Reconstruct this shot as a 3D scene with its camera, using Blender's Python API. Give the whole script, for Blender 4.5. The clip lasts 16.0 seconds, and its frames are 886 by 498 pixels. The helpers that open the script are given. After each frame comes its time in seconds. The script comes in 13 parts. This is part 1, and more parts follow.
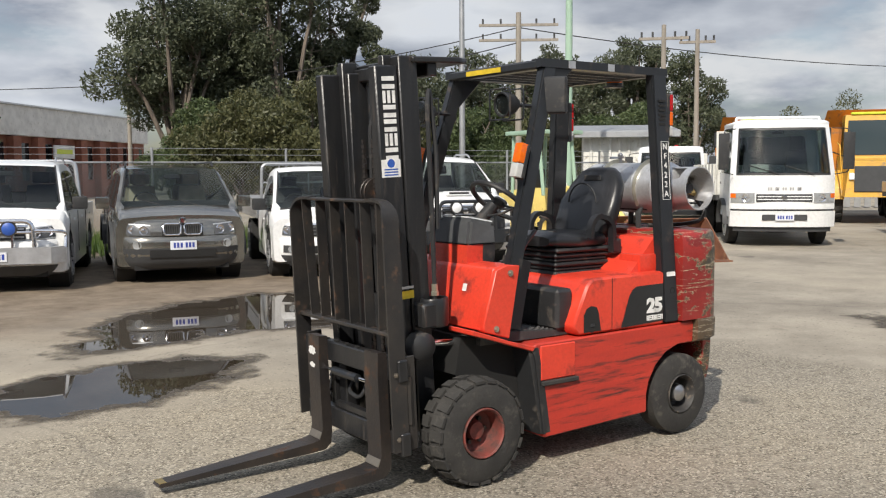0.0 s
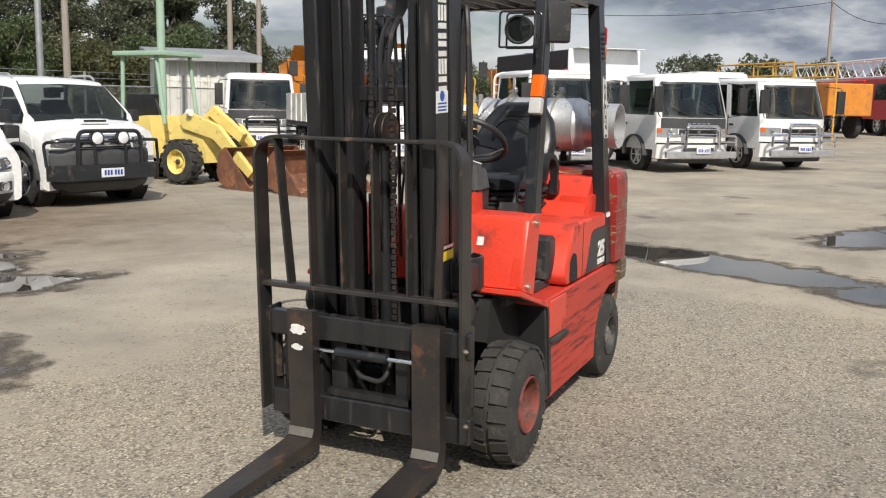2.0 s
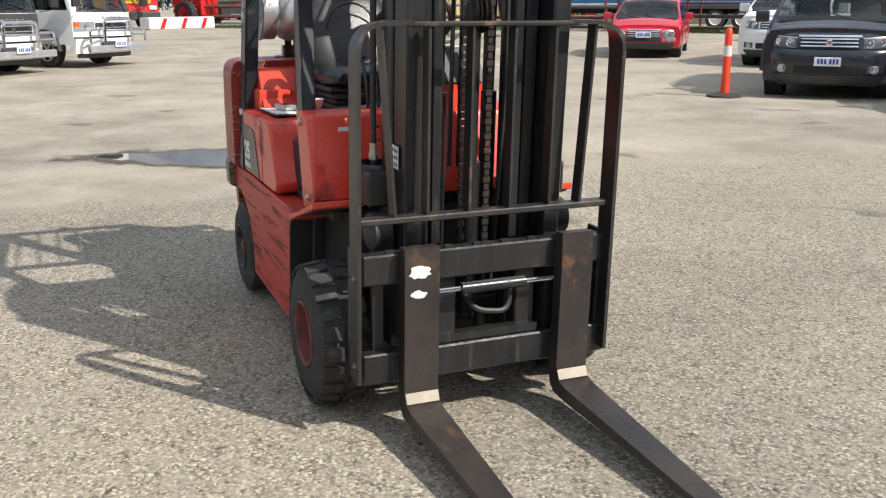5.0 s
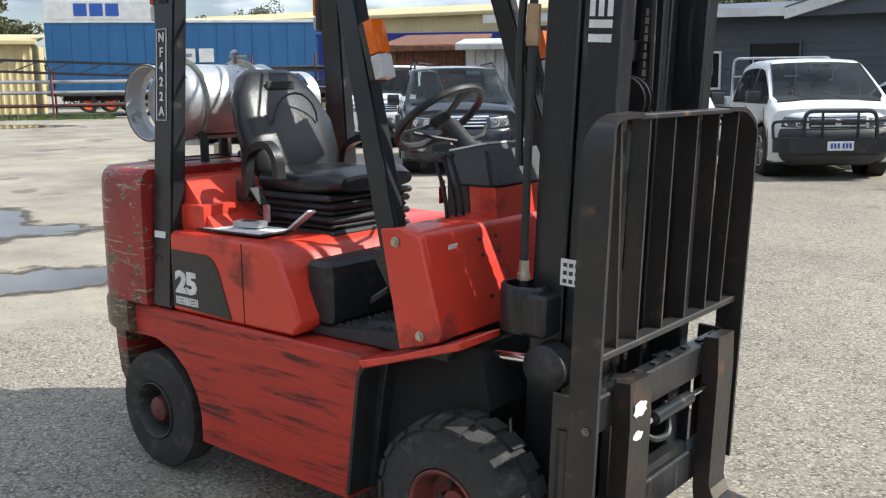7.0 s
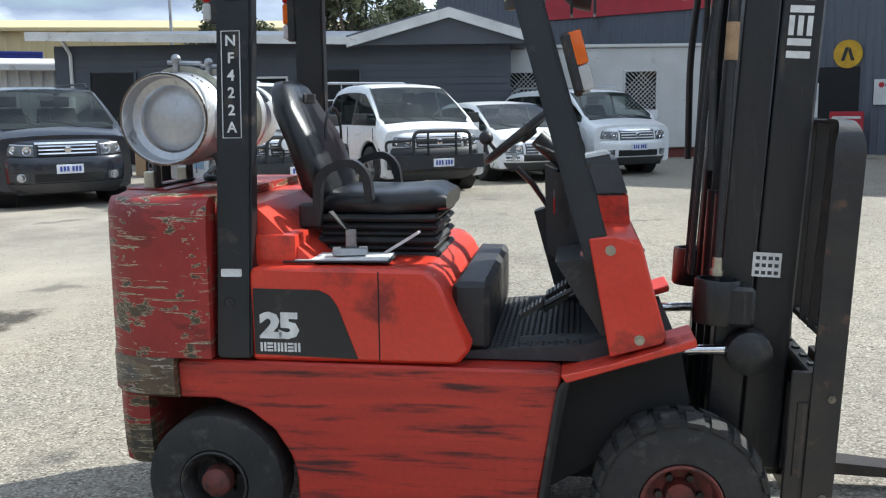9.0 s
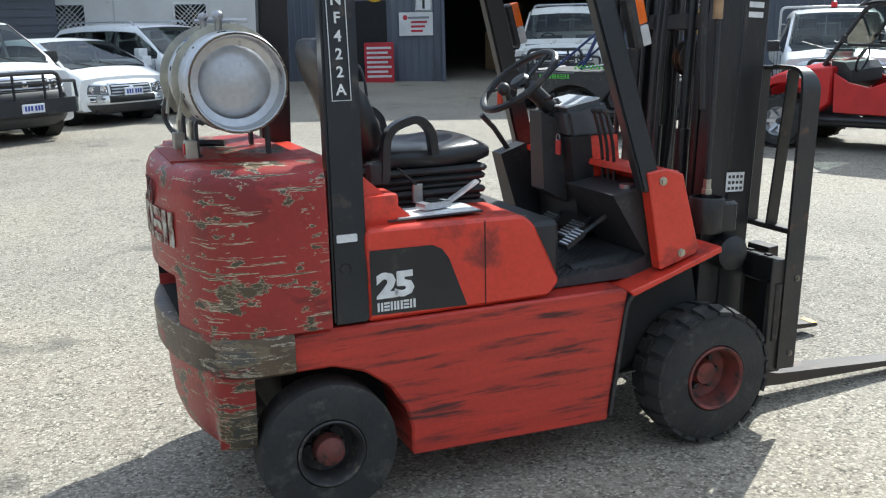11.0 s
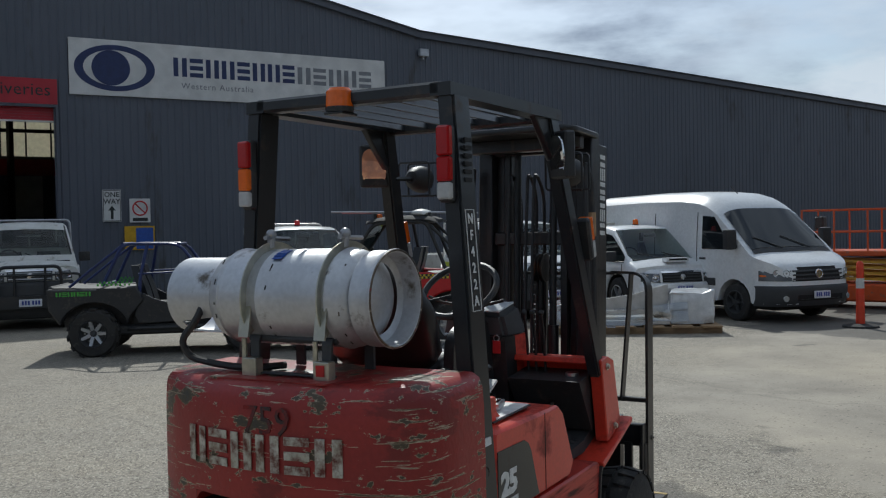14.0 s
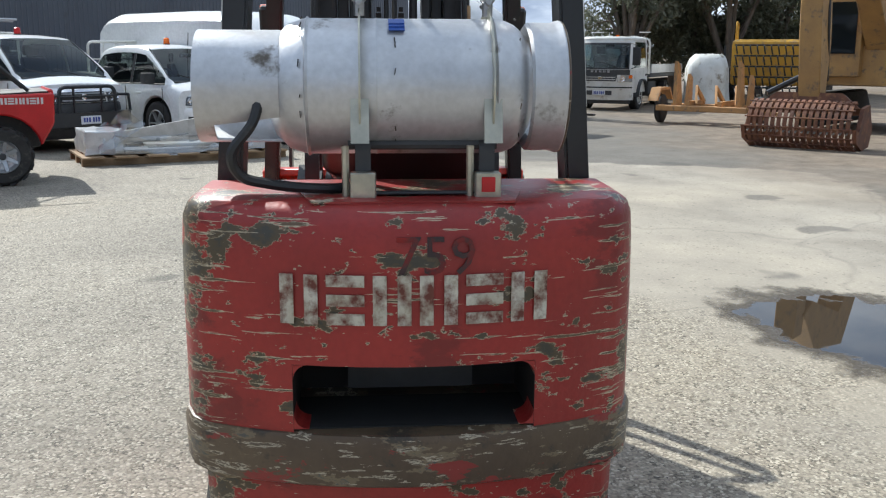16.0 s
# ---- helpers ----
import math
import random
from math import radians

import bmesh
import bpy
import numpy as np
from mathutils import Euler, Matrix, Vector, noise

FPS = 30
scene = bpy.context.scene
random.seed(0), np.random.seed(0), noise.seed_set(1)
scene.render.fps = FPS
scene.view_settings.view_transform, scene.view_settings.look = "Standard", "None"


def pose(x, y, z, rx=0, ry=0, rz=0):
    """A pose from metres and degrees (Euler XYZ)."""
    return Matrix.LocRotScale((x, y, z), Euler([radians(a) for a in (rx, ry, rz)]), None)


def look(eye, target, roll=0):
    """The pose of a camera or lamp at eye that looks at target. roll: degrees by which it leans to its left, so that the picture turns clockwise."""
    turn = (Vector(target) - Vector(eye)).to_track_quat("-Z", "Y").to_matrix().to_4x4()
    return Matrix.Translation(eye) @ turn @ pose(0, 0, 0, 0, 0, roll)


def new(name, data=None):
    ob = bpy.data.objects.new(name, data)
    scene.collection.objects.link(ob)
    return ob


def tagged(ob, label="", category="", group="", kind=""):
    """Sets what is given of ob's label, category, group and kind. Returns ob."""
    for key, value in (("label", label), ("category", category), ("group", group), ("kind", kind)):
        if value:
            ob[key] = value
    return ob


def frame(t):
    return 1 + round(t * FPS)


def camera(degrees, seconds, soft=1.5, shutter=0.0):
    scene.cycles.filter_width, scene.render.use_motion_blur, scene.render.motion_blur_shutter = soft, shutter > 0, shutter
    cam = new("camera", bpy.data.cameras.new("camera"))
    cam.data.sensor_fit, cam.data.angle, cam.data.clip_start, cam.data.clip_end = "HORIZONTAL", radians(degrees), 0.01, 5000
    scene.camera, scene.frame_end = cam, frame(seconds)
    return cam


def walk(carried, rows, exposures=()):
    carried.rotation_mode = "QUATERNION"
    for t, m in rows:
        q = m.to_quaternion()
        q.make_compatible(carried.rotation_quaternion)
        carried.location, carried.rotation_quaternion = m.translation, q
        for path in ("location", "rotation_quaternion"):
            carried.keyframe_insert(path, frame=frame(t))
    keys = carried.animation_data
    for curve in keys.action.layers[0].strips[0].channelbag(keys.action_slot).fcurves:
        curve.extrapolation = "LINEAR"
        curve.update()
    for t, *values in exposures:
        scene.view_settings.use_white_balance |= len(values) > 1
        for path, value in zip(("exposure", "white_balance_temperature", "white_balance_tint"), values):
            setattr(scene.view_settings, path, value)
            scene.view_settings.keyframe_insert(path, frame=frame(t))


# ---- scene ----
cam = camera(50.4, 16.0, soft=1.2)
PATH = [
    (0, (2.738, 4.317, 1.593), (1.622, 2.666, 1.43), -0.3),
    (0.5, (3.007, 3.88, 1.619), (1.689, 2.387, 1.44), -0.0),
    (1, (3.29, 3.33, 1.628), (1.762, 2.054, 1.441), 0.4),
    (1.5, (3.512, 2.639, 1.615), (1.849, 1.558, 1.358), 0.7),
    (2, (3.775, 2.025, 1.617), (2.005, 1.148, 1.306), 1.0),
    (2.5, (3.908, 1.442, 1.578), (2.052, 0.769, 1.254), 0.9),
    (3, (3.96, 0.803, 1.577), (2.031, 0.389, 1.25), 1.1),
    (3.5, (3.966, 0.221, 1.547), (2.003, 0.096, 1.181), 1.1),
    (3.7, (3.917, -0.012, 1.54), (1.956, -0.021, 1.147), 1.1),
    (5.8, (2.887, -1.96, 1.477), (1.221, -0.948, 1.026), -0.4),
    (6, (2.715, -2.082, 1.467), (1.079, -1.01, 1.051), -0.4),
    (6.5, (2.219, -2.34, 1.5), (0.701, -1.084, 1.157), -0.6),
    (7, (1.721, -2.622, 1.538), (0.444, -1.12, 1.198), -0.7),
    (7.5, (1.214, -2.901, 1.549), (0.157, -1.236, 1.216), -0.8),
    (8, (0.697, -3.124, 1.557), (-0.18, -1.354, 1.248), -0.6),
    (8.5, (0.215, -3.347, 1.546), (-0.399, -1.466, 1.255), -0.5),
    (9, (-0.276, -3.469, 1.518), (-0.6, -1.518, 1.218), -0.7),
    (9.2, (-0.497, -3.482, 1.548), (-0.681, -1.518, 1.22), -0.7),
    (11.3, (-2.51, -3.446, 1.645), (-1.679, -1.686, 1.185), -0.7),
    (11.5, (-2.677, -3.407, 1.639), (-1.753, -1.68, 1.235), -0.5),
    (12, (-3.114, -3.238, 1.665), (-1.95, -1.628, 1.428), -0.8),
    (12.5, (-3.541, -3.095, 1.702), (-2.177, -1.647, 1.503), -0.9),
    (13, (-3.845, -2.82, 1.687), (-2.338, -1.516, 1.52), -1.0),
    (13.5, (-4.059, -2.465, 1.7), (-2.445, -1.285, 1.633), -1.1),
    (14, (-4.236, -2.048, 1.703), (-2.511, -1.037, 1.66), -1.2),
    (14.5, (-4.342, -1.544, 1.664), (-2.499, -0.775, 1.571), -1.0),
    (15, (-4.393, -1.0, 1.649), (-2.467, -0.501, 1.452), -0.7),
    (15.5, (-4.325, -0.493, 1.614), (-2.359, -0.297, 1.303), -0.2),
    (16, (-4.073, -0.006, 1.565), (-2.118, -0.117, 1.158), 0.3),
]
walk(cam, [(t, look(eye, target, roll)) for t, eye, target, roll in PATH], exposures=[(0, 0.20, 6750, 10), (3.7, 0.20, 6800, 10), (6.0, 0.78, 6400, 8), (7.0, 0.68, 6250, 7), (9.0, 0.74, 6000, 5), (11.5, 0.85, 5900, 4), (12.5, 0.72, 5850, 4), (13.5, 0.08, 6000, 6), (14.0, -0.5, 5970, 5), (14.45, -0.92, 5950, 5), (15.0, -0.98, 5950, 6), (15.5, 0.08, 6000, 6), (16, 0.52, 6050, 6)])

# ---- world and sun ----
SUN_TO = Vector((0.90, 0.67, 1.0)).normalized()
world = bpy.data.worlds.new("sky")
scene.world = world
world.use_nodes = True
wn, wl = world.node_tree.nodes, world.node_tree.links
wn.clear()
w_out = wn.new("ShaderNodeOutputWorld")
w_bg = wn.new("ShaderNodeBackground")
w_sky = wn.new("ShaderNodeTexSky")
w_sky.sky_type = "NISHITA"
w_sky.sun_disc = False
w_sky.sun_elevation = math.asin(SUN_TO.z)
w_sky.sun_rotation = math.atan2(SUN_TO.x, SUN_TO.y)
w_sky.air_density, w_sky.dust_density = 1.0, 1.5
w_co = wn.new("ShaderNodeTexCoord")
w_map = wn.new("ShaderNodeMapping")
w_map.inputs["Scale"].default_value = (1.6, 1.6, 5.0)
w_noise = wn.new("ShaderNodeTexNoise")
w_noise.inputs["Scale"].default_value, w_noise.inputs["Detail"].default_value, w_noise.inputs["Roughness"].default_value = 1.7, 9.0, 0.55
w_ramp = wn.new("ShaderNodeValToRGB")
w_ramp.color_ramp.elements[0].position, w_ramp.color_ramp.elements[1].position = 0.36, 0.5
w_tone = wn.new("ShaderNodeTexNoise")
w_tone.inputs["Scale"].default_value, w_tone.inputs["Detail"].default_value = 2.6, 7.0
w_grey = wn.new("ShaderNodeValToRGB")
w_grey.color_ramp.elements[0].position, w_grey.color_ramp.elements[1].position = 0.38, 0.66
w_grey.color_ramp.elements[0].color, w_grey.color_ramp.elements[1].color = (2.5, 2.95, 3.9, 1), (7.6, 8.2, 9.1, 1)
w_mix = wn.new("ShaderNodeMix")
w_mix.data_type = "RGBA"
wl.new(w_co.outputs["Generated"], w_map.inputs["Vector"])
wl.new(w_map.outputs["Vector"], w_noise.inputs["Vector"])
wl.new(w_map.outputs["Vector"], w_tone.inputs["Vector"])
wl.new(w_noise.outputs["Fac"], w_ramp.inputs["Fac"])
wl.new(w_tone.outputs["Fac"], w_grey.inputs["Fac"])
wl.new(w_ramp.outputs["Color"], w_mix.inputs["Factor"])
wl.new(w_sky.outputs["Color"], w_mix.inputs["A"])
wl.new(w_grey.outputs["Color"], w_mix.inputs["B"])
# clouds are brighter on the sun's side of the sky
w_dot, w_rng, w_mul = wn.new("ShaderNodeVectorMath"), wn.new("ShaderNodeMapRange"), wn.new("ShaderNodeMix")
w_dot.operation, w_mul.data_type, w_mul.blend_type = "DOT_PRODUCT", "RGBA", "MULTIPLY"
w_dot.inputs[1].default_value = SUN_TO
w_rng.inputs["From Min"].default_value, w_rng.inputs["From Max"].default_value = -0.7, 0.9
w_rng.inputs["To Min"].default_value, w_rng.inputs["To Max"].default_value = 0.70, 1.18
wl.new(w_co.outputs["Generated"], w_dot.inputs[0])
wl.new(w_dot.outputs["Value"], w_rng.inputs["Value"])
w_mul.inputs["Factor"].default_value = 1.0
# a belt of bright cumulus stands low over the horizon
w_puff, w_thr, w_sep, w_low, w_high, w_belt, w_mask, w_cum = (wn.new("ShaderNode" + k) for k in ("TexNoise", "MapRange", "SeparateXYZ", "MapRange", "MapRange", "Math", "Math", "Mix"))
w_puff.inputs["Scale"].default_value, w_puff.inputs["Detail"].default_value, w_puff.inputs["Roughness"].default_value = 3.1, 8.0, 0.55
w_thr.inputs["From Min"].default_value, w_thr.inputs["From Max"].default_value = 0.50, 0.64
w_low.inputs["From Min"].default_value, w_low.inputs["From Max"].default_value = 0.005, 0.05
w_high.inputs["From Min"].default_value, w_high.inputs["From Max"].default_value = 0.24, 0.13
w_belt.operation = w_mask.operation = "MULTIPLY"
w_cum.data_type = "RGBA"
w_cum.inputs["B"].default_value = (7.9, 8.3, 8.8, 1)
wl.new(w_map.outputs["Vector"], w_puff.inputs["Vector"])
wl.new(w_puff.outputs["Fac"], w_thr.inputs["Value"])
wl.new(w_co.outputs["Generated"], w_sep.inputs["Vector"])
wl.new(w_sep.outputs["Z"], w_low.inputs["Value"])
wl.new(w_sep.outputs["Z"], w_high.inputs["Value"])
wl.new(w_low.outputs["Result"], w_belt.inputs[0])
wl.new(w_high.outputs["Result"], w_belt.inputs[1])
wl.new(w_belt.outputs["Value"], w_mask.inputs[0])
wl.new(w_thr.outputs["Result"], w_mask.inputs[1])
wl.new(w_mask.outputs["Value"], w_cum.inputs["Factor"])
wl.new(w_mix.outputs["Result"], w_cum.inputs["A"])
wl.new(w_cum.outputs["Result"], w_mul.inputs["A"])
wl.new(w_rng.outputs["Result"], w_mul.inputs["B"])
wl.new(w_mul.outputs["Result"], w_bg.inputs["Color"])
w_bg.inputs["Strength"].default_value = 0.105
wl.new(w_bg.outputs["Background"], w_out.inputs["Surface"])

sun = new("sun", bpy.data.lights.new("sun", "SUN"))
sun.data.energy, sun.data.angle, sun.data.color = 4.1, radians(0.6), (1.0, 0.95, 0.87)
sun.matrix_world = look(SUN_TO * 60, (0, 0, 0))


# ---- materials ----
def make(name, colour, rough=0.5, metal=0.0, second=None, scale=6.0, spread=0.5, grain=60.0, bump=0.0, stretch=(1, 1, 1), coat=0.0, dirt=0.0, dirt_colour=(0.16, 0.13, 0.1), detail=6.0, each=0.0):
    """A painted, metal or rubber surface: two colours in large blotches, fine grain, dirt and relief."""
    m = bpy.data.materials.new(name)
    m.use_nodes = True
    n, l = m.node_tree.nodes, m.node_tree.links
    b = n["Principled BSDF"]
    b.inputs["Roughness"].default_value, b.inputs["Metallic"].default_value, b.inputs["Coat Weight"].default_value = rough, metal, coat
    second = second or tuple(c * 0.8 for c in colour)
    co, mp = n.new("ShaderNodeTexCoord"), n.new("ShaderNodeMapping")
    mp.inputs["Scale"].default_value = stretch
    l.new(co.outputs["Object"], mp.inputs["Vector"])
    big, fine = n.new("ShaderNodeTexNoise"), n.new("ShaderNodeTexNoise")
    big.inputs["Scale"].default_value, big.inputs["Detail"].default_value = scale, detail
    fine.inputs["Scale"].default_value, fine.inputs["Detail"].default_value = grain, 3.0
    l.new(mp.outputs["Vector"], big.inputs["Vector"])
    l.new(co.outputs["Object"], fine.inputs["Vector"])
    ramp = n.new("ShaderNodeValToRGB")
    ramp.color_ramp.elements[0].position, ramp.color_ramp.elements[1].position = 0.5 - 0.5 * spread * 0.6, 0.5 + 0.5 * spread * 0.6
    ramp.color_ramp.elements[0].color, ramp.color_ramp.elements[1].color = (*second, 1), (*colour, 1)
    l.new(big.outputs["Fac"], ramp.inputs["Fac"])
    last = ramp.outputs["Color"]
    if dirt:
        dn, dr, dm = n.new("ShaderNodeTexNoise"), n.new("ShaderNodeValToRGB"), n.new("ShaderNodeMix")
        dn.inputs["Scale"].default_value, dn.inputs["Detail"].default_value, dn.inputs["Roughness"].default_value = scale * 1.7, 9.0, 0.65
        l.new(mp.outputs["Vector"], dn.inputs["Vector"])
        dr.color_ramp.elements[0].position, dr.color_ramp.elements[1].position = 0.62 - dirt * 0.3, 0.72 - dirt * 0.15
        l.new(dn.outputs["Fac"], dr.inputs["Fac"])
        dm.data_type = "RGBA"
        dm.inputs["B"].default_value = (*dirt_colour, 1)
        l.new(dr.outputs["Color"], dm.inputs["Factor"])
        l.new(last, dm.inputs["A"])
        last = dm.outputs["Result"]
        rr = n.new("ShaderNodeMapRange")
        rr.inputs["To Min"].default_value, rr.inputs["To Max"].default_value = rough, min(1.0, rough + 0.35)
        l.new(dr.outputs["Color"], rr.inputs["Value"])
        l.new(rr.outputs["Result"], b.inputs["Roughness"])
    gm, gr = n.new("ShaderNodeMix"), n.new("ShaderNodeMapRange")
    gm.data_type, gm.blend_type = "RGBA", "MULTIPLY"
    gm.inputs["Factor"].default_value = 1.0
    gr.inputs["To Min"].default_value, gr.inputs["To Max"].default_value = 0.82, 1.15
    l.new(fine.outputs["Fac"], gr.inputs["Value"])
    l.new(last, gm.inputs["A"])
    l.new(gr.outputs["Result"], gm.inputs["B"])
    last = gm.outputs["Result"]
    if each:
        oi, er, em = n.new("ShaderNodeObjectInfo"), n.new("ShaderNodeMapRange"), n.new("ShaderNodeMix")
        er.inputs["To Min"].default_value, er.inputs["To Max"].default_value = 1 - each, 1 + each
        em.data_type, em.blend_type = "RGBA", "MULTIPLY"
        em.inputs["Factor"].default_value = 1.0
        l.new(oi.outputs["Random"], er.inputs["Value"])
        l.new(last, em.inputs["A"])
        l.new(er.outputs["Result"], em.inputs["B"])
        last = em.outputs["Result"]
    l.new(last, b.inputs["Base Color"])
    if bump:
        bp = n.new("ShaderNodeBump")
        bp.inputs["Strength"].default_value, bp.inputs["Distance"].default_value = bump, 0.01
        l.new(fine.outputs["Fac"], bp.inputs["Height"])
        l.new(bp.outputs["Normal"], b.inputs["Normal"])
    return m


def glassy(name, colour, rough=0.04, alpha=1.0, transmission=0.0):
    m = bpy.data.materials.new(name)
    m.use_nodes = True
    b = m.node_tree.nodes["Principled BSDF"]
    b.inputs["Base Color"].default_value = (*colour, 1)
    b.inputs["Roughness"].default_value, b.inputs["IOR"].default_value = rough, 1.5
    b.inputs["Transmission Weight"].default_value = transmission
    return m


RED = make("red_paint", (0.70, 0.058, 0.03), 0.36, second=(0.62, 0.045, 0.024), scale=3, dirt=0.18, dirt_colour=(0.25, 0.03, 0.02), coat=0.15)
RED_SIDE = make("red_side_scraped", (0.56, 0.045, 0.026), 0.45, second=(0.38, 0.030, 0.020), scale=2.6, stretch=(0.7, 0.7, 8.0), dirt=0.38, dirt_colour=(0.085, 0.025, 0.02), spread=0.9)
BLACK = make("black_paint", (0.014, 0.016, 0.019), 0.30, second=(0.020, 0.022, 0.025), scale=5, dirt=0.12, dirt_colour=(0.07, 0.055, 0.045))
MAST_BLACK = make("mast_black", (0.013, 0.014, 0.016), 0.32, second=(0.022, 0.022, 0.023), scale=3, stretch=(6, 6, 0.6), dirt=0.13, dirt_colour=(0.055, 0.046, 0.040), bump=0.12)
FORK_STEEL = make("fork_steel", (0.052, 0.042, 0.036), 0.42, metal=0.3, second=(0.030, 0.027, 0.027), scale=5, dirt=0.16, dirt_colour=(0.13, 0.065, 0.036), bump=0.15)
REST_STEEL = make("backrest_steel", (0.020, 0.020, 0.021), 0.38, second=(0.036, 0.032, 0.029), scale=6, dirt=0.12, dirt_colour=(0.13, 0.075, 0.048), bump=0.12)
WORN_EDGE = make("worn_bright_edge", (0.27, 0.24, 0.20), 0.4, metal=0.7)
RUBBER = make("tyre_rubber", (0.026, 0.025, 0.024), 0.9, second=(0.042, 0.040, 0.037), scale=7, dirt=0.22, dirt_colour=(0.085, 0.078, 0.068), bump=0.3)
CAR_RUBBER = make("car_tyre", (0.018, 0.018, 0.019), 0.8, second=(0.035, 0.034, 0.033), scale=8, bump=0.2)
RIM_RED = make("rim_rusty_red", (0.22, 0.048, 0.037), 0.65, second=(0.11, 0.038, 0.031), scale=12, dirt=0.4, dirt_colour=(0.055, 0.04, 0.035))
RIM_DARK = make("rim_dark", (0.035, 0.033, 0.032), 0.6, dirt=0.3, scale=12)
VINYL = make("seat_vinyl", (0.013, 0.014, 0.016), 0.32, second=(0.019, 0.019, 0.021), scale=9, bump=0.12, grain=160)
PLASTIC = make("black_plastic", (0.025, 0.026, 0.028), 0.5, scale=8, dirt=0.2, dirt_colour=(0.08, 0.07, 0.06))
DASH_GREY = make("dash_grey", (0.075, 0.078, 0.082), 0.55, scale=9)
MAT_RUBBER = make("floor_mat", (0.045, 0.045, 0.047), 0.6, scale=9, dirt=0.3, dirt_colour=(0.10, 0.09, 0.08))
TANK = make("tank_aluminium", (0.62, 0.63, 0.65), 0.40, metal=0.65, second=(0.52, 0.53, 0.55), scale=5, dirt=0.03, dirt_colour=(0.17, 0.15, 0.13), bump=0.08)
STRAP = make("strap_metal", (0.58, 0.56, 0.46), 0.34, metal=0.85, second=(0.40, 0.39, 0.33), scale=14)
STEEL = make("bare_steel", (0.45, 0.45, 0.46), 0.3, metal=0.9)
CHROME = make("chrome", (0.78, 0.78, 0.80), 0.12, metal=1.0, second=(0.7, 0.7, 0.72))
RUST = make("rust_steel", (0.21, 0.085, 0.045), 0.75, second=(0.11, 0.05, 0.032), scale=4, dirt=0.3, dirt_colour=(0.30, 0.15, 0.075), bump=0.3)
BRASS = make("brass", (0.55, 0.40, 0.16), 0.35, metal=0.9)
WHITE_DECAL = make("white_decal", (0.82, 0.82, 0.80), 0.45, scale=20)
WORN_WHITE = make("worn_white_lettering", (0.60, 0.57, 0.48), 0.6, second=(0.42, 0.38, 0.28), scale=14, dirt=0.68, dirt_colour=(0.15, 0.05, 0.035))
YELLOW_DECAL = make("yellow_decal", (0.70, 0.50, 0.03), 0.5, scale=20)
BLUE_DECAL = make("blue_decal", (0.03, 0.10, 0.42), 0.45, scale=20)
STENCIL = make("faded_stencil", (0.030, 0.022, 0.024), 0.6, second=(0.055, 0.026, 0.025), scale=9, dirt=0.55, dirt_colour=(0.24, 0.024, 0.02))
INK = make("black_ink", (0.025, 0.03, 0.03), 0.6)
LAMP_GLASS = glassy("lamp_glass", (0.75, 0.78, 0.80), 0.08)
TIMBER = make("pallet_timber", (0.36, 0.24, 0.13), 0.8, second=(0.28, 0.18, 0.10), scale=6, stretch=(1, 6, 6), each=0.2)
LENS = make("lamp_lens", (0.55, 0.57, 0.58), 0.08, metal=0.5, second=(0.42, 0.44, 0.45), scale=14)
ORANGE_LENS = make("orange_lens", (0.80, 0.16, 0.012), 0.15, second=(0.70, 0.12, 0.01))
RED_LENS = make("red_lens", (0.45, 0.010, 0.012), 0.15)
REVERSE_LENS = make("reverse_lens", (0.55, 0.55, 0.54), 0.15)
MIRROR = make("mirror_glass", (0.85, 0.86, 0.88), 0.02, metal=1.0, second=(0.85, 0.86, 0.88))
GLASS = glassy("dark_glass", (0.012, 0.015, 0.017), 0.03)
GLASS_BLUE = glassy("screen_glass", (0.03, 0.045, 0.05), 0.03)
WHITE_PAINT = make("white_car_paint", (0.78, 0.79, 0.79), 0.28, second=(0.73, 0.74, 0.74), scale=2, coat=0.4, grain=20)
OFF_WHITE = make("off_white_paint", (0.72, 0.72, 0.69), 0.4, second=(0.60, 0.59, 0.54), scale=2.5, dirt=0.15, dirt_colour=(0.30, 0.26, 0.2))
GREY_PLASTIC = make("grey_plastic", (0.05, 0.052, 0.055), 0.6)
SILVER = make("silver_plastic", (0.55, 0.56, 0.58), 0.3, metal=0.6)
PLATE = make("plate_white", (0.75, 0.77, 0.82), 0.4)
PLATE_INK = make("plate_bars", (0.03, 0.06, 0.32), 0.5)
MACHINE_YELLOW = make("machine_yellow", (0.68, 0.36, 0.03), 0.5, second=(0.55, 0.30, 0.04), scale=2.5, dirt=0.25, dirt_colour=(0.28, 0.20, 0.12))
PALE_YELLOW = make("pale_yellow", (0.80, 0.64, 0.20), 0.45, second=(0.70, 0.54, 0.17), scale=3, dirt=0.12)
MACHINE_ORANGE = make("machine_orange", (0.60, 0.22, 0.025), 0.5, second=(0.50, 0.18, 0.03), scale=2.5, dirt=0.2)
ORANGE_RED = make("orange_red_paint", (0.65, 0.10, 0.02), 0.5, scale=4, dirt=0.2)
SIGNAL_RED = make("signal_red", (0.55, 0.015, 0.018), 0.35, scale=4)
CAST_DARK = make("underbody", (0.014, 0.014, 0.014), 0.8)


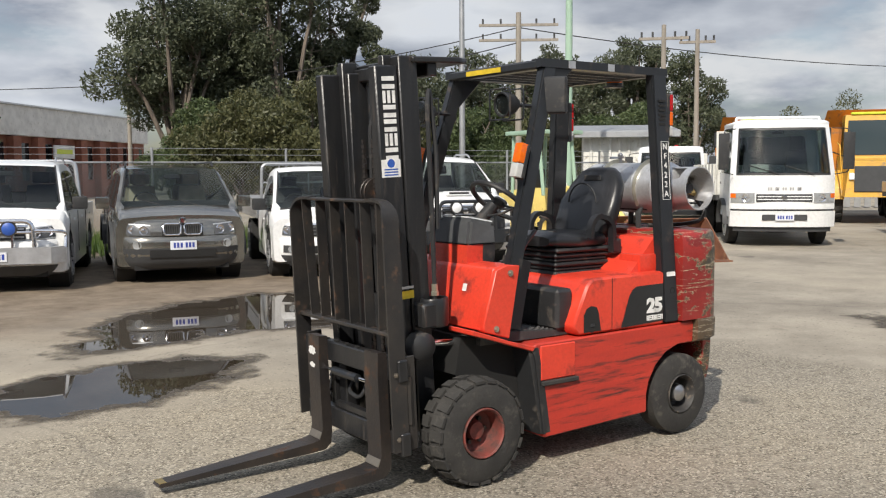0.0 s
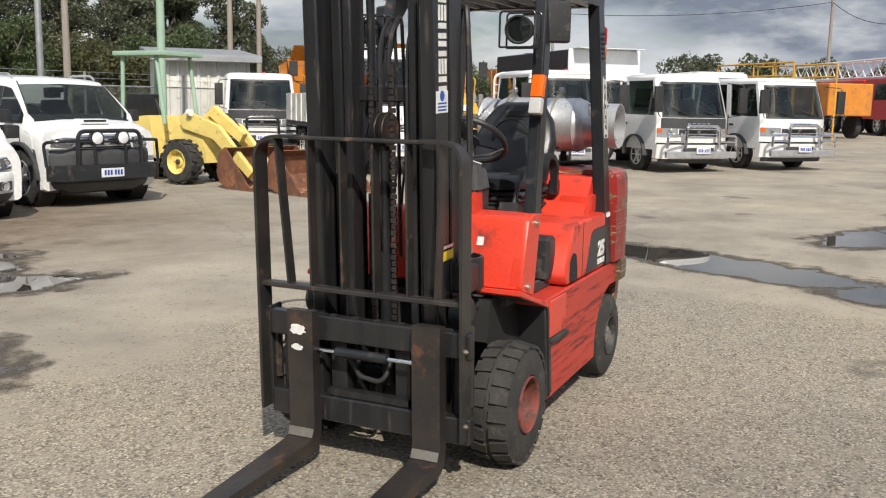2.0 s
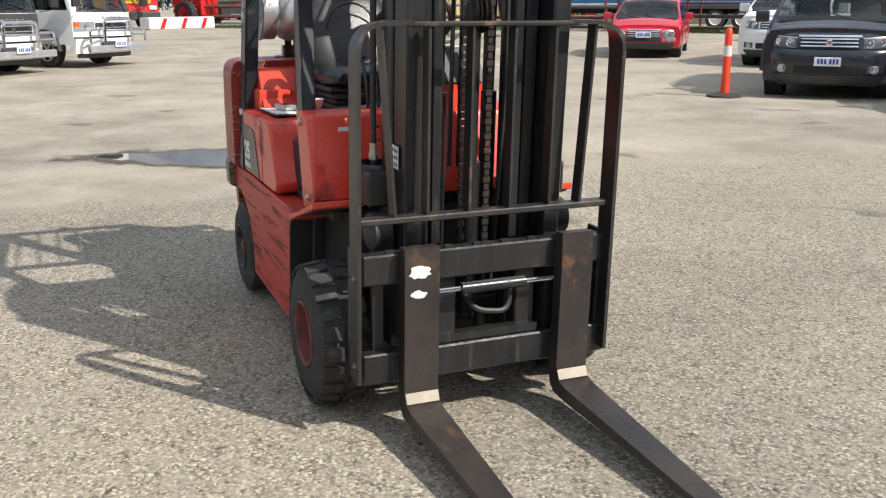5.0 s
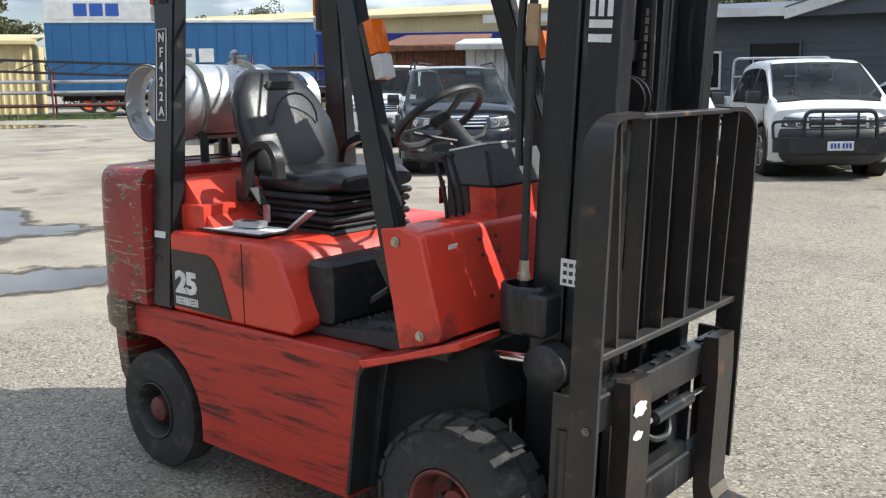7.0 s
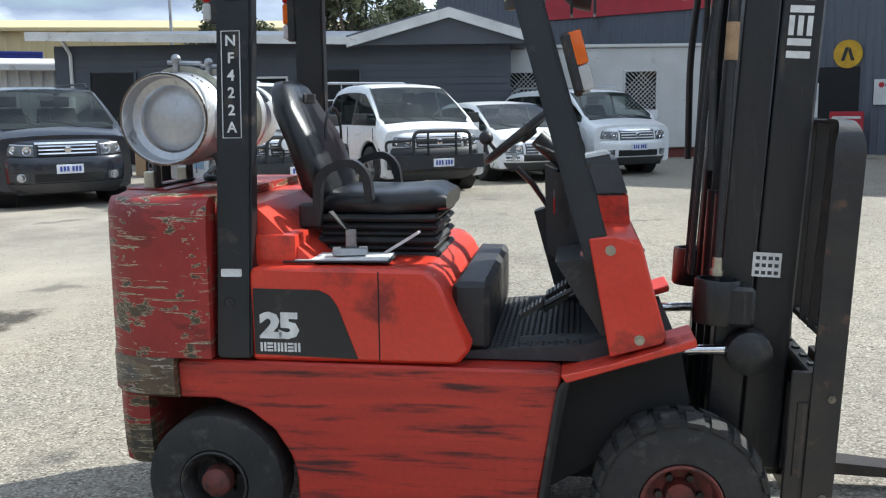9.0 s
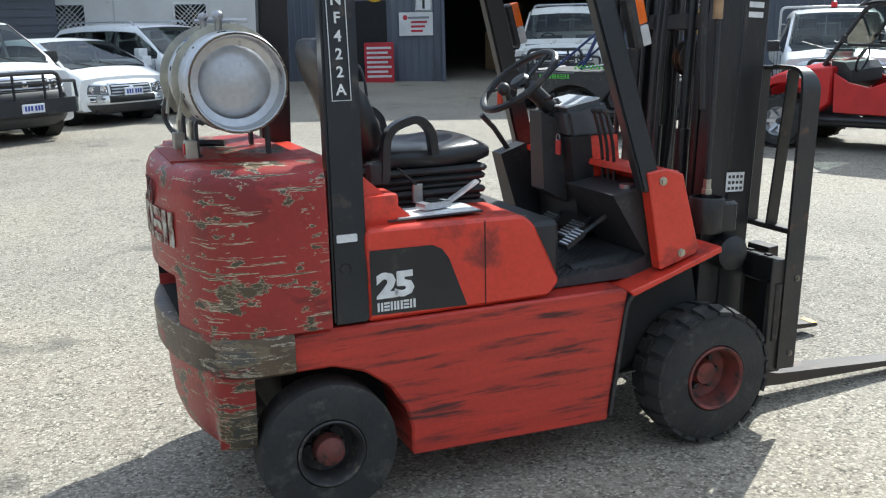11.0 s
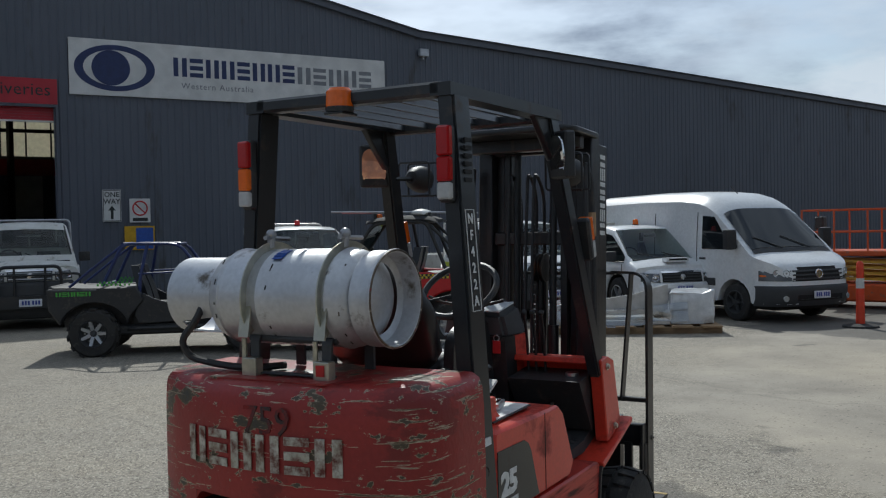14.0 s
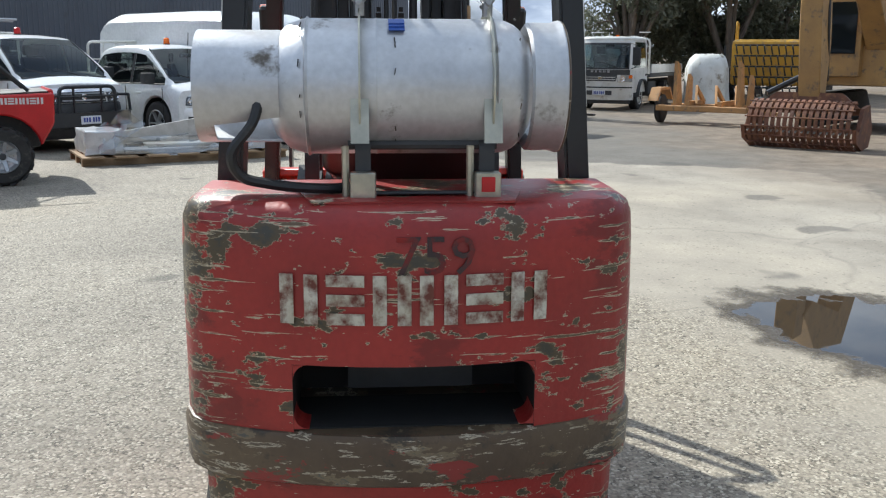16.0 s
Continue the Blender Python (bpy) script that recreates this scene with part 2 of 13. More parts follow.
def scraped_paint(name, colour, second, layers):
    """Casting paint with long scrapes down to the primer and pale filler, more of them towards the rounded corners."""
    m = make(name, colour, 0.42, second=second, scale=3, bump=0.15)
    n, l = m.node_tree.nodes, m.node_tree.links
    b = n["Principled BSDF"]
    base = b.inputs["Base Color"].links[0].from_socket
    co = n.new("ShaderNodeTexCoord")

    # the corners and the top edge have been knocked most
    sp, edge, wide, rim, knock = n.new("ShaderNodeSeparateXYZ"), n.new("ShaderNodeMath"), n.new("ShaderNodeMapRange"), n.new("ShaderNodeMapRange"), n.new("ShaderNodeMath")
    l.new(co.outputs["Object"], sp.inputs["Vector"])
    edge.operation, knock.operation = "ABSOLUTE", "ADD"
    l.new(sp.outputs["Y"], edge.inputs[0])
    wide.inputs["From Min"].default_value, wide.inputs["From Max"].default_value, wide.inputs["To Max"].default_value = 0.40, 0.465, 0.042
    rim.inputs["From Min"].default_value, rim.inputs["From Max"].default_value, rim.inputs["To Max"].default_value = 1.14, 1.21, 0.022
    l.new(edge.outputs["Value"], wide.inputs["Value"])
    l.new(sp.outputs["Z"], rim.inputs["Value"])
    turn, both = n.new("ShaderNodeMapRange"), n.new("ShaderNodeMath")
    both.operation = "MULTIPLY"
    turn.inputs["From Min"].default_value, turn.inputs["From Max"].default_value = -1.74, -1.84
    l.new(sp.outputs["X"], turn.inputs["Value"])
    l.new(wide.outputs["Result"], both.inputs[0])
    l.new(turn.outputs["Result"], both.inputs[1])
    l.new(both.outputs["Value"], knock.inputs[0])
    l.new(rim.outputs["Result"], knock.inputs[1])

    def chips(last, scale, stretch, seed, stops, rough=0.66):
        mp, ns, sm = n.new("ShaderNodeMapping"), n.new("ShaderNodeTexNoise"), n.new("ShaderNodeMath")
        mp.inputs["Scale"].default_value, mp.inputs["Location"].default_value = stretch, (seed, seed * 2, seed * 3)
        ns.inputs["Scale"].default_value, ns.inputs["Detail"].default_value, ns.inputs["Roughness"].default_value = scale, 10, rough
        l.new(co.outputs["Object"], mp.inputs["Vector"])
        l.new(mp.outputs["Vector"], ns.inputs["Vector"])
        sm.operation = "ADD"
        l.new(ns.outputs["Fac"], sm.inputs[0])
        l.new(knock.outputs["Value"], sm.inputs[1])
        for lo, hi, colour in stops:
            rp, mx = n.new("ShaderNodeMapRange"), n.new("ShaderNodeMix")
            rp.inputs["From Min"].default_value, rp.inputs["From Max"].default_value = lo, hi
            l.new(sm.outputs["Value"], rp.inputs["Value"])
            mx.data_type = "RGBA"
            mx.inputs["B"].default_value = (*colour, 1)
            l.new(rp.outputs["Result"], mx.inputs["Factor"])
            l.new(last, mx.inputs["A"])
            last = mx.outputs["Result"]
        return last

    last = base
    for scale, stretch, seed, stops, rough in layers:
        last = chips(last, scale, stretch, seed, stops, rough)
    l.new(last, b.inputs["Base Color"])
    return m


CW_PAINT = scraped_paint("counterweight_paint", (0.33, 0.027, 0.022), (0.24, 0.021, 0.018), [
    (2.6, (1, 1, 2.0), 11.3, [(0.56, 0.60, (0.19, 0.018, 0.016))], 0.66),
    (4.2, (1.0, 1.0, 1.5), 21.7, [(0.596, 0.599, (0.36, 0.31, 0.21)), (0.602, 0.606, (0.080, 0.062, 0.036)), (0.64, 0.67, (0.055, 0.052, 0.042))], 0.64),
    (7.5, (0.8, 0.8, 1.9), 3.1, [(0.612, 0.616, (0.40, 0.34, 0.23)), (0.620, 0.625, (0.085, 0.064, 0.036)), (0.65, 0.67, (0.055, 0.050, 0.038))], 0.62),
    (8.0, (0.45, 0.45, 9.0), 8.4, [(0.624, 0.632, (0.50, 0.44, 0.31)), (0.648, 0.655, (0.12, 0.082, 0.045))], 0.58),
    (13.0, (1.2, 1.2, 2.4), 5.7, [(0.640, 0.645, (0.46, 0.40, 0.28)), (0.656, 0.662, (0.075, 0.06, 0.04))], 0.62)])
CW_BAND = scraped_paint("counterweight_band", (0.070, 0.046, 0.029), (0.115, 0.080, 0.048), [
    (4.0, (1.0, 1.0, 1.2), 2.3, [(0.54, 0.58, (0.045, 0.036, 0.028))], 0.7),
    (7.0, (0.8, 0.8, 2.2), 6.1, [(0.555, 0.565, (0.17, 0.13, 0.08)), (0.60, 0.62, (0.085, 0.080, 0.070))], 0.72),
    (6.0, (0.9, 0.9, 2.4), 14.9, [(0.61, 0.62, (0.22, 0.028, 0.024))], 0.68),
    (12.0, (0.8, 0.8, 5.0), 9.2, [(0.59, 0.598, (0.42, 0.37, 0.28)), (0.625, 0.635, (0.10, 0.075, 0.05))], 0.66)])


def clear_glass(name, tint):
    m = bpy.data.materials.new(name)
    m.use_nodes = True
    n, l = m.node_tree.nodes, m.node_tree.links
    n.remove(n["Principled BSDF"])
    tr, gl, mx, fr = n.new("ShaderNodeBsdfTransparent"), n.new("ShaderNodeBsdfGlossy"), n.new("ShaderNodeMixShader"), n.new("ShaderNodeLayerWeight")
    pw, sc = n.new("ShaderNodeMath"), n.new("ShaderNodeMath")
    pw.operation, sc.operation = "POWER", "MULTIPLY_ADD"
    pw.inputs[1].default_value = 5.0
    sc.inputs[1].default_value, sc.inputs[2].default_value = 0.93, 0.055
    tr.inputs["Color"].default_value = (*tint, 1)
    gl.inputs["Roughness"].default_value = 0.02
    fr.inputs["Blend"].default_value = 0.5
    l.new(fr.outputs["Facing"], pw.inputs[0])
    l.new(pw.outputs["Value"], sc.inputs[0])
    l.new(sc.outputs["Value"], mx.inputs["Fac"])
    l.new(tr.outputs["BSDF"], mx.inputs[1])
    l.new(gl.outputs["BSDF"], mx.inputs[2])
    l.new(mx.outputs["Shader"], n["Material Output"].inputs["Surface"])
    return m


SCREEN = clear_glass("car_screen_glass", (0.62, 0.68, 0.66))
SIDE_GLASS = clear_glass("tinted_side_glass", (0.38, 0.42, 0.41))


# ---- shapes ----
def xyz(v):
    return Vector(v)


def box(bm, lo, hi, bevel=0.0, seg=1):
    """An upright box between two corners, its edges rounded."""
    vs = [bm.verts.new((x, y, z)) for x in (lo[0], hi[0]) for y in (lo[1], hi[1]) for z in (lo[2], hi[2])]
    fs = [bm.faces.new([vs[i] for i in q]) for q in ((0, 1, 3, 2), (4, 6, 7, 5), (0, 4, 5, 1), (2, 3, 7, 6), (0, 2, 6, 4), (1, 5, 7, 3))]
    if bevel:
        es = {e for f in fs for e in f.edges}
        bmesh.ops.bevel(bm, geom=list(es), offset=bevel, segments=seg, affect="EDGES", profile=0.7)
    return bm


def prism(bm, outline, lo, hi, axis="y", bevel=0.0):
    """An outline in the two other axes, given thickness along one axis."""
    def at(p, h):
        return {"y": (p[0], h, p[1]), "x": (h, p[0], p[1]), "z": (p[0], p[1], h)}[axis]
    a = [bm.verts.new(at(p, lo)) for p in outline]
    b = [bm.verts.new(at(p, hi)) for p in outline]
    fs = [bm.faces.new(a), bm.faces.new(b[::-1])]
    k = len(outline)
    fs += [bm.faces.new((a[i], b[i], b[(i + 1) % k], a[(i + 1) % k])) for i in range(k)]
    bmesh.ops.recalc_face_normals(bm, faces=fs)
    if bevel:
        bmesh.ops.bevel(bm, geom=list({e for f in fs for e in f.edges}), offset=bevel, segments=1, affect="EDGES", profile=0.7)
    return bm


def hull8(bm, bottom, top):
    """A block from four lower and four upper corners, each going round in the same sense."""
    a, b = [bm.verts.new(p) for p in bottom], [bm.verts.new(p) for p in top]
    fs = [bm.faces.new(a[::-1]), bm.faces.new(b)] + [bm.faces.new((a[i], a[(i + 1) % 4], b[(i + 1) % 4], b[i])) for i in range(4)]
    bmesh.ops.recalc_face_normals(bm, faces=fs)
    return bm


def frame_of(d):
    d = xyz(d).normalized()
    up = Vector((0, 0, 1)) if abs(d.z) < 0.95 else Vector((1, 0, 0))
    s = d.cross(up).normalized()
    return s, d.cross(s).normalized()


def rod(bm, a, b, r, sides=10, r2=None, caps=True):
    """A round bar between two places; r2 tapers it."""
    a, b = xyz(a), xyz(b)
    s, u = frame_of(b - a)
    rings = []
    for p, rr in ((a, r), (b, r if r2 is None else r2)):
        rings.append([bm.verts.new(p + (s * math.cos(k * math.tau / sides) + u * math.sin(k * math.tau / sides)) * rr) for k in range(sides)])
    for k in range(sides):
        bm.faces.new((rings[0][k], rings[0][(k + 1) % sides], rings[1][(k + 1) % sides], rings[1][k]))
    if caps:
        bm.faces.new(rings[0][::-1])
        bm.faces.new(rings[1])
    return bm


def tube(bm, path, r, sides=8, flat=None):
    """A bar bent along a path; flat gives it an oblong section (half width, half depth) instead of a round one."""
    path = [xyz(p) for p in path]
    rings, side = [], None
    for i, p in enumerate(path):
        d = (path[min(i + 1, len(path) - 1)] - path[max(i - 1, 0)]).normalized()
        s, u = frame_of(d) if side is None else (None, None)
        if side is not None:
            s = (side - d * side.dot(d)).normalized()
            u = d.cross(s)
        side = s
        if flat:
            rings.append([bm.verts.new(p + s * flat[0] * a + u * flat[1] * b) for a, b in ((1, 1), (-1, 1), (-1, -1), (1, -1))])
        else:
            rings.append([bm.verts.new(p + (s * math.cos(k * math.tau / sides) + u * math.sin(k * math.tau / sides)) * r) for k in range(sides)])
    k = len(rings[0])
    for a, b in zip(rings, rings[1:]):
        for i in range(k):
            bm.faces.new((a[i], a[(i + 1) % k], b[(i + 1) % k], b[i]))
    bm.faces.new(rings[0][::-1])
    bm.faces.new(rings[-1])
    return bm


def bend(points, r=0.05, n=5):
    """A path with its corners rounded."""
    pts = [xyz(p) for p in points]
    out = [pts[0]]
    for a, b, c in zip(pts, pts[1:], pts[2:]):
        u, v = (a - b), (c - b)
        k = min(r, u.length * 0.49, v.length * 0.49)
        p, q = b + u.normalized() * k, b + v.normalized() * k
        for i in range(n + 1):
            t = i / n
            out.append(p * (1 - t) ** 2 + b * 2 * t * (1 - t) + q * t * t)
    return out + [pts[-1]]


def lathe(bm, centre, axis, profile, sides=28, caps=True):
    """A turned shape: profile rows are (along the axis, radius)."""
    c, d = xyz(centre), xyz(axis).normalized()
    s, u = frame_of(d)
    rings = []
    for h, r in profile:
        rings.append([bm.verts.new(c + d * h + (s * math.cos(k * math.tau / sides) + u * math.sin(k * math.tau / sides)) * max(r, 1e-4)) for k in range(sides)])
    fs = []
    for a, b in zip(rings, rings[1:]):
        fs += [bm.faces.new((a[k], a[(k + 1) % sides], b[(k + 1) % sides], b[k])) for k in range(sides)]
    if caps:
        fs.append(bm.faces.new(rings[0][::-1]))
        fs.append(bm.faces.new(rings[-1]))
    bmesh.ops.recalc_face_normals(bm, faces=fs)
    return bm


def ball(bm, c, r, sx=1, sy=1, sz=1, u=12, v=8):
    bmesh.ops.create_uvsphere(bm, u_segments=u, v_segments=v, radius=r, matrix=Matrix.Translation(c) @ Matrix.Diagonal((sx, sy, sz, 1)))
    return bm


def B():
    return bmesh.new()


def link(name, bm, material, parent=None, label="", smooth=35):
    me = bpy.data.meshes.new(name)
    bm.normal_update()
    bm.to_mesh(me)
    bm.free()
    me.materials.append(material)
    if smooth:
        me.polygons.foreach_set("use_smooth", [True] * len(me.polygons))
        me.set_sharp_from_angle(angle=radians(smooth))
    ob = new(name, me)
    if parent is not None:
        ob.parent = parent
    return tagged(ob, label)


def part(name, bm, material, parent, label="", smooth=35):
    return link(name, bm, material, parent, label, smooth)


def thing(name, m, label, category, group="", kind=""):
    ob = new(name)
    ob.empty_display_size = 0.1
    ob.matrix_basis = m
    return tagged(ob, label, category, group, kind)


def letters(name, text, size, m, material, parent, depth=0.002, bold=0.0, spacing=1.0, label="", align="CENTER", shear=0.0, widen=1.0):
    """Raised lettering; m carries its middle, reading along x with y up."""
    cu = bpy.data.curves.new(name, "FONT")
    cu.body, cu.size, cu.extrude, cu.offset, cu.space_character, cu.shear = text, size, depth, bold, spacing, shear
    cu.align_x, cu.align_y, cu.resolution_u = align, "CENTER", 2
    tmp = bpy.data.objects.new("tmp", cu)
    scene.collection.objects.link(tmp)
    bpy.context.view_layer.update()
    me = bpy.data.meshes.new_from_object(tmp.evaluated_get(bpy.context.evaluated_depsgraph_get()))
    bpy.data.objects.remove(tmp)
    me.transform(m @ Matrix.Diagonal((widen, 1, 1, 1)))
    me.materials.clear()
    me.materials.append(material)
    ob = new(name, me)
    ob.parent = parent
    return tagged(ob, label, kind="stuff" if len(text) > 3 else "")


def facing(p, right, up):
    """A placement whose x runs along right and whose y runs along up."""
    r = xyz(right).normalized()
    u = xyz(up)
    u = (u - r * u.dot(r)).normalized()
    n = r.cross(u)
    m = Matrix((r, u, n)).transposed().to_4x4()
    m.translation = p
    return m


def block_word(name, count, width, height, m, material, parent, label, gap=0.25, skip=()):
    """Plain bars in the place of a brand name, in its size and colour."""
    bm = B()
    w = width / (count + (count - 1) * gap)
    for k in range(count):
        x = -width / 2 + k * w * (1 + gap)
        if count > 4 and k % 3 == 1:
            for z in (-0.5, -0.12, 0.27):
                box(bm, (x, z * height, -0.001), (x + w, (z + 0.23) * height, 0.002))
        elif count > 4:
            for z in (0.0, 0.64):
                box(bm, (x + z * w, -height / 2, -0.001), (x + (z + 0.36) * w, height / 2, 0.002))
        else:
            box(bm, (x, -height / 2, -0.001), (x + w, height / 2, 0.002))
    bm.transform(m)
    return tagged(part(name, bm, material, parent, label, 0), kind="stuff")


# ---- the forklift ----
FL = thing("forklift", pose(0, -0.015, 0, 0, 0, 1.3), "worn red counterbalance forklift with black mast standing on gravelly asphalt", "forklift")


def counterweight():
    xf, hw = -1.545, 0.558
    ys = [0.40, 0.36, 0.282, 0.20, 0.12, 0.04, -0.04, -0.12, -0.20, -0.282, -0.36, -0.40]

    def outline(grow=0.0):
        pts = [(xf, hw + grow), (-1.70, hw + grow), (-1.80, hw - 0.004 + grow), (-1.87, hw - 0.03 + grow), (-1.915, hw - 0.07 + grow * 0.8)]
        rear = [(-1.955 - 0.075 * (1 - (y / 0.40) ** 2) - grow, y) for y in ys]
        return pts + rear + [(x, -y) for x, y in pts[::-1]]

    bm = B()
    levels = [(0.70, 0.0), (0.745, 0.0), (0.865, 0.0), (1.0, 0.0), (1.12, -0.002), (1.185, -0.006), (1.215, -0.018), (1.232, -0.042)]
    rings = [[bm.verts.new((x, y, z)) for x, y in outline(g)] for z, g in levels]
    k = len(rings[0])
    first = 5 + ys.index(0.282)
    last = 5 + ys.index(-0.282)
    for li, (a, b) in enumerate(zip(rings, rings[1:])):
        for i in range(k - 1):
            if li in (0, 1) and first <= i < last:
                continue
            bm.faces.new((a[i], a[i + 1], b[i + 1], b[i]))
        bm.faces.new((a[k - 1], a[0], b[0], b[k - 1]))
    bm.faces.new(rings[-1])
    bm.faces.new(rings[0][::-1])
    bmesh.ops.recalc_face_normals(bm, faces=bm.faces)
    cw = part("counterweight", bm, CW_PAINT, FL, "scraped and chipped red counterweight", 40)
    # lining and floor are near-black: the shade inside the pocket is in the colour
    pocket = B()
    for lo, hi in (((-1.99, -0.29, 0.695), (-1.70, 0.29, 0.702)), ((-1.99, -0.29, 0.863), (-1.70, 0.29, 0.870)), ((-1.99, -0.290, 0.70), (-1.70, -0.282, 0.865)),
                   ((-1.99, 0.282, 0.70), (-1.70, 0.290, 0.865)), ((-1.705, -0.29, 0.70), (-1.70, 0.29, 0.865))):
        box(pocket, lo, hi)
    part("pocket", pocket, CAST_DARK, cw, "opening in the counterweight, its inner shade painted near-black")
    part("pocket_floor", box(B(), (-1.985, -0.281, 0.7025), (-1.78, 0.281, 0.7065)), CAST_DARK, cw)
    for sy in (1, -1):
        for z0, sz in ((0.7066, 1), (0.8625, -1)):
            arc = [(sy * (0.281 - 0.035 * (1 - math.sin(a))), z0 + sz * 0.035 * (1 - math.cos(a))) for a in [math.pi / 2 * k / 6 for k in range(7)]]
            part("pocket_corner", prism(B(), [(sy * 0.2815, z0)] + arc, -1.992, -1.90, "x"), CW_PAINT, cw)
    part("radiator_grille", box(B(), (-1.76, -0.16, 0.72), (-1.74, 0.16, 0.78)), GREY_PLASTIC, cw)
    bm = B()
    band = [(0.555, -0.03), (0.575, 0.008), (0.68, 0.012), (0.698, 0.006), (0.703, -0.01)]
    rings = [[bm.verts.new((x - (0.13 if i in (0, k - 1) else 0), y, z)) for i, (x, y) in enumerate(outline(g))] for z, g in band]
    for a, b in zip(rings, rings[1:]):
        for i in range(k - 1):
            bm.faces.new((a[i], a[i + 1], b[i + 1], b[i]))
        bm.faces.new((a[k - 1], a[0], b[0], b[k - 1]))
    bm.faces.new(rings[-1])
    bm.faces.new(rings[0][::-1])
    bmesh.ops.recalc_face_normals(bm, faces=bm.faces)
    part("lower_band", bm, CW_BAND, cw, "brown scraped lower band", 40)
    # skirt below the band, with room for the rear wheels
    bm = B()
    rings = []
    for z, g in ((0.562, -0.022), (0.46, -0.026), (0.36, -0.036), (0.30, -0.055), (0.285, -0.085)):
        arc = [(x, y) for x, y in outline(g) if x < -1.84]
        rings.append([bm.verts.new((x, y, z)) for x, y in arc] + [bm.verts.new((-1.80, arc[-1][1], z)), bm.verts.new((-1.80, arc[0][1], z))])
    n_ = len(rings[0])
    for p, q in zip(rings, rings[1:]):
        for i in range(n_):
            bm.faces.new((p[i], p[(i + 1) % n_], q[(i + 1) % n_], q[i]))
    bm.faces.new(rings[0])
    bm.faces.new(rings[-1][::-1])
    bmesh.ops.recalc_face_normals(bm, faces=bm.faces)
    part("skirt", bm, CW_PAINT, cw, "chipped red skirt", 40)
    bm = B()
    prism(bm, [(-1.972, -0.23), (-1.972, 0.23), (-1.80, 0.27), (-1.80, -0.27)], 1.2325, 1.2375, "z")
    part("tank_plate", bm, CW_PAINT, cw)
    bl = block_word("brand_lettering", 6, 0.61, 0.115, facing((-2.034, 0.0, 1.022), (0, -1, 0), (0, 0, 1)) @ pose(0, 0, 0.0), WORN_WHITE, cw, "worn white brand lettering", 0.22)
    for v in bl.data.vertices:
        v.co.x += 0.075 * (v.co.y / 0.40) ** 2
    letters("stencil_number", "759", 0.125, facing((-2.026, -0.045, 1.118), (0, -1, 0), (0, 0, 1)), STENCIL, cw, 0.003, 0.0, label="faded black stencilled number")
    return cw


counterweight()


def side_body(s):
    """One flank: the scraped lower panel with the arch of the rear wheel."""
    arch = [(-1.60 + 0.330 * math.cos(a), 0.262 + 0.30 * math.sin(a)) for a in [math.radians(d) for d in (100, 80, 60, 40, 20, 5)]]
    out = [(-1.678, 0.678), (-1.672, 0.556)] + arch + [(-1.272, 0.185), (-0.475, 0.165), (-0.465, 0.27), (-0.395, 0.668), (-0.42, 0.682), (-1.66, 0.690)]
    bm = B()
    prism(bm, out, 0.26 * s, 0.535 * s, "y", 0.008)
    return part("side_panel", bm, RED_SIDE, FL, "scuffed red flank with black scrape marks")


side_body(-1)
left = side_body(1)
# step in the left flank
part("step_well", box(B(), (-0.70, 0.475, 0.475), (-0.44, 0.541, 0.672), 0.01), RED, left)
bm = box(B(), (-0.71, 0.45, 0.452), (-0.45, 0.556, 0.476), 0.004)
for i in range(7):
    for j in range(2):
        rod(bm, (-0.69 + i * 0.035, 0.49 + j * 0.035, 0.474), (-0.69 + i * 0.035, 0.49 + j * 0.035, 0.481), 0.007, 6)
part("step_tread", bm, RUBBER, left, "studded black step tread")
part("chassis_core", box(B(), (-1.66, -0.27, 0.22), (-0.10, 0.27, 0.70), 0.02), CAST_DARK, FL)
part("chassis_front", prism(B(), [(-0.44, 0.24), (-0.40, 0.67), (-0.02, 0.745), (0.02, 0.55), (-0.1, 0.45), (-0.34, 0.3)], -0.40, 0.40, "y"), CAST_DARK, FL, "grimy black chassis behind the front wheels")

# wheel arch covers in front of the flanks
for s in (1, -1):
    bm = B()
    tube(bm, bend([(-0.47, 0.46 * s, 0.19), (-0.40, 0.46 * s, 0.655), (-0.02, 0.46 * s, 0.765)], 0.06), 0.0, flat=(0.085, 0.007))
    part("mud_guard", bm, PLASTIC, FL)
    bm = B()
    prism(bm, [(-0.40, 0.672), (-0.24, 0.715), (-0.10, 0.762), (0.015, 0.800), (0.018, 0.775), (-0.10, 0.738), (-0.38, 0.648)], 0.34 * s, 0.552 * s, "y", 0.004)
    part("fender", bm, RED, FL)
    bm = B()
    prism(bm, [(-0.47, 0.50), (-0.43, 0.665), (-0.36, 0.66), (-0.40, 0.46), (-0.44, 0.19), (-0.52, 0.19)], 0.34 * s, (0.538 if s > 0 else 0.45) * s, "y", 0.004)
    part("guard_flap", bm, PLASTIC, FL)

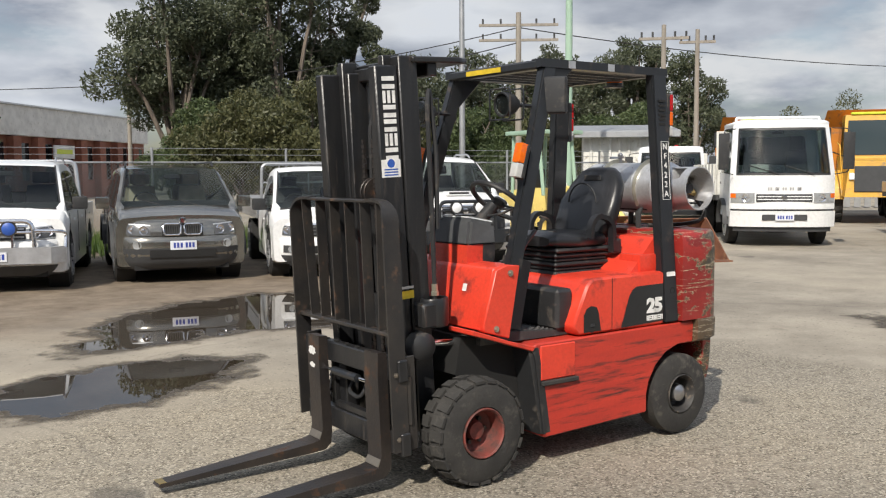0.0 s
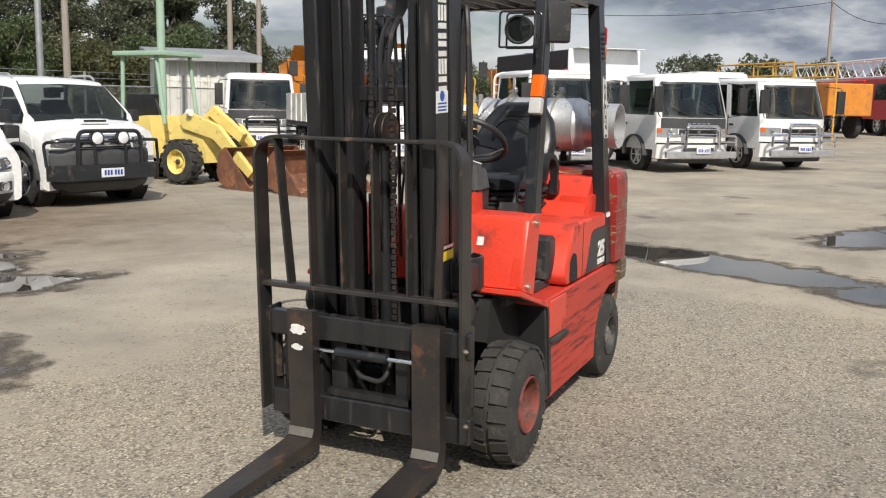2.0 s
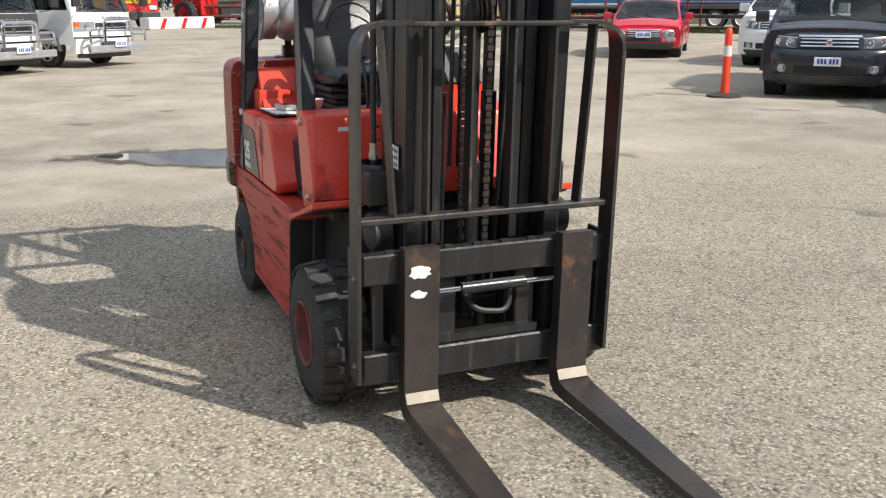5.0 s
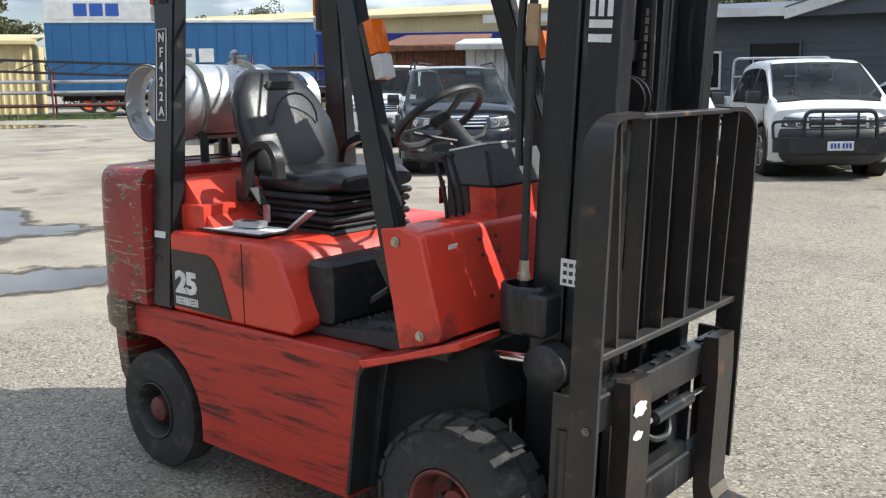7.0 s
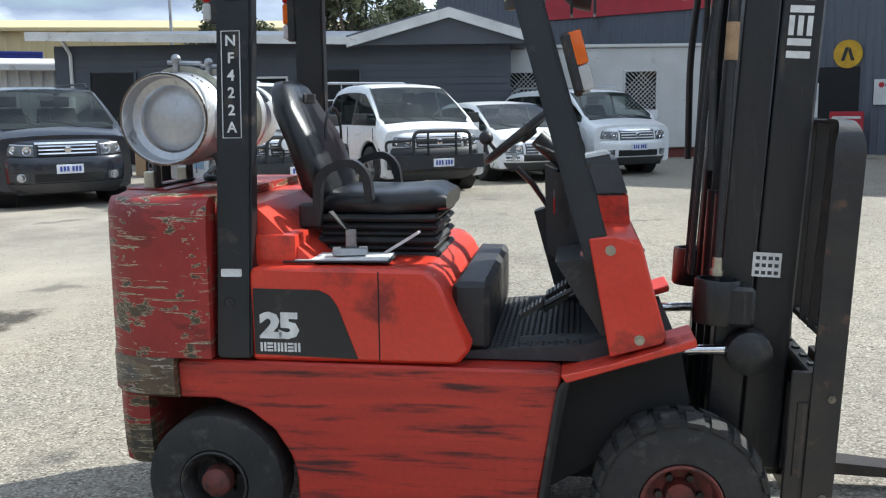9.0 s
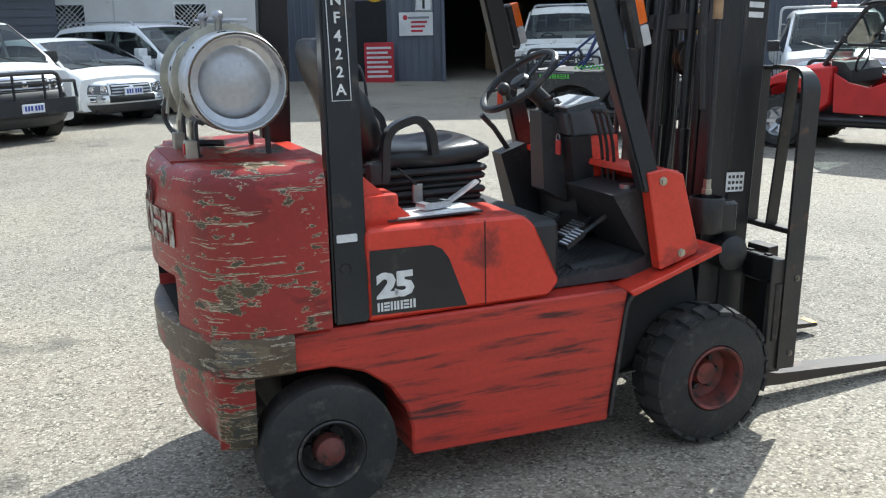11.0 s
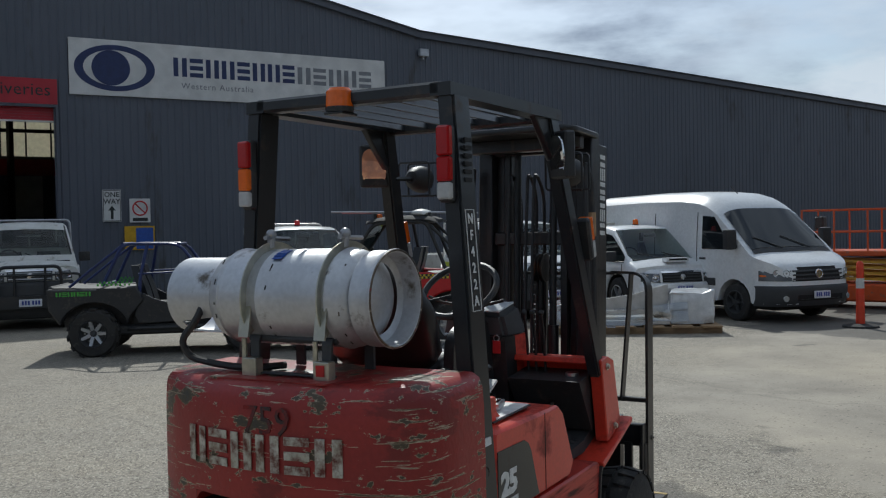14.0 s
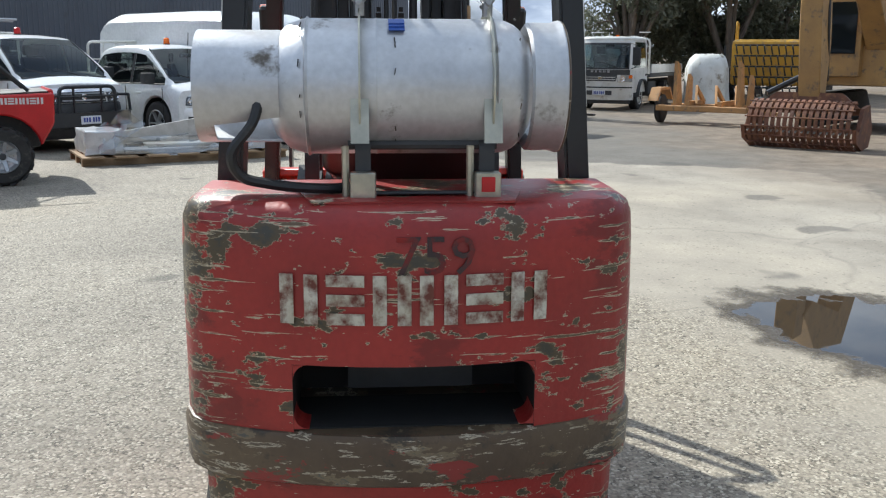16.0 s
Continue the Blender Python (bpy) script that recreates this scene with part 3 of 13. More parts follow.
# seat deck: hood with sloped nose
bm = B()
k = 0.53
nose = [(-1.415, 0.692), (-0.728, 0.692), (-0.684, 0.745), (-0.79, 0.965), (-0.835, 1.0), (-1.40, 1.006), (-1.415, 0.99)]
prism(bm, nose, -k, k, "y", 0.012)
hood = part("hood", bm, RED, FL, "red seat deck with rounded nose")
for s in (1, -1):
    bm = B()
    panel = [(-1.402, 0.715), (-1.402, 0.935), (-1.18, 0.932), (-1.145, 0.915), (-1.12, 0.88), (-1.055, 0.705)]
    prism(bm, panel, 0.5305 * s, 0.5335 * s, "y")
    dp = part("decal_panel", bm, BLACK, hood, "matt black side panel")
    mm = facing((-1.315 if s < 0 else -1.33, 0.534 * s, 0.808), (1 if s < 0 else -1, 0, 0), (0, 0, 1))
    letters("capacity_number", "25", 0.112, mm, WHITE_DECAL, dp, 0.001, 0.006, 0.9, "white number", widen=1.25)
    block_word("brand_word", 6, 0.135, 0.03, mm @ pose(0, -0.068, 0), WHITE_DECAL, dp, "white brand word", 0.2)
    part("seam", box(B(), (-0.985, 0.5302 * s - 0.0012, 0.70), (-0.981, 0.5302 * s + 0.0012, 0.995)), CAST_DARK, hood)
# air intake recess in the left of the hood
bm = B()
prism(bm, [(-0.765, 0.705), (-0.765, 0.80), (-0.785, 0.835), (-0.82, 0.85), (-0.86, 0.84), (-0.875, 0.81), (-0.895, 0.705)], 0.5300, 0.5335, "y")
intake = part("intake", bm, CAST_DARK, hood, "dark rounded recess")
part("filler_cap", rod(rod(B(), (-0.83, 0.515, 0.70), (-0.83, 0.515, 0.735), 0.018), (-0.83, 0.515, 0.735), (-0.83, 0.515, 0.75), 0.026), PLASTIC, intake)
# raised red shelf behind the seat and low rear deck
part("rear_shelf", hull8(B(), [(-1.545, -0.46, 1.0), (-1.20, -0.46, 1.0), (-1.20, 0.46, 1.0), (-1.545, 0.46, 1.0)], [(-1.545, -0.44, 1.20), (-1.42, -0.44, 1.20), (-1.42, 0.44, 1.20), (-1.545, 0.44, 1.20)]), RED, FL, "sloped red shelf behind the seat")
part("shelf_block", box(B(), (-1.44, -0.47, 1.0), (-1.27, -0.30, 1.105), 0.02, 2), RED, FL)
part("shelf_block", box(B(), (-1.44, 0.30, 1.0), (-1.27, 0.47, 1.105), 0.02, 2), RED, FL)
part("front_cover", box(B(), (-0.76, -0.44, 0.715), (-0.63, 0.46, 0.95), 0.05, 3), PLASTIC, FL, "black moulded cover in front of the seat")

# floor with raised tread
bm = B()
prism(bm, [(-0.73, 0.69), (-0.73, 0.714), (-0.32, 0.745), (-0.18, 0.80), (-0.12, 0.80), (-0.12, 0.69)], -0.435, 0.435, "y")
floor_plate = part("floor_plate", bm, MAT_RUBBER, FL, "black rubber floor with raised tread")
bm = B()
for i in range(19):
    for j in range(23):
        x, y = -0.70 + i * 0.02, -0.405 + j * 0.036 + (0.018 if i % 2 else 0)
        z = 0.716 + (x + 0.73) * 0.0756
        hull8(bm, [(x - 0.007, y, z), (x, y - 0.013, z), (x + 0.007, y, z), (x, y + 0.013, z)], [(x - 0.004, y, z + 0.004), (x, y - 0.009, z + 0.004), (x + 0.004, y, z + 0.004), (x, y + 0.009, z + 0.004)])
tagged(part("tread", bm, MAT_RUBBER, floor_plate, smooth=0), kind="stuff")

# front cowl
bm = prism(B(), [(-0.070, 0.785), (-0.150, 1.082), (-0.160, 1.098), (-0.178, 1.104), (-0.30, 1.110), (-0.305, 1.085), (-0.215, 1.07), (-0.135, 0.765)], -0.50, 0.50, "y", 0.004)
cowl = part("cowl", bm, RED, FL, "red front cowl")
for s in (1, -1):
    bm = B()
    prism(bm, [(-0.315, 1.105), (-0.235, 1.115), (-0.155, 1.09), (-0.072, 0.80), (-0.082, 0.775), (-0.245, 0.728)], 0.462 * s, 0.522 * s, "y", 0.005)
    side = part("cowl_side", bm, RED, cowl)
    for x, z in ((-0.248, 1.07), (-0.155, 0.787)):
        part("bolt", lathe(B(), (x, 0.52 * s, z), (0, s, 0), [(0, 0.017), (0.008, 0.017), (0.008, 0.011), (0.016, 0.010)], 8), STRAP, side)
    if s > 0:
        part("sticker", box(B(), (-0.02, -0.016, 0), (0.02, 0.016, 0.003)), WHITE_DECAL, side).data.transform(pose(-0.121, 0.30 * s, 0.985, 0, 75, 0))
for x, z in ((-0.142, 1.05), (-0.128, 1.0), (-0.092, 0.87)):
    for y in (-0.24, -0.15):
        part("cowl_bolt", lathe(B(), (x, y, z), (1, 0, 0.3), [(0, 0.007), (0.006, 0.006)], 6), RIM_DARK, cowl)
# steering tower: red base and grey dash
part("tower", hull8(B(), [(-0.26, -0.10, 0.80), (-0.14, -0.12, 0.80), (-0.14, 0.28, 0.80), (-0.26, 0.26, 0.80)], [(-0.30, -0.09, 1.20), (-0.175, -0.10, 1.20), (-0.175, 0.25, 1.20), (-0.30, 0.23, 1.20)]), RED, FL, "red steering tower")
part("paper_label", box(B(), (-0.2, -0.07, 0), (0, 0, 0.002)), WHITE_DECAL, cowl).data.transform(pose(-0.134, -0.36, 1.055, 0, -75, 0) @ Matrix.Diagonal((0.25, 0.6, 1, 1)))
part("tower_cover", hull8(B(), [(-0.34, -0.085, 0.80), (-0.257, -0.10, 0.80), (-0.257, 0.25, 0.80), (-0.34, 0.24, 0.80)], [(-0.388, -0.085, 1.20), (-0.297, -0.095, 1.20), (-0.297, 0.235, 1.20), (-0.388, 0.225, 1.20)]), PLASTIC, FL, "black cover below the dash")
part("column_shroud", hull8(B(), [(-0.46, 0.00, 0.98), (-0.36, -0.02, 0.92), (-0.36, 0.13, 0.92), (-0.46, 0.11, 0.98)], [(-0.47, 0.01, 1.30), (-0.39, -0.01, 1.26), (-0.39, 0.12, 1.26), (-0.47, 0.11, 1.30)]), PLASTIC, FL)
pb = part("brake_pedestal", hull8(B(), [(-0.42, 0.26, 0.74), (-0.27, 0.26, 0.77), (-0.27, 0.40, 0.77), (-0.42, 0.40, 0.74)], [(-0.52, 0.28, 1.10), (-0.40, 0.28, 1.14), (-0.40, 0.37, 1.14), (-0.52, 0.37, 1.10)]), PLASTIC, FL, "black pedestal of the parking brake")
part("brake_lever", tube(B(), [(-0.46, 0.325, 1.11), (-0.53, 0.325, 1.21), (-0.59, 0.325, 1.27)], 0.012, 8), BLACK, pb)
bm = hull8(B(), [(-0.39, -0.10, 1.19), (-0.17, -0.11, 1.19), (-0.17, 0.26, 1.19), (-0.39, 0.24, 1.19)], [(-0.41, -0.08, 1.31), (-0.22, -0.08, 1.345), (-0.22, 0.22, 1.345), (-0.41, 0.20, 1.31)])
bmesh.ops.bevel(bm, geom=bm.edges[:], offset=0.02, segments=2, affect="EDGES")
dash = part("dash", bm, DASH_GREY, FL, "dark grey dash housing")
# the bright reflection on the instrument glass is put in as a pale base colour
part("instrument_glass", hull8(B(), [(-0.40, -0.065, 1.315), (-0.24, -0.065, 1.344), (-0.24, 0.18, 1.344), (-0.40, 0.18, 1.315)], [(-0.40, -0.065, 1.322), (-0.24, -0.065, 1.351), (-0.24, 0.18, 1.351), (-0.40, 0.18, 1.322)]), LAMP_GLASS, dash, "instrument glass painted pale for its reflection")
part("side_console", hull8(B(), [(-0.27, -0.455, 0.78), (-0.15, -0.455, 0.80), (-0.15, -0.11, 0.80), (-0.27, -0.11, 0.78)], [(-0.42, -0.455, 1.02), (-0.20, -0.455, 1.045), (-0.20, -0.11, 1.045), (-0.42, -0.11, 1.02)]), PLASTIC, FL, "black side console")
part("console_dial", rod(B(), (-0.31, -0.38, 1.02), (-0.31, -0.38, 1.045), 0.03, 16), STEEL, FL)
for i, y in enumerate((-0.15, -0.19, -0.235)):
    lv = part("lever", tube(B(), bend([(-0.27, y, 1.0), (-0.28, y, 1.18), (-0.32, y - 0.005, 1.30)], 0.08), 0.007, 8), BLACK, FL)
    part("knob", ball(B(), (-0.322, y - 0.005, 1.31), 0.014, u=10, v=6), PLASTIC, lv)
for x, y, w in ((-0.42, -0.16, 0.05), (-0.42, 0.05, 0.05), (-0.50, -0.30, 0.035)):
    pd = part("pedal", hull8(B(), [(x - 0.04, y - w, 0.80), (x + 0.04, y - w, 0.85), (x + 0.04, y + w, 0.85), (x - 0.04, y + w, 0.80)], [(x - 0.045, y - w, 0.815), (x + 0.035, y - w, 0.865), (x + 0.035, y + w, 0.865), (x - 0.045, y + w, 0.815)]), RUBBER, FL)
    for k in range(6):
        f = k / 6
        part("pedal_rib", hull8(B(), [(x - 0.040 + 0.08 * f, y - w + 0.004, 0.816 + 0.05 * f), (x - 0.034 + 0.08 * f, y - w + 0.004, 0.820 + 0.05 * f), (x - 0.034 + 0.08 * f, y + w - 0.004, 0.820 + 0.05 * f), (x - 0.040 + 0.08 * f, y + w - 0.004, 0.816 + 0.05 * f)], [(x - 0.042 + 0.08 * f, y - w + 0.004, 0.822 + 0.05 * f), (x - 0.036 + 0.08 * f, y - w + 0.004, 0.826 + 0.05 * f), (x - 0.036 + 0.08 * f, y + w - 0.004, 0.826 + 0.05 * f), (x - 0.042 + 0.08 * f, y + w - 0.004, 0.822 + 0.05 * f)]), STEEL, pd)
    part("pedal_arm", rod(B(), (x + 0.02, y, 0.835), (x + 0.17, y, 0.92), 0.01, 6), BLACK, pd)
# steering column and wheel
part("steering_column", rod(rod(B(), (-0.33, 0.06, 1.25), (-0.50, 0.06, 1.40), 0.035, 12), (-0.30, 0.06, 1.22), (-0.40, 0.06, 1.31), 0.05, 12), PLASTIC, FL)
wc, wax = Vector((-0.545, 0.06, 1.425)), Vector((-0.62, 0, 0.78)).normalized()
ws, wu = frame_of(wax)
ring = [wc + (ws * math.cos(a) + wu * math.sin(a)) * 0.175 for a in [k * math.tau / 32 for k in range(33)]]
wheel = part("steering_wheel", tube(B(), ring, 0.015, 8), PLASTIC, FL, "black steering wheel with spinner knob")
bm = lathe(B(), wc - wax * 0.035, wax, [(0, 0.03), (0.03, 0.045), (0.045, 0.035), (0.05, 0.0)], 16)
for a in (0.5, 0.5 + math.tau / 3, 0.5 + 2 * math.tau / 3):
    tube(bm, [wc - wax * 0.02, wc + (ws * math.cos(a) + wu * math.sin(a)) * 0.17], 0, flat=(0.014, 0.005))
part("wheel_hub", bm, PLASTIC, wheel)
kp = wc + (ws * math.cos(2.4) + wu * math.sin(2.4)) * 0.172
part("spinner_knob", ball(rod(B(), kp, kp + wax * 0.05, 0.008, 8), kp + wax * 0.065, 0.026, u=12, v=8), PLASTIC, wheel)
part("turn_lever", tube(B(), [(-0.43, 0.06, 1.34), (-0.46, -0.06, 1.36), (-0.50, -0.14, 1.38)], 0.007), PLASTIC, FL)
part("direction_lever", tube(B(), [(-0.43, 0.06, 1.34), (-0.45, 0.2, 1.36), (-0.48, 0.26, 1.39)], 0.007), PLASTIC, FL)
key = part("key_tag", box(B(), (-0.435, -0.085, 1.13), (-0.43, -0.045, 1.19), 0.003), SIGNAL_RED, FL, "red key tag on a ring")
part("tag_ring", tube(B(), [Vector((-0.433, -0.065, 1.20)) + Vector((0, math.cos(a) * 0.014, math.sin(a) * 0.014)) for a in [i * math.tau / 12 for i in range(13)]], 0.002, 5), STEEL, key)

# overhead guard
for s in (1, -1):
    bm = hull8(B(), [(-1.532, 0.475 * s, 0.70), (-1.412, 0.475 * s, 0.70), (-1.412, 0.543 * s, 0.70), (-1.532, 0.543 * s, 0.70)], [(-1.505, 0.380 * s, 2.16), (-1.388, 0.380 * s, 2.16), (-1.388, 0.444 * s, 2.16), (-1.505, 0.444 * s, 2.16)])
    bmesh.ops.bevel(bm, geom=bm.edges[:], offset=0.008, segments=2, affect="EDGES")
    post = part("rear_post", bm, BLACK, FL, "black guard post with a white fleet code")
    side_y = lambda z: (0.543 - (z - 0.70) * 0.0678) * s
    inwards = Vector((0.0185, -0.0678 * s, 1.0)).normalized()
    pm = facing((-1.462, side_y(1.595) + 0.003 * s, 1.595), (1 if s < 0 else -1, 0, 0), inwards)
    bm = B()
    for lo, hi in (((-0.032, -0.172), (-0.0297, 0.172)), ((0.0297, -0.172), (0.032, 0.172)), ((-0.032, -0.172), (0.032, -0.1697)), ((-0.032, 0.1697), (0.032, 0.172))):
        box(bm, (lo[0], lo[1], -0.001), (hi[0], hi[1], 0.002))
    bm.transform(pm)
    part("code_border", bm, WHITE_DECAL, post, smooth=0)
    for i, ch in enumerate("NF422A"):
        letters("code_letter", ch, 0.048, pm @ pose(0, 0.139 - i * 0.0555, 0.001), WHITE_DECAL, post, 0.001, 0.001)
    pm2 = facing((-1.475, side_y(0.985) + 0.002 * s, 0.985), (1 if s < 0 else -1, 0, 0), inwards)
    part("small_label", box(B(), (-0.035, -0.013, 0), (0.035, 0.013, 0.002), 0.003), WHITE_DECAL, post).data.transform(pm2)
    hole = lathe(B(), (-1.485, side_y(0.885) - 0.002 * s, 0.885), (0, s, 0), [(0, 0.02), (0.003, 0.02), (0.003, 0.016), (0.001, 0.015)], 14)
    part("bolt_hole", hole, CAST_DARK, post)
    for i in range(6):
        part("vent_slot", box(B(), (-1.475, side_y(1.86) - 0.004, 1.86 + i * 0.027), (-1.425, side_y(1.86) + 0.003, 1.874 + i * 0.027)), CAST_DARK, post)
    # tail lamp on the back of the post
    tl = part("tail_lamp", box(B(), (-1.545, 0.400 if s > 0 else -0.450, 1.79), (-1.505, 0.450 if s > 0 else -0.400, 2.05), 0.008), PLASTIC, FL, "red, orange and clear tail lamp")
    lo, hi = (0.403, 0.453) if s > 0 else (-0.453, -0.403)
    part("stop_lens", box(B(), (-1.562, lo, 1.945), (-1.53, hi, 2.045), 0.006), RED_LENS, tl)
    part("turn_lens", box(B(), (-1.562, lo, 1.86), (-1.53, hi, 1.942), 0.006), ORANGE_LENS if s > 0 else RED_LENS, tl)
    part("reverse_lens", box(B(), (-1.562, lo, 1.80), (-1.53, hi, 1.857), 0.006), REVERSE_LENS, tl)
    # front pillar
    bm = hull8(B(), [(-0.325, 0.460 * s, 1.03), (-0.235, 0.460 * s, 1.03), (-0.235, 0.515 * s, 1.03), (-0.325, 0.515 * s, 1.03)], [(-0.645, 0.375 * s, 2.16), (-0.555, 0.375 * s, 2.16), (-0.555, 0.435 * s, 2.16), (-0.645, 0.435 * s, 2.16)])
    bmesh.ops.bevel(bm, geom=bm.edges[:], offset=0.008, segments=2, affect="EDGES")
    part("front_pillar", bm, BLACK, FL)
    gus = prism(B(), [(-0.60, 2.16), (-0.78, 2.16), (-0.60, 1.98), (-0.55, 1.98)], 0.395 * s, 0.425 * s, "y", 0.004)
    part("gusset", gus, BLACK, FL)
    # turn signal, head lamp and mirror
    ip = Vector((-0.405, 0.430 * s, 1.655))
    ind = part("turn_signal", box(B(), (-0.045, -0.03, -0.10), (-0.005, 0.03, 0.09), 0.01), PLASTIC, FL, "orange and white front signal lamp")
    ind.data.transform(Matrix.Translation(ip + Vector((0.06, 0.045 * s, 0))) @ pose(0, 0, 0, 0, -15, 0))
    lens = part("amber_lens", box(B(), (-0.02, -0.030, -0.017), (0.022, 0.030, 0.088), 0.010, 2), ORANGE_LENS, ind)
    clear = part("clear_lens", box(B(), (-0.02, -0.030, -0.095), (0.022, 0.030, -0.02), 0.010, 2), REVERSE_LENS, ind)
    for o in (lens, clear):
        o.data.transform(Matrix.Translation(ip + Vector((0.06, 0.045 * s, 0))) @ pose(0, 0, 0, 0, -15, 0))
    hp = Vector((-0.32, 0.385 * s, 1.945))
    hl = part("head_lamp", lathe(B(), hp, (1, 0, -0.08), [(-0.09, 0.0), (-0.085, 0.03), (-0.05, 0.055), (0.0, 0.066), (0.02, 0.066), (0.02, 0.058), (0.008, 0.055)], 20), PLASTIC, FL, "round work lamp in a black guard")
    part("lamp_bowl", lathe(B(), hp + Vector((0.012, 0, 0)), (1, 0, -0.08), [(0, 0.057), (-0.012, 0.05), (-0.03, 0.03), (-0.036, 0.012), (-0.02, 0.010), (-0.018, 0.0)], 20, False), LENS, hl)
    part("lamp_lens", lathe(B(), hp + Vector((0.014, 0, 0)), (1, 0, -0.08), [(0, 0.057), (0.006, 0.045), (0.009, 0.0)], 20, False), SCREEN, hl)
    bm = B()
    for dx in (0.03, -0.06):
        tube(bm, bend([hp + Vector((dx, -0.085, -0.08)), hp + Vector((dx, 0.085, -0.08)), hp + Vector((dx, 0.085, 0.08)), hp + Vector((dx, -0.085, 0.08)), hp + Vector((dx, -0.085, -0.08))], 0.02), 0.005, 6)
    tube(bm, [hp + Vector((-0.09, 0, 0)), Vector((-0.53, 0.40 * s, 1.94))], 0.012, 6)
    part("lamp_guard", bm, BLACK, hl)
    mp = Vector((-0.60, 0.47 * s, 2.0))
    mir = part("mirror", box(B(), mp + Vector((-0.028, -0.066, -0.10)), mp + Vector((0.026, 0.066, 0.10)), 0.024, 3), PLASTIC, FL, "rounded black rear view mirror")
    mir.data.transform(Matrix.Translation(mp) @ pose(0, 0, 0, 0, 0, 36 * s) @ Matrix.Translation(-mp))
    gl = part("mirror_glass", prism(B(), [(0.056 * math.copysign(abs(math.cos(k * math.tau / 28)) ** 0.6, math.cos(k * math.tau / 28)), 0.082 * math.copysign(abs(math.sin(k * math.tau / 28)) ** 0.6, math.sin(k * math.tau / 28))) for k in range(28)], -0.034, -0.026, "x"), MIRROR, mir)
    gl.data.transform(Matrix.Translation(mp) @ pose(0, 0, 0, 0, -6, 36 * s))
    part("mirror_arm", tube(B(), [mp, Vector((-0.58, 0.42 * s, 2.08))], 0.009, 6), BLACK, mir)

bm = B()
for s in (1, -1):
    hull8(bm, [(-1.515, 0.36 * s, 2.15), (-0.53, 0.36 * s, 2.15), (-0.53, 0.44 * s, 2.15), (-1.515, 0.44 * s, 2.15)], [(-1.515, 0.36 * s, 2.195), (-0.53, 0.36 * s, 2.195), (-0.53, 0.44 * s, 2.195), (-1.515, 0.44 * s, 2.195)])
box(bm, (-1.515, -0.40, 2.15), (-1.44, 0.40, 2.20), 0.01)
box(bm, (-0.60, -0.40, 2.14), (-0.525, 0.40, 2.19), 0.01)
top = part("guard_roof", bm, BLACK, FL, "black steel overhead guard")
for i in range(6):
    y = -0.30 + i * 0.12
    part("roof_bar", hull8(B(), [(-1.46, y - 0.008, 2.155), (-0.57, y - 0.008, 2.155), (-0.57, y + 0.008, 2.155), (-1.46, y + 0.008, 2.155)], [(-1.46, y + 0.012, 2.195), (-0.57, y + 0.012, 2.185), (-0.57, y + 0.028, 2.185), (-1.46, y + 0.028, 2.195)]), BLACK, top)
part("warning_strip", box(B(), (-0.5245, -0.22, 2.150), (-0.522, 0.10, 2.178)), YELLOW_DECAL, top, "yellow warning strip")
for x in (-0.75, -1.05):
    part("tape", box(B(), (x - 0.025, 0.4405, 2.152), (x + 0.025, 0.4425, 2.192)), SILVER, top)
bea = part("beacon", lathe(B(), (-1.515, 0.01, 2.125), (0, 0, 1), [(0, 0.05), (0.018, 0.052), (0.018, 0.046)], 20), PLASTIC, FL, "orange flashing beacon")
part("beacon_lens", lathe(B(), (-1.515, 0.01, 2.143), (0, 0, 1), [(0, 0.05), (0.055, 0.048), (0.068, 0.036), (0.07, 0)], 20), ORANGE_LENS, bea)
part("beacon_bracket", box(B(), (-1.56, -0.03, 2.115), (-1.46, 0.05, 2.125), 0.003), BLACK, bea)

# mast: outer and inner channels, chains, cylinders; it leans forward
TILT = pose(0.28, 0, 1.0) @ pose(0, 0, 0, 0, 2.6, 0) @ pose(-0.30, 0, -1.0)
def mast_part(name, bm, material, parent, label="", smooth=35):
    """The mast is a little narrower and lower than the frame it was drawn on."""
    bm.transform(Matrix.Diagonal((1, 0.91, 1, 1)))
    for v in bm.verts:
        if v.co.z > 1.1:
            v.co.z = 1.1 + (v.co.z - 1.1) * 0.97
    bm.transform(TILT)
    return part(name, bm, material, parent, label, smooth)



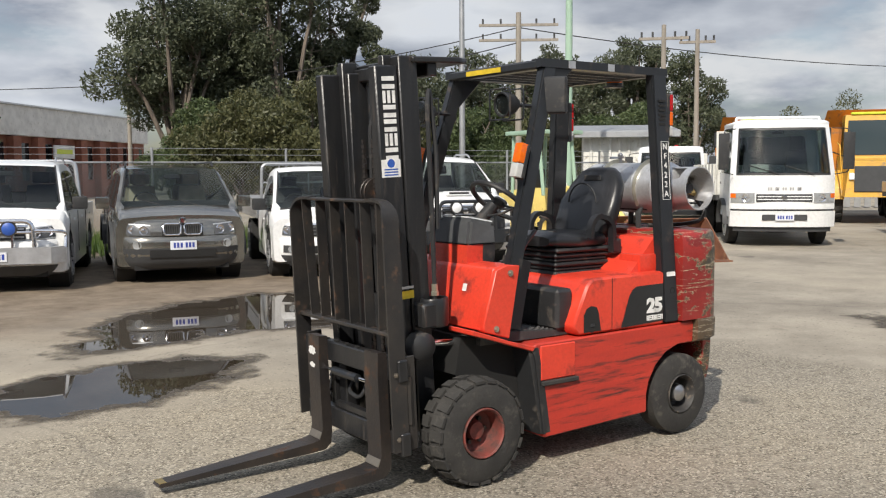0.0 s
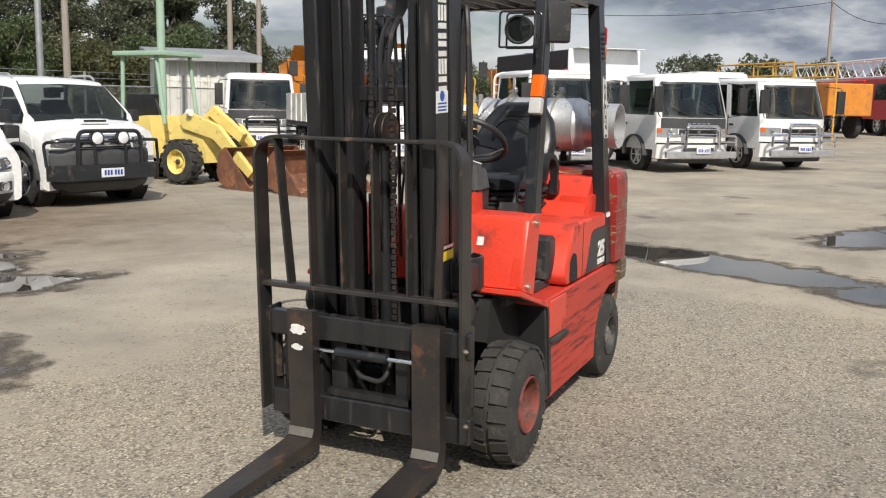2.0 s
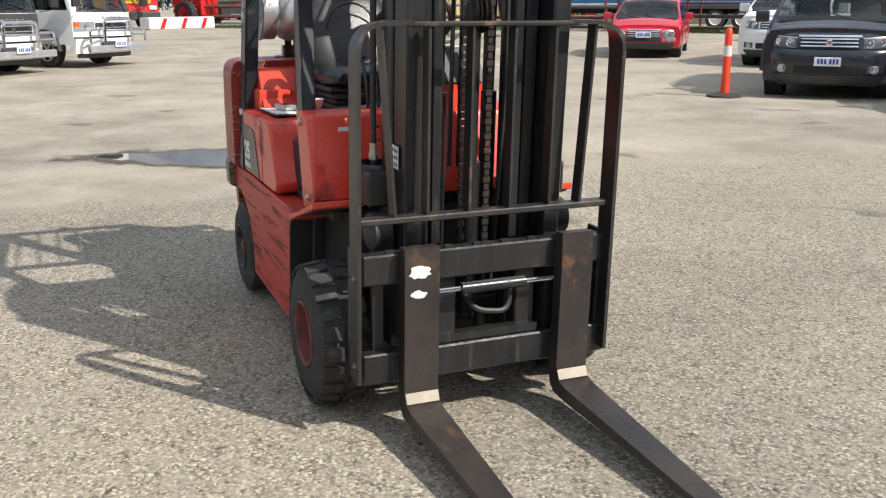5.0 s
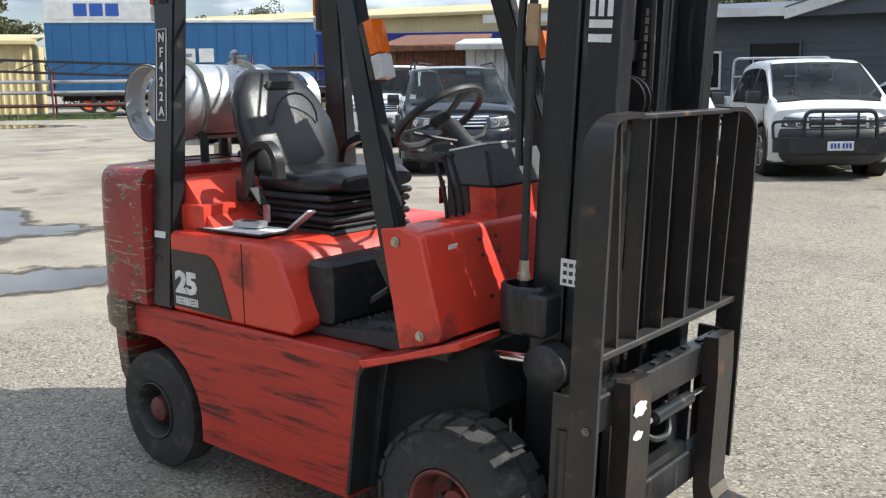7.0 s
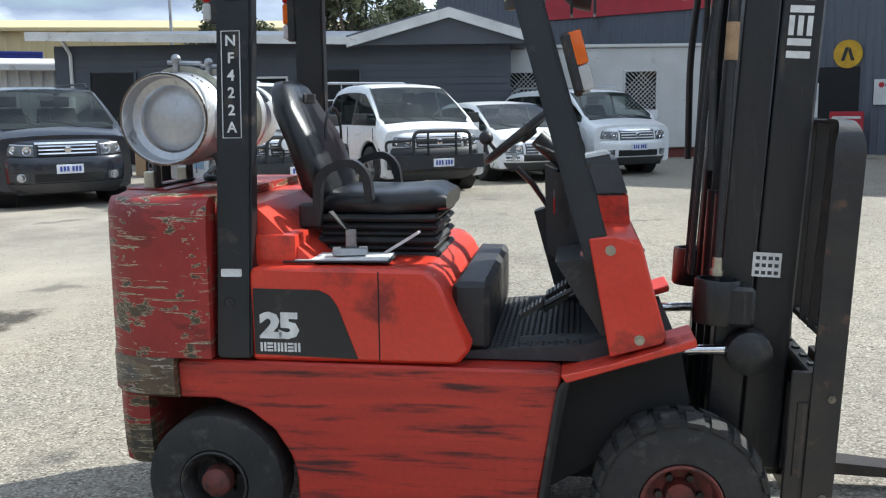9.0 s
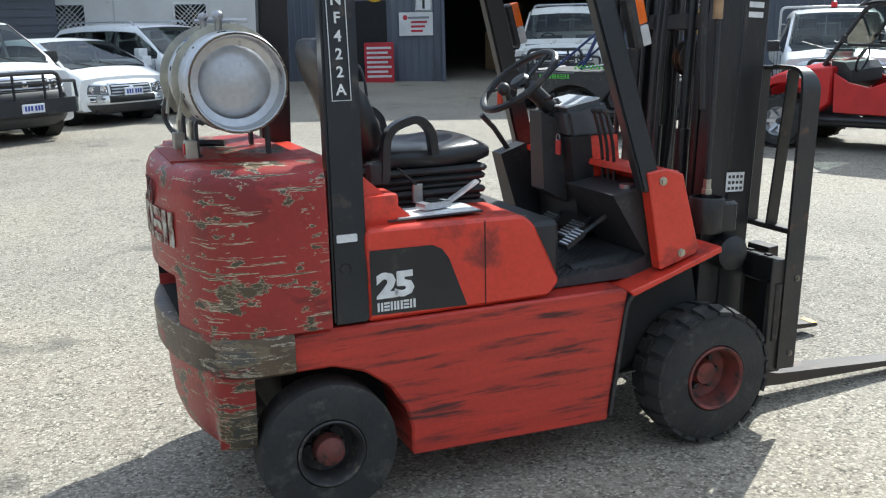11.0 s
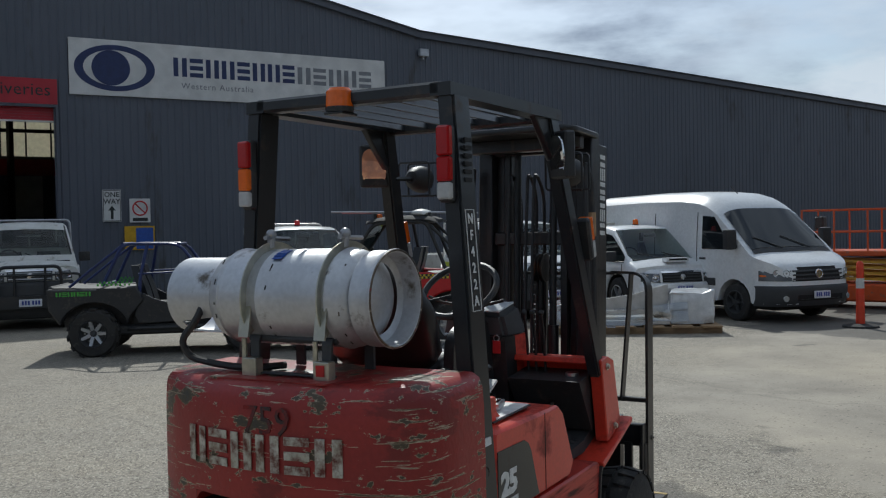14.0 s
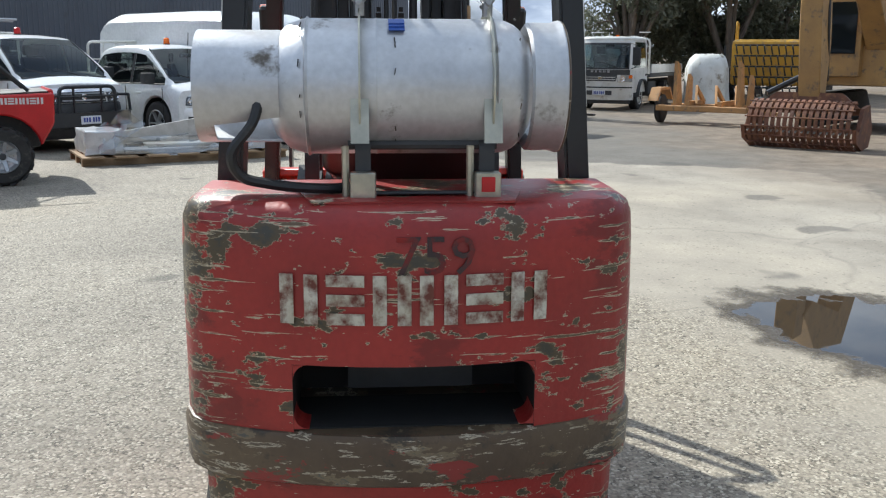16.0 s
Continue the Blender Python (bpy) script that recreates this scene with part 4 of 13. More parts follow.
for s in (1, -1):
    bm = prism(B(), [(0.125, 0.25), (0.235, 0.25), (0.262, 2.20), (0.152, 2.20)], 0.255 * s, 0.345 * s, "y", 0.006)
    rail = mast_part("outer_rail", bm, MAST_BLACK, FL, "black outer mast channel")
    bm = prism(B(), [(0.18, 0.24), (0.275, 0.24), (0.30, 2.21), (0.205, 2.21)], 0.20 * s, 0.252 * s, "y", 0.005)
    box(bm, (0.17, 0.150 if s > 0 else -0.195, 0.26), (0.29, 0.195 if s > 0 else -0.150, 2.15), 0.006)
    mast_part("inner_rail", bm, MAST_BLACK, FL, "greasy inner mast channel")
    bm = prism(B(), [(0.24, 0.30), (0.37, 0.30), (0.397, 2.15), (0.267, 2.15)], 0.262 * s, 0.338 * s, "y", 0.008)
    mast_part("front_rail", bm, MAST_BLACK, FL)
    block_word("brand_lettering", 6, 0.41, 0.072, TILT @ facing((0.322, 0.3085 * s, 1.86), (0.0138, 0, 1), (-s, 0, 0)), WHITE_DECAL, rail, "white brand lettering", 0.15)
    mast_part("cylinder", rod(rod(B(), (0.16, 0.11 * s, 0.25), (0.165, 0.11 * s, 1.20), 0.032, 14), (0.165, 0.11 * s, 1.20), (0.18, 0.11 * s, 2.1), 0.02, 12), BLACK, FL)
    bm = lathe(B(), (0.128, 0.372 * s, 0.80), (0, 0, 1), [(0.0, 0.0), (0.0, 0.070), (0.012, 0.076), (0.138, 0.076), (0.145, 0.072), (0.145, 0.060), (0.03, 0.058), (0.03, 0.0)], 24)
    mast_part("hose_cup", box(bm, (0.13, 0.30 if s > 0 else -0.44, 0.80), (0.24, 0.44 if s > 0 else -0.30, 0.93), 0.012), MAST_BLACK, FL, "black round bracket at the foot of the hoses")
    mast_part("pivot_pin", lathe(B(), (0.238, 0.36 * s, 0.712), (0, s, 0), [(0, 0.075), (0.07, 0.072), (0.085, 0.05), (0.095, 0.02), (0.097, 0)], 20), PLASTIC, FL, "black round pivot cap")
    mast_part("tilt_rod", rod(B(), (-0.11, 0.37 * s, 0.685), (0.22, 0.37 * s, 0.715), 0.018, 12), CHROME, FL)
    mast_part("tilt_cylinder", rod(B(), (-0.50, 0.37 * s, 0.66), (-0.10, 0.37 * s, 0.712), 0.048, 14), GREY_PLASTIC, FL)
sk = mast_part("mast_label", box(B(), (0.235, -0.3475, 0.955), (0.325, -0.3455, 1.035)), WHITE_DECAL, FL, "white warning label")
for r in range(3):
    for c in range(4):
        mast_part("label_mark", box(B(), (0.244 + c * 0.020, -0.3482, 0.963 + r * 0.024), (0.257 + c * 0.020, -0.3474, 0.975 + r * 0.024)), GREY_PLASTIC, sk)
sk = mast_part("service_label", box(B(), (0.275, 0.3395, 1.585), (0.385, 0.3415, 1.675)), WHITE_DECAL, FL, "white and blue service label")
mast_part("label_head", rod(B(), (0.33, 0.3410, 1.655), (0.33, 0.3424, 1.655), 0.022, 16), BLUE_DECAL, sk)
for r in range(3):
    mast_part("label_bar", box(B(), (0.29, 0.3412, 1.593 + r * 0.014), (0.37, 0.3422, 1.600 + r * 0.014)), BLUE_DECAL, sk)
mast_part("yellow_plate", box(B(), (0.235, 0.3465, 0.955), (0.335, 0.3485, 0.995)), YELLOW_DECAL, FL, "small yellow warning plate")
mast_part("grey_plate", box(B(), (0.235, 0.3465, 1.005), (0.335, 0.3480, 1.018)), SILVER, FL)
bm = prism(B(), [(0.19, -0.37), (0.19, 0.37), (-0.10, 0.37), (-0.17, 0.33), (-0.17, -0.33), (-0.10, -0.37)], 2.165, 2.195, "z", 0.006)
mast_part("mast_crown", box(bm, (0.02, -0.33, 2.10), (0.08, 0.33, 2.167), 0.006), MAST_BLACK, FL)
for z in (0.34, 1.62, 2.1):
    mast_part("cross_member", box(B(), (0.17, -0.26, z), (0.225, 0.26, z + 0.07), 0.006), MAST_BLACK, FL)
for y in (-0.055, 0.055):
    bm = B()
    for i in range(46):
        z = 0.55 + i * 0.027
        a = 0.010 if i % 2 else 0.014
        box(bm, (0.262, y - a, z), (0.276, y + a, z + 0.021))
    mast_part("lift_chain", bm, FORK_STEEL, FL, "greasy leaf chain", 0)
bm = B()
for y in (-0.02, 0.02):
    lathe(bm, (0.25, y - 0.012, 1.50), (0, 1, 0), [(0, 0.075), (0.004, 0.078), (0.008, 0.062), (0.016, 0.062), (0.02, 0.078), (0.024, 0.075)], 24)
mast_part("pulley", bm, FORK_STEEL, FL, "round hose pulley")
mast_part("centre_cylinder", rod(rod(B(), (0.235, 0, 0.35), (0.245, 0, 0.95), 0.036, 14), (0.245, 0, 0.95), (0.25, 0, 1.47), 0.022, 12), MAST_BLACK, FL)
for y, d in ((0.02, 0.03), (-0.02, 0.045), (0.13, 0.06)):
    mast_part("hose", tube(B(), bend([(0.20, y, 0.5), (0.21 + d, y, 1.2), (0.20 + d, y, 1.9), (0.12, y, 2.02), (0.09, y, 1.6), (0.08, y, 0.9)], 0.15), 0.010, 6), PLASTIC, FL)
for y in (-0.372, 0.372):
    mast_part("side_hose", tube(B(), bend([(0.122, y, 0.86), (0.118, y, 1.35), (0.112, y * 0.97, 1.95), (0.08, y * 0.9, 2.05), (0.06, y * 0.94, 1.7), (0.08, y * 0.96, 1.3)], 0.12), 0.013, 8), PLASTIC, FL)
    mast_part("hose_nut", lathe(B(), (0.121, y, 0.955), (0, 0, 1), [(0, 0.013), (0.0, 0.021), (0.02, 0.021), (0.022, 0.017), (0.06, 0.016), (0.06, 0.013)], 8), STRAP, FL, "dull brass hose fitting")
mast_part("hose_sleeve", rod(B(), (0.114, -0.363, 1.66), (0.113, -0.361, 1.78), 0.021, 10), TIMBER, FL, "worn tan sleeve on a hose")

# carriage, backrest and forks
car = part("carriage", box(box(box(box(B(), (0.40, -0.49, 0.58), (0.455, 0.49, 0.69), 0.006), (0.40, -0.49, 0.21), (0.455, 0.49, 0.325), 0.006), (0.33, -0.20, 0.24), (0.41, -0.12, 0.66), 0.006), (0.33, 0.12, 0.24), (0.41, 0.20, 0.66), 0.006), MAST_BLACK, FL, "black fork carriage")
bm = box(B(), (0.385, -0.44, 0.30), (0.41, -0.40, 0.60))
for y in (0.40, -0.28, 0.24):
    box(bm, (0.385, y, 0.30), (0.41, y + 0.04, 0.60))
box(bm, (0.40, -0.20, 0.33), (0.44, 0.2, 0.36))
part("carriage_plate", bm, MAST_BLACK, car)
sh = part("shift_cylinder", rod(B(), (0.475, -0.13, 0.545), (0.475, 0.12, 0.545), 0.022, 14), BLACK, car)
for y0, y1 in ((-0.25, -0.13), (0.12, 0.24)):
    part("shift_rod", rod(B(), (0.475, y0, 0.545), (0.475, y1, 0.545), 0.009, 10), CHROME, sh)
for i in range(8):
    part("notch", box(B(), (0.42, -0.40 + i * 0.11, 0.688), (0.44, -0.37 + i * 0.11, 0.697)), CAST_DARK, car)
part("hose_loop", tube(B(), bend([(0.36, -0.08, 0.50), (0.44, -0.06, 0.44), (0.44, 0.08, 0.42), (0.40, 0.1, 0.52)], 0.05), 0.011, 7), PLASTIC, car)

rest = thing("load_backrest", pose(-0.065, -0.022, 0) @ Matrix.Diagonal((1, 0.975, 1, 1)), "black steel load backrest frame, scuffed to rust", "backrest")
rest.parent = FL
for s in (1, -1):
    path = bend([(0.515, 0.505 * s, 0.235), (0.515, 0.500 * s, 1.46), (0.515, 0.30 * s, 1.465)], 0.11, 7)
    bm = B()
    rings = []
    for i, p in enumerate(path):
        d = (path[min(i + 1, len(path) - 1)] - path[max(i - 1, 0)]).normalized()
        nrm = Vector((0, -d.z, d.y))
        w = 0.045 if p.z < 1.40 else 0.045 - 0.02 * min(1, (p.z - 1.40) / 0.06)
        rings.append([bm.verts.new(p + Vector((a * w, 0, 0)) + nrm * b * 0.007) for a, b in ((-1, -1), (1, -1), (1, 1), (-1, 1))])
    for a, b in zip(rings, rings[1:]):
        for i in range(4):
            bm.faces.new((a[i], a[(i + 1) % 4], b[(i + 1) % 4], b[i]))
    bm.faces.new(rings[0][::-1])
    bm.faces.new(rings[-1])
    bmesh.ops.recalc_face_normals(bm, faces=bm.faces)
    part("side_plate", bm, REST_STEEL, rest)
part("top_rail", box(B(), (0.495, -0.32, 1.452), (0.54, 0.32, 1.468), 0.004), REST_STEEL, rest)
part("lower_rail", box(B(), (0.485, -0.502, 0.80), (0.535, 0.502, 0.822), 0.004), REST_STEEL, rest, "rusty lower cross bar")
for y, lean in ((-0.36, -0.05), (-0.24, 0.0), (-0.08, 0.0), (0.08, 0.0), (0.24, 0.0), (0.37, 0.03)):
    bm = hull8(B(), [(0.475, y - 0.005, 0.81), (0.53, y - 0.005, 0.81), (0.53, y + 0.005, 0.81), (0.475, y + 0.005, 0.81)], [(0.475, y + lean - 0.005, 1.455), (0.53, y + lean - 0.005, 1.455), (0.53, y + lean + 0.005, 1.455), (0.475, y + lean + 0.005, 1.455)])
    part("upright_bar", bm, REST_STEEL, rest)
for s in (1, -1):
    part("hinge_plate", box(B(), (0.41, (0.485 if s > 0 else -0.50), 0.23), (0.50, (0.50 if s > 0 else -0.485), 0.70), 0.004), REST_STEEL, rest)
    for z in (0.30, 0.62):
        part("bolt", lathe(B(), (0.53, 0.509 * s, z), (0, s, 0), [(0, 0.013), (0.008, 0.013), (0.008, 0.007), (0.014, 0.006)], 6), WORN_EDGE, rest)
    bm = B()
    rod(bm, (0.45, 0.49 * s, 0.36), (0.45, 0.49 * s, 0.60), 0.022, 8)
    part("guide_rod", bm, REST_STEEL, rest)


def fork(y):
    bm = B()
    prof = [(0.455, 0.715), (0.505, 0.72), (0.512, 0.60), (0.512, 0.205), (0.53, 0.150), (0.58, 0.140), (1.41, 0.110), (1.425, 0.097), (1.41, 0.090), (0.60, 0.087), (0.50, 0.090), (0.465, 0.120), (0.455, 0.185)]
    rings = []
    for x, z in prof:
        w = 0.064 if x < 1.10 else 0.064 - 0.024 * ((x - 1.10) / 0.325) ** 2
        rings.append((bm.verts.new((x, y - w, z)), bm.verts.new((x, y + w, z))))
    k = len(rings)
    for i in range(k):
        a, b = rings[i], rings[(i + 1) % k]
        bm.faces.new((a[0], a[1], b[1], b[0]))
    bm.faces.new([r[0] for r in rings][::-1])
    bm.faces.new([r[1] for r in rings])
    bmesh.ops.recalc_face_normals(bm, faces=bm.faces)
    bmesh.ops.triangulate(bm, faces=[f for f in bm.faces if len(f.verts) > 4])
    f = part("fork", bm, FORK_STEEL, FL, "rust-brown steel fork worn bright at the heel", 25)
    part("worn_heel", hull8(B(), [(0.5135, y - 0.062, 0.185), (0.534, y - 0.062, 0.151), (0.534, y + 0.062, 0.151), (0.5135, y + 0.062, 0.185)], [(0.5150, y - 0.062, 0.193), (0.5355, y - 0.062, 0.1535), (0.5355, y + 0.062, 0.1535), (0.5150, y + 0.062, 0.193)]), WORN_EDGE, f)
    part("tip_wear", box(B(), (1.38, y - 0.042, 0.1115), (1.418, y + 0.042, 0.1135)), BRASS, f)
    return f


def paint_smear(bm, y, z, w, h, seed):
    """An uneven dab of white paint on the upright of a fork."""
    rnd = random.Random(seed)
    pts = []
    for i in range(18):
        a = i * math.tau / 18
        r = 0.75 + 0.35 * rnd.random()
        pts.append((y + math.cos(a) * w * r, z + math.sin(a) * h * r))
    prism(bm, pts, 0.5122, 0.5135, "x")


fr = fork(-0.292)
fork(0.318)
bm = B()
paint_smear(bm, -0.302, 0.635, 0.042, 0.026, 1)
paint_smear(bm, -0.307, 0.555, 0.03, 0.015, 2)
part("paint_smear", bm, WHITE_DECAL, fr, "white paint dab", 0)
for ob in [car, rest] + [o for o in FL.children if o.name.startswith("fork")]:
    ob.matrix_basis = TILT @ ob.matrix_basis


# wheels
def forklift_wheel(x, y, s, R, width, rim_r, rim_mat, blocks):
    w = part("wheel", lathe(B(), (x, y - s * width / 2, R), (0, s, 0), [(0, rim_r), (0.0, R * 0.80), (width * 0.10, R * 0.93), (width * 0.22, R - 0.016), (width * 0.78, R - 0.016), (width * 0.90, R * 0.93), (width, R * 0.80), (width, rim_r * 1.04), (width * 0.93, rim_r), (width * 0.25, rim_r)], 40), RUBBER, FL, "worn solid rubber tyre")
    bm = B()
    for k in range(blocks):
        for side in (-1, 1):
            a = math.tau * (k + (0.25 if side > 0 else 0)) / blocks
            d = math.tau / blocks * 0.33
            y0, y1 = (y + side * width * 0.06, y + side * width * 0.47)
            lo, hi = [], []
            for yy, aa, rr in ((y0, a - d, R - 0.018), (y0, a + d, R - 0.018), (y1, a + d * 1.1, R * 0.905), (y1, a - d * 1.1, R * 0.905)):
                lo.append((x + math.cos(aa) * rr, yy, R + math.sin(aa) * rr))
                r2 = R if yy == y0 else R * 0.955
                hi.append((x + math.cos(aa) * r2, yy, R + math.sin(aa) * r2))
            hull8(bm, lo, hi)
    if blocks:
        part("tread_block", bm, RUBBER, w, smooth=20)
    rim = part("rim", lathe(B(), (x, y + s * width * 0.5, R), (0, s, 0), [(-0.012, rim_r), (0.004, rim_r), (0.008, rim_r * 0.96), (0.0, rim_r * 0.90), (-0.085, rim_r * 0.80), (-0.10, rim_r * 0.62), (-0.10, rim_r * 0.40), (-0.06, rim_r * 0.34), (-0.055, 0.0)], 32, False), rim_mat, w)
    for k in range(6):
        a = math.tau * k / 6
        part("wheel_nut", rod(B(), (x + math.cos(a) * rim_r * 0.5, y + s * (width * 0.5 - 0.10), R + math.sin(a) * rim_r * 0.5), (x + math.cos(a) * rim_r * 0.5, y + s * (width * 0.5 - 0.078), R + math.sin(a) * rim_r * 0.5), 0.012, 6), RIM_DARK, rim)
    return w


for s in (1, -1):
    forklift_wheel(-0.02, 0.50 * s, s, 0.280, 0.19, 0.130, RIM_RED, 22)
    rw = forklift_wheel(-1.565, 0.462 * s, s, 0.255, 0.16, 0.118, RIM_DARK if s < 0 else RIM_DARK, 0)
    part("hub_cap", lathe(B(), (-1.565, 0.487 * s, 0.255), (0, s, 0), [(0, 0.055), (0.04, 0.05), (0.055, 0.03), (0.058, 0)], 16), RIM_RED if s < 0 else STEEL, rw)
part("front_axle", rod(B(), (-0.02, -0.42, 0.28), (-0.02, 0.42, 0.28), 0.07, 14), CAST_DARK, FL)
part("rear_axle", box(B(), (-1.66, -0.40, 0.20), (-1.50, 0.40, 0.32), 0.02), CAST_DARK, FL)

# seat on its bellows
seat = thing("seat", Matrix.Translation((0, 0.0, 0)), "black vinyl suspension seat with moulded arm rests", "seat")
seat.parent = FL
for i in range(6):
    z = 0.985 + i * 0.026
    g = 0.012 if i % 2 else 0.0
    part("bellows_fold", box(B(), (-1.27 + g, -0.225 + g, z), (-0.83 - g, 0.225 - g, z + 0.025), 0.01), PLASTIC, seat, "black bellows fold")
part("seat_frame", box(B(), (-1.29, -0.24, 1.12), (-0.83, 0.24, 1.145), 0.01), PLASTIC, seat)


def cushion(name, stations, mat_, label):
    """A padded form: stations of (centre, half width, half depth, across)."""
    bm = B()
    rings = []
    for c, hw_, hd, nrm in stations:
        c, nrm = xyz(c), xyz(nrm).normalized()
        ring = []
        for k in range(20):
            a = math.tau * k / 20
            cx, sx = math.cos(a), math.sin(a)
            ring.append(bm.verts.new(c + Vector((0, 1, 0)) * hw_ * math.copysign(abs(cx) ** 0.55, cx) + nrm * hd * math.copysign(abs(sx) ** 0.6, sx)))
        rings.append(ring)
    for a, b in zip(rings, rings[1:]):
        for k in range(20):
            bm.faces.new((a[k], a[(k + 1) % 20], b[(k + 1) % 20], b[k]))
    bm.faces.new(rings[0][::-1])
    bm.faces.new(rings[-1])
    bmesh.ops.recalc_face_normals(bm, faces=bm.faces)
    return part(name, bm, mat_, seat, label, 60)


cushion("cushion", [((-1.27, 0, 1.175), 0.20, 0.03, (0, 0, 1)), ((-1.22, 0, 1.185), 0.235, 0.05, (0, 0, 1)), ((-1.0, 0, 1.18), 0.24, 0.052, (0, 0, 1)), ((-0.86, 0, 1.19), 0.23, 0.052, (0, 0, 1)), ((-0.805, 0, 1.185), 0.20, 0.03, (0, 0, 1))], VINYL, "black vinyl seat cushion")
nb = (1, 0, 0.22)
back = cushion("backrest", [((-1.235, 0, 1.17), 0.18, 0.045, nb), ((-1.27, 0, 1.24), 0.238, 0.068, nb), ((-1.325, 0, 1.40), 0.245, 0.060, nb), ((-1.385, 0, 1.51), 0.212, 0.052, nb), ((-1.415, 0, 1.585), 0.155, 0.042, nb), ((-1.427, 0, 1.612), 0.11, 0.022, nb)], VINYL, "tall black vinyl backrest")
part("back_piping", tube(B(), [(-1.255 + 0.0, 0.12 * math.cos(a), 1.40 + 0.12 * math.sin(a)) for a in [i * math.pi / 10 for i in range(11)]], 0.005, 6), PLASTIC, back)
part("brand_patch", box(B(), (-1.345, -0.075, 1.535), (-1.338, 0.075, 1.57), 0.003), PLASTIC, back).data.transform(Matrix.Identity(4))
for s in (1, -1):
    path = bend([(-1.25, 0.27 * s, 1.12), (-1.24, 0.27 * s, 1.30), (-1.12, 0.27 * s, 1.335), (-1.07, 0.27 * s, 1.29), (-1.06, 0.27 * s, 1.20)], 0.07)
    part("arm_rest", tube(B(), path, 0, flat=(0.021, 0.014)), VINYL, seat, "curved hip restraint")
    part("hip_block", box(B(), (-1.315, 0.235 if s > 0 else -0.285, 1.10), (-1.235, 0.285 if s > 0 else -0.235, 1.19), 0.024, 3), PLASTIC, seat)
part("belt_buckle", box(B(), (-1.15, -0.285, 1.03), (-1.11, -0.275, 1.10), 0.004), STEEL, seat, "steel belt buckle")
part("belt", tube(B(), [(-1.20, -0.28, 1.16), (-1.14, -0.285, 1.10)], 0, flat=(0.02, 0.003)), PLASTIC, seat)
part("seat_lever", tube(B(), [(-1.02, -0.26, 1.01), (-0.89, -0.27, 1.09)], 0, flat=(0.018, 0.005)), WHITE_DECAL, seat, "white seat lever")
part("seat_tear", box(B(), (-0.93, 0.08, 1.2365), (-0.87, 0.13, 1.2385)), WORN_WHITE, seat)

# gas bottle
tank = thing("gas_bottle", pose(-1.755, -0.055, 1.485, 0, 0, 1.3) @ Matrix.Scale(1.05, 4), "dented aluminium gas bottle lying across the rear deck", "gas bottle")
prof = [(-0.30, 0.0), (-0.30, 0.07), (-0.285, 0.11), (-0.255, 0.14), (-0.215, 0.153), (-0.212, 0.1575), (-0.206, 0.153), (-0.06, 0.153), (-0.057, 0.1545), (-0.054, 0.153), (0.20, 0.153), (0.206, 0.1575), (0.212, 0.153), (0.236, 0.150), (0.255, 0.142), (0.272, 0.127), (0.288, 0.105), (0.30, 0.07), (0.306, 0.0)]
part("shell", lathe(B(), (0, 0.02, 0), (0, -1, 0), prof, 40), TANK, tank)
bm = lathe(B(), (0, -0.255, 0), (0, -1, 0), [(0.022, 0.112), (0.012, 0.126), (0.008, 0.138), (0.014, 0.146), (0.03, 0.147), (0.066, 0.146), (0.076, 0.149), (0.085, 0.152), (0.091, 0.148), (0.089, 0.141), (0.075, 0.137), (0.03, 0.135), (0.022, 0.112)], 40, False)
part("foot_ring", bm, TANK, tank, "rolled foot ring with rust marks")
part("rusty_rim", tube(B(), [(0.1475 * math.cos(a), -0.3445, 0.1475 * math.sin(a)) for a in [math.tau * k / 40 for k in range(41)]], 0.0035, 6), CW_BAND, tank, "rusted rim")
collar = B()
rings = []
for k in range(36):
    a = math.tau * k / 36
    lo = 0.42 if 2 < k < 8 else 0.435 if 21 < k < 26 else 0.29
    rings.append([collar.verts.new((r * math.cos(a), y, r * math.sin(a))) for r, y in ((0.120, lo), (0.126, lo), (0.126, 0.475), (0.120, 0.475))])
for k in range(36):
    p, q = rings[k], rings[(k + 1) % 36]
    for i in range(4):
        collar.faces.new((p[i], p[(i + 1) % 4], q[(i + 1) % 4], q[i]))
part("collar", collar, TANK, tank, "guard collar round the valve", 60)
val = part("valve", rod(rod(B(), (0, 0.30, 0), (0, 0.38, 0), 0.02, 10), (-0.0, 0.37, 0), (-0.07, 0.37, -0.02), 0.014, 8), BRASS, tank)
part("hand_wheel", lathe(B(), (0, 0.385, 0), (0, 1, 0), [(0, 0.03), (0.018, 0.03), (0.018, 0)], 12), BLACK, val)
part("hose_fitting", rod(B(), (-0.05, 0.335, -0.01), (-0.115, 0.337, -0.035), 0.017, 8), BRASS, tank)
part("gas_hose", tube(B(), bend([(-0.10, 0.335, -0.01), (-0.13, 0.34, -0.07), (-0.145, 0.40, -0.14), (-0.125, 0.38, -0.195), (-0.10, 0.28, -0.218), (-0.08, 0.16, -0.226), (0.02, 0.10, -0.226)], 0.06, 6), 0.012, 8), PLASTIC, tank)
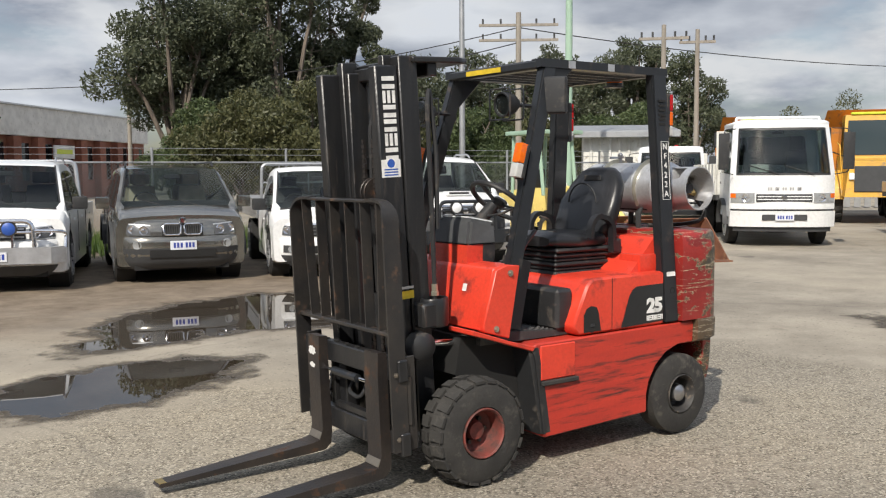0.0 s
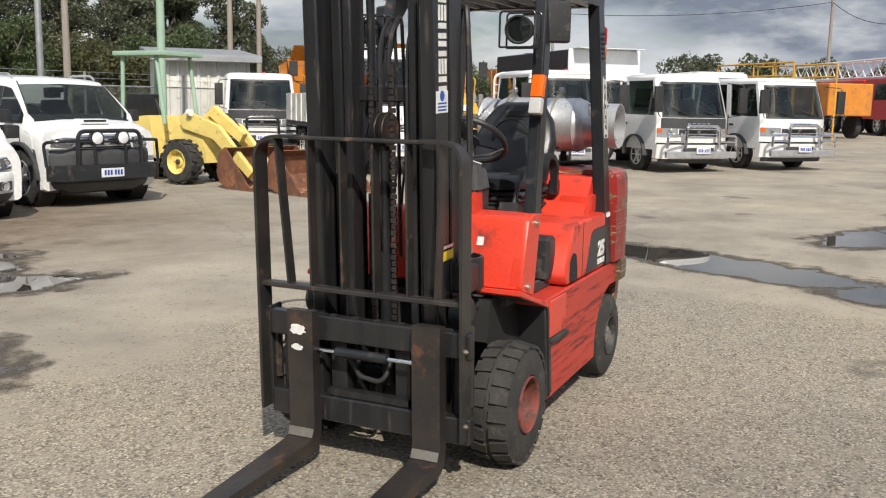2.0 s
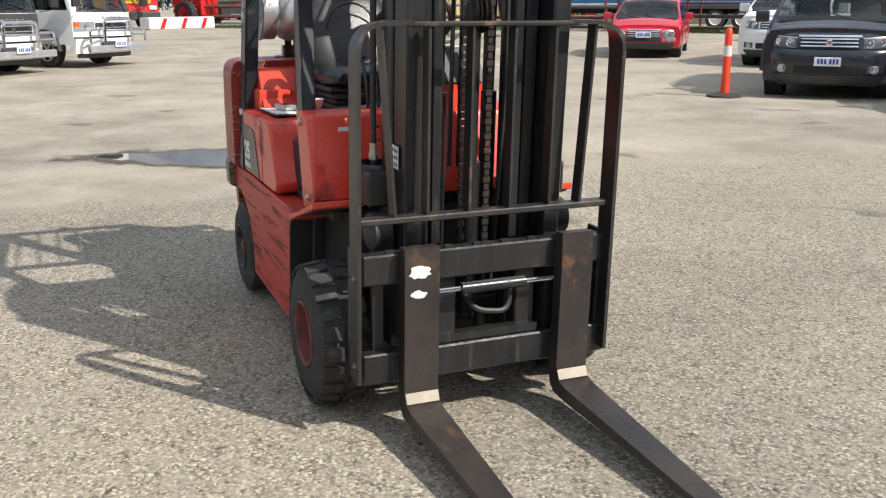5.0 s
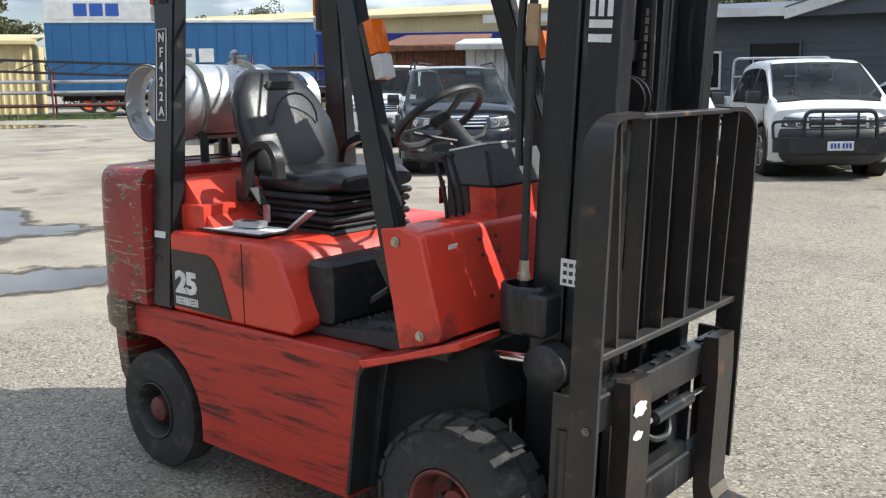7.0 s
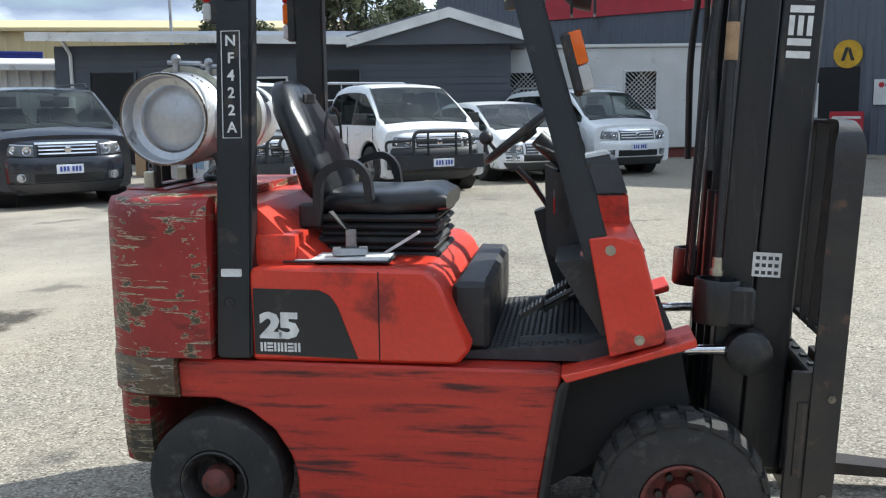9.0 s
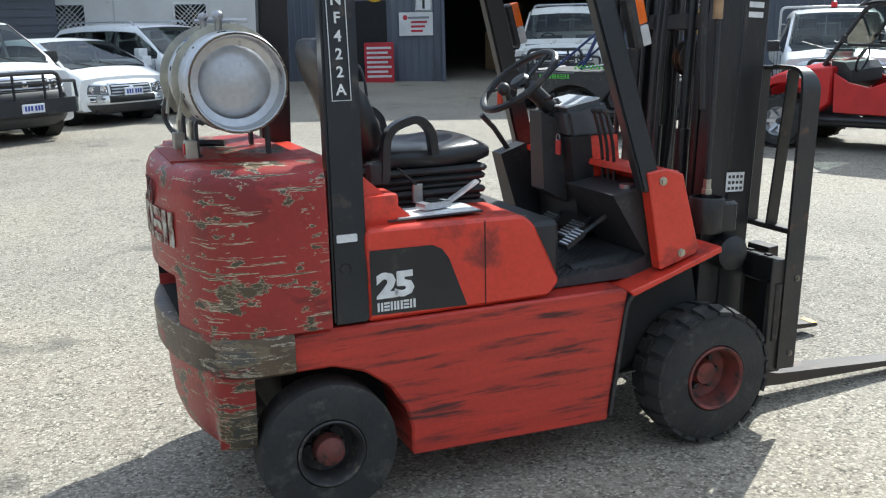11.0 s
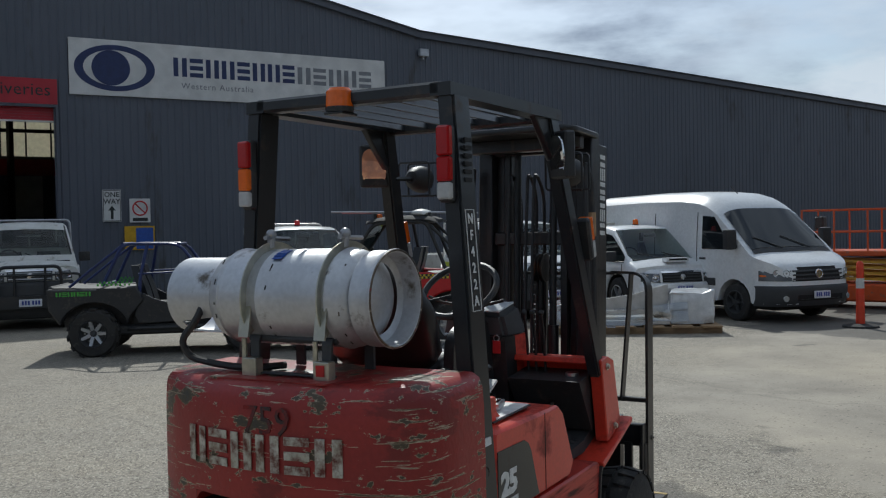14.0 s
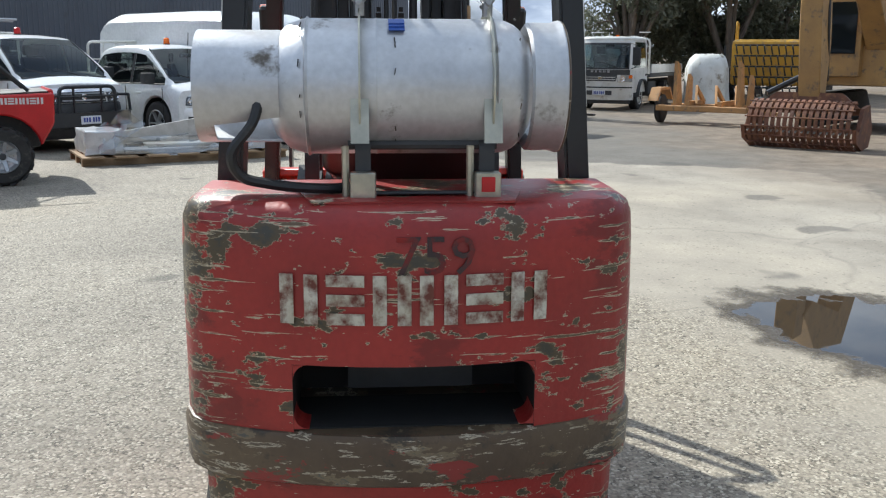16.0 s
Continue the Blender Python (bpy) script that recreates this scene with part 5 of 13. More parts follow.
for y in (0.115, -0.175):
    ring = [(0.158 * math.cos(a), y, 0.158 * math.sin(a)) for a in [math.radians(d) for d in range(-40, 221, 10)]]
    st = part("strap", tube(B(), ring, 0, flat=(0.002, 0.020)), STRAP, tank, "shiny steel strap")
    part("strap_tail", hull8(B(), [(-0.168, y - 0.02, -0.115), (-0.160, y - 0.02, -0.115), (-0.160, y + 0.02, -0.115), (-0.168, y + 0.02, -0.115)], [(-0.152, y - 0.02, -0.02), (-0.146, y - 0.02, -0.02), (-0.146, y + 0.02, -0.02), (-0.152, y + 0.02, -0.02)]), STRAP, st)
    bm = rod(B(), (-0.02, y, 0.158), (-0.02, y, 0.20), 0.012, 8)
    rod(bm, (-0.05, y, 0.19), (0.07, y, 0.185), 0.008, 6)
    part("latch", ball(bm, (-0.02, y, 0.20), 0.018, u=8, v=6), STEEL, st)
for k, y in enumerate((0.262, 0.04, -0.255)):
    bm = B()
    rnd = random.Random(k + 5)
    for a in range(-150, 60, 7):
        if rnd.random() < 0.28:
            t0, t1 = math.radians(a + 180), math.radians(a + 180 + rnd.uniform(2, 7))
            tube(bm, [(0.1545 * math.cos(t), y * 0.93 + rnd.uniform(-0.002, 0.002), 0.1545 * math.sin(t)) for t in (t0, t1)], 0, flat=(0.0010, 0.0018))
    part("weld_scorch", bm, RIM_DARK, tank, smooth=0)
for i in range(3):
    part("blue_mark", box(B(), (-0.04, 0.015 + i * 0.0, 0.1535), (0.0, 0.05, 0.1555)), BLUE_DECAL, tank).data.transform(pose(0, 0, 0, 0, -14 - i * 5, 0))
cradle = thing("bottle_cradle", pose(-1.755, -0.055, 1.235, 0, 0, 1.3), "bent steel cradle under the gas bottle", "bracket")
for y in (0.115, -0.175):
    bm = tube(B(), bend([(-0.12, y, 0.0), (-0.12, y, 0.12), (-0.09, y, 0.13), (0.09, y, 0.13), (0.12, y, 0.10), (0.12, y, 0.0)], 0.03), 0, flat=(0.018, 0.006))
    part("leg", bm, GREY_PLASTIC, cradle)
    part("foot", box(B(), (-0.16, y - 0.03, 0.0), (-0.12, y + 0.03, 0.06), 0.003), STRAP, cradle)
    if y < 0:
        part("red_tag", box(B(), (-0.165, y - 0.016, 0.015), (-0.1605, y + 0.016, 0.05), 0.0015), SIGNAL_RED, cradle)
    part("prop", rod(B(), (-0.13, y + 0.04, 0.0), (-0.13, y + 0.04, 0.12), 0.009, 7), STRAP, cradle)
part("rail", tube(B(), [(-0.10, -0.20, 0.12), (-0.10, 0.15, 0.12)], 0.012, 8), GREY_PLASTIC, cradle)
part("rail", tube(B(), [(0.08, -0.20, 0.12), (0.08, 0.15, 0.12)], 0.012, 8), GREY_PLASTIC, cradle)
part("base_bar", box(B(), (-0.135, -0.20, 0.006), (-0.105, 0.14, 0.012), 0.002), GREY_PLASTIC, cradle)

# papers and phone left on the deck
clip = thing("clipboard", pose(-1.12, -0.43, 1.012, 0, 0, 4), "black clipboard with white papers on the seat deck", "clipboard")
part("board", box(B(), (-0.19, -0.08, 0), (0.17, 0.09, 0.006), 0.002), PLASTIC, clip)
part("paper", box(B(), (-0.15, -0.075, 0.007), (0.16, 0.08, 0.010)), WHITE_DECAL, clip)
meter = thing("hand_meter", pose(-1.10, -0.42, 1.026, 0, 0, 15), "small grey handheld device lying on papers", "device")
part("case", box(B(), (-0.06, -0.03, 0), (0.06, 0.03, 0.025), 0.01, 2), SILVER, meter)
part("screen", box(B(), (-0.03, -0.02, 0.0255), (0.03, 0.02, 0.027)), GLASS, meter)


# ---- the ground ----
def ground_material():
    m = bpy.data.materials.new("gravelly_asphalt")
    m.use_nodes = True
    n, l = m.node_tree.nodes, m.node_tree.links
    b = n["Principled BSDF"]
    co = n.new("ShaderNodeTexCoord")

    def noise_tex(scale, detail=6.0, rough=0.55):
        t = n.new("ShaderNodeTexNoise")
        t.inputs["Scale"].default_value, t.inputs["Detail"].default_value, t.inputs["Roughness"].default_value = scale, detail, rough
        l.new(co.outputs["Object"], t.inputs["Vector"])
        return t.outputs["Fac"]

    def ramp(fac, stops):
        r = n.new("ShaderNodeValToRGB")
        while len(r.color_ramp.elements) < len(stops):
            r.color_ramp.elements.new(0.5)
        for e, (p, c) in zip(r.color_ramp.elements, stops):
            e.position, e.color = p, (*c, 1) if isinstance(c, tuple) else (c, c, c, 1)
        l.new(fac, r.inputs["Fac"])
        return r.outputs["Color"]

    def mix(fac, a, c, blend="MIX"):
        x = n.new("ShaderNodeMix")
        x.data_type, x.blend_type = "RGBA", blend
        for key, v in (("Factor", fac), ("A", a), ("B", c)):
            if isinstance(v, (int, float)):
                x.inputs[key].default_value = v if key == "Factor" else (v, v, v, 1)
            elif isinstance(v, tuple):
                x.inputs[key].default_value = (*v, 1)
            else:
                l.new(v, x.inputs[key])
        return x.outputs["Result"]

    vor = n.new("ShaderNodeTexVoronoi")
    vor.inputs["Scale"].default_value = 88.0
    l.new(co.outputs["Object"], vor.inputs["Vector"])
    sep = n.new("ShaderNodeSeparateColor")
    l.new(vor.outputs["Color"], sep.inputs["Color"])
    stones = ramp(sep.outputs["Red"], [(0.0, (0.077, 0.068, 0.055)), (0.16, (0.176, 0.153, 0.121)), (0.40, (0.264, 0.233, 0.185)), (0.75, (0.336, 0.30, 0.239)), (0.97, (0.535, 0.49, 0.408))])
    gaps = ramp(vor.outputs["Distance"], [(0.0, 1.0), (0.55, 0.92), (0.8, 0.58)])
    chip = mix(1.0, stones, gaps, "MULTIPLY")
    chip = mix(ramp(noise_tex(9.0, 6.0, 0.7), [(0.42, 0.0), (0.62, 0.55)]), chip, (0.31, 0.282, 0.232))
    dust = ramp(noise_tex(0.8, 9.0, 0.62), [(0.3, (0.255, 0.226, 0.182)), (0.7, (0.40, 0.362, 0.30))])
    smooth = mix(ramp(noise_tex(42.0, 5.0, 0.75), [(0.35, 0.0), (0.68, 0.4)]), dust, (0.20, 0.178, 0.148))
    grit = n.new("ShaderNodeTexVoronoi")
    grit.inputs["Scale"].default_value = 46.0
    l.new(co.outputs["Object"], grit.inputs["Vector"])
    smooth = mix(ramp(grit.outputs["Distance"], [(0.10, 0.55), (0.16, 0.0)]), smooth, (0.46, 0.43, 0.37))
    # chip seal lies round the middle of the yard; worn concrete and dust beyond it
    sp = n.new("ShaderNodeSeparateXYZ")
    l.new(co.outputs["Object"], sp.inputs["Vector"])

    def calc(op, p, q=None, r=None):
        k = n.new("ShaderNodeMath")
        k.operation = op
        for i, v in enumerate((p, q, r)):
            if v is None:
                continue
            if isinstance(v, (int, float)):
                k.inputs[i].default_value = v
            else:
                l.new(v, k.inputs[i])
        return k.outputs["Value"]

    slant = calc("MINIMUM", calc("MAXIMUM", calc("MULTIPLY_ADD", sp.outputs["X"], 0.9, -1.08), 0.0), 3.3)
    edge = calc("MINIMUM", calc("ADD", sp.outputs["X"], 4.2), calc("SUBTRACT", calc("ADD", sp.outputs["Y"], 2.2), slant))
    edge = calc("ADD", edge, calc("MULTIPLY_ADD", noise_tex(0.9, 7.0, 0.6), 3.0, -1.5))
    where = n.new("ShaderNodeMapRange")
    where.inputs["From Min"].default_value, where.inputs["From Max"].default_value = -0.35, 0.30
    l.new(edge, where.inputs["Value"])
    base = mix(where.outputs["Result"], smooth, chip)
    # larger dark and pale chips scattered over both
    lump = n.new("ShaderNodeTexVoronoi")
    lump.inputs["Scale"].default_value = 33.0
    l.new(co.outputs["Object"], lump.inputs["Vector"])
    lsep = n.new("ShaderNodeSeparateColor")
    l.new(lump.outputs["Color"], lsep.inputs["Color"])
    chips = ramp(lsep.outputs["Green"], [(0.0, 0.50), (0.09, 0.72), (0.14, 1.0), (0.86, 1.0), (0.93, 1.12)])
    core = ramp(lump.outputs["Distance"], [(0.30, 1.0), (0.46, 0.0)])
    base = mix(core, base, mix(1.0, base, chips, "MULTIPLY"))
    brown = ramp(noise_tex(0.20, 8.0, 0.65), [(0.36, (0.74, 0.73, 0.72)), (0.50, (1.0, 0.99, 0.97)), (0.66, (1.12, 1.08, 1.0))])
    base = mix(1.0, base, brown, "MULTIPLY")
    stain = ramp(noise_tex(2.6, 8.0, 0.7), [(0.58, 0.0), (0.78, 0.35)])
    base = mix(stain, base, (0.15, 0.128, 0.10))
    # oil spots and patched seams
    spots = ramp(noise_tex(0.9, 3.0, 0.45), [(0.665, 0.0), (0.70, 0.55)])
    base = mix(spots, base, (0.055, 0.050, 0.044))
    seam = n.new("ShaderNodeTexVoronoi")
    seam.feature = "DISTANCE_TO_EDGE"
    seam.inputs["Scale"].default_value = 0.11
    wob = n.new("ShaderNodeVectorMath")
    wob.operation = "ADD"
    wn2 = n.new("ShaderNodeTexNoise")
    wn2.inputs["Scale"].default_value = 0.8
    l.new(co.outputs["Object"], wn2.inputs["Vector"])
    l.new(co.outputs["Object"], wob.inputs[0])
    l.new(wn2.outputs["Color"], wob.inputs[1])
    l.new(wob.outputs["Vector"], seam.inputs["Vector"])
    base = mix(ramp(seam.outputs["Distance"], [(0.001, 0.22), (0.003, 0.0)]), base, (0.07, 0.065, 0.058))
    # older, darker asphalt under the machine row
    old = calc("MINIMUM", calc("SUBTRACT", sp.outputs["X"], calc("MULTIPLY_ADD", sp.outputs["Y"], 0.36, 10.6)), calc("SUBTRACT", 1.5, sp.outputs["Y"]))
    strip = calc("MINIMUM", calc("SUBTRACT", calc("MULTIPLY_ADD", sp.outputs["X"], -0.1, -4.95), sp.outputs["Y"]), calc("SUBTRACT", sp.outputs["X"], 5.0))
    old = calc("ADD", calc("MAXIMUM", old, strip), calc("MULTIPLY_ADD", noise_tex(1.3, 8.0, 0.65), 1.2, -0.6))
    om = n.new("ShaderNodeMapRange")
    om.inputs["From Min"].default_value, om.inputs["From Max"].default_value, om.inputs["To Max"].default_value = -0.05, 0.12, 1.0
    l.new(old, om.inputs["Value"])
    tar = ramp(noise_tex(1.1, 9.0, 0.68), [(0.32, (0.062, 0.057, 0.050)), (0.55, (0.115, 0.106, 0.092)), (0.72, (0.18, 0.166, 0.142))])
    base = mix(om.outputs["Result"], base, mix(0.35, tar, mix(1.0, base, 0.62, "MULTIPLY")))
    # dirt and mud where the cars stand, to the fence side
    dsel = calc("ADD", calc("MULTIPLY_ADD", noise_tex(0.5, 7.0, 0.6), 5.0, -2.5), sp.outputs["Y"])
    dr = n.new("ShaderNodeMapRange")
    dr.inputs["From Min"].default_value, dr.inputs["From Max"].default_value = -7.2, -4.2
    dr.inputs["To Min"].default_value, dr.inputs["To Max"].default_value = 1.0, 0.0
    l.new(dsel, dr.inputs["Value"])
    mud = ramp(noise_tex(2.2, 9.0, 0.7), [(0.35, (0.115, 0.085, 0.058)), (0.65, (0.24, 0.19, 0.137))])
    xsel = n.new("ShaderNodeMapRange")
    xsel.inputs["From Min"].default_value, xsel.inputs["From Max"].default_value = -8.5, -5.0
    l.new(sp.outputs["X"], xsel.inputs["Value"])
    base = mix(calc("MULTIPLY", dr.outputs["Result"], xsel.outputs["Result"]), base, mud)
    l.new(base, b.inputs["Base Color"])
    b.inputs["Roughness"].default_value = 0.85
    bp = n.new("ShaderNodeBump")
    bp.inputs["Strength"].default_value, bp.inputs["Distance"].default_value = 0.55, 0.006
    hgt = mix(where.outputs["Result"], noise_tex(45.0, 4.0), gaps)
    l.new(hgt, bp.inputs["Height"])
    l.new(bp.outputs["Normal"], b.inputs["Normal"])
    return m


def fall(x, y):
    """The yard is level round the middle and rises slightly towards the sheds."""
    return min(0.28, 0.0135 * max(0.0, 0.83 * y - 0.55 * x - 3.0))


bm = B()
steps = [-900, -300, -120] + [-60 + 2 * i for i in range(61)] + [120, 300, 900]
grid = [[bm.verts.new((x, y, fall(x, y))) for y in steps] for x in steps]
for i in range(len(steps) - 1):
    for j in range(len(steps) - 1):
        bm.faces.new((grid[i][j], grid[i + 1][j], grid[i + 1][j + 1], grid[i][j + 1]))
tagged(link("ground", bm, ground_material(), None, "pale grey gravelly asphalt yard with worn patches", 60), category="ground", kind="structure")

def puddle_material():
    """Still brown water where the hollow is deep, a dark wet margin round it, dry ground outside."""
    m = bpy.data.materials.new("puddle_water")
    m.use_nodes = True
    n, l = m.node_tree.nodes, m.node_tree.links
    b = n["Principled BSDF"]
    at_, co = n.new("ShaderNodeAttribute"), n.new("ShaderNodeTexCoord")
    at_.attribute_name = "depth"
    ns, add, fine = n.new("ShaderNodeTexNoise"), n.new("ShaderNodeMath"), n.new("ShaderNodeTexNoise")
    ns.inputs["Scale"].default_value, ns.inputs["Detail"].default_value, ns.inputs["Roughness"].default_value = 2.6, 9.0, 0.62
    fine.inputs["Scale"].default_value, fine.inputs["Detail"].default_value = 30.0, 4.0
    l.new(co.outputs["Object"], ns.inputs["Vector"])
    l.new(co.outputs["Object"], fine.inputs["Vector"])
    add.operation = "MULTIPLY_ADD"
    add.inputs[1].default_value = 0.9
    l.new(ns.outputs["Fac"], add.inputs[0])
    l.new(at_.outputs["Fac"], add.inputs[2])

    def ramp(lo, hi, c0, c1):
        r = n.new("ShaderNodeValToRGB")
        r.color_ramp.elements[0].position, r.color_ramp.elements[1].position = lo, hi
        r.color_ramp.elements[0].color, r.color_ramp.elements[1].color = c0, c1
        l.new(add.outputs["Value"], r.inputs["Fac"])
        return r.outputs["Color"]

    l.new(ramp(0.60, 0.66, (0.085, 0.071, 0.055, 1), (0.040, 0.031, 0.022, 1)), b.inputs["Base Color"])
    l.new(ramp(0.60, 0.64, (0.62, 0.62, 0.62, 1), (0.012, 0.012, 0.012, 1)), b.inputs["Roughness"])
    alpha = n.new("ShaderNodeMath")
    alpha.operation = "MULTIPLY"
    l.new(ramp(0.40, 0.58, (0, 0, 0, 1), (1, 1, 1, 1)), alpha.inputs[0])
    gr = n.new("ShaderNodeMapRange")
    gr.inputs["From Min"].default_value, gr.inputs["From Max"].default_value = 0.25, 0.6
    gr.inputs["To Min"].default_value = 0.55
    l.new(fine.outputs["Fac"], gr.inputs["Value"])
    mx = n.new("ShaderNodeMath")
    mx.operation = "MAXIMUM"
    l.new(ramp(0.58, 0.62, (0, 0, 0, 1), (1, 1, 1, 1)), mx.inputs[0])
    l.new(gr.outputs["Result"], mx.inputs[1])
    l.new(mx.outputs["Value"], alpha.inputs[1])
    l.new(alpha.outputs["Value"], b.inputs["Alpha"])
    b.inputs["IOR"].default_value = 1.36
    return m


WATER = puddle_material()
WET = make("damp_iron", (0.075, 0.066, 0.053), 0.6, second=(0.11, 0.095, 0.075), scale=3, grain=40, bump=0.4)


def puddle(hollows, label, cell=0.12):
    """A sheet over a few joined oval hollows (x, y, half length, half width, turn); it carries the depth below the brim."""
    x0, x1 = min(h[0] - 1.35 * max(h[2:4]) for h in hollows), max(h[0] + 1.35 * max(h[2:4]) for h in hollows)
    y0, y1 = min(h[1] - 1.35 * max(h[2:4]) for h in hollows), max(h[1] + 1.35 * max(h[2:4]) for h in hollows)

    def depth(x, y):
        best = -9.0
        for cx, cy, a, b, turn in hollows:
            u, v = (x - cx) * math.cos(turn) + (y - cy) * math.sin(turn), (y - cy) * math.cos(turn) - (x - cx) * math.sin(turn)
            best = max(best, (1 - math.hypot(u / a, v / b)) * min(1.0, 1.2 * b))
        return best

    bm = B()
    nx, ny = int((x1 - x0) / cell) + 1, int((y1 - y0) / cell) + 1
    level = min(fall(x, y) for x in (x0, x1) for y in (y0, y1))
    vs, ds = {}, []
    for i in range(nx):
        for j in range(ny):
            x, y = x0 + i * cell, y0 + j * cell
            if depth(x + cell / 2, y + cell / 2) > -0.42:
                q = []
                for di, dj in ((0, 0), (1, 0), (1, 1), (0, 1)):
                    key = (i + di, j + dj)
                    if key not in vs:
                        px, py = x0 + key[0] * cell, y0 + key[1] * cell
                        vs[key] = bm.verts.new((px, py, fall(px, py) + 0.005))
                        ds.append(depth(px, py))
                    q.append(vs[key])
                bm.faces.new(q)
    ob = link("puddle", bm, WATER, None, label, 60)
    layer = ob.data.attributes.new("depth", "FLOAT", "POINT")
    layer.data.foreach_set("value", ds)
    return tagged(ob, label, "puddle", "puddles", "structure")


puddle([(-1.2, -5.85, 2.1, 1.15, 0.6), (0.85, -2.9, 1.3, 0.76, 0.4), (-1.4, -4.85, 1.1, 0.55, -0.3), (0.1, -4.75, 1.0, 0.5, 0.4)], "broad brown rain puddle reflecting parked cars")
puddle([(-6.0, 0.35, 2.1, 0.60, 1.12), (-4.95, 2.05, 0.9, 0.48, 1.0)], "long narrow rain puddle on the asphalt")
puddle([(-9.1, 1.95, 1.7, 0.66, 2.6), (-8.3, 2.15, 0.9, 0.5, 0.75)], "shallow rain puddle reflecting grey sky")
puddle([(-34.5, 11.8, 5.0, 2.6, 0.7)], "far wide puddle before the pipe racks", 0.25)


# ---- vehicles ----
def pane(bm, a, b, c, d, inset=0.04, lift=0.006, thick=0.004):
    """A flat pane on a four-cornered face, set in from its edges and a little proud."""
    q = [xyz(p) for p in (a, b, c, d)]
    mid = sum(q, Vector()) / 4
    n = (q[1] - q[0]).cross(q[3] - q[0]).normalized()
    r = []
    for i, p in enumerate(q):
        e1, e2 = (q[(i + 1) % 4] - p), (q[i - 1] - p)
        r.append(p + e1.normalized() * min(inset, e1.length * 0.3) + e2.normalized() * min(inset, e2.length * 0.3))
    hull8(bm, [p + n * (lift - thick) for p in r], [p + n * lift for p in r])
    return bm


def inset_quad(q, inset):
    r = []
    for i, p in enumerate(q):
        e1, e2 = (q[(i + 1) % 4] - p), (q[i - 1] - p)
        r.append(p + e1.normalized() * min(inset, e1.length * 0.3) + e2.normalized() * min(inset, e2.length * 0.3))
    return r


def framed(bm, q, inset, depth=0.03):
    """The frame round a window: a four-cornered face with an opening, and the reveal of the opening."""
    q = [xyz(p) for p in q]
    n = (q[1] - q[0]).cross(q[3] - q[0]).normalized()
    r = inset_quad(q, inset)
    a, b, c, d = ([bm.verts.new(p) for p in pts] for pts in (q, r, [p - n * depth for p in r], [p - n * depth for p in q]))
    for k in range(4):
        j = (k + 1) % 4
        bm.faces.new((a[k], a[j], b[j], b[k]))
        bm.faces.new((b[k], b[j], c[j], c[k]))
        bm.faces.new((c[k], c[j], d[j], d[k]))
    return bm


TRIM_DARK = make("cabin_trim", (0.035, 0.035, 0.037), 0.7, scale=7)
SEAT_GREY = make("seat_cloth_grey", (0.07, 0.07, 0.075), 0.85, scale=9, bump=0.2)
SEAT_TAN = make("seat_leather_tan", (0.45, 0.39, 0.30), 0.6, scale=9)
LAMP_SURROUND = make("lamp_surround", (0.16, 0.165, 0.17), 0.25, metal=0.5)


def cabin_fittings(par, xw, xb, w, zb, zr, rows, cloth):
    """What shows through the glass: trim, dash, steering wheel and seats."""
    part("cabin_trim", box(B(), (xb + 0.03, -w + 0.06, zb - 0.03), (xw - 0.10, w - 0.06, zb + 0.015)), TRIM_DARK, par)
    part("dash_top", hull8(B(), [(xw - 0.62, -w + 0.08, zb), (xw - 0.08, -w + 0.08, zb), (xw - 0.08, w - 0.08, zb), (xw - 0.62, w - 0.08, zb)], [(xw - 0.60, -w + 0.12, zb + 0.09), (xw - 0.30, -w + 0.12, zb + 0.06), (xw - 0.30, w - 0.12, zb + 0.06), (xw - 0.60, w - 0.12, zb + 0.09)]), TRIM_DARK, par)
    c = Vector((xw - 0.74, -w * 0.42, zb + 0.06))
    part("steering_wheel", tube(B(), [c + Vector((-0.08 * math.sin(a), 0.185 * math.cos(a), 0.165 * math.sin(a))) for a in [math.tau * k / 20 for k in range(21)]], 0.014, 6), TRIM_DARK, par)
    h = zr - zb
    for x in rows:
        for y in (-w * 0.42, w * 0.42):
            st = part("seat_back", hull8(B(), [(x - 0.12, y - 0.24, zb), (x + 0.05, y - 0.23, zb), (x + 0.05, y + 0.23, zb), (x - 0.12, y + 0.24, zb)], [(x - 0.20, y - 0.19, zb + h * 0.46), (x - 0.10, y - 0.19, zb + h * 0.48), (x - 0.10, y + 0.19, zb + h * 0.48), (x - 0.20, y + 0.19, zb + h * 0.46)]), cloth, par)
            part("head_rest", box(B(), (x - 0.24, y - 0.13, zb + h * 0.52), (x - 0.14, y + 0.13, zb + h * 0.78), 0.04, 2), cloth, st)
    part("inside_mirror", box(B(), (xw - 0.72, -0.12, zr - 0.21), (xw - 0.69, 0.12, zr - 0.14), 0.012), TRIM_DARK, par)


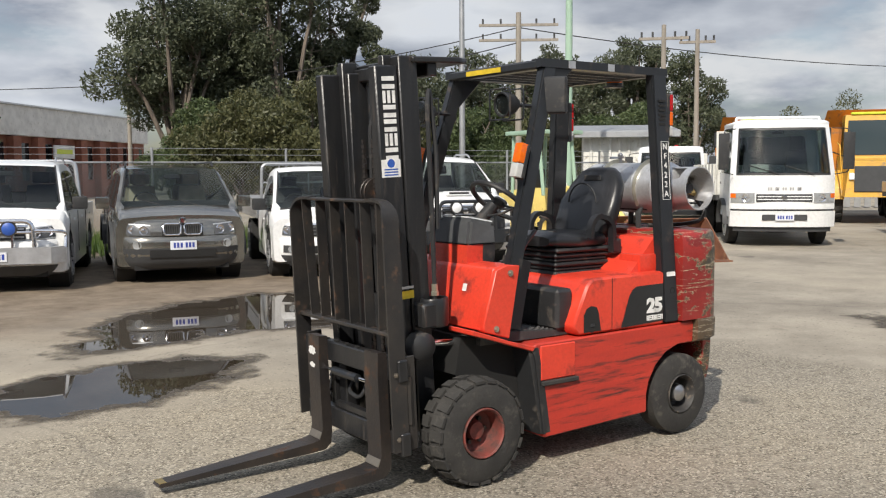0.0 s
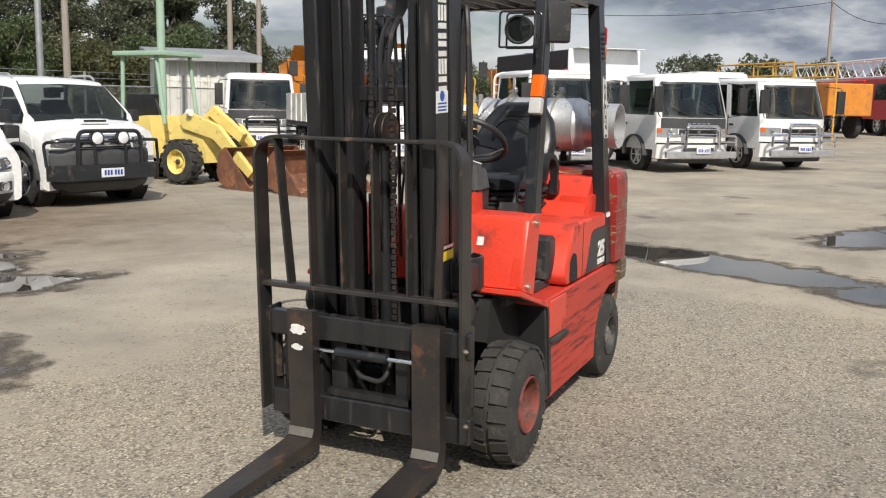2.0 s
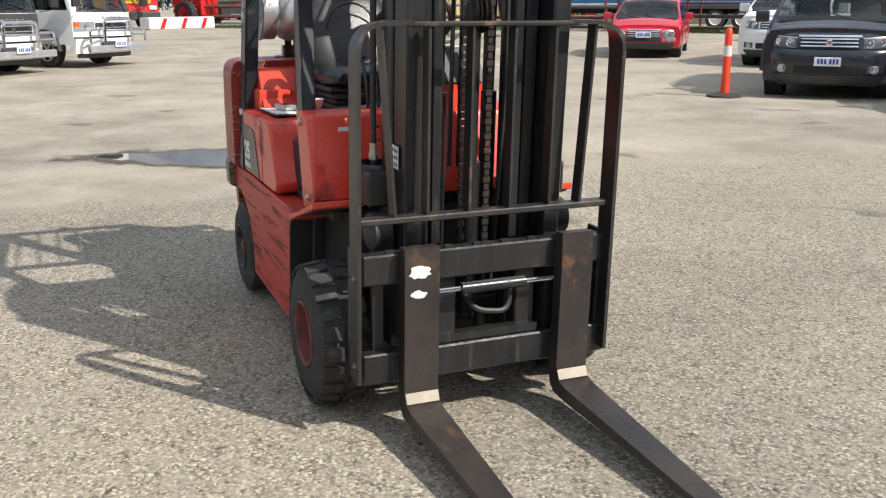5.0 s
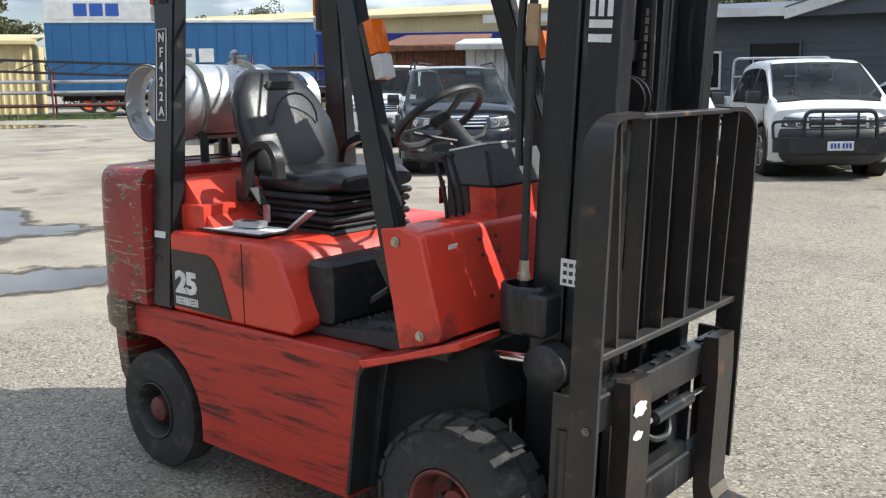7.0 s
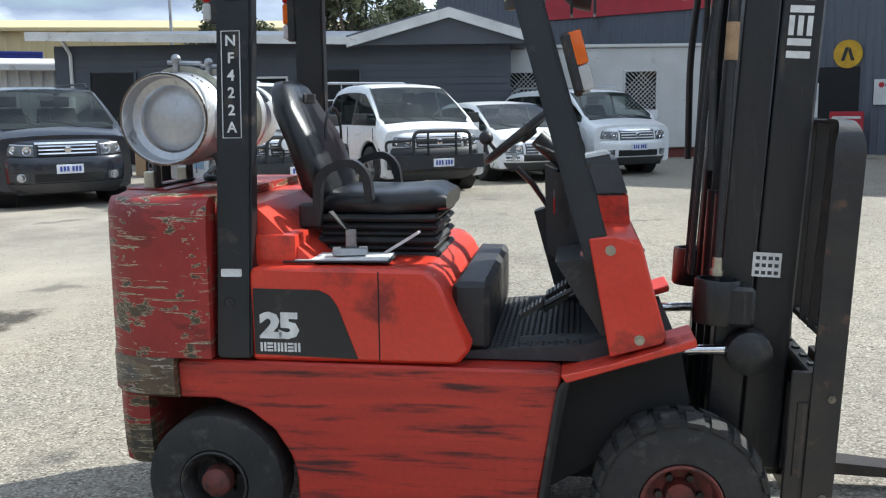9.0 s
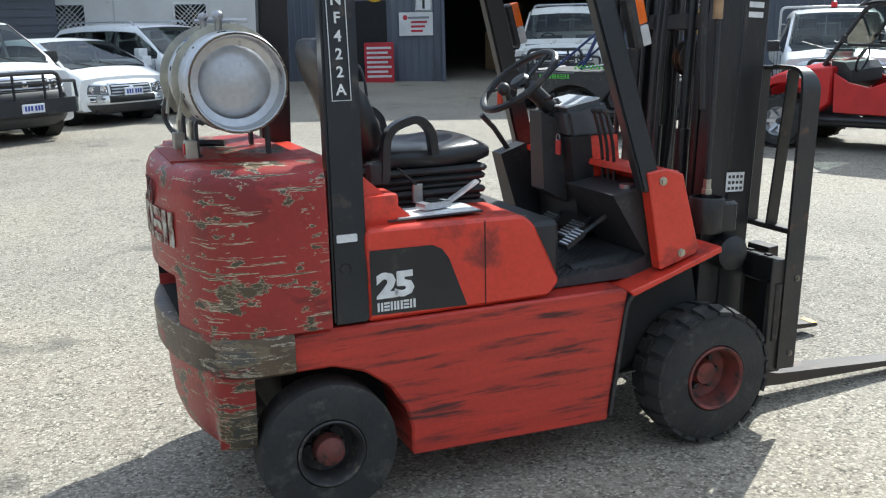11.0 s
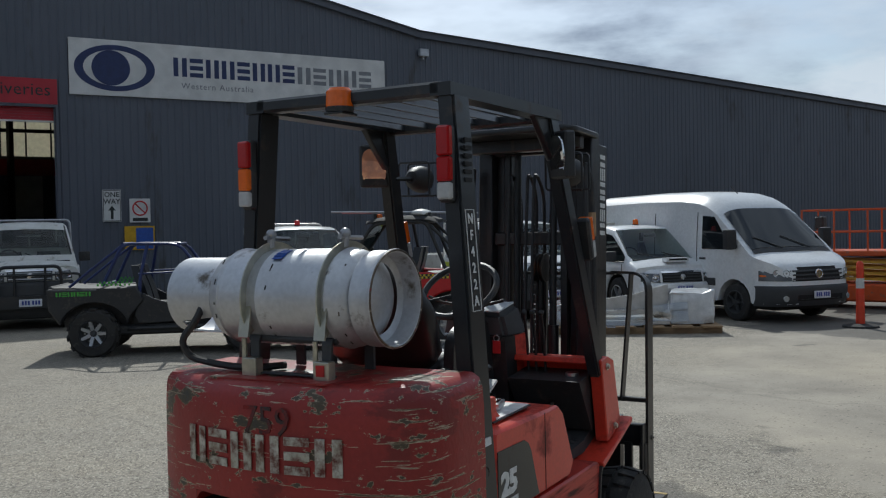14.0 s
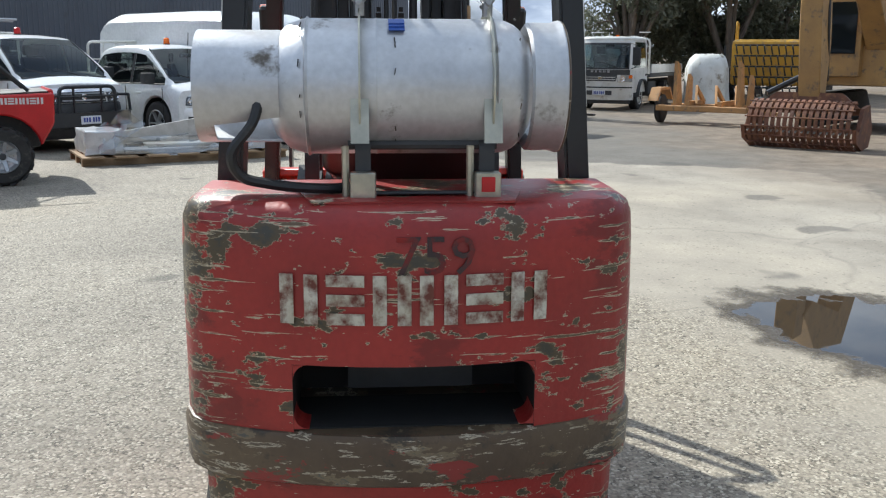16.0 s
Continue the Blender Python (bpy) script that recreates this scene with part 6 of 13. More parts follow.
def road_wheel(par, x, y, s, R, width, rim_mat=SILVER, spokes=6, label=""):
    w = part("wheel", lathe(B(), (x, y - s * width / 2, R), (0, s, 0), [(0, R * 0.60), (0, R * 0.90), (width * 0.12, R), (width * 0.88, R), (width, R * 0.90), (width, R * 0.62), (width * 0.9, R * 0.60), (width * 0.4, R * 0.60)], 28), CAR_RUBBER, par)
    bm = lathe(B(), (x, y + s * width * 0.5, R), (0, s, 0), [(0.0, R * 0.62), (-0.03, R * 0.56), (-0.08, R * 0.52), (-0.08, R * 0.0)], 24, False)
    rim = part("rim", bm, GREY_PLASTIC if spokes else rim_mat, w)
    bm = lathe(B(), (x, y + s * (width * 0.5), R), (0, s, 0), [(-0.055, R * 0.2), (-0.02, R * 0.18), (-0.012, R * 0.08), (-0.012, 0)], 14)
    for k in range(spokes):
        a = math.tau * k / spokes
        p = Vector((math.cos(a), 0, math.sin(a)))
        tube(bm, [Vector((x, y + s * (width * 0.5 - 0.03), R)) + p * R * 0.12, Vector((x, y + s * (width * 0.5 - 0.02), R)) + p * R * 0.58], 0, flat=(R * 0.075, 0.012))
    part("wheel_centre", bm, rim_mat, rim)
    bm = B()
    prev = None
    tube(bm, [(x + math.cos(a) * R * 0.61, y + s * width * 0.5, R + math.sin(a) * R * 0.61) for a in [math.tau * k / 24 for k in range(25)]], 0.012, 6)
    part("rim_lip", bm, rim_mat, rim)
    return w


def number_plate(par, m, w=0.37, h=0.13):
    p = part("number_plate", box(B(), (-w / 2, -h / 2, 0), (w / 2, h / 2, 0.008), 0.003), PLATE, par)
    p.data.transform(m)
    for k in range(6):
        bm = B()
        x = -w * 0.38 + k * w * 0.13 + (w * 0.06 if k > 2 else 0)
        box(bm, (x, -h * 0.26, 0.007), (x + w * 0.085, h * 0.30, 0.011))
        bm.transform(m)
        part("plate_print", bm, PLATE_INK, p, smooth=0)
    return p


def front_at(x, y, z):
    """A placement on a nose that looks along +x: text x runs to the vehicle's left seen from ahead."""
    return facing((x, y, z), (0, 1, 0), (0, 0, 1))


def car(name, m, label, category, paint, L=2.8, w=0.91, R=0.37, fo=0.82, ro=0.95, zn=0.86, zh=1.02, zb=1.07, zr=1.75, xw=0.35, xt=-0.45, xr=-2.6, xb=-3.1,
        doors=2, rim=SILVER, bar="", rails=False, beacon=False, tray="", spots=False, grille="bars", light="wide", scoop=False, cladding=False, group="parked cars", decals=None, snorkel=False):
    """A parked car or utility: shell with wheel arches, glasshouse, lamps, grille, mirrors, wheels and fittings. Its front axle stands over the origin and it looks along +x."""
    o = thing(name, m, label, category, group)
    end = xb - 0.08 if tray else -(L + ro)
    ra = R + 0.075
    xs = {fo - 0.17, fo - 0.24, fo - 0.35, xw + 0.1, xw, xw - 0.25, xt, -L * 0.5, xb, end, end + 0.05, end + 0.15, (xb + end) / 2}
    for c in (0.0, -L):
        for k in range(11):
            xs.add(c + ra * math.cos(math.pi * k / 10) * 0.999)
        xs.update((c + ra + 0.01, c - ra - 0.01))
    xs = sorted((v for v in xs if end <= v <= fo - 0.17), reverse=True)
    wl, wt = w * 0.955, w * 0.77
    cuts = {1: (0.0, 0.93), 2: (0.0, 0.46, 0.97), 3: (0.0, 0.37, 0.70, 0.98)}[doors]
    wins = [(xw - 0.10 if a == 0 else xw + (xb - xw) * a - 0.035, xw + (xb - xw) * b + 0.035) for a, b in zip(cuts, cuts[1:])]
    wins[-1] = (wins[-1][0], max(wins[-1][1], xb + (0.05 if tray else 0.24)))
    xs = {v for v in xs if end <= v <= fo - 0.17} | {v for p in wins for v in p}
    for a, b, n_ in ((fo - 0.17, xw, 6), (xw, xt, 7), (xt, xr, 6), (xr, xb, 5)):
        xs.update(a + (b - a) * i / n_ for i in range(n_ + 1))
    xs = [v for i, v in enumerate(sorted(xs, reverse=True))]
    xs = [v for i, v in enumerate(xs) if i == 0 or xs[i - 1] - v > 0.002]

    def top_z(x):
        """The line over bonnet, screen, roof and tail."""
        if x >= xw:
            return zn + 0.01 + (zb - zn - 0.01) * max(0.0, (fo - 0.10 - x) / (fo - 0.10 - xw)) ** 0.72
        if x >= xt:
            return zb + (zr - 0.055 - zb) * ((xw - x) / (xw - xt)) ** 0.87
        if x >= xr:
            return zr - 0.055 * abs(2 * (xt - x) / (xt - xr) - 1) ** 2.6
        if x >= xb:
            return zr - 0.055 - (zr - 0.055 - zb) * ((xr - x) / (xr - xb)) ** (1.7 if tray else 1.35)
        return zb - 0.012

    grid = []
    for x in xs:
        f = max(0.0, 1 - (fo - x) / 0.4)
        b = max(0.0, 1 - (x - end) / 0.35)
        ww = 1 - 0.04 * f ** 1.6 - (0.0 if tray else 0.12 * b ** 2)
        top = top_z(x)
        h = top - zb
        belt = zb - 0.02 if xb <= x <= xw else top - 0.055
        bot = 0.24 + 0.10 * max(0, f - 0.4) + (0.0 if tray else 0.12 * b)
        for c in (0.0, -L):
            if abs(x - c) < ra:
                bot = max(bot, R + math.sqrt(ra * ra - (x - c) ** 2))
        bot = min(bot, belt - 0.16)
        half = [(0.93 * w, bot), (0.985 * w, bot + 0.03), (w, max(bot + 0.05, belt * 0.52 + bot * 0.48)), (0.994 * w, belt - 0.09), (wl, belt)]
        if xb < x < xw and h > 0.02:
            t_ = min(1.0, h / (zr - zb))
            we = wl + (wt - wl) * t_
            half += [(wl + (we - wl) * 0.83, zb + h * 0.80), (wl + (we - wl) * 0.97, zb + h * 0.925), (we * 0.93, zb + h * 0.985), (we * 0.52, top + 0.012 * t_), (0, top + 0.02 * t_)]
        else:
            cr = 0.035 if x >= xw else 0.015
            half += [(0.925 * w, top - 0.022), (0.885 * w, top - 0.003), (0.80 * w, top + 0.004), (0.45 * w, top + cr * 0.75), (0, top + cr)]
        half = [(y * ww, z) for y, z in half]
        grid.append([Vector((x, y, z)) for y, z in half] + [Vector((x, -y, z)) for y, z in half[-2::-1]])
    sheets = {}

    def sheet(key, *pts):
        bm_, seen_ = sheets.setdefault(key, (B(), {}))
        vs = []
        for p in pts:
            kk = tuple(round(v, 4) for v in p)
            if kk not in seen_:
                seen_[kk] = bm_.verts.new(p)
            if seen_[kk] not in vs:
                vs.append(seen_[kk])
        if len(vs) > 2:
            try:
                bm_.faces.new(vs)
            except ValueError:
                pass

    for i_, (g0, g1) in enumerate(zip(grid, grid[1:])):
        xm = (xs[i_] + xs[i_ + 1]) / 2
        for j_ in range(19):
            seg = j_ if j_ < 9 else 17 - j_
            key = "body"
            if j_ < 18 and seg == 4:
                for n_, (a, b) in enumerate(wins):
                    if b < xm < a:
                        key = ("side_window", n_, j_ < 9)
            elif j_ < 18 and seg in (7, 8):
                key = "windscreen" if xt + 0.03 < xm < xw - 0.03 else ("rear_window" if xb + 0.04 < xm < xr - 0.03 else "body")
            sheet(key, g0[j_], g0[(j_ + 1) % 19], g1[(j_ + 1) % 19], g1[j_])
    sheet("body", *grid[0])
    sheet("body", *grid[-1][::-1])
    for bm_, _ in sheets.values():
        bmesh.ops.recalc_face_normals(bm_, faces=bm_.faces)
    body = cabin = part("body", sheets.pop("body")[0], paint, o, smooth=48)
    for key, (bm_, _) in sheets.items():
        if key == "windscreen":
            part("windscreen", bm_, SCREEN, body, "reflecting windscreen", 60)
        elif key == "rear_window":
            part("rear_window", bm_, SIDE_GLASS, body, smooth=60)
        else:
            part("side_window", bm_, SCREEN if key[1] == 0 else SIDE_GLASS, body, smooth=60)
    part("underbody", box(B(), (end + 0.05, -w + 0.26, 0.20), (fo - 0.12, w - 0.26, 0.62)), CAST_DARK, o)
    # rubber round the glass, the belt line and the wheel wells
    sill = [g[7] for x, g in zip(xs, grid) if xt <= x <= xw - 0.02]
    for s in (1, -1):
        side = [Vector((p.x, p.y * s, p.z)) for p in sill]
        part("screen_seal", tube(B(), side, 0, flat=(0.010, 0.006)), PLASTIC, body)
        belt_ = [Vector((g[4].x, (g[4].y + 0.003) * s, g[4].z)) for x, g in zip(xs, grid) if wins[-1][1] <= x <= xw - 0.10]
        part("belt_seal", tube(B(), belt_, 0.010, 5), PLASTIC, body)
        for a, b in zip(wins, wins[1:]):
            pl = [[Vector((g[k_].x, (g[k_].y + 0.004) * s, g[k_].z)) for k_ in (4, 5)] for x, g in zip(xs, grid) if b[0] - 0.001 <= x <= a[1] + 0.001]
            part("door_pillar", hull8(B(), [pl[0][0], pl[-1][0], pl[-1][1], pl[0][1]], [p + Vector((0, 0.004 * s, 0)) for p in (pl[0][0], pl[-1][0], pl[-1][1], pl[0][1])]), PLASTIC, body)
        for c in (0.0, -L):
            part("wheel_well", lathe(B(), (c, s * (w - 0.30), R), (0, s, 0), [(0, ra * 0.99), (0.27, ra * 0.99)], 20, False), CAST_DARK, body)
    part("screen_seal", tube(B(), [Vector((xw - 0.015, y, zb + 0.012)) for y in (-wl * 0.86, 0, wl * 0.86)], 0, flat=(0.03, 0.012)), PLASTIC, body)
    cabin_fittings(cabin, xw, xb, w, zb, zr, [xw - 1.35] + ([xw - 2.2] if doors > 1 else []), SEAT_TAN if grille == "kidney" else SEAT_GREY)
    for s in (1, -1):
        for b in cuts[:3]:
            x = xw - 0.12 + (xb - xw) * b
            if x > -(L - ra) - 0.3:
                part("door_seam", box(B(), (x - 0.004, w * s - 0.006, 0.42), (x + 0.004, w * s + 0.003, zb - 0.06)), CAST_DARK, body)
                part("door_handle", box(B(), (x - 0.85 * 0.9, w * s - 0.01, zb - 0.19), (x - 0.62, w * s + 0.018, zb - 0.155), 0.008), paint, body)
        mm = part("side_mirror", box(B(), (xw - 0.42, s * (w + 0.02) if s > 0 else -w - 0.22, zb - 0.01), (xw - 0.27, s * (w + 0.22) if s > 0 else -w - 0.02, zb + 0.17), 0.03, 2), paint if paint is not None and not tray else PLASTIC, o)
        part("mirror_glass", box(B(), (xw - 0.426, s * (w + 0.05) if s > 0 else -w - 0.20, zb + 0.015), (xw - 0.42, s * (w + 0.20) if s > 0 else -w - 0.05, zb + 0.145)), MIRROR, mm)
        for x in (0.0, -L):
            road_wheel(o, x, s * (w - 0.13), s, R, 0.235, rim)
            if cladding:
                bm = B()
                tube(bm, [(x + math.cos(a) * (ra + 0.02), s * (w + 0.012), R + math.sin(a) * (ra + 0.02)) for a in [math.pi * k / 14 for k in range(15)]], 0, flat=(0.035, 0.02))
                part("arch_flare", bm, GREY_PLASTIC if cladding == "dark" else paint, body)
    # front of the car: a curved fascia that carries lamps, grille and intakes
    def nose_x(y, z):
        prof = [(0.20, -0.12), (0.30, -0.01), (0.40, 0.035), (zn - 0.30, 0.045), (zn - 0.235, 0.03), (zn - 0.21, 0.0), (zn - 0.10, -0.015), (zn - 0.03, -0.05), (zn + 0.015, -0.10), (zn + 0.045, -0.20)]
        p = prof[-1][1] if z >= prof[-1][0] else prof[0][1]
        for (z0, p0), (z1, p1) in zip(prof, prof[1:]):
            if z0 <= z < z1:
                p = p0 + (p1 - p0) * (z - z0) / (z1 - z0)
        return fo + p - 0.36 * min(1.05, abs(y) / w) ** 4

    def patch(name, ys, zs, lift, mat_, par, label="", bend_=None, thick=0.02):
        """A sheet that follows the curve of the nose."""
        bm = B()
        at_ = lambda y, z, up: (nose_x(y, z) + up, y, z + (bend_(y) if bend_ else 0.0))
        g = [[[bm.verts.new(at_(y, z, up)) for z in zs] for y in ys] for up in (lift, lift - thick)]
        ny, nz = len(ys), len(zs)
        for i in range(ny - 1):
            for j in range(nz - 1):
                bm.faces.new((g[0][i][j], g[0][i + 1][j], g[0][i + 1][j + 1], g[0][i][j + 1]))
                bm.faces.new((g[1][i][j], g[1][i][j + 1], g[1][i + 1][j + 1], g[1][i + 1][j]))
        for i in range(ny - 1):
            for j in (0, nz - 1):
                bm.faces.new((g[0][i][j], g[1][i][j], g[1][i + 1][j], g[0][i + 1][j]))
        for j in range(nz - 1):
            for i in (0, ny - 1):
                bm.faces.new((g[0][i][j], g[0][i][j + 1], g[1][i][j + 1], g[1][i][j]))
        bmesh.ops.recalc_face_normals(bm, faces=bm.faces)
        return part(name, bm, mat_, par, label, 40)

    def span(a, b, k):
        return [a + (b - a) * i / k for i in range(k + 1)]

    dark_low = 0.52 if cladding == "dark" and grille == "kidney" else 0.36
    bp = patch("bumper", span(-w, w, 24), [0.30, 0.36, 0.42, 0.50, zn - 0.30, zn - 0.235, zn - 0.212], 0.0, GREY_PLASTIC if bar == "black" else paint, o, thick=0.04)
    face = patch("fascia", span(-w, w, 24), [zn - 0.205, zn - 0.16, zn - 0.10, zn - 0.05, zn - 0.02, zn + 0.015, zn + 0.045], 0.0, paint, o, thick=0.03)
    patch("lower_valance", span(-w * 0.99, w * 0.99, 20), [0.22, 0.28, 0.34, dark_low], 0.012, GREY_PLASTIC, bp)
    patch("air_intake", span(-w * 0.5, w * 0.5, 10), [0.385, 0.44, 0.50], 0.014 if dark_low < 0.4 else 0.02, CAST_DARK, bp)
    zl = zn - 0.205
    gw = w * (0.44 if grille != "kidney" else 0.31)
    gr = patch("grille", span(-gw, gw, 10), [zl + 0.005, zl + 0.09, zl + 0.17], 0.008, CAST_DARK if grille in ("chrome", "kidney", "black") else GREY_PLASTIC, face)
    if grille == "kidney":
        for s in (1, -1):
            for k_ in range(7):
                yy = s * (0.055 + k_ * 0.031)
                part("grille_slat", box(B(), (nose_x(yy, zl + 0.09) + 0.004, yy - 0.005, zl + 0.02), (nose_x(yy, zl + 0.09) + 0.016, yy + 0.005, zl + 0.155)), GREY_PLASTIC, gr)
            ring = [Vector((nose_x(y, z) + 0.014, y, z)) for y, z in ((s * 0.025, zl + 0.15), (s * 0.05, zl + 0.17), (s * 0.24, zl + 0.17), (s * 0.272, zl + 0.14), (s * 0.262, zl + 0.04), (s * 0.235, zl + 0.012), (s * 0.06, zl + 0.012), (s * 0.03, zl + 0.035), (s * 0.025, zl + 0.15))]
            part("grille_frame", tube(B(), ring, 0.013, 6), CHROME, gr)
    else:
        for i in range(3):
            z = zl + 0.03 + i * 0.052
            patch("grille_bar", span(-gw + 0.02, gw - 0.02, 8), [z, z + 0.02], 0.018, CHROME if grille == "chrome" else (paint if grille == "body" else GREY_PLASTIC if grille == "black" else SILVER), gr, thick=0.012)
        patch("grille_surround", span(-gw - 0.02, gw + 0.02, 10), [zl + 0.172, zl + 0.20], 0.014, CHROME, face)
    part("badge", lathe(B(), (nose_x(0, zl + 0.09) + 0.016, 0, zl + (0.09 if grille != "kidney" else 0.215)), (1, 0, 0), [(0, 0.052), (0.012, 0.048), (0.014, 0.03), (0.008, 0.028), (0.008, 0)], 18), CHROME, gr)
    for s in (1, -1):
        rise = lambda y: 0.035 * max(0.0, (abs(y) / w - 0.5) / 0.46)
        hl = patch("head_lamp", span(s * w * 0.49, s * w * 0.965, 8), [zl + 0.0, zl + 0.05, zl + 0.10, zl + 0.15], 0.007, LAMP_SURROUND, face, "clear head lamp", rise)
        for k_, f_ in ((0.58, 0.066), (0.75, 0.058)):
            yy = s * w * k_
            part("lamp_bowl", lathe(B(), (nose_x(yy, zl + 0.08) + 0.006, yy, zl + 0.078 + rise(yy)), (1, 0.25 * s, 0), [(0, f_), (0.012, f_ * 0.94), (0.004, f_ * 0.8), (-0.006, f_ * 0.45), (0.010, f_ * 0.3), (0.016, 0.0)], 18), CHROME, hl)
        patch("lamp_rim", span(s * w * 0.48, s * w * 0.972, 8), [zl + 0.148, zl + 0.162], 0.010, SILVER, hl, "", rise, 0.012)
        patch("side_lens", span(s * w * 0.875, s * w * 0.96, 3), [zl + 0.02, zl + 0.13], 0.013, ORANGE_LENS, hl, "", rise)
        yy = s * w * 0.68
        part("fog_lamp", lathe(B(), (nose_x(yy, 0.45) + 0.004, yy, 0.45 if dark_low < 0.4 else 0.57), (1, 0.2 * s, 0), [(-0.02, 0.062), (0.012, 0.062), (0.014, 0.05), (0.004, 0.045), (0.008, 0.0)], 16), LENS, bp)
        patch("fog_recess", span(s * w * 0.58, s * w * 0.82, 5), [0.40, 0.46, 0.51], 0.005, GREY_PLASTIC, bp) if dark_low < 0.4 else None
    number_plate(o, front_at(fo + (0.145 if bar else 0.062), 0.0, 0.56 if not bar else 0.50))
    # wipers, scoop
    for y in (-0.12, 0.38):
        a, b = Vector((xw + 0.02, y, zb + 0.01)), Vector((xw - 0.16, y - 0.45, zb + (zr - zb) * 0.22))
        part("wiper", tube(B(), [a, b], 0.009, 5), PLASTIC, cabin)
    if scoop:
        part("hood_scoop", box(B(), (xw + 0.12, -0.22, zb - 0.03), (xw + 0.32, 0.22, zb + 0.045), 0.02, 2), paint, body)
        part("scoop_mouth", box(B(), (xw + 0.31, -0.18, zb + 0.0), (xw + 0.325, 0.18, zb + 0.03)), CAST_DARK, body)
    if bar:
        mt = {"black": BLACK, "alloy": CHROME, "steel": SILVER}[bar]
        bb = part("bull_bar", hull8(B(), [(fo - 0.05, -w * 0.99, 0.40), (fo + 0.14, -w * 0.8, 0.40), (fo + 0.14, w * 0.8, 0.40), (fo - 0.05, w * 0.99, 0.40)], [(fo - 0.05, -w * 0.99, 0.62), (fo + 0.13, -w * 0.8, 0.62), (fo + 0.13, w * 0.8, 0.62), (fo - 0.05, w * 0.99, 0.62)]), SILVER if bar == "alloy" else mt, o, "tubular bull bar")
        h = zn + 0.05
        part("bar_hoop", tube(B(), bend([(fo + 0.10, -0.52, 0.60), (fo + 0.09, -0.50, h), (fo + 0.09, 0.50, h), (fo + 0.10, 0.52, 0.60)], 0.12), 0.03, 8), mt, bb)
        for s in (1, -1):
            part("bar_wing", tube(B(), bend([(fo + 0.09, 0.50 * s, h - 0.13), (fo + 0.07, w * 0.86 * s, h - 0.14), (fo - 0.10, w * 0.99 * s, h - 0.16), (fo - 0.05, w * 0.98 * s, 0.60)], 0.08), 0.024, 8), mt, bb)
            part("bar_upright", tube(B(), [(fo + 0.10, 0.25 * s, 0.6), (fo + 0.09, 0.25 * s, h)], 0.022, 6), mt, bb)
        part("bar_middle", tube(B(), [(fo + 0.095, -0.5, h - 0.15), (fo + 0.095, 0.5, h - 0.15)], 0.02, 6), mt, bb)
    if spots:
        for s in (1, -1):
            sp_ = part("driving_lamp", lathe(B(), (fo + 0.06, 0.21 * s, zn - 0.05), (1, 0, 0), [(-0.06, 0.04), (-0.02, 0.10), (0.06, 0.105), (0.06, 0.09)], 18), PLASTIC, o)
            part("lamp_face", lathe(B(), (fo + 0.115, 0.21 * s, zn - 0.05), (1, 0, 0), [(0, 0.092), (0.015, 0.07), (0.02, 0)], 18), BLUE_DECAL if spots == "blue" else LAMP_GLASS, sp_)
    if rails:
        for s in (1, -1):
            part("roof_rail", tube(B(), bend([(xt - 0.15, s * wt * 0.93, zr - 0.02), (xt - 0.25, s * wt * 0.93, zr + 0.05), (xr + 0.25, s * wt * 0.93, zr + 0.05), (xr + 0.12, s * wt * 0.93, zr - 0.02)], 0.06), 0.017, 6), SILVER if rails == "silver" else PLASTIC, o)
    if beacon:
        bc = part("beacon", lathe(B(), (xt - 0.45, 0, zr - 0.02), (0, 0, 1), [(0, 0.06), (0.05, 0.06), (0.05, 0.0)], 14), PLASTIC, o)
        part("beacon_lens", lathe(B(), (xt - 0.45, 0, zr + 0.03), (0, 0, 1), [(0, 0.055), (0.09, 0.05), (0.105, 0.03), (0.11, 0)], 14), ORANGE_LENS if beacon is True else SIGNAL_RED, bc)
    if snorkel:
        part("snorkel", tube(B(), bend([(xw + 0.1, -w - 0.02, zb - 0.1), (xw - 0.05, -w * 0.97, zb + 0.05), (xt + 0.05, -wt - 0.06, zr), (xt + 0.15, -wt - 0.06, zr + 0.1)], 0.08), 0.045, 8), PLASTIC, o)
    rear = -(L + ro)
    if tray in ("alloy", "white"):
        tm = SILVER if tray == "alloy" else OFF_WHITE
        x0 = xb - 0.12
        part("tray_floor", box(B(), (rear, -w * 1.02, 0.82), (x0, w * 1.02, 0.90), 0.01), tm, o)
        for s in (1, -1):
            part("drop_side", box(B(), (rear, (w * 1.0 if s > 0 else -w * 1.03), 0.90), (x0, (w * 1.03 if s > 0 else -w * 1.0), 1.16), 0.006), tm, o)
        part("tail_gate", box(B(), (rear, -w, 0.90), (rear + 0.03, w, 1.16), 0.006), tm, o)
        hb = part("head_board", tube(B(), bend([(x0, -w * 0.93, 0.9), (x0, -w * 0.90, zr + 0.06), (x0, w * 0.90, zr + 0.06), (x0, w * 0.93, 0.9)], 0.10), 0.024, 8), tm, o)
        for y in (-0.5, -0.25, 0.0, 0.25, 0.5):
            part("board_bar", tube(B(), [(x0, y, 0.9), (x0, y, zr + 0.05)], 0.012, 6), tm, hb)
        part("board_rail", tube(B(), [(x0, -w * 0.9, zr - 0.25), (x0, w * 0.9, zr - 0.25)], 0.014, 6), tm, hb)
        part("chassis_rail", box(B(), (rear + 0.1, -0.42, 0.55), (xb + 0.3, 0.42, 0.80)), CAST_DARK, o)
    elif tray in ("tub", "canopy"):
        bm = B()
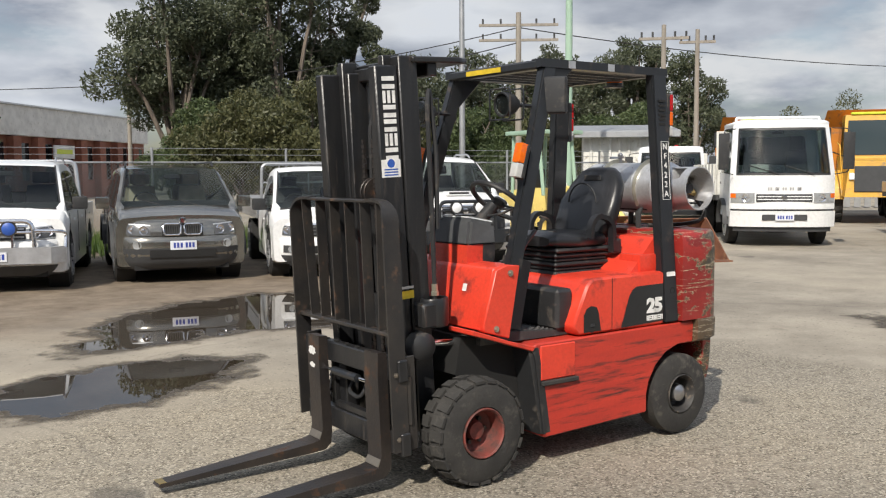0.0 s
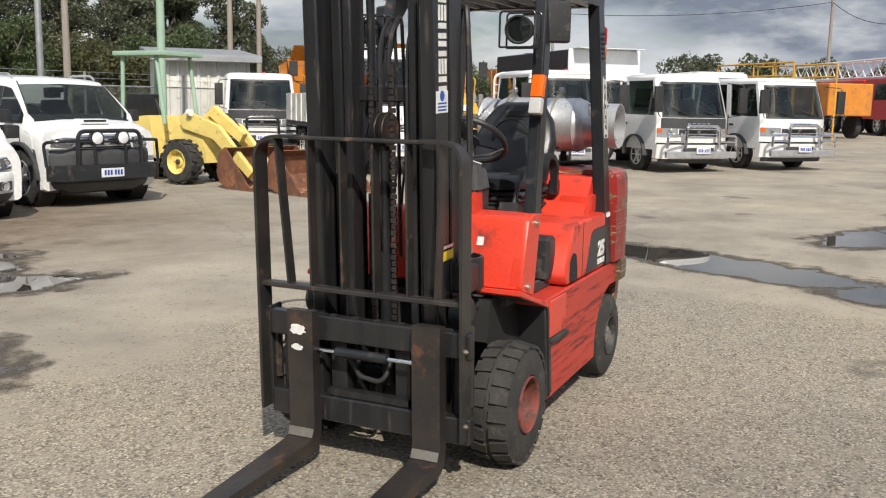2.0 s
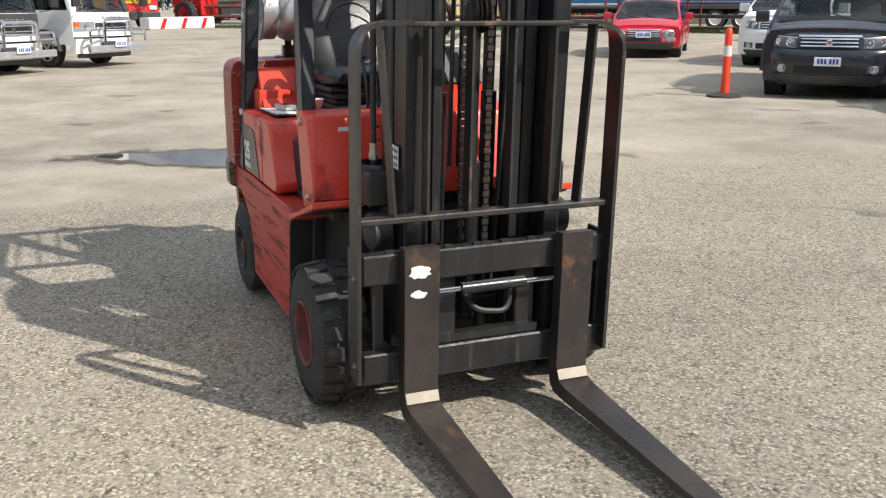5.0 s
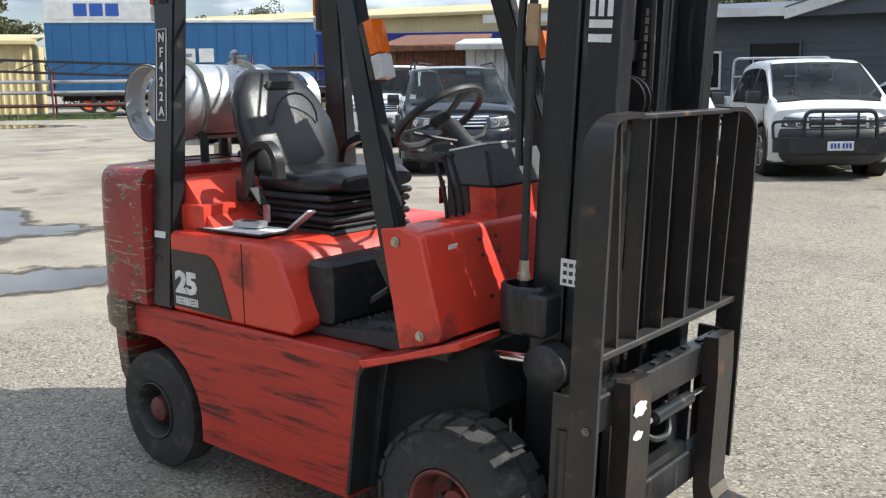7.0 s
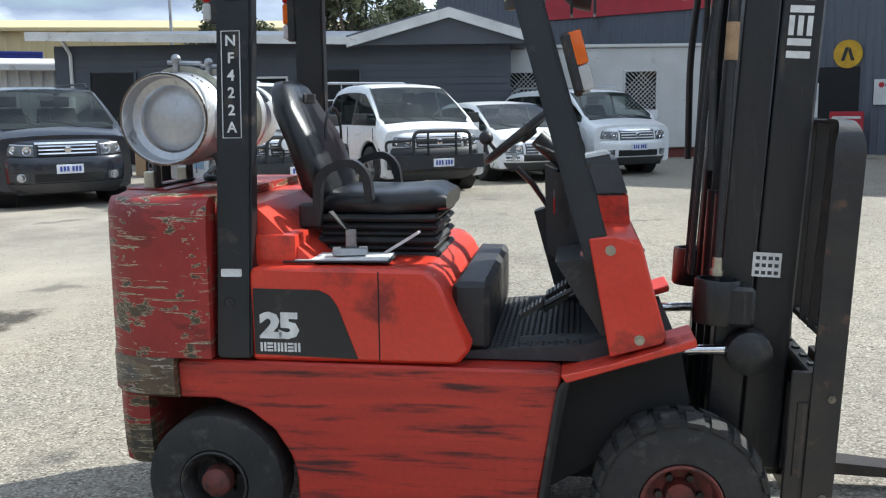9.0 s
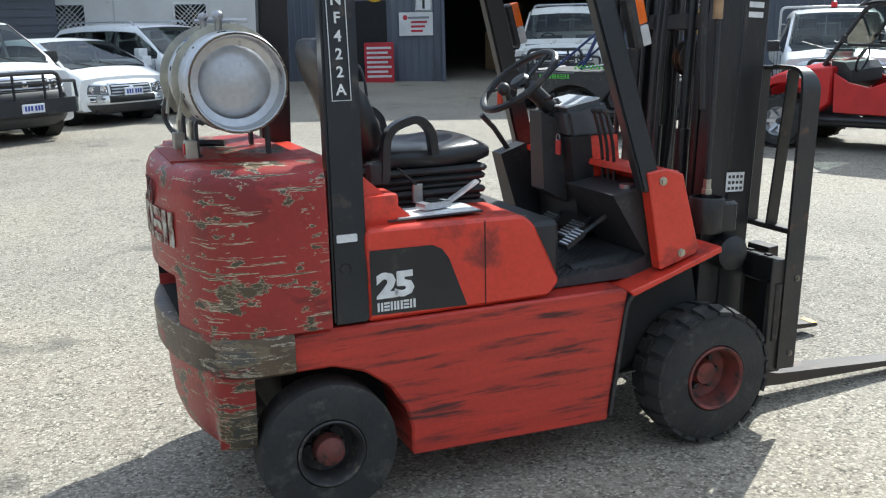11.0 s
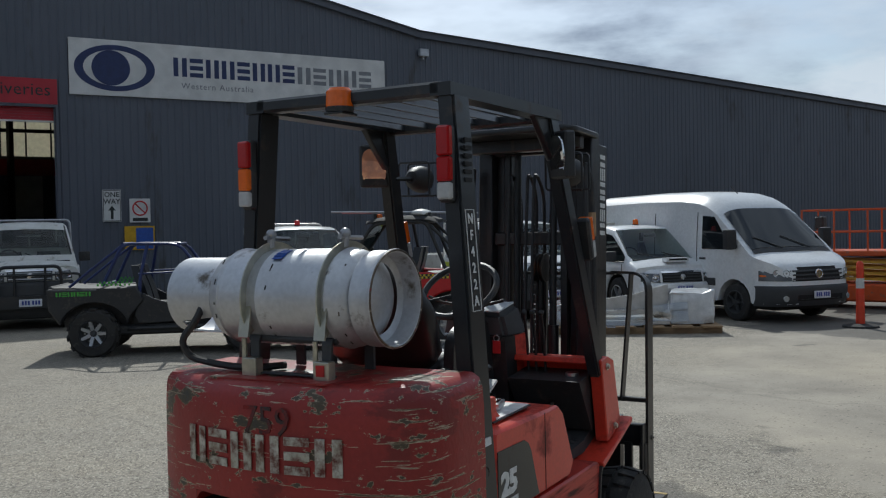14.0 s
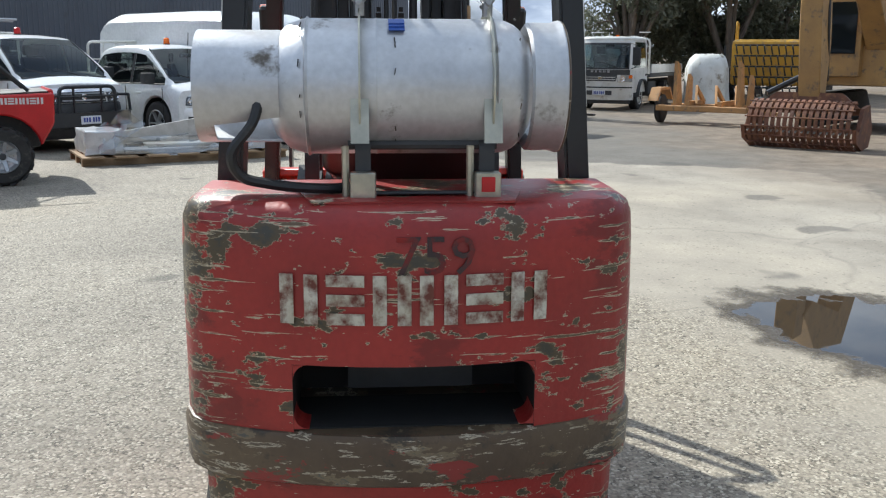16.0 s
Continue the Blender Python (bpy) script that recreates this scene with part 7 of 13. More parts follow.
        out = [(xb - 0.07, 0.42), (xb - 0.07, zb), (rear, zb), (rear, 0.50), (-L - ra, 0.45)] + [(-L + ra * math.cos(a), R + ra * math.sin(a)) for a in [math.pi - math.pi * k / 10 for k in range(11)]]
        prism(bm, out, -w, w, "y", 0.01)
        part("tub", bm, paint, o)
        if tray == "canopy":
            part("canopy", hull8(B(), [(rear + 0.03, -w * 0.97, zb), (xb - 0.08, -w * 0.97, zb), (xb - 0.08, w * 0.97, zb), (rear + 0.03, w * 0.97, zb)], [(rear + 0.12, -w * 0.86, zr + 0.02), (xb - 0.06, -w * 0.86, zr + 0.02), (xb - 0.06, w * 0.86, zr + 0.02), (rear + 0.12, w * 0.86, zr + 0.02)]), paint, o)
        part("sports_bar", tube(B(), bend([(xb - 0.2, -w * 0.9, zb), (xb - 0.3, -w * 0.82, zr + 0.02), (xb - 0.3, w * 0.82, zr + 0.02), (xb - 0.2, w * 0.9, zb)], 0.12), 0.035, 8), SILVER, o)
    for x0, y0, z0, ln, ht, mt in (decals or ()):
        for s in (1, -1):
            part("door_decal", box(B(), (x0 - ln / 2, s * (w + 0.001) - 0.002, z0 - ht / 2), (x0 + ln / 2, s * (w + 0.001) + 0.003, z0 + ht / 2)), mt, body)
    return o


def at(x, y, h, dx=0.0):
    return pose(x, y, fall(x, y), 0, 0, h)


GOLD = make("bronze_paint", (0.235, 0.228, 0.205), 0.20, metal=0.8, second=(0.22, 0.212, 0.19), coat=1.0, scale=2)
NAVY = make("dark_blue_paint", (0.022, 0.026, 0.036), 0.25, metal=0.3, second=(0.02, 0.023, 0.032), coat=0.6, scale=2)
CAR_RED = make("bright_red_paint", (0.52, 0.012, 0.03), 0.25, second=(0.45, 0.01, 0.025), coat=0.5, scale=2)
PINK = make("pink_decal", (0.70, 0.22, 0.24), 0.4)
HIVIZ = make("hivis_strip", (0.62, 0.72, 0.05), 0.4)

car("pickup", at(0.45, -10.15, 72), "white pickup with alloy bull bar and blue spot lamp covers", "pickup", WHITE_PAINT, bar="alloy", spots="blue", L=3.0, zr=1.78, zn=0.92, zh=1.06, zb=1.10, doors=2, xr=-1.9, xb=-2.25, tray="tub", rim=SILVER, rails="silver")
car("suv", at(-1.94, -9.9, 78), "bronze suv with twin grille standing on wet dirt", "suv", GOLD, L=2.82, w=0.93, R=0.385, fo=0.85, ro=0.95, zn=0.90, zh=1.04, zb=1.08, zr=1.72, xw=0.25, xt=-0.55, xr=-2.9, xb=-3.5, doors=3, grille="kidney", rails="dark", cladding="dark")
car("pickup", at(-4.06, -9.15, 73), "white single cab pickup with alloy tray", "pickup", WHITE_PAINT, L=3.08, w=0.88, R=0.34, zr=1.68, zn=0.84, zh=0.98, zb=1.03, doors=1, xt=-0.42, xr=-1.05, xb=-1.25, tray="alloy", scoop=True, rim=SILVER, grille="black")
car("four_wheel_drive", at(-6.59, -9.3, 78), "white four wheel drive with black bull bar and roof racks", "four wheel drive", WHITE_PAINT, L=2.97, w=0.93, R=0.41, fo=0.75, zn=1.05, zh=1.16, zb=1.22, zr=1.86, xw=0.15, xt=-0.45, doors=2, xr=-1.5, xb=-1.75, tray="canopy", bar="black", spots=True, scoop=True, rails="silver", cladding="dark", snorkel=False)
car("suv", at(-8.4, 9.7, -46), "dark navy suv with chrome grille", "suv", NAVY, L=2.85, w=0.95, R=0.38, zn=0.95, zh=1.08, zb=1.12, zr=1.76, xr=-3.0, xb=-3.55, doors=3, grille="chrome", rails="dark", cladding="dark")
car("pickup", at(-5.2, 10.4, -46), "white crew cab pickup with black bull bar and pink door panels", "pickup", WHITE_PAINT, L=3.08, w=0.90, R=0.375, zn=0.94, zh=1.08, zb=1.12, zr=1.80, doors=2, xr=-1.75, xb=-2.05, tray="alloy", bar="black", spots=True, scoop=True, beacon=True, decals=[(-0.95, 0, 0.80, 0.8, 0.30, PINK), (-0.95, 0, 0.56, 0.8, 0.14, make("pale_blue_decal", (0.35, 0.5, 0.65), 0.4))])
car("pickup", at(-3.3, 12.3, -54), "white crew cab pickup with black steel bull bar", "pickup", WHITE_PAINT, L=3.2, w=0.92, R=0.375, zn=0.95, zh=1.08, zb=1.12, zr=1.78, doors=2, xr=-1.8, xb=-2.15, tray="alloy", bar="black", grille="bars")
car("sedan", at(-1.7, 14.5, -58), "white sedan parked beside a pickup", "sedan", WHITE_PAINT, L=2.75, w=0.90, R=0.33, fo=0.9, ro=1.1, zn=0.72, zh=0.86, zb=0.94, zr=1.45, xw=0.30, xt=-0.65, xr=-2.2, xb=-3.0, doors=2)
car("suv", at(-0.05, 16.0, -55), "white suv with black grille parked by a site office", "suv", WHITE_PAINT, L=2.7, w=0.91, R=0.36, fo=0.9, ro=0.95, zn=0.90, zh=1.02, zb=1.07, zr=1.69, xr=-2.8, xb=-3.35, doors=3, grille="body", rails="silver", cladding="dark")
car("suv", at(-13.5, 13.3, -58), "white suv with bold chrome grille", "suv", WHITE_PAINT, L=2.79, w=0.94, R=0.38, zn=1.0, zh=1.12, zb=1.16, zr=1.84, xr=-3.0, xb=-3.5, doors=3, grille="chrome", rails="dark")
car("sedan", at(-17.6, 12.3, -38), "bright red sedan in the open yard", "sedan", CAR_RED, L=2.7, w=0.89, R=0.32, fo=0.92, ro=1.0, zn=0.70, zh=0.84, zb=0.92, zr=1.43, xw=0.30, xt=-0.65, xr=-2.2, xb=-3.0, doors=2)
car("four_wheel_drive", at(6.8, 13.2, -126), "old white four wheel drive with black bull bar", "four wheel drive", OFF_WHITE, L=2.73, w=0.84, R=0.38, fo=0.72, zn=1.08, zh=1.15, zb=1.19, zr=1.92, xw=0.0, xt=-0.32, xr=-1.25, xb=-1.4, doors=1, bar="black", tray="alloy", grille="bars", rim=GREY_PLASTIC, cladding="dark")
car("pickup", at(9.9, 9.2, -128), "white pickup with a rack and red beacon in warehouse shade", "pickup", WHITE_PAINT, L=3.08, w=0.90, R=0.375, zn=0.94, zh=1.08, zb=1.12, zr=1.80, doors=2, xr=-1.75, xb=-2.05, tray="white", bar="black", scoop=True, beacon="red")
car("pickup", at(11.9, 5.5, -128), "white crew cab pickup with bull bar, red beacon and yellow stripe", "pickup", WHITE_PAINT, L=3.2, w=0.92, R=0.385, zn=0.97, zh=1.10, zb=1.14, zr=1.82, doors=2, xr=-1.8, xb=-2.15, tray="white", bar="black", beacon="red", decals=[(-1.2, 0, 0.98, 2.0, 0.09, HIVIZ)])
car("pickup", at(12.95, 3.35, -133), "white crew cab pickup with scooped hood and orange beacon", "pickup", WHITE_PAINT, L=3.08, w=0.90, R=0.37, zn=0.87, zh=1.00, zb=1.05, zr=1.68, doors=2, xr=-1.75, xb=-2.05, tray="white", scoop=True, beacon=True, grille="black")


def van(m):
    """A high roofed panel van: one rounded shell drawn from nose to tail, then glass, lamps and bumper laid on it."""
    o = thing("van", m, "white high roof panel van with black bumper", "van", "parked cars")
    w, L, R, ra = 0.98, 3.66, 0.34, 0.42

    def along(table, x):
        if x >= table[0][0]:
            return table[0][1]
        for (x0, z0), (x1, z1) in zip(table, table[1:]):
            if x >= x1:
                return z0 + (z1 - z0) * (x0 - x) / (x0 - x1)
        return table[-1][1]

    TOP = [(0.985, 0.72), (0.96, 0.92), (0.90, 1.02), (0.75, 1.11), (0.40, 1.25), (-0.45, 2.10), (-0.58, 2.20), (-0.75, 2.29), (-1.0, 2.36), (-1.5, 2.41), (-2.5, 2.43), (-4.4, 2.41), (-4.62, 2.34), (-4.72, 2.20)]

    def width(x, z):
        ww = w * (1 - min(0.97, (x - 0.52) / 0.475)) ** 0.2 if x > 0.52 else w
        return ww * (1 - 0.10 * (max(0.0, z - 1.2) / 1.26) ** 1.5)

    def corner(x):
        return 0.05 if x > 0.3 else 0.05 + 0.15 * min(1.0, (0.3 - x) / 0.9)

    def roof_at(x, v):
        top, r = along(TOP, x), corner(x)
        return Vector((x, v * width(x, top - r), top - r * abs(v) ** 5))

    xs = [0.985, 0.975, 0.96, 0.93, 0.90, 0.83, 0.75, 0.65, 0.55, 0.45, 0.36, 0.25, 0.1, -0.1, -0.25, -0.45, -0.52, -0.58, -0.66, -0.75, -0.87, -1.0, -1.25, -1.5, -2.5, -3.0, -4.25, -4.4, -4.52, -4.62, -4.68, -4.72]
    for c in (0.0, -L):
        xs += [c + ra * math.cos(math.pi * k / 10) * 0.999 for k in range(11)]
    bm = B()
    rings = []
    for x in sorted(set(xs), reverse=True):
        top, r = along(TOP, x), corner(x)
        bot = 0.34
        for c in (0.0, -L):
            if abs(x - c) < ra:
                bot = R + math.sqrt(ra * ra - (x - c) ** 2)
        zs = [bot + (top - r - bot) * f for f in (0.88, 0.72, 0.55, 0.38, 0.2, 0.0)]
        row = [roof_at(x, v / 7) for v in range(-7, 8)] + [Vector((x, width(x, z), z)) for z in zs]
        row += [Vector((x, -width(x, z), z)) for z in zs[::-1]]
        rings.append([bm.verts.new(p) for p in row])
    k = len(rings[0])
    for a, b in zip(rings, rings[1:]):
        for i in range(k):
            bm.faces.new((a[i], a[(i + 1) % k], b[(i + 1) % k], b[i]))
    bm.faces.new(rings[0])
    bm.faces.new(rings[-1][::-1])
    bmesh.ops.recalc_face_normals(bm, faces=bm.faces)
    body = part("body", bm, WHITE_PAINT, o, smooth=35)
    part("underbody", box(B(), (-4.6, -0.72, 0.22), (0.72, 0.72, 0.62)), CAST_DARK, o)

    def sheet(name, rows, mat_, par, thick, label=""):
        """A thin sheet through rows of points, given depth along -x."""
        bm = B()
        g = [[[bm.verts.new(p - Vector((d, 0, 0))) for p in row] for row in rows] for d in (0.0, thick)]
        a_, b_ = len(rows), len(rows[0])
        for i in range(a_ - 1):
            for j in range(b_ - 1):
                for h in g:
                    bm.faces.new((h[i][j], h[i][j + 1], h[i + 1][j + 1], h[i + 1][j]))
        rim = [(i, 0) for i in range(a_)] + [(a_ - 1, j) for j in range(1, b_)] + [(i, b_ - 1) for i in range(a_ - 2, -1, -1)] + [(0, j) for j in range(b_ - 2, 0, -1)]
        for (i0, j0), (i1, j1) in zip(rim, rim[1:] + rim[:1]):
            bm.faces.new((g[0][i0][j0], g[0][i1][j1], g[1][i1][j1], g[1][i0][j0]))
        bmesh.ops.recalc_face_normals(bm, faces=bm.faces)
        return part(name, bm, mat_, par, label, 40)

    out = Vector((0.010, 0, 0.010))
    slope = [0.33 - 0.08 * i for i in range(10)]
    sheet("windscreen", [[roof_at(x, v / 10) + out for v in range(-9, 10)] for x in slope], GLASS, o, 0.004, "dark sloping windscreen")
    sheet("screen_base", [[roof_at(x, v / 10) + out * 0.8 for v in range(-9, 10)] for x in (0.42, 0.335)], PLASTIC, o, 0.004)

    def front(y, z, lift=0.0):
        prof = [(0.30, -0.04), (0.42, 0.02), (0.62, 0.03), (0.66, 0.0), (0.74, -0.005), (0.92, -0.03), (1.0, -0.085), (1.08, -0.19)]
        p = prof[-1][1]
        for (z0, p0), (z1, p1) in zip(prof, prof[1:]):
            if z0 <= z < z1:
                p = p0 + (p1 - p0) * (z - z0) / (z1 - z0)
        return Vector((0.995 + p - 0.475 * (abs(y) / 0.99) ** 5 + lift, y, z))

    def cover(name, y0, y1, zs, lift, mat_, par, label="", thick=0.05, n_=14):
        return sheet(name, [[front(y0 + (y1 - y0) * i / n_, z, lift) for z in zs] for i in range(n_ + 1)], mat_, par, thick, label)

    bp = cover("bumper", -0.985, 0.985, (0.30, 0.36, 0.42, 0.55, 0.62, 0.66), 0.02, GREY_PLASTIC, o, "black plastic bumper")
    cover("bumper_strip", -0.98, 0.98, (0.662, 0.70, 0.735), 0.012, WHITE_PAINT, bp)
    cover("lower_intake", -0.50, 0.50, (0.40, 0.50), 0.026, CAST_DARK, bp)
    gr = cover("grille", -0.57, 0.57, (0.738, 0.80, 0.90, 0.985), 0.006, CAST_DARK, o)
    for i in range(3):
        z = 0.765 + i * 0.07
        cover("grille_bar", -0.56, 0.56, (z, z + 0.028), 0.02, GREY_PLASTIC, gr)
    b = front(0, 0.86, 0.022)
    part("badge", lathe(B(), b, (1, 0, 0.1), [(0, 0.085), (0.014, 0.08), (0.016, 0.066), (0.008, 0.062), (0.008, 0.0)], 20), CHROME, gr)
    number_plate(o, front_at(1.06, 0, 0.50))
    for s in (1, -1):
        hl = cover("head_lamp", 0.58 * s, 0.955 * s, (0.745, 0.82, 0.92, 1.01, 1.05), 0.012, LAMP_SURROUND, o, "clear head lamp", n_=8)
        for yy, f in ((0.66, 0.062), (0.79, 0.066)):
            part("lamp_bowl", lathe(B(), front(yy * s, 0.88, 0.012), (1, 0.5 * s, 0), [(0, f), (0.012, f * 0.95), (0.004, f * 0.8), (-0.004, f * 0.4), (0.012, f * 0.2), (0.014, 0)], 16), LENS, hl)
        cover("side_lens", 0.90 * s, 0.95 * s, (0.82, 0.98), 0.017, ORANGE_LENS, hl, n_=3)
        part("fog_lamp", lathe(B(), front(0.70 * s, 0.44, 0.02), (1, 0.3 * s, 0), [(0, 0.055), (0.012, 0.05), (0.014, 0)], 14), LENS, bp)
        side = lambda x, z: Vector((x, s * (width(x, z) + 0.004), z))
        q = [side(0.02, 1.27), side(-0.86, 1.27), side(-0.86, 1.96), side(-0.50, 1.92)]
        q = q if s > 0 else [q[1], q[0], q[3], q[2]]
        part("side_window", pane(B(), *q, inset=0.03, lift=0.012), GLASS, o)
        for x in (-0.98, -2.25):
            part("door_seam", tube(B(), [side(x, z) for z in (0.45, 0.8, 1.2, 1.6, 2.0)], 0.007, 5), CAST_DARK, body)
        part("door_handle", box(B(), (-0.90, s * w - 0.02, 1.10), (-0.74, s * w + 0.03, 1.14), 0.008), PLASTIC, body)
        part("rub_strip", box(B(), (-3.2, s * w - 0.02, 0.62), (-0.48, s * w + 0.016, 0.76), 0.006), GREY_PLASTIC, body)
        mr = part("side_mirror", box(B(), (0.0, s * 1.12 - 0.11, 1.30), (0.13, s * 1.12 + 0.11, 1.66), 0.045, 2), PLASTIC, o)
        part("mirror_arm", rod(B(), (0.06, s * 0.95, 1.34), (0.06, s * 1.06, 1.38), 0.035, 8), PLASTIC, mr)
        for x in (0.0, -L):
            road_wheel(o, x, s * (w - 0.13), s, R, 0.22, GREY_PLASTIC, 5)
    for y in (-0.2, 0.45):
        part("wiper", tube(B(), [roof_at(0.36, y) + out * 2, roof_at(0.14, y - 0.5) + out * 2], 0.010, 5), PLASTIC, o)
    part("aerial", rod(B(), (-0.95, 0, 2.34), (-1.15, 0, 2.50), 0.008, 6), PLASTIC, o)


van(at(13.15, 1.3, -126) @ Matrix.Diagonal((1, 0.97, 0.955, 1)))


def truck(m, label, paint=WHITE_PAINT, w=1.05, zc=2.35, crew=False, L=3.4, R=0.40, body="tray", bar="", zf=0.55, grille=1, body_h=2.2, body_len=None, box_mat=None, side_mat=None, lights_low=False, roof_bar=False, beacon=False, front_dark=False):
    """A cab-over truck; its front axle stands over the origin and it looks along +x."""
    o = thing("truck", m, label, "truck", "parked trucks")
    fo, xb = 1.12, (-0.62 if not crew else -1.75)
    zg = zc * 0.565
    lo = [(fo - 0.26, -w * 0.985, zf), (fo - 0.26, w * 0.985, zf), (xb, w, zf), (xb, -w, zf)]
    mid = [(fo - 0.26, -w * 0.985, zg), (fo - 0.26, w * 0.985, zg), (xb, w, zg), (xb, -w, zg)]
    hi = [(fo - 0.55, -w * 0.90, zc), (fo - 0.55, w * 0.90, zc), (xb, w * 0.92, zc), (xb, -w * 0.92, zc)]
    cab = part("cab", hull8(B(), lo, mid), paint, o, smooth=40)

    def half(z):
        return w * (0.985 if z <= zg else 0.985 - 0.085 * (z - zg) / (zc - zg))

    def front_x(v, z):
        """The bowed front of the cab: flat below the screen, leaning back above it."""
        lean = 0.02 if z <= zg else 0.02 - 0.29 * ((z - zg) / (zc - zg)) ** 1.12
        return fo + lean - 0.04 * max(0.0, (zf + 0.15 - z) / 0.3) - 0.28 * min(1.0, abs(v)) ** 3.6

    def skin(name, v0, v1, zs, mat_, par, lift=0.0, thick=0.02, label=""):
        cols = max(2, int(abs(v1 - v0) * 12))
        bm = B()
        g = [[[bm.verts.new((front_x(v0 + (v1 - v0) * i / cols, z) + up_, (v0 + (v1 - v0) * i / cols) * half(z), z)) for z in zs] for i in range(cols + 1)] for up_ in (lift, lift - thick)]
        n_ = len(zs)
        for i in range(cols):
            for j in range(n_ - 1):
                bm.faces.new((g[0][i][j], g[0][i + 1][j], g[0][i + 1][j + 1], g[0][i][j + 1]))
                bm.faces.new((g[1][i][j], g[1][i][j + 1], g[1][i + 1][j + 1], g[1][i + 1][j]))
            for j in (0, n_ - 1):
                bm.faces.new((g[0][i][j], g[1][i][j], g[1][i + 1][j], g[0][i + 1][j]))
        for j in range(n_ - 1):
            for i in (0, cols):
                bm.faces.new((g[0][i][j], g[0][i][j + 1], g[1][i][j + 1], g[1][i][j]))
        bmesh.ops.recalc_face_normals(bm, faces=bm.faces)
        return part(name, bm, mat_, par, label, 40)

    def rise(a, b, k):
        return [a + (b - a) * i / k for i in range(k + 1)]

    skin("front_skin", -1, 1, rise(zf, zg + 0.03, 4), paint, cab)
    skin("screen_header", -1, 1, rise(zc - 0.10, zc + 0.01, 2), paint, cab)
    V = [Vector(p) for p in mid]
    T = [Vector(p) for p in hi]
    up = [p + Vector((0.16 if p.x < 0 else -0.16, -0.18 if p.y > 0 else 0.18, 0.07)) for p in T]
    outline = [Vector((front_x(v, zc) + 0.01, v * half(zc), 0)) for v in rise(-1, 1, 14)] + [Vector((xb, w * 0.92, 0)), Vector((xb, -w * 0.92, 0))]
    hub = Vector(((fo + xb) / 2 - 0.1, 0, 0))
    bm = B()
    rings = [[bm.verts.new(hub + (p - hub) * f + Vector((0, 0, zc + dz))) for p in outline] for f, dz in ((0.99, -0.06), (1.01, 0.0), (0.97, 0.045), (0.86, 0.075))]
    for a, b in zip(rings, rings[1:]):
        for k in range(len(outline)):
            bm.faces.new((a[k], a[(k + 1) % len(outline)], b[(k + 1) % len(outline)], b[k]))
    bm.faces.new(rings[-1])
    bmesh.ops.recalc_face_normals(bm, faces=bm.faces)
    part("cab_roof", bm, paint, cab, smooth=60)
    for s in (1, -1):
        skin("screen_pillar", 0.90 * s, 1.0 * s, rise(zg + 0.03, zc - 0.10, 5), paint, cab, 0.0, 0.04)
        skin("screen_seal", 0.865 * s, 0.90 * s, rise(zg + 0.03, zc - 0.10, 5), PLASTIC, cab)
    skin("screen_seal", -0.90, 0.90, [zg + 0.03, zg + 0.075], PLASTIC, cab)
    skin("screen_seal", -0.90, 0.90, [zc - 0.15, zc - 0.10], PLASTIC, cab)
    skin("windscreen", -0.87, 0.87, rise(zg + 0.07, zc - 0.145, 5), SCREEN, cab, -0.004, 0.005, "wide reflecting windscreen")
    part("rear_frame", framed(B(), (V[2], V[3], T[3], T[2]), 0.25, 0.04), paint, cab)
    part("rear_window", pane(B(), V[2], V[3], T[3], T[2], 0.25, -0.01), SIDE_GLASS, cab)
    cabin_fittings(cab, fo - 0.14, xb, w, zg, zc, [fo - 1.0] + ([fo - 2.0] if crew else []), SEAT_GREY)
    cuts = (0.0, 1.0) if not crew else (0.0, 0.47, 1.0)
    for s in (1, -1):
        i0, i1 = (1, 2) if s > 0 else (0, 3)
        for a, b in zip(cuts, cuts[1:]):
            q = [V[i0].lerp(V[i1], a), V[i0].lerp(V[i1], b), T[i0].lerp(T[i1], b), T[i0].lerp(T[i1], a)]
            q = q if s > 0 else [q[1], q[0], q[3], q[2]]
            part("side_frame", framed(B(), q, 0.08, 0.04), paint, cab)
            part("side_window", pane(B(), *q, inset=0.08, lift=-0.008), SIDE_GLASS if a > 0.3 else SCREEN, cab)
            x = V[i0].lerp(V[i1], b).x
            part("door_seam", box(B(), (x - 0.006, s * w * 0.992 - 0.006, zf + 0.05), (x + 0.006, s * w * 0.992 + 0.008, zg + 0.1)), CAST_DARK, cab)
            part("door_handle", box(B(), (x + 0.06, s * w * 0.995 - 0.01, zg - 0.16), (x + 0.22, s * w * 0.995 + 0.02, zg - 0.11), 0.006), PLASTIC, cab)
        arm = part("mirror_arm", tube(B(), bend([(fo - 0.15, s * w * 0.95, zg + 0.05), (fo + 0.08, s * (w + 0.16), zg + 0.1), (fo + 0.08, s * (w + 0.16), zc - 0.15), (fo - 0.2, s * w * 0.9, zc - 0.12)], 0.08), 0.012, 6), PLASTIC, o)
        part("mirror", box(B(), (fo + 0.03, s * (w + 0.16) - 0.11, zg + 0.15), (fo + 0.10, s * (w + 0.16) + 0.11, zc - 0.22), 0.02, 2), PLASTIC, arm)
        zl = zf + 0.12 if lights_low else zf + 0.30
        hl = skin("head_lamp", 0.56 * s, 0.985 * s, [zl, zl + 0.02, zl + 0.10, zl + 0.18, zl + 0.20], LENS, o, 0.018, 0.03, "clear head lamp")
        part("lamp_bowl", lathe(B(), (front_x(0.72, zl) + 0.012, s * w * 0.71, zl + 0.10), (1, 0.3 * s, 0), [(0, 0.085), (0.012, 0.08), (0.004, 0.065), (-0.006, 0.03), (0.012, 0.02), (0.016, 0)], 18), CHROME, hl)
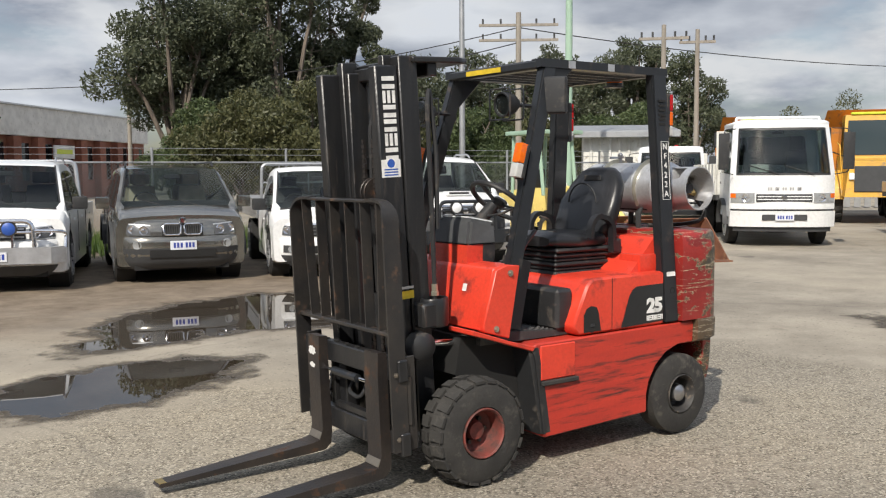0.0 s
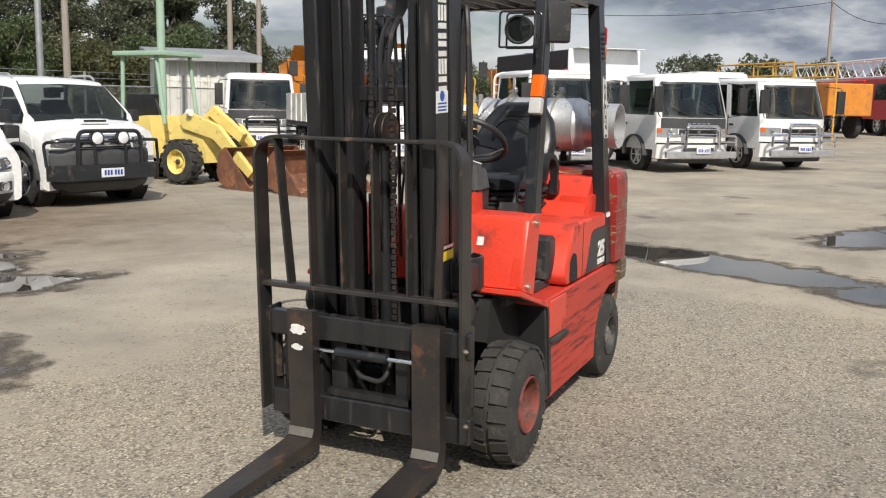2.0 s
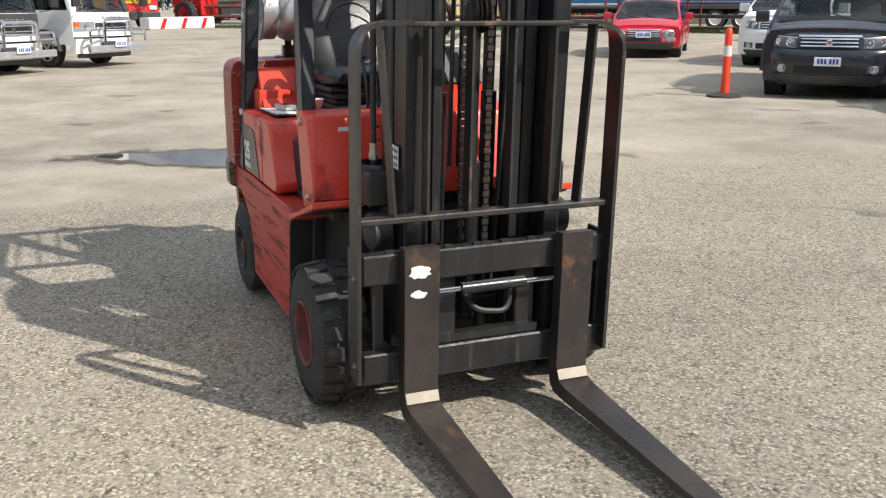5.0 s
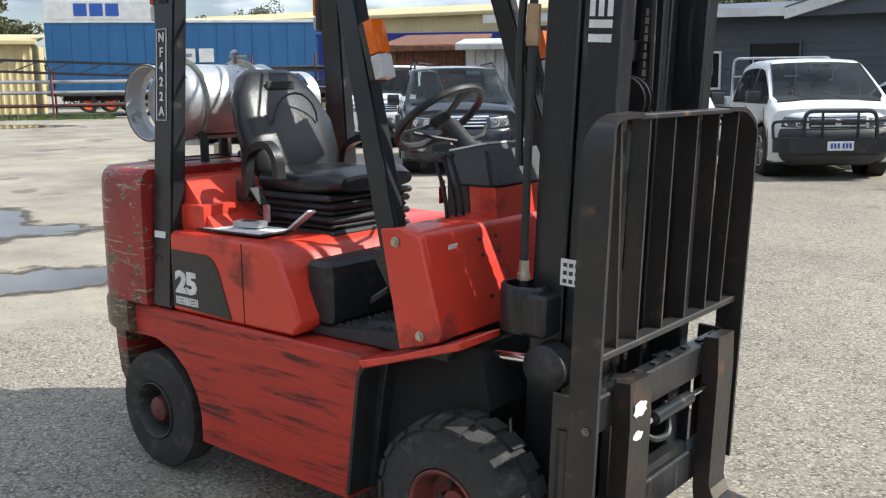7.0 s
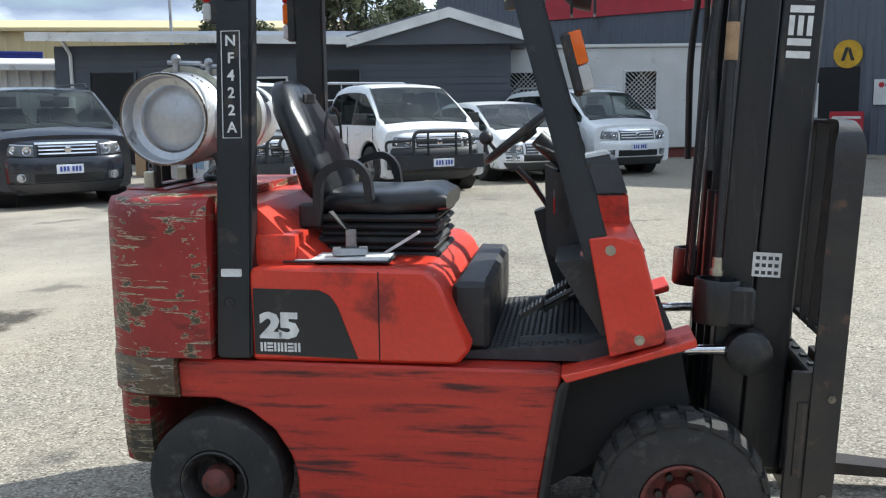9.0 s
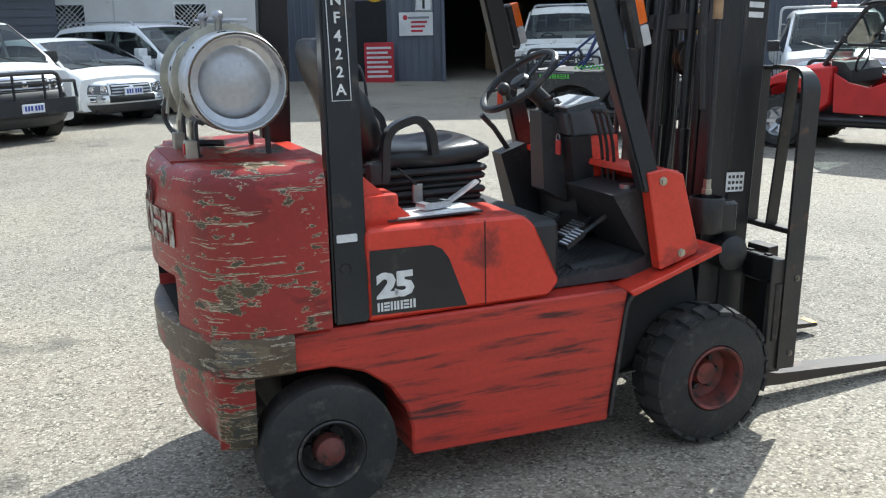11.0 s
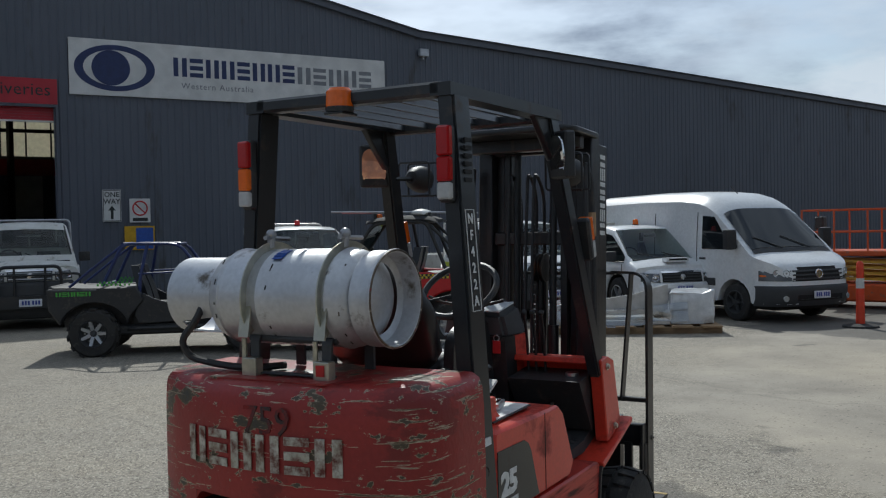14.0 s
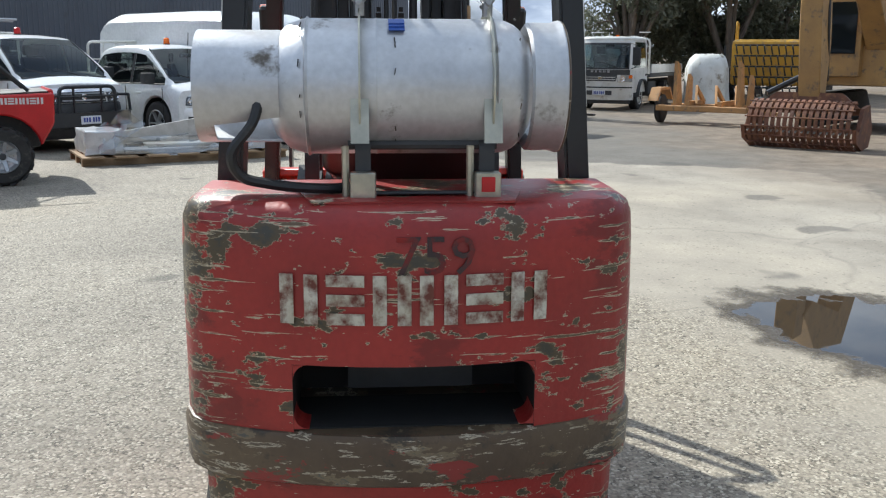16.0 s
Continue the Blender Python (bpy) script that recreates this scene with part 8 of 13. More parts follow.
        skin("corner_lamp", 0.90 * s, 0.99 * s, [zl + 0.10, zl + 0.19], ORANGE_LENS, hl, 0.024, 0.02)
        bm = B()
        tube(bm, [(math.cos(a) * (R + 0.10), s * (w * 0.96), R + math.sin(a) * (R + 0.10)) for a in [math.pi * k / 12 for k in range(13)]], 0, flat=(0.12, 0.015))
        part("mud_guard", bm, GREY_PLASTIC, o)
        road_wheel(o, 0.0, s * (w - 0.16), s, R, 0.24, OFF_WHITE, 6)
        for dy in (0.15, 0.42):
            road_wheel(o, -L, s * (w - dy), s, R, 0.24, OFF_WHITE, 6)
    gz = zf + 0.32
    gr = part("grille", box(B(), (fo - 0.02, -w * 0.52, gz), (fo + 0.028, w * 0.52, gz + 0.16), 0.01), GREY_PLASTIC, cab)
    for i in range(grille):
        part("grille_bar", box(B(), (fo + 0.024, -w * 0.5, gz + 0.04 + i * 0.06), (fo + 0.036, w * 0.5, gz + 0.06 + i * 0.06)), paint, gr)
    block_word("brand_word", 5, w * 0.62, 0.06, front_at(fo + 0.026, 0, gz + 0.27), SILVER, cab, "silver brand lettering", 0.8)
    part("badge", box(B(), (fo + 0.03, -0.05, gz + 0.05), (fo + 0.045, 0.05, gz + 0.13), 0.01), CHROME, gr)
    if front_dark:
        skin("front_panel", -0.92, 0.92, [zg - 0.22, zg - 0.1, zg + 0.02], GREY_PLASTIC, cab, 0.008)
    bp = skin("bumper", -1, 1, [zf - 0.20, zf - 0.17, zf - 0.05, zf + 0.08, zf + 0.12, zf + 0.13], paint, o, 0.075, 0.16)
    skin("bumper_gap", -0.99, 0.99, [zf + 0.125, zf + 0.165], CAST_DARK, bp, 0.02)
    skin("lower_shadow_panel", -0.93, 0.93, [zf - 0.30, zf - 0.19], GREY_PLASTIC, bp, 0.02)
    part("air_slot", box(B(), (fo + 0.07, -w * 0.42, zf - 0.06), (fo + 0.093, w * 0.42, zf + 0.06), 0.01), GREY_PLASTIC, bp)
    number_plate(o, front_at(fo + (0.10 if not bar else 0.26), 0, zf))
    if bar:
        mt = CHROME if bar == "alloy" else BLACK
        bb = part("bull_bar", box(B(), (fo + 0.12, -w * 0.97, zf - 0.17), (fo + 0.22, w * 0.97, zf - 0.02), 0.03, 2), SILVER if bar == "alloy" else BLACK, o, "alloy bull bar")
        part("bar_hoop", tube(B(), bend([(fo + 0.2, -0.45, zf + 0.05), (fo + 0.2, -0.43, zf + 0.56), (fo + 0.2, 0.43, zf + 0.56), (fo + 0.2, 0.45, zf + 0.05)], 0.12), 0.04, 8), mt, bb)
        for s in (1, -1):
            part("bar_wing", tube(B(), bend([(fo + 0.2, 0.44 * s, zf + 0.34), (fo + 0.2, w * 0.95 * s, zf + 0.34), (fo + 0.2, w * 0.95 * s, zf + 0.05)], 0.1), 0.03, 8), mt, bb)
            part("bar_rail", tube(B(), [(fo + 0.2, 0.44 * s, zf + 0.2), (fo + 0.2, w * 0.93 * s, zf + 0.2)], 0.022, 8), mt, bb)
        part("bar_rail", tube(B(), [(fo + 0.2, -0.44, zf + 0.3), (fo + 0.2, 0.44, zf + 0.3)], 0.025, 8), mt, bb)
    for y in (-0.1, 0.6):
        part("wiper", tube(B(), [(fo + 0.035, y, zg + 0.05), (front_x(0.5, zg + 0.24) + 0.03, y - 0.62, zg + 0.24)], 0.012, 5), PLASTIC, cab)
    part("dash_paper", box(B(), (fo - 0.14, -w * 0.62, zg + 0.10), (fo - 0.132, -w * 0.28, zg + 0.26)), WHITE_DECAL, cab) if grille > 1 else None
    if roof_bar:
        part("roof_bar", tube(B(), bend([(0.2, -w * 0.8, zc), (0.2, -w * 0.8, zc + 0.14), (0.2, w * 0.8, zc + 0.14), (0.2, w * 0.8, zc)], 0.04), 0.03, 8), WHITE_PAINT, o)
    if beacon:
        bc = part("beacon", lathe(B(), (0.1, 0.15, zc - 0.01), (0, 0, 1), [(0, 0.07), (0.04, 0.07), (0.04, 0.06), (0.13, 0.055), (0.14, 0)], 14), ORANGE_LENS if beacon is True else SIGNAL_RED, o)
    end = -L - (body_len or 1.6)
    for s in (1, -1):
        part("chassis_rail", box(B(), (end, s * 0.42 - 0.05, 0.62), (xb + 0.6, s * 0.42 + 0.05, 0.82)), CAST_DARK, o)
    part("fuel_tank", box(B(), (-2.2, w * 0.45, 0.40), (-1.3, w * 0.85, 0.78), 0.05, 2), GREY_PLASTIC, o)
    x0 = xb - 0.16
    if body in ("tray", "rack"):
        tm = OFF_WHITE if body == "rack" else SILVER
        part("tray_floor", box(B(), (end, -w * 1.06, 0.90), (x0, w * 1.06, 1.02), 0.01), GREY_PLASTIC, o)
        for s in (1, -1):
            part("drop_side", box(B(), (end, s * w * 1.05 - 0.02, 1.02), (x0 - 0.1, s * w * 1.05 + 0.02, 1.28), 0.006), tm, o)
            rk = part("head_frame", tube(B(), bend([(x0, s * w, 1.0), (x0, s * w, zc + 0.02), (x0, s * w * 0.35, zc + 0.10)], 0.16), 0.03, 8), OFF_WHITE, o)
            for i in range(6):
                part("rung", tube(B(), [(x0, s * w, 1.2 + i * 0.2), (x0, s * w * 0.62, 1.2 + i * 0.2)], 0.016, 6), OFF_WHITE, rk)
            part("rung_post", tube(B(), [(x0, s * w * 0.62, 1.0), (x0, s * w * 0.62, zc + 0.05)], 0.02, 6), OFF_WHITE, rk)
        part("cross_rail", tube(B(), [(x0, -w * 0.8, zc + 0.06), (x0, w * 0.8, zc + 0.06)], 0.03, 8), OFF_WHITE, o)
    elif body == "tipper":
        part("tipper_floor", box(B(), (end, -w * 1.06, 0.92), (x0, w * 1.06, 1.04)), GREY_PLASTIC, o)
        for s in (1, -1):
            sd = part("tipper_side", box(B(), (end, s * w * 1.05 - 0.025, 1.04), (x0, s * w * 1.05 + 0.025, 1.75), 0.006), OFF_WHITE, o)
            for i in range(7):
                x = x0 - 0.2 - i * (x0 - end - 0.3) / 7
                part("rib", box(B(), (x - 0.03, s * w * 1.08 - 0.02, 1.04), (x + 0.03, s * w * 1.08 + 0.025, 1.74)), OFF_WHITE, sd)
        part("tipper_front", box(B(), (x0 - 0.05, -w * 1.06, 1.04), (x0, w * 1.06, zc - 0.1), 0.01), OFF_WHITE, o)
    elif body == "box":
        part("box_floor", box(B(), (end, -w * 1.10, 0.92), (x0, w * 1.10, 1.04)), GREY_PLASTIC, o)
        part("box_front", box(B(), (x0 - 0.06, -w * 1.12, 1.04), (x0, w * 1.12, 1.04 + body_h), 0.03), box_mat or WHITE_PAINT, o)
        part("box_body", box(B(), (end, -w * 1.10, 1.04), (x0 - 0.064, w * 1.10, 1.02 + body_h), 0.03), side_mat or box_mat or WHITE_PAINT, o)
        part("roof_cap", box(B(), (x0 - 0.06, -w * 1.0, 1.04 + body_h), (x0 + 0.5, w * 1.0, 1.04 + body_h + 0.0 + 0.02), 0.005), box_mat or WHITE_PAINT, o)
    return o


CURTAIN = make("black_curtain", (0.018, 0.018, 0.022), 0.55, second=(0.03, 0.03, 0.035), scale=2, stretch=(4, 4, 0.3))
truck(at(-14.8, -8.7, 47), "white tipper truck with slotted grille and beacon bar", w=1.07, zc=2.58, L=3.9, R=0.44, zf=0.62, grille=2, body="tipper", roof_bar=True, lights_low=False)
truck(at(-16.55, -5.25, 39), "white crew cab truck with alloy bull bar and tray", w=0.94, zc=2.22, crew=True, L=3.6, R=0.40, zf=0.58, bar="alloy", body="tray", beacon="red")
truck(at(-19.2, -3.27, 46), "white truck with alloy bull bar and ladder frame", w=0.97, zc=2.18, L=3.3, R=0.37, zf=0.52, bar="alloy", body="rack", grille=1, front_dark=True)
truck(at(-21.05, -1.27, 46), "white crew cab truck with bull bar", w=0.95, zc=2.12, crew=True, L=3.3, R=0.37, zf=0.52, bar="alloy", body="tray")
truck(at(-18.5, -15.05, 42), "white truck with black bull bar behind a loader", w=1.0, zc=2.22, L=3.5, R=0.39, zf=0.52, bar="black", body="tipper", beacon="red", front_dark=True)
truck(at(-24.4, -6.2, 44), "curtain sided truck with white front wall and black sides", w=1.1, zc=2.3, L=4.6, R=0.44, body="box", body_h=2.15, side_mat=CURTAIN, body_len=2.4)
truck(at(-34.5, -4.8, 44), "white box truck in the back row", w=1.05, zc=2.3, L=4.2, body="box", body_h=1.7, box_mat=OFF_WHITE)
truck(at(-29.5, -4.3, 44), "white cab truck with a yellow ramp in the back row", w=1.05, zc=2.5, L=4.2, body="tray", beacon=True)
truck(at(23.6, -6.5, 150), "old white truck with dark grille and rails by the trees", OFF_WHITE, w=0.88, zc=1.98, L=3.2, R=0.38, zf=0.50, body="tray", front_dark=True, beacon=True, grille=2)


# ---- buildings ----
LIGHT_SHEET = make("translucent_sheet", (0.62, 0.58, 0.44), 0.5)
LIGHT_SHEET.node_tree.nodes["Principled BSDF"].inputs["Transmission Weight"].default_value = 0.75
LIGHT_SHEET.node_tree.nodes["Principled BSDF"].inputs["Roughness"].default_value = 0.9
DARK_CLAD = make("dark_cladding", (0.108, 0.120, 0.148), 0.40, second=(0.094, 0.105, 0.131), scale=0.8, stretch=(1, 1, 0.3), dirt=0.1, dirt_colour=(0.07, 0.07, 0.07))
GREY_BOARD = make("grey_weatherboard", (0.075, 0.083, 0.098), 0.55, second=(0.062, 0.069, 0.082), scale=1.2, each=0.06)
WHITE_TRIM = make("white_trim", (0.74, 0.73, 0.70), 0.5, scale=2, dirt=0.1, dirt_colour=(0.4, 0.38, 0.33))
PORTABLE_WHITE = make("site_office_white", (0.66, 0.65, 0.62), 0.5, second=(0.58, 0.57, 0.54), scale=1.5, dirt=0.12, dirt_colour=(0.35, 0.32, 0.28))
CREAM = make("cream_sheet", (0.62, 0.50, 0.26), 0.5, second=(0.55, 0.45, 0.24), scale=1, stretch=(1, 1, 0.3))
BRICK = make("red_brick", (0.27, 0.10, 0.06), 0.8, second=(0.20, 0.075, 0.05), scale=3, each=0.15)
SIGN_RED = make("sign_red", (0.46, 0.02, 0.035), 0.4, scale=2)
SIGN_WHITE = make("sign_white", (0.72, 0.72, 0.70), 0.45, scale=2)
SIGN_NAVY = make("sign_navy", (0.02, 0.035, 0.12), 0.45)
SIGN_GREY = make("sign_grey", (0.22, 0.23, 0.25), 0.45)
SIGN_YELLOW = make("sign_yellow", (0.66, 0.38, 0.01), 0.45)
BLUE_TARP = make("blue_tarp", (0.025, 0.12, 0.28), 0.5, second=(0.02, 0.10, 0.24), scale=1.2, stretch=(2, 2, 0.4))
DEEP_BLUE = make("deep_blue_tarp", (0.012, 0.025, 0.22), 0.45, second=(0.010, 0.02, 0.18), scale=1.2, stretch=(2, 2, 0.4))
GALV = make("galvanised", (0.42, 0.43, 0.44), 0.45, metal=0.6, second=(0.34, 0.35, 0.36), scale=3)
RACK_RED = make("rack_oxide_red", (0.16, 0.035, 0.028), 0.7, second=(0.11, 0.03, 0.025), scale=3)
POLE_WOOD = make("weathered_pole", (0.30, 0.27, 0.23), 0.85, second=(0.22, 0.20, 0.17), scale=2, stretch=(6, 6, 0.5))
POLE_GREEN = make("pale_green_pole", (0.33, 0.47, 0.36), 0.55, second=(0.28, 0.41, 0.31), scale=2)
CABLE = make("cable", (0.03, 0.03, 0.03), 0.7)
TENT = make("white_membrane", (0.74, 0.74, 0.73), 0.5, scale=0.5)
FILM = clear_glass("plastic_film", (0.72, 0.74, 0.76))
FILM.node_tree.nodes["Glossy BSDF"].inputs["Roughness"].default_value = 0.25
for nd in FILM.node_tree.nodes:
    if nd.type == "MATH" and nd.operation == "MULTIPLY_ADD":
        nd.inputs[2].default_value = 0.32
WRAP = make("plastic_wrap", (0.70, 0.71, 0.72), 0.22, second=(0.58, 0.59, 0.60), scale=9, coat=0.3)
CONE_RED = make("post_orange", (0.75, 0.06, 0.02), 0.45)

WA, WD = Vector((8.0, 21.5, 0.1)), Vector((math.cos(radians(-30)), math.sin(radians(-30)), 0))
WN = Vector((WD.y, -WD.x, 0))  # towards the yard


def on_wall(a, z, off=0.0):
    return WA + WD * a + WN * off + Vector((0, 0, z))


def roof_z(a):
    pts = [(-16, 7.6), (-1, 11.2), (15.5, 7.86), (45, 6.2)]
    for (a0, z0), (a1, z1) in zip(pts, pts[1:]):
        if a <= a1:
            return z0 + (z1 - z0) * (a - a0) / (a1 - a0)
    return 6.2


def warehouse():
    o = thing("warehouse", Matrix.Identity(4), "dark grey ribbed steel warehouse with a roller door", "warehouse", kind="structure")
    # ribbed front sheets, cut out round the door
    bm = B()
    pitch = 0.20
    a = -16.0
    cols = []
    while a < 45.0:
        for da, off in ((0.0, 0.0), (0.13, 0.0), (0.15, 0.020), (0.18, 0.020)):
            cols.append((a + da, off))
        a += pitch
    cols.append((45.0, 0.0))
    prev = None
    for a, off in cols:
        z0 = 5.0 if -0.3 < a < 4.62 else 0.0
        if prev and prev[2] != z0:
            prev = (prev[0], prev[1], z0, bm.verts.new(on_wall(prev[0], z0, prev[1])), bm.verts.new(on_wall(prev[0], roof_z(prev[0]), prev[1])))
        v0, v1 = bm.verts.new(on_wall(a, z0, off)), bm.verts.new(on_wall(a, roof_z(a), off))
        if prev:
            bm.faces.new((prev[3], v0, v1, prev[4]))
        prev = (a, off, z0, v0, v1)
    front = part("front_wall", bm, DARK_CLAD, o, smooth=0)
    # inner lining, sides, back and roof
    bm = B()
    for a0, a1, z0 in ((-16, -0.3, 0), (4.62, 45, 0), (-0.3, 4.62, 5.0)):
        p = [on_wall(a0, z0, -0.06), on_wall(a1, z0, -0.06)]
        top = [on_wall(x, roof_z(x), -0.06) for x in sorted({a1, a0, *[v for v in (-1, 15.5) if a0 < v < a1]}, reverse=True)]
        bm.faces.new([bm.verts.new(v) for v in p + top])
    part("lining", bm, DARK_CLAD, o, smooth=0)
    bm = B()
    depth = 26.0
    for a in (-16, 45):
        bm.faces.new([bm.verts.new(v) for v in (on_wall(a, 0, 0), on_wall(a, roof_z(a), 0), on_wall(a, roof_z(a), -depth), on_wall(a, 0, -depth))])
    part("end_wall", bm, DARK_CLAD, o, smooth=0)
    bm = B()
    for a0, a1, z0, z1 in ((-16, 0.6, 0, None), (0.6, 9.0, 0, 5.75), (0.6, 9.0, 7.55, None), (9.0, 45, 0, None)):
        p = [on_wall(a0, z0, -depth), on_wall(a1, z0, -depth)]
        top = [on_wall(x, z1 or roof_z(x), -depth) for x in sorted({a0, a1, *[v for v in (-1, 15.5) if a0 < v < a1 and not z1]}, reverse=True)]
        bm.faces.new([bm.verts.new(v) for v in p + top])
    part("back_wall", bm, DARK_CLAD, o, smooth=0)
    bm = B()
    for a0, a1 in ((-16, -1), (-1, 15.5), (15.5, 45)):
        bm.faces.new([bm.verts.new(v) for v in (on_wall(a0, roof_z(a0) + 0.02, 0.25), on_wall(a1, roof_z(a1) + 0.02, 0.25), on_wall(a1, roof_z(a1) + 0.02, -depth), on_wall(a0, roof_z(a0) + 0.02, -depth))])
    part("roof", bm, DARK_CLAD, o, smooth=0)
    for a0, a1 in ((-16, -1), (-1, 15.5), (15.5, 45)):
        part("barge_flashing", tube(B(), [on_wall(a0, roof_z(a0) - 0.06, 0.10), on_wall(a1, roof_z(a1) - 0.06, 0.10)], 0, flat=(0.05, 0.12)), DARK_CLAD, front)
    # door frame and the loading bay behind it
    part("door_frame", tube(B(), [on_wall(-0.36, 0, 0.03), on_wall(-0.36, 5.02, 0.03), on_wall(4.68, 5.02, 0.03), on_wall(4.68, 0, 0.03)], 0, flat=(0.08, 0.05)), DARK_CLAD, o)
    for k in range(5):
        part("curtain_slat", tube(B(), [on_wall(-0.3, 4.69 + k * 0.075, -0.12), on_wall(4.62, 4.69 + k * 0.075, -0.12)], 0, flat=(0.012, 0.035)), SIGN_RED, o, "red roller door slat")
    part("bottom_bar", tube(B(), [on_wall(-0.3, 4.63, -0.12), on_wall(4.62, 4.63, -0.12)], 0, flat=(0.025, 0.022)), SIGN_WHITE, o, "pale bottom bar of the roller door")
    up_, deep = Vector((0, 0, 1)), Vector((0, 0, 1)).cross(WD)
    # raised store along one side, running back into the shed
    edge_a = lambda d: -0.15 + 0.2 * d
    deck = B()
    for d0, d1 in ((0.4, 9.0), (9.0, 17.0), (17.0, 24.0)):
        bm8 = [on_wall(edge_a(d0), 3.98, -d0), on_wall(edge_a(d1), 3.98, -d1), on_wall(-9, 3.98, -d1), on_wall(-9, 3.98, -d0)]
        hull8(deck, bm8, [v + up_ * 0.05 for v in bm8])
    part("mezzanine_deck", deck, GREY_PLASTIC, o)
    part("edge_beam", tube(B(), [on_wall(edge_a(0.4), 3.86, -0.4), on_wall(edge_a(24), 3.86, -24)], 0, flat=(0.04, 0.16)), GALV, o, "grey steel edge beam")
    for d in (4.5, 9.5, 15.5, 15.9, 23.5):
        part("column", tube(B(), [on_wall(edge_a(d), 0, -d), on_wall(edge_a(d), 3.8, -d)], 0, flat=(0.06, 0.06)), GALV if d > 12 else GREY_PLASTIC, o)
    for z in (4.5, 4.98):
        part("mezzanine_rail", tube(B(), [on_wall(edge_a(1) - 0.05, z, -1), on_wall(edge_a(24) - 0.05, z, -24)], 0.025, 6), GREY_PLASTIC, o)
    for k in range(12):
        d = 1.0 + k * 2.05
        part("rail_post", tube(B(), [on_wall(edge_a(d) - 0.05, 4.0, -d), on_wall(edge_a(d) - 0.05, 5.0, -d)], 0.025, 6), GREY_PLASTIC, o)
    rnd = random.Random(17)
    for k in range(16):
        d, wd, ht = 3.0 + k * 1.3, rnd.uniform(0.4, 1.0), rnd.uniform(0.25, 0.95)
        base = on_wall(edge_a(d) - 0.5 - wd, 4.03, -d)
        part("stored_goods", box(B(), (0, 0, 0), (wd, rnd.uniform(0.4, 0.9), ht), 0.04, 2), (GREY_PLASTIC, BLACK, CAST_DARK, TIMBER, GREY_PLASTIC)[k % 5], o).data.transform(facing(base, WD, deep))
    part("store_panel", box(B(), (0, -0.02, 0), (1.3, 0.02, 1.2), 0.006), TIMBER, o).data.transform(facing(on_wall(edge_a(24) - 1.2, 4.03, -24), WD, deep))
    # translucent strip high in the rear wall, with mullions and a rail
    for k in range(7):
        part("light_panel", box(B(), (0.03, -0.01, 0), (1.17, 0.01, 1.8), 0.004), LIGHT_SHEET, o, "cream translucent wall sheet").data.transform(facing(on_wall(0.6 + k * 1.2, 5.75, -depth), WD, deep))
        part("mullion", tube(B(), [on_wall(0.6 + k * 1.2, 5.75, -depth + 0.04), on_wall(0.6 + k * 1.2, 7.55, -depth + 0.04)], 0, flat=(0.03, 0.03)), GREY_PLASTIC, o)
    part("girder", tube(B(), [on_wall(0.4, 7.0, -depth + 0.5), on_wall(9.2, 7.0, -depth + 0.5)], 0, flat=(0.06, 0.09)), BLACK, o)
    part("post", tube(B(), [on_wall(5.75, 0, -depth + 1.2), on_wall(5.75, 9.0, -depth + 1.2)], 0, flat=(0.12, 0.12)), BLACK, o)
    part("white_door", box(B(), (5.95, -0.03, 2.3), (7.3, 0.0, 4.72), 0.01), SIGN_WHITE, o, "white inner door").data.transform(facing(on_wall(0, 0, -depth + 0.3), WD, deep))
    part("red_panel", box(B(), (5.2, -0.03, 4.76), (8.8, 0.0, 5.6), 0.01), SIGN_RED, o, "dark red wall panel").data.transform(facing(on_wall(0, 0, -depth + 0.2), WD, deep))
    # a bench, crates and a small slatted rack on the floor of the bay
    part("box_stack", box(B(), (0, 0, 0), (0.95, 0.7, 1.35), 0.02), TIMBER, o).data.transform(facing(on_wall(0.15, 0, -6.5), WD, deep))
    for k in range(6):
        part("rack_slat", box(B(), (0, 0, 0.45 + k * 0.13), (0.32, 0.3, 0.50 + k * 0.13), 0.008), SIGN_GREY, o).data.transform(facing(on_wall(1.2, 0, -4.2), WD, deep))
    part("rack_body", box(B(), (-0.02, 0.03, 0), (0.34, 0.34, 1.3), 0.01), BLACK, o).data.transform(facing(on_wall(1.2, 0, -4.2), WD, deep))
    part("bench", box(B(), (2.6, 0, 0), (4.6, 0.9, 0.95), 0.03), CAST_DARK, o).data.transform(facing(on_wall(0, 0, -9), WD, deep))
    return o


warehouse()


def wall_sign(name, a0, a1, z0, z1, mat_, label, off=0.06, category="sign"):
    o = thing(name, facing(on_wall((a0 + a1) / 2, (z0 + z1) / 2, off), WD, (0, 0, 1)), label, category)
    w, h = a1 - a0, z1 - z0
    part("board", box(B(), (-w / 2, -h / 2, -0.02), (w / 2, h / 2, 0.02), 0.006), mat_, o)
    return o, w, h


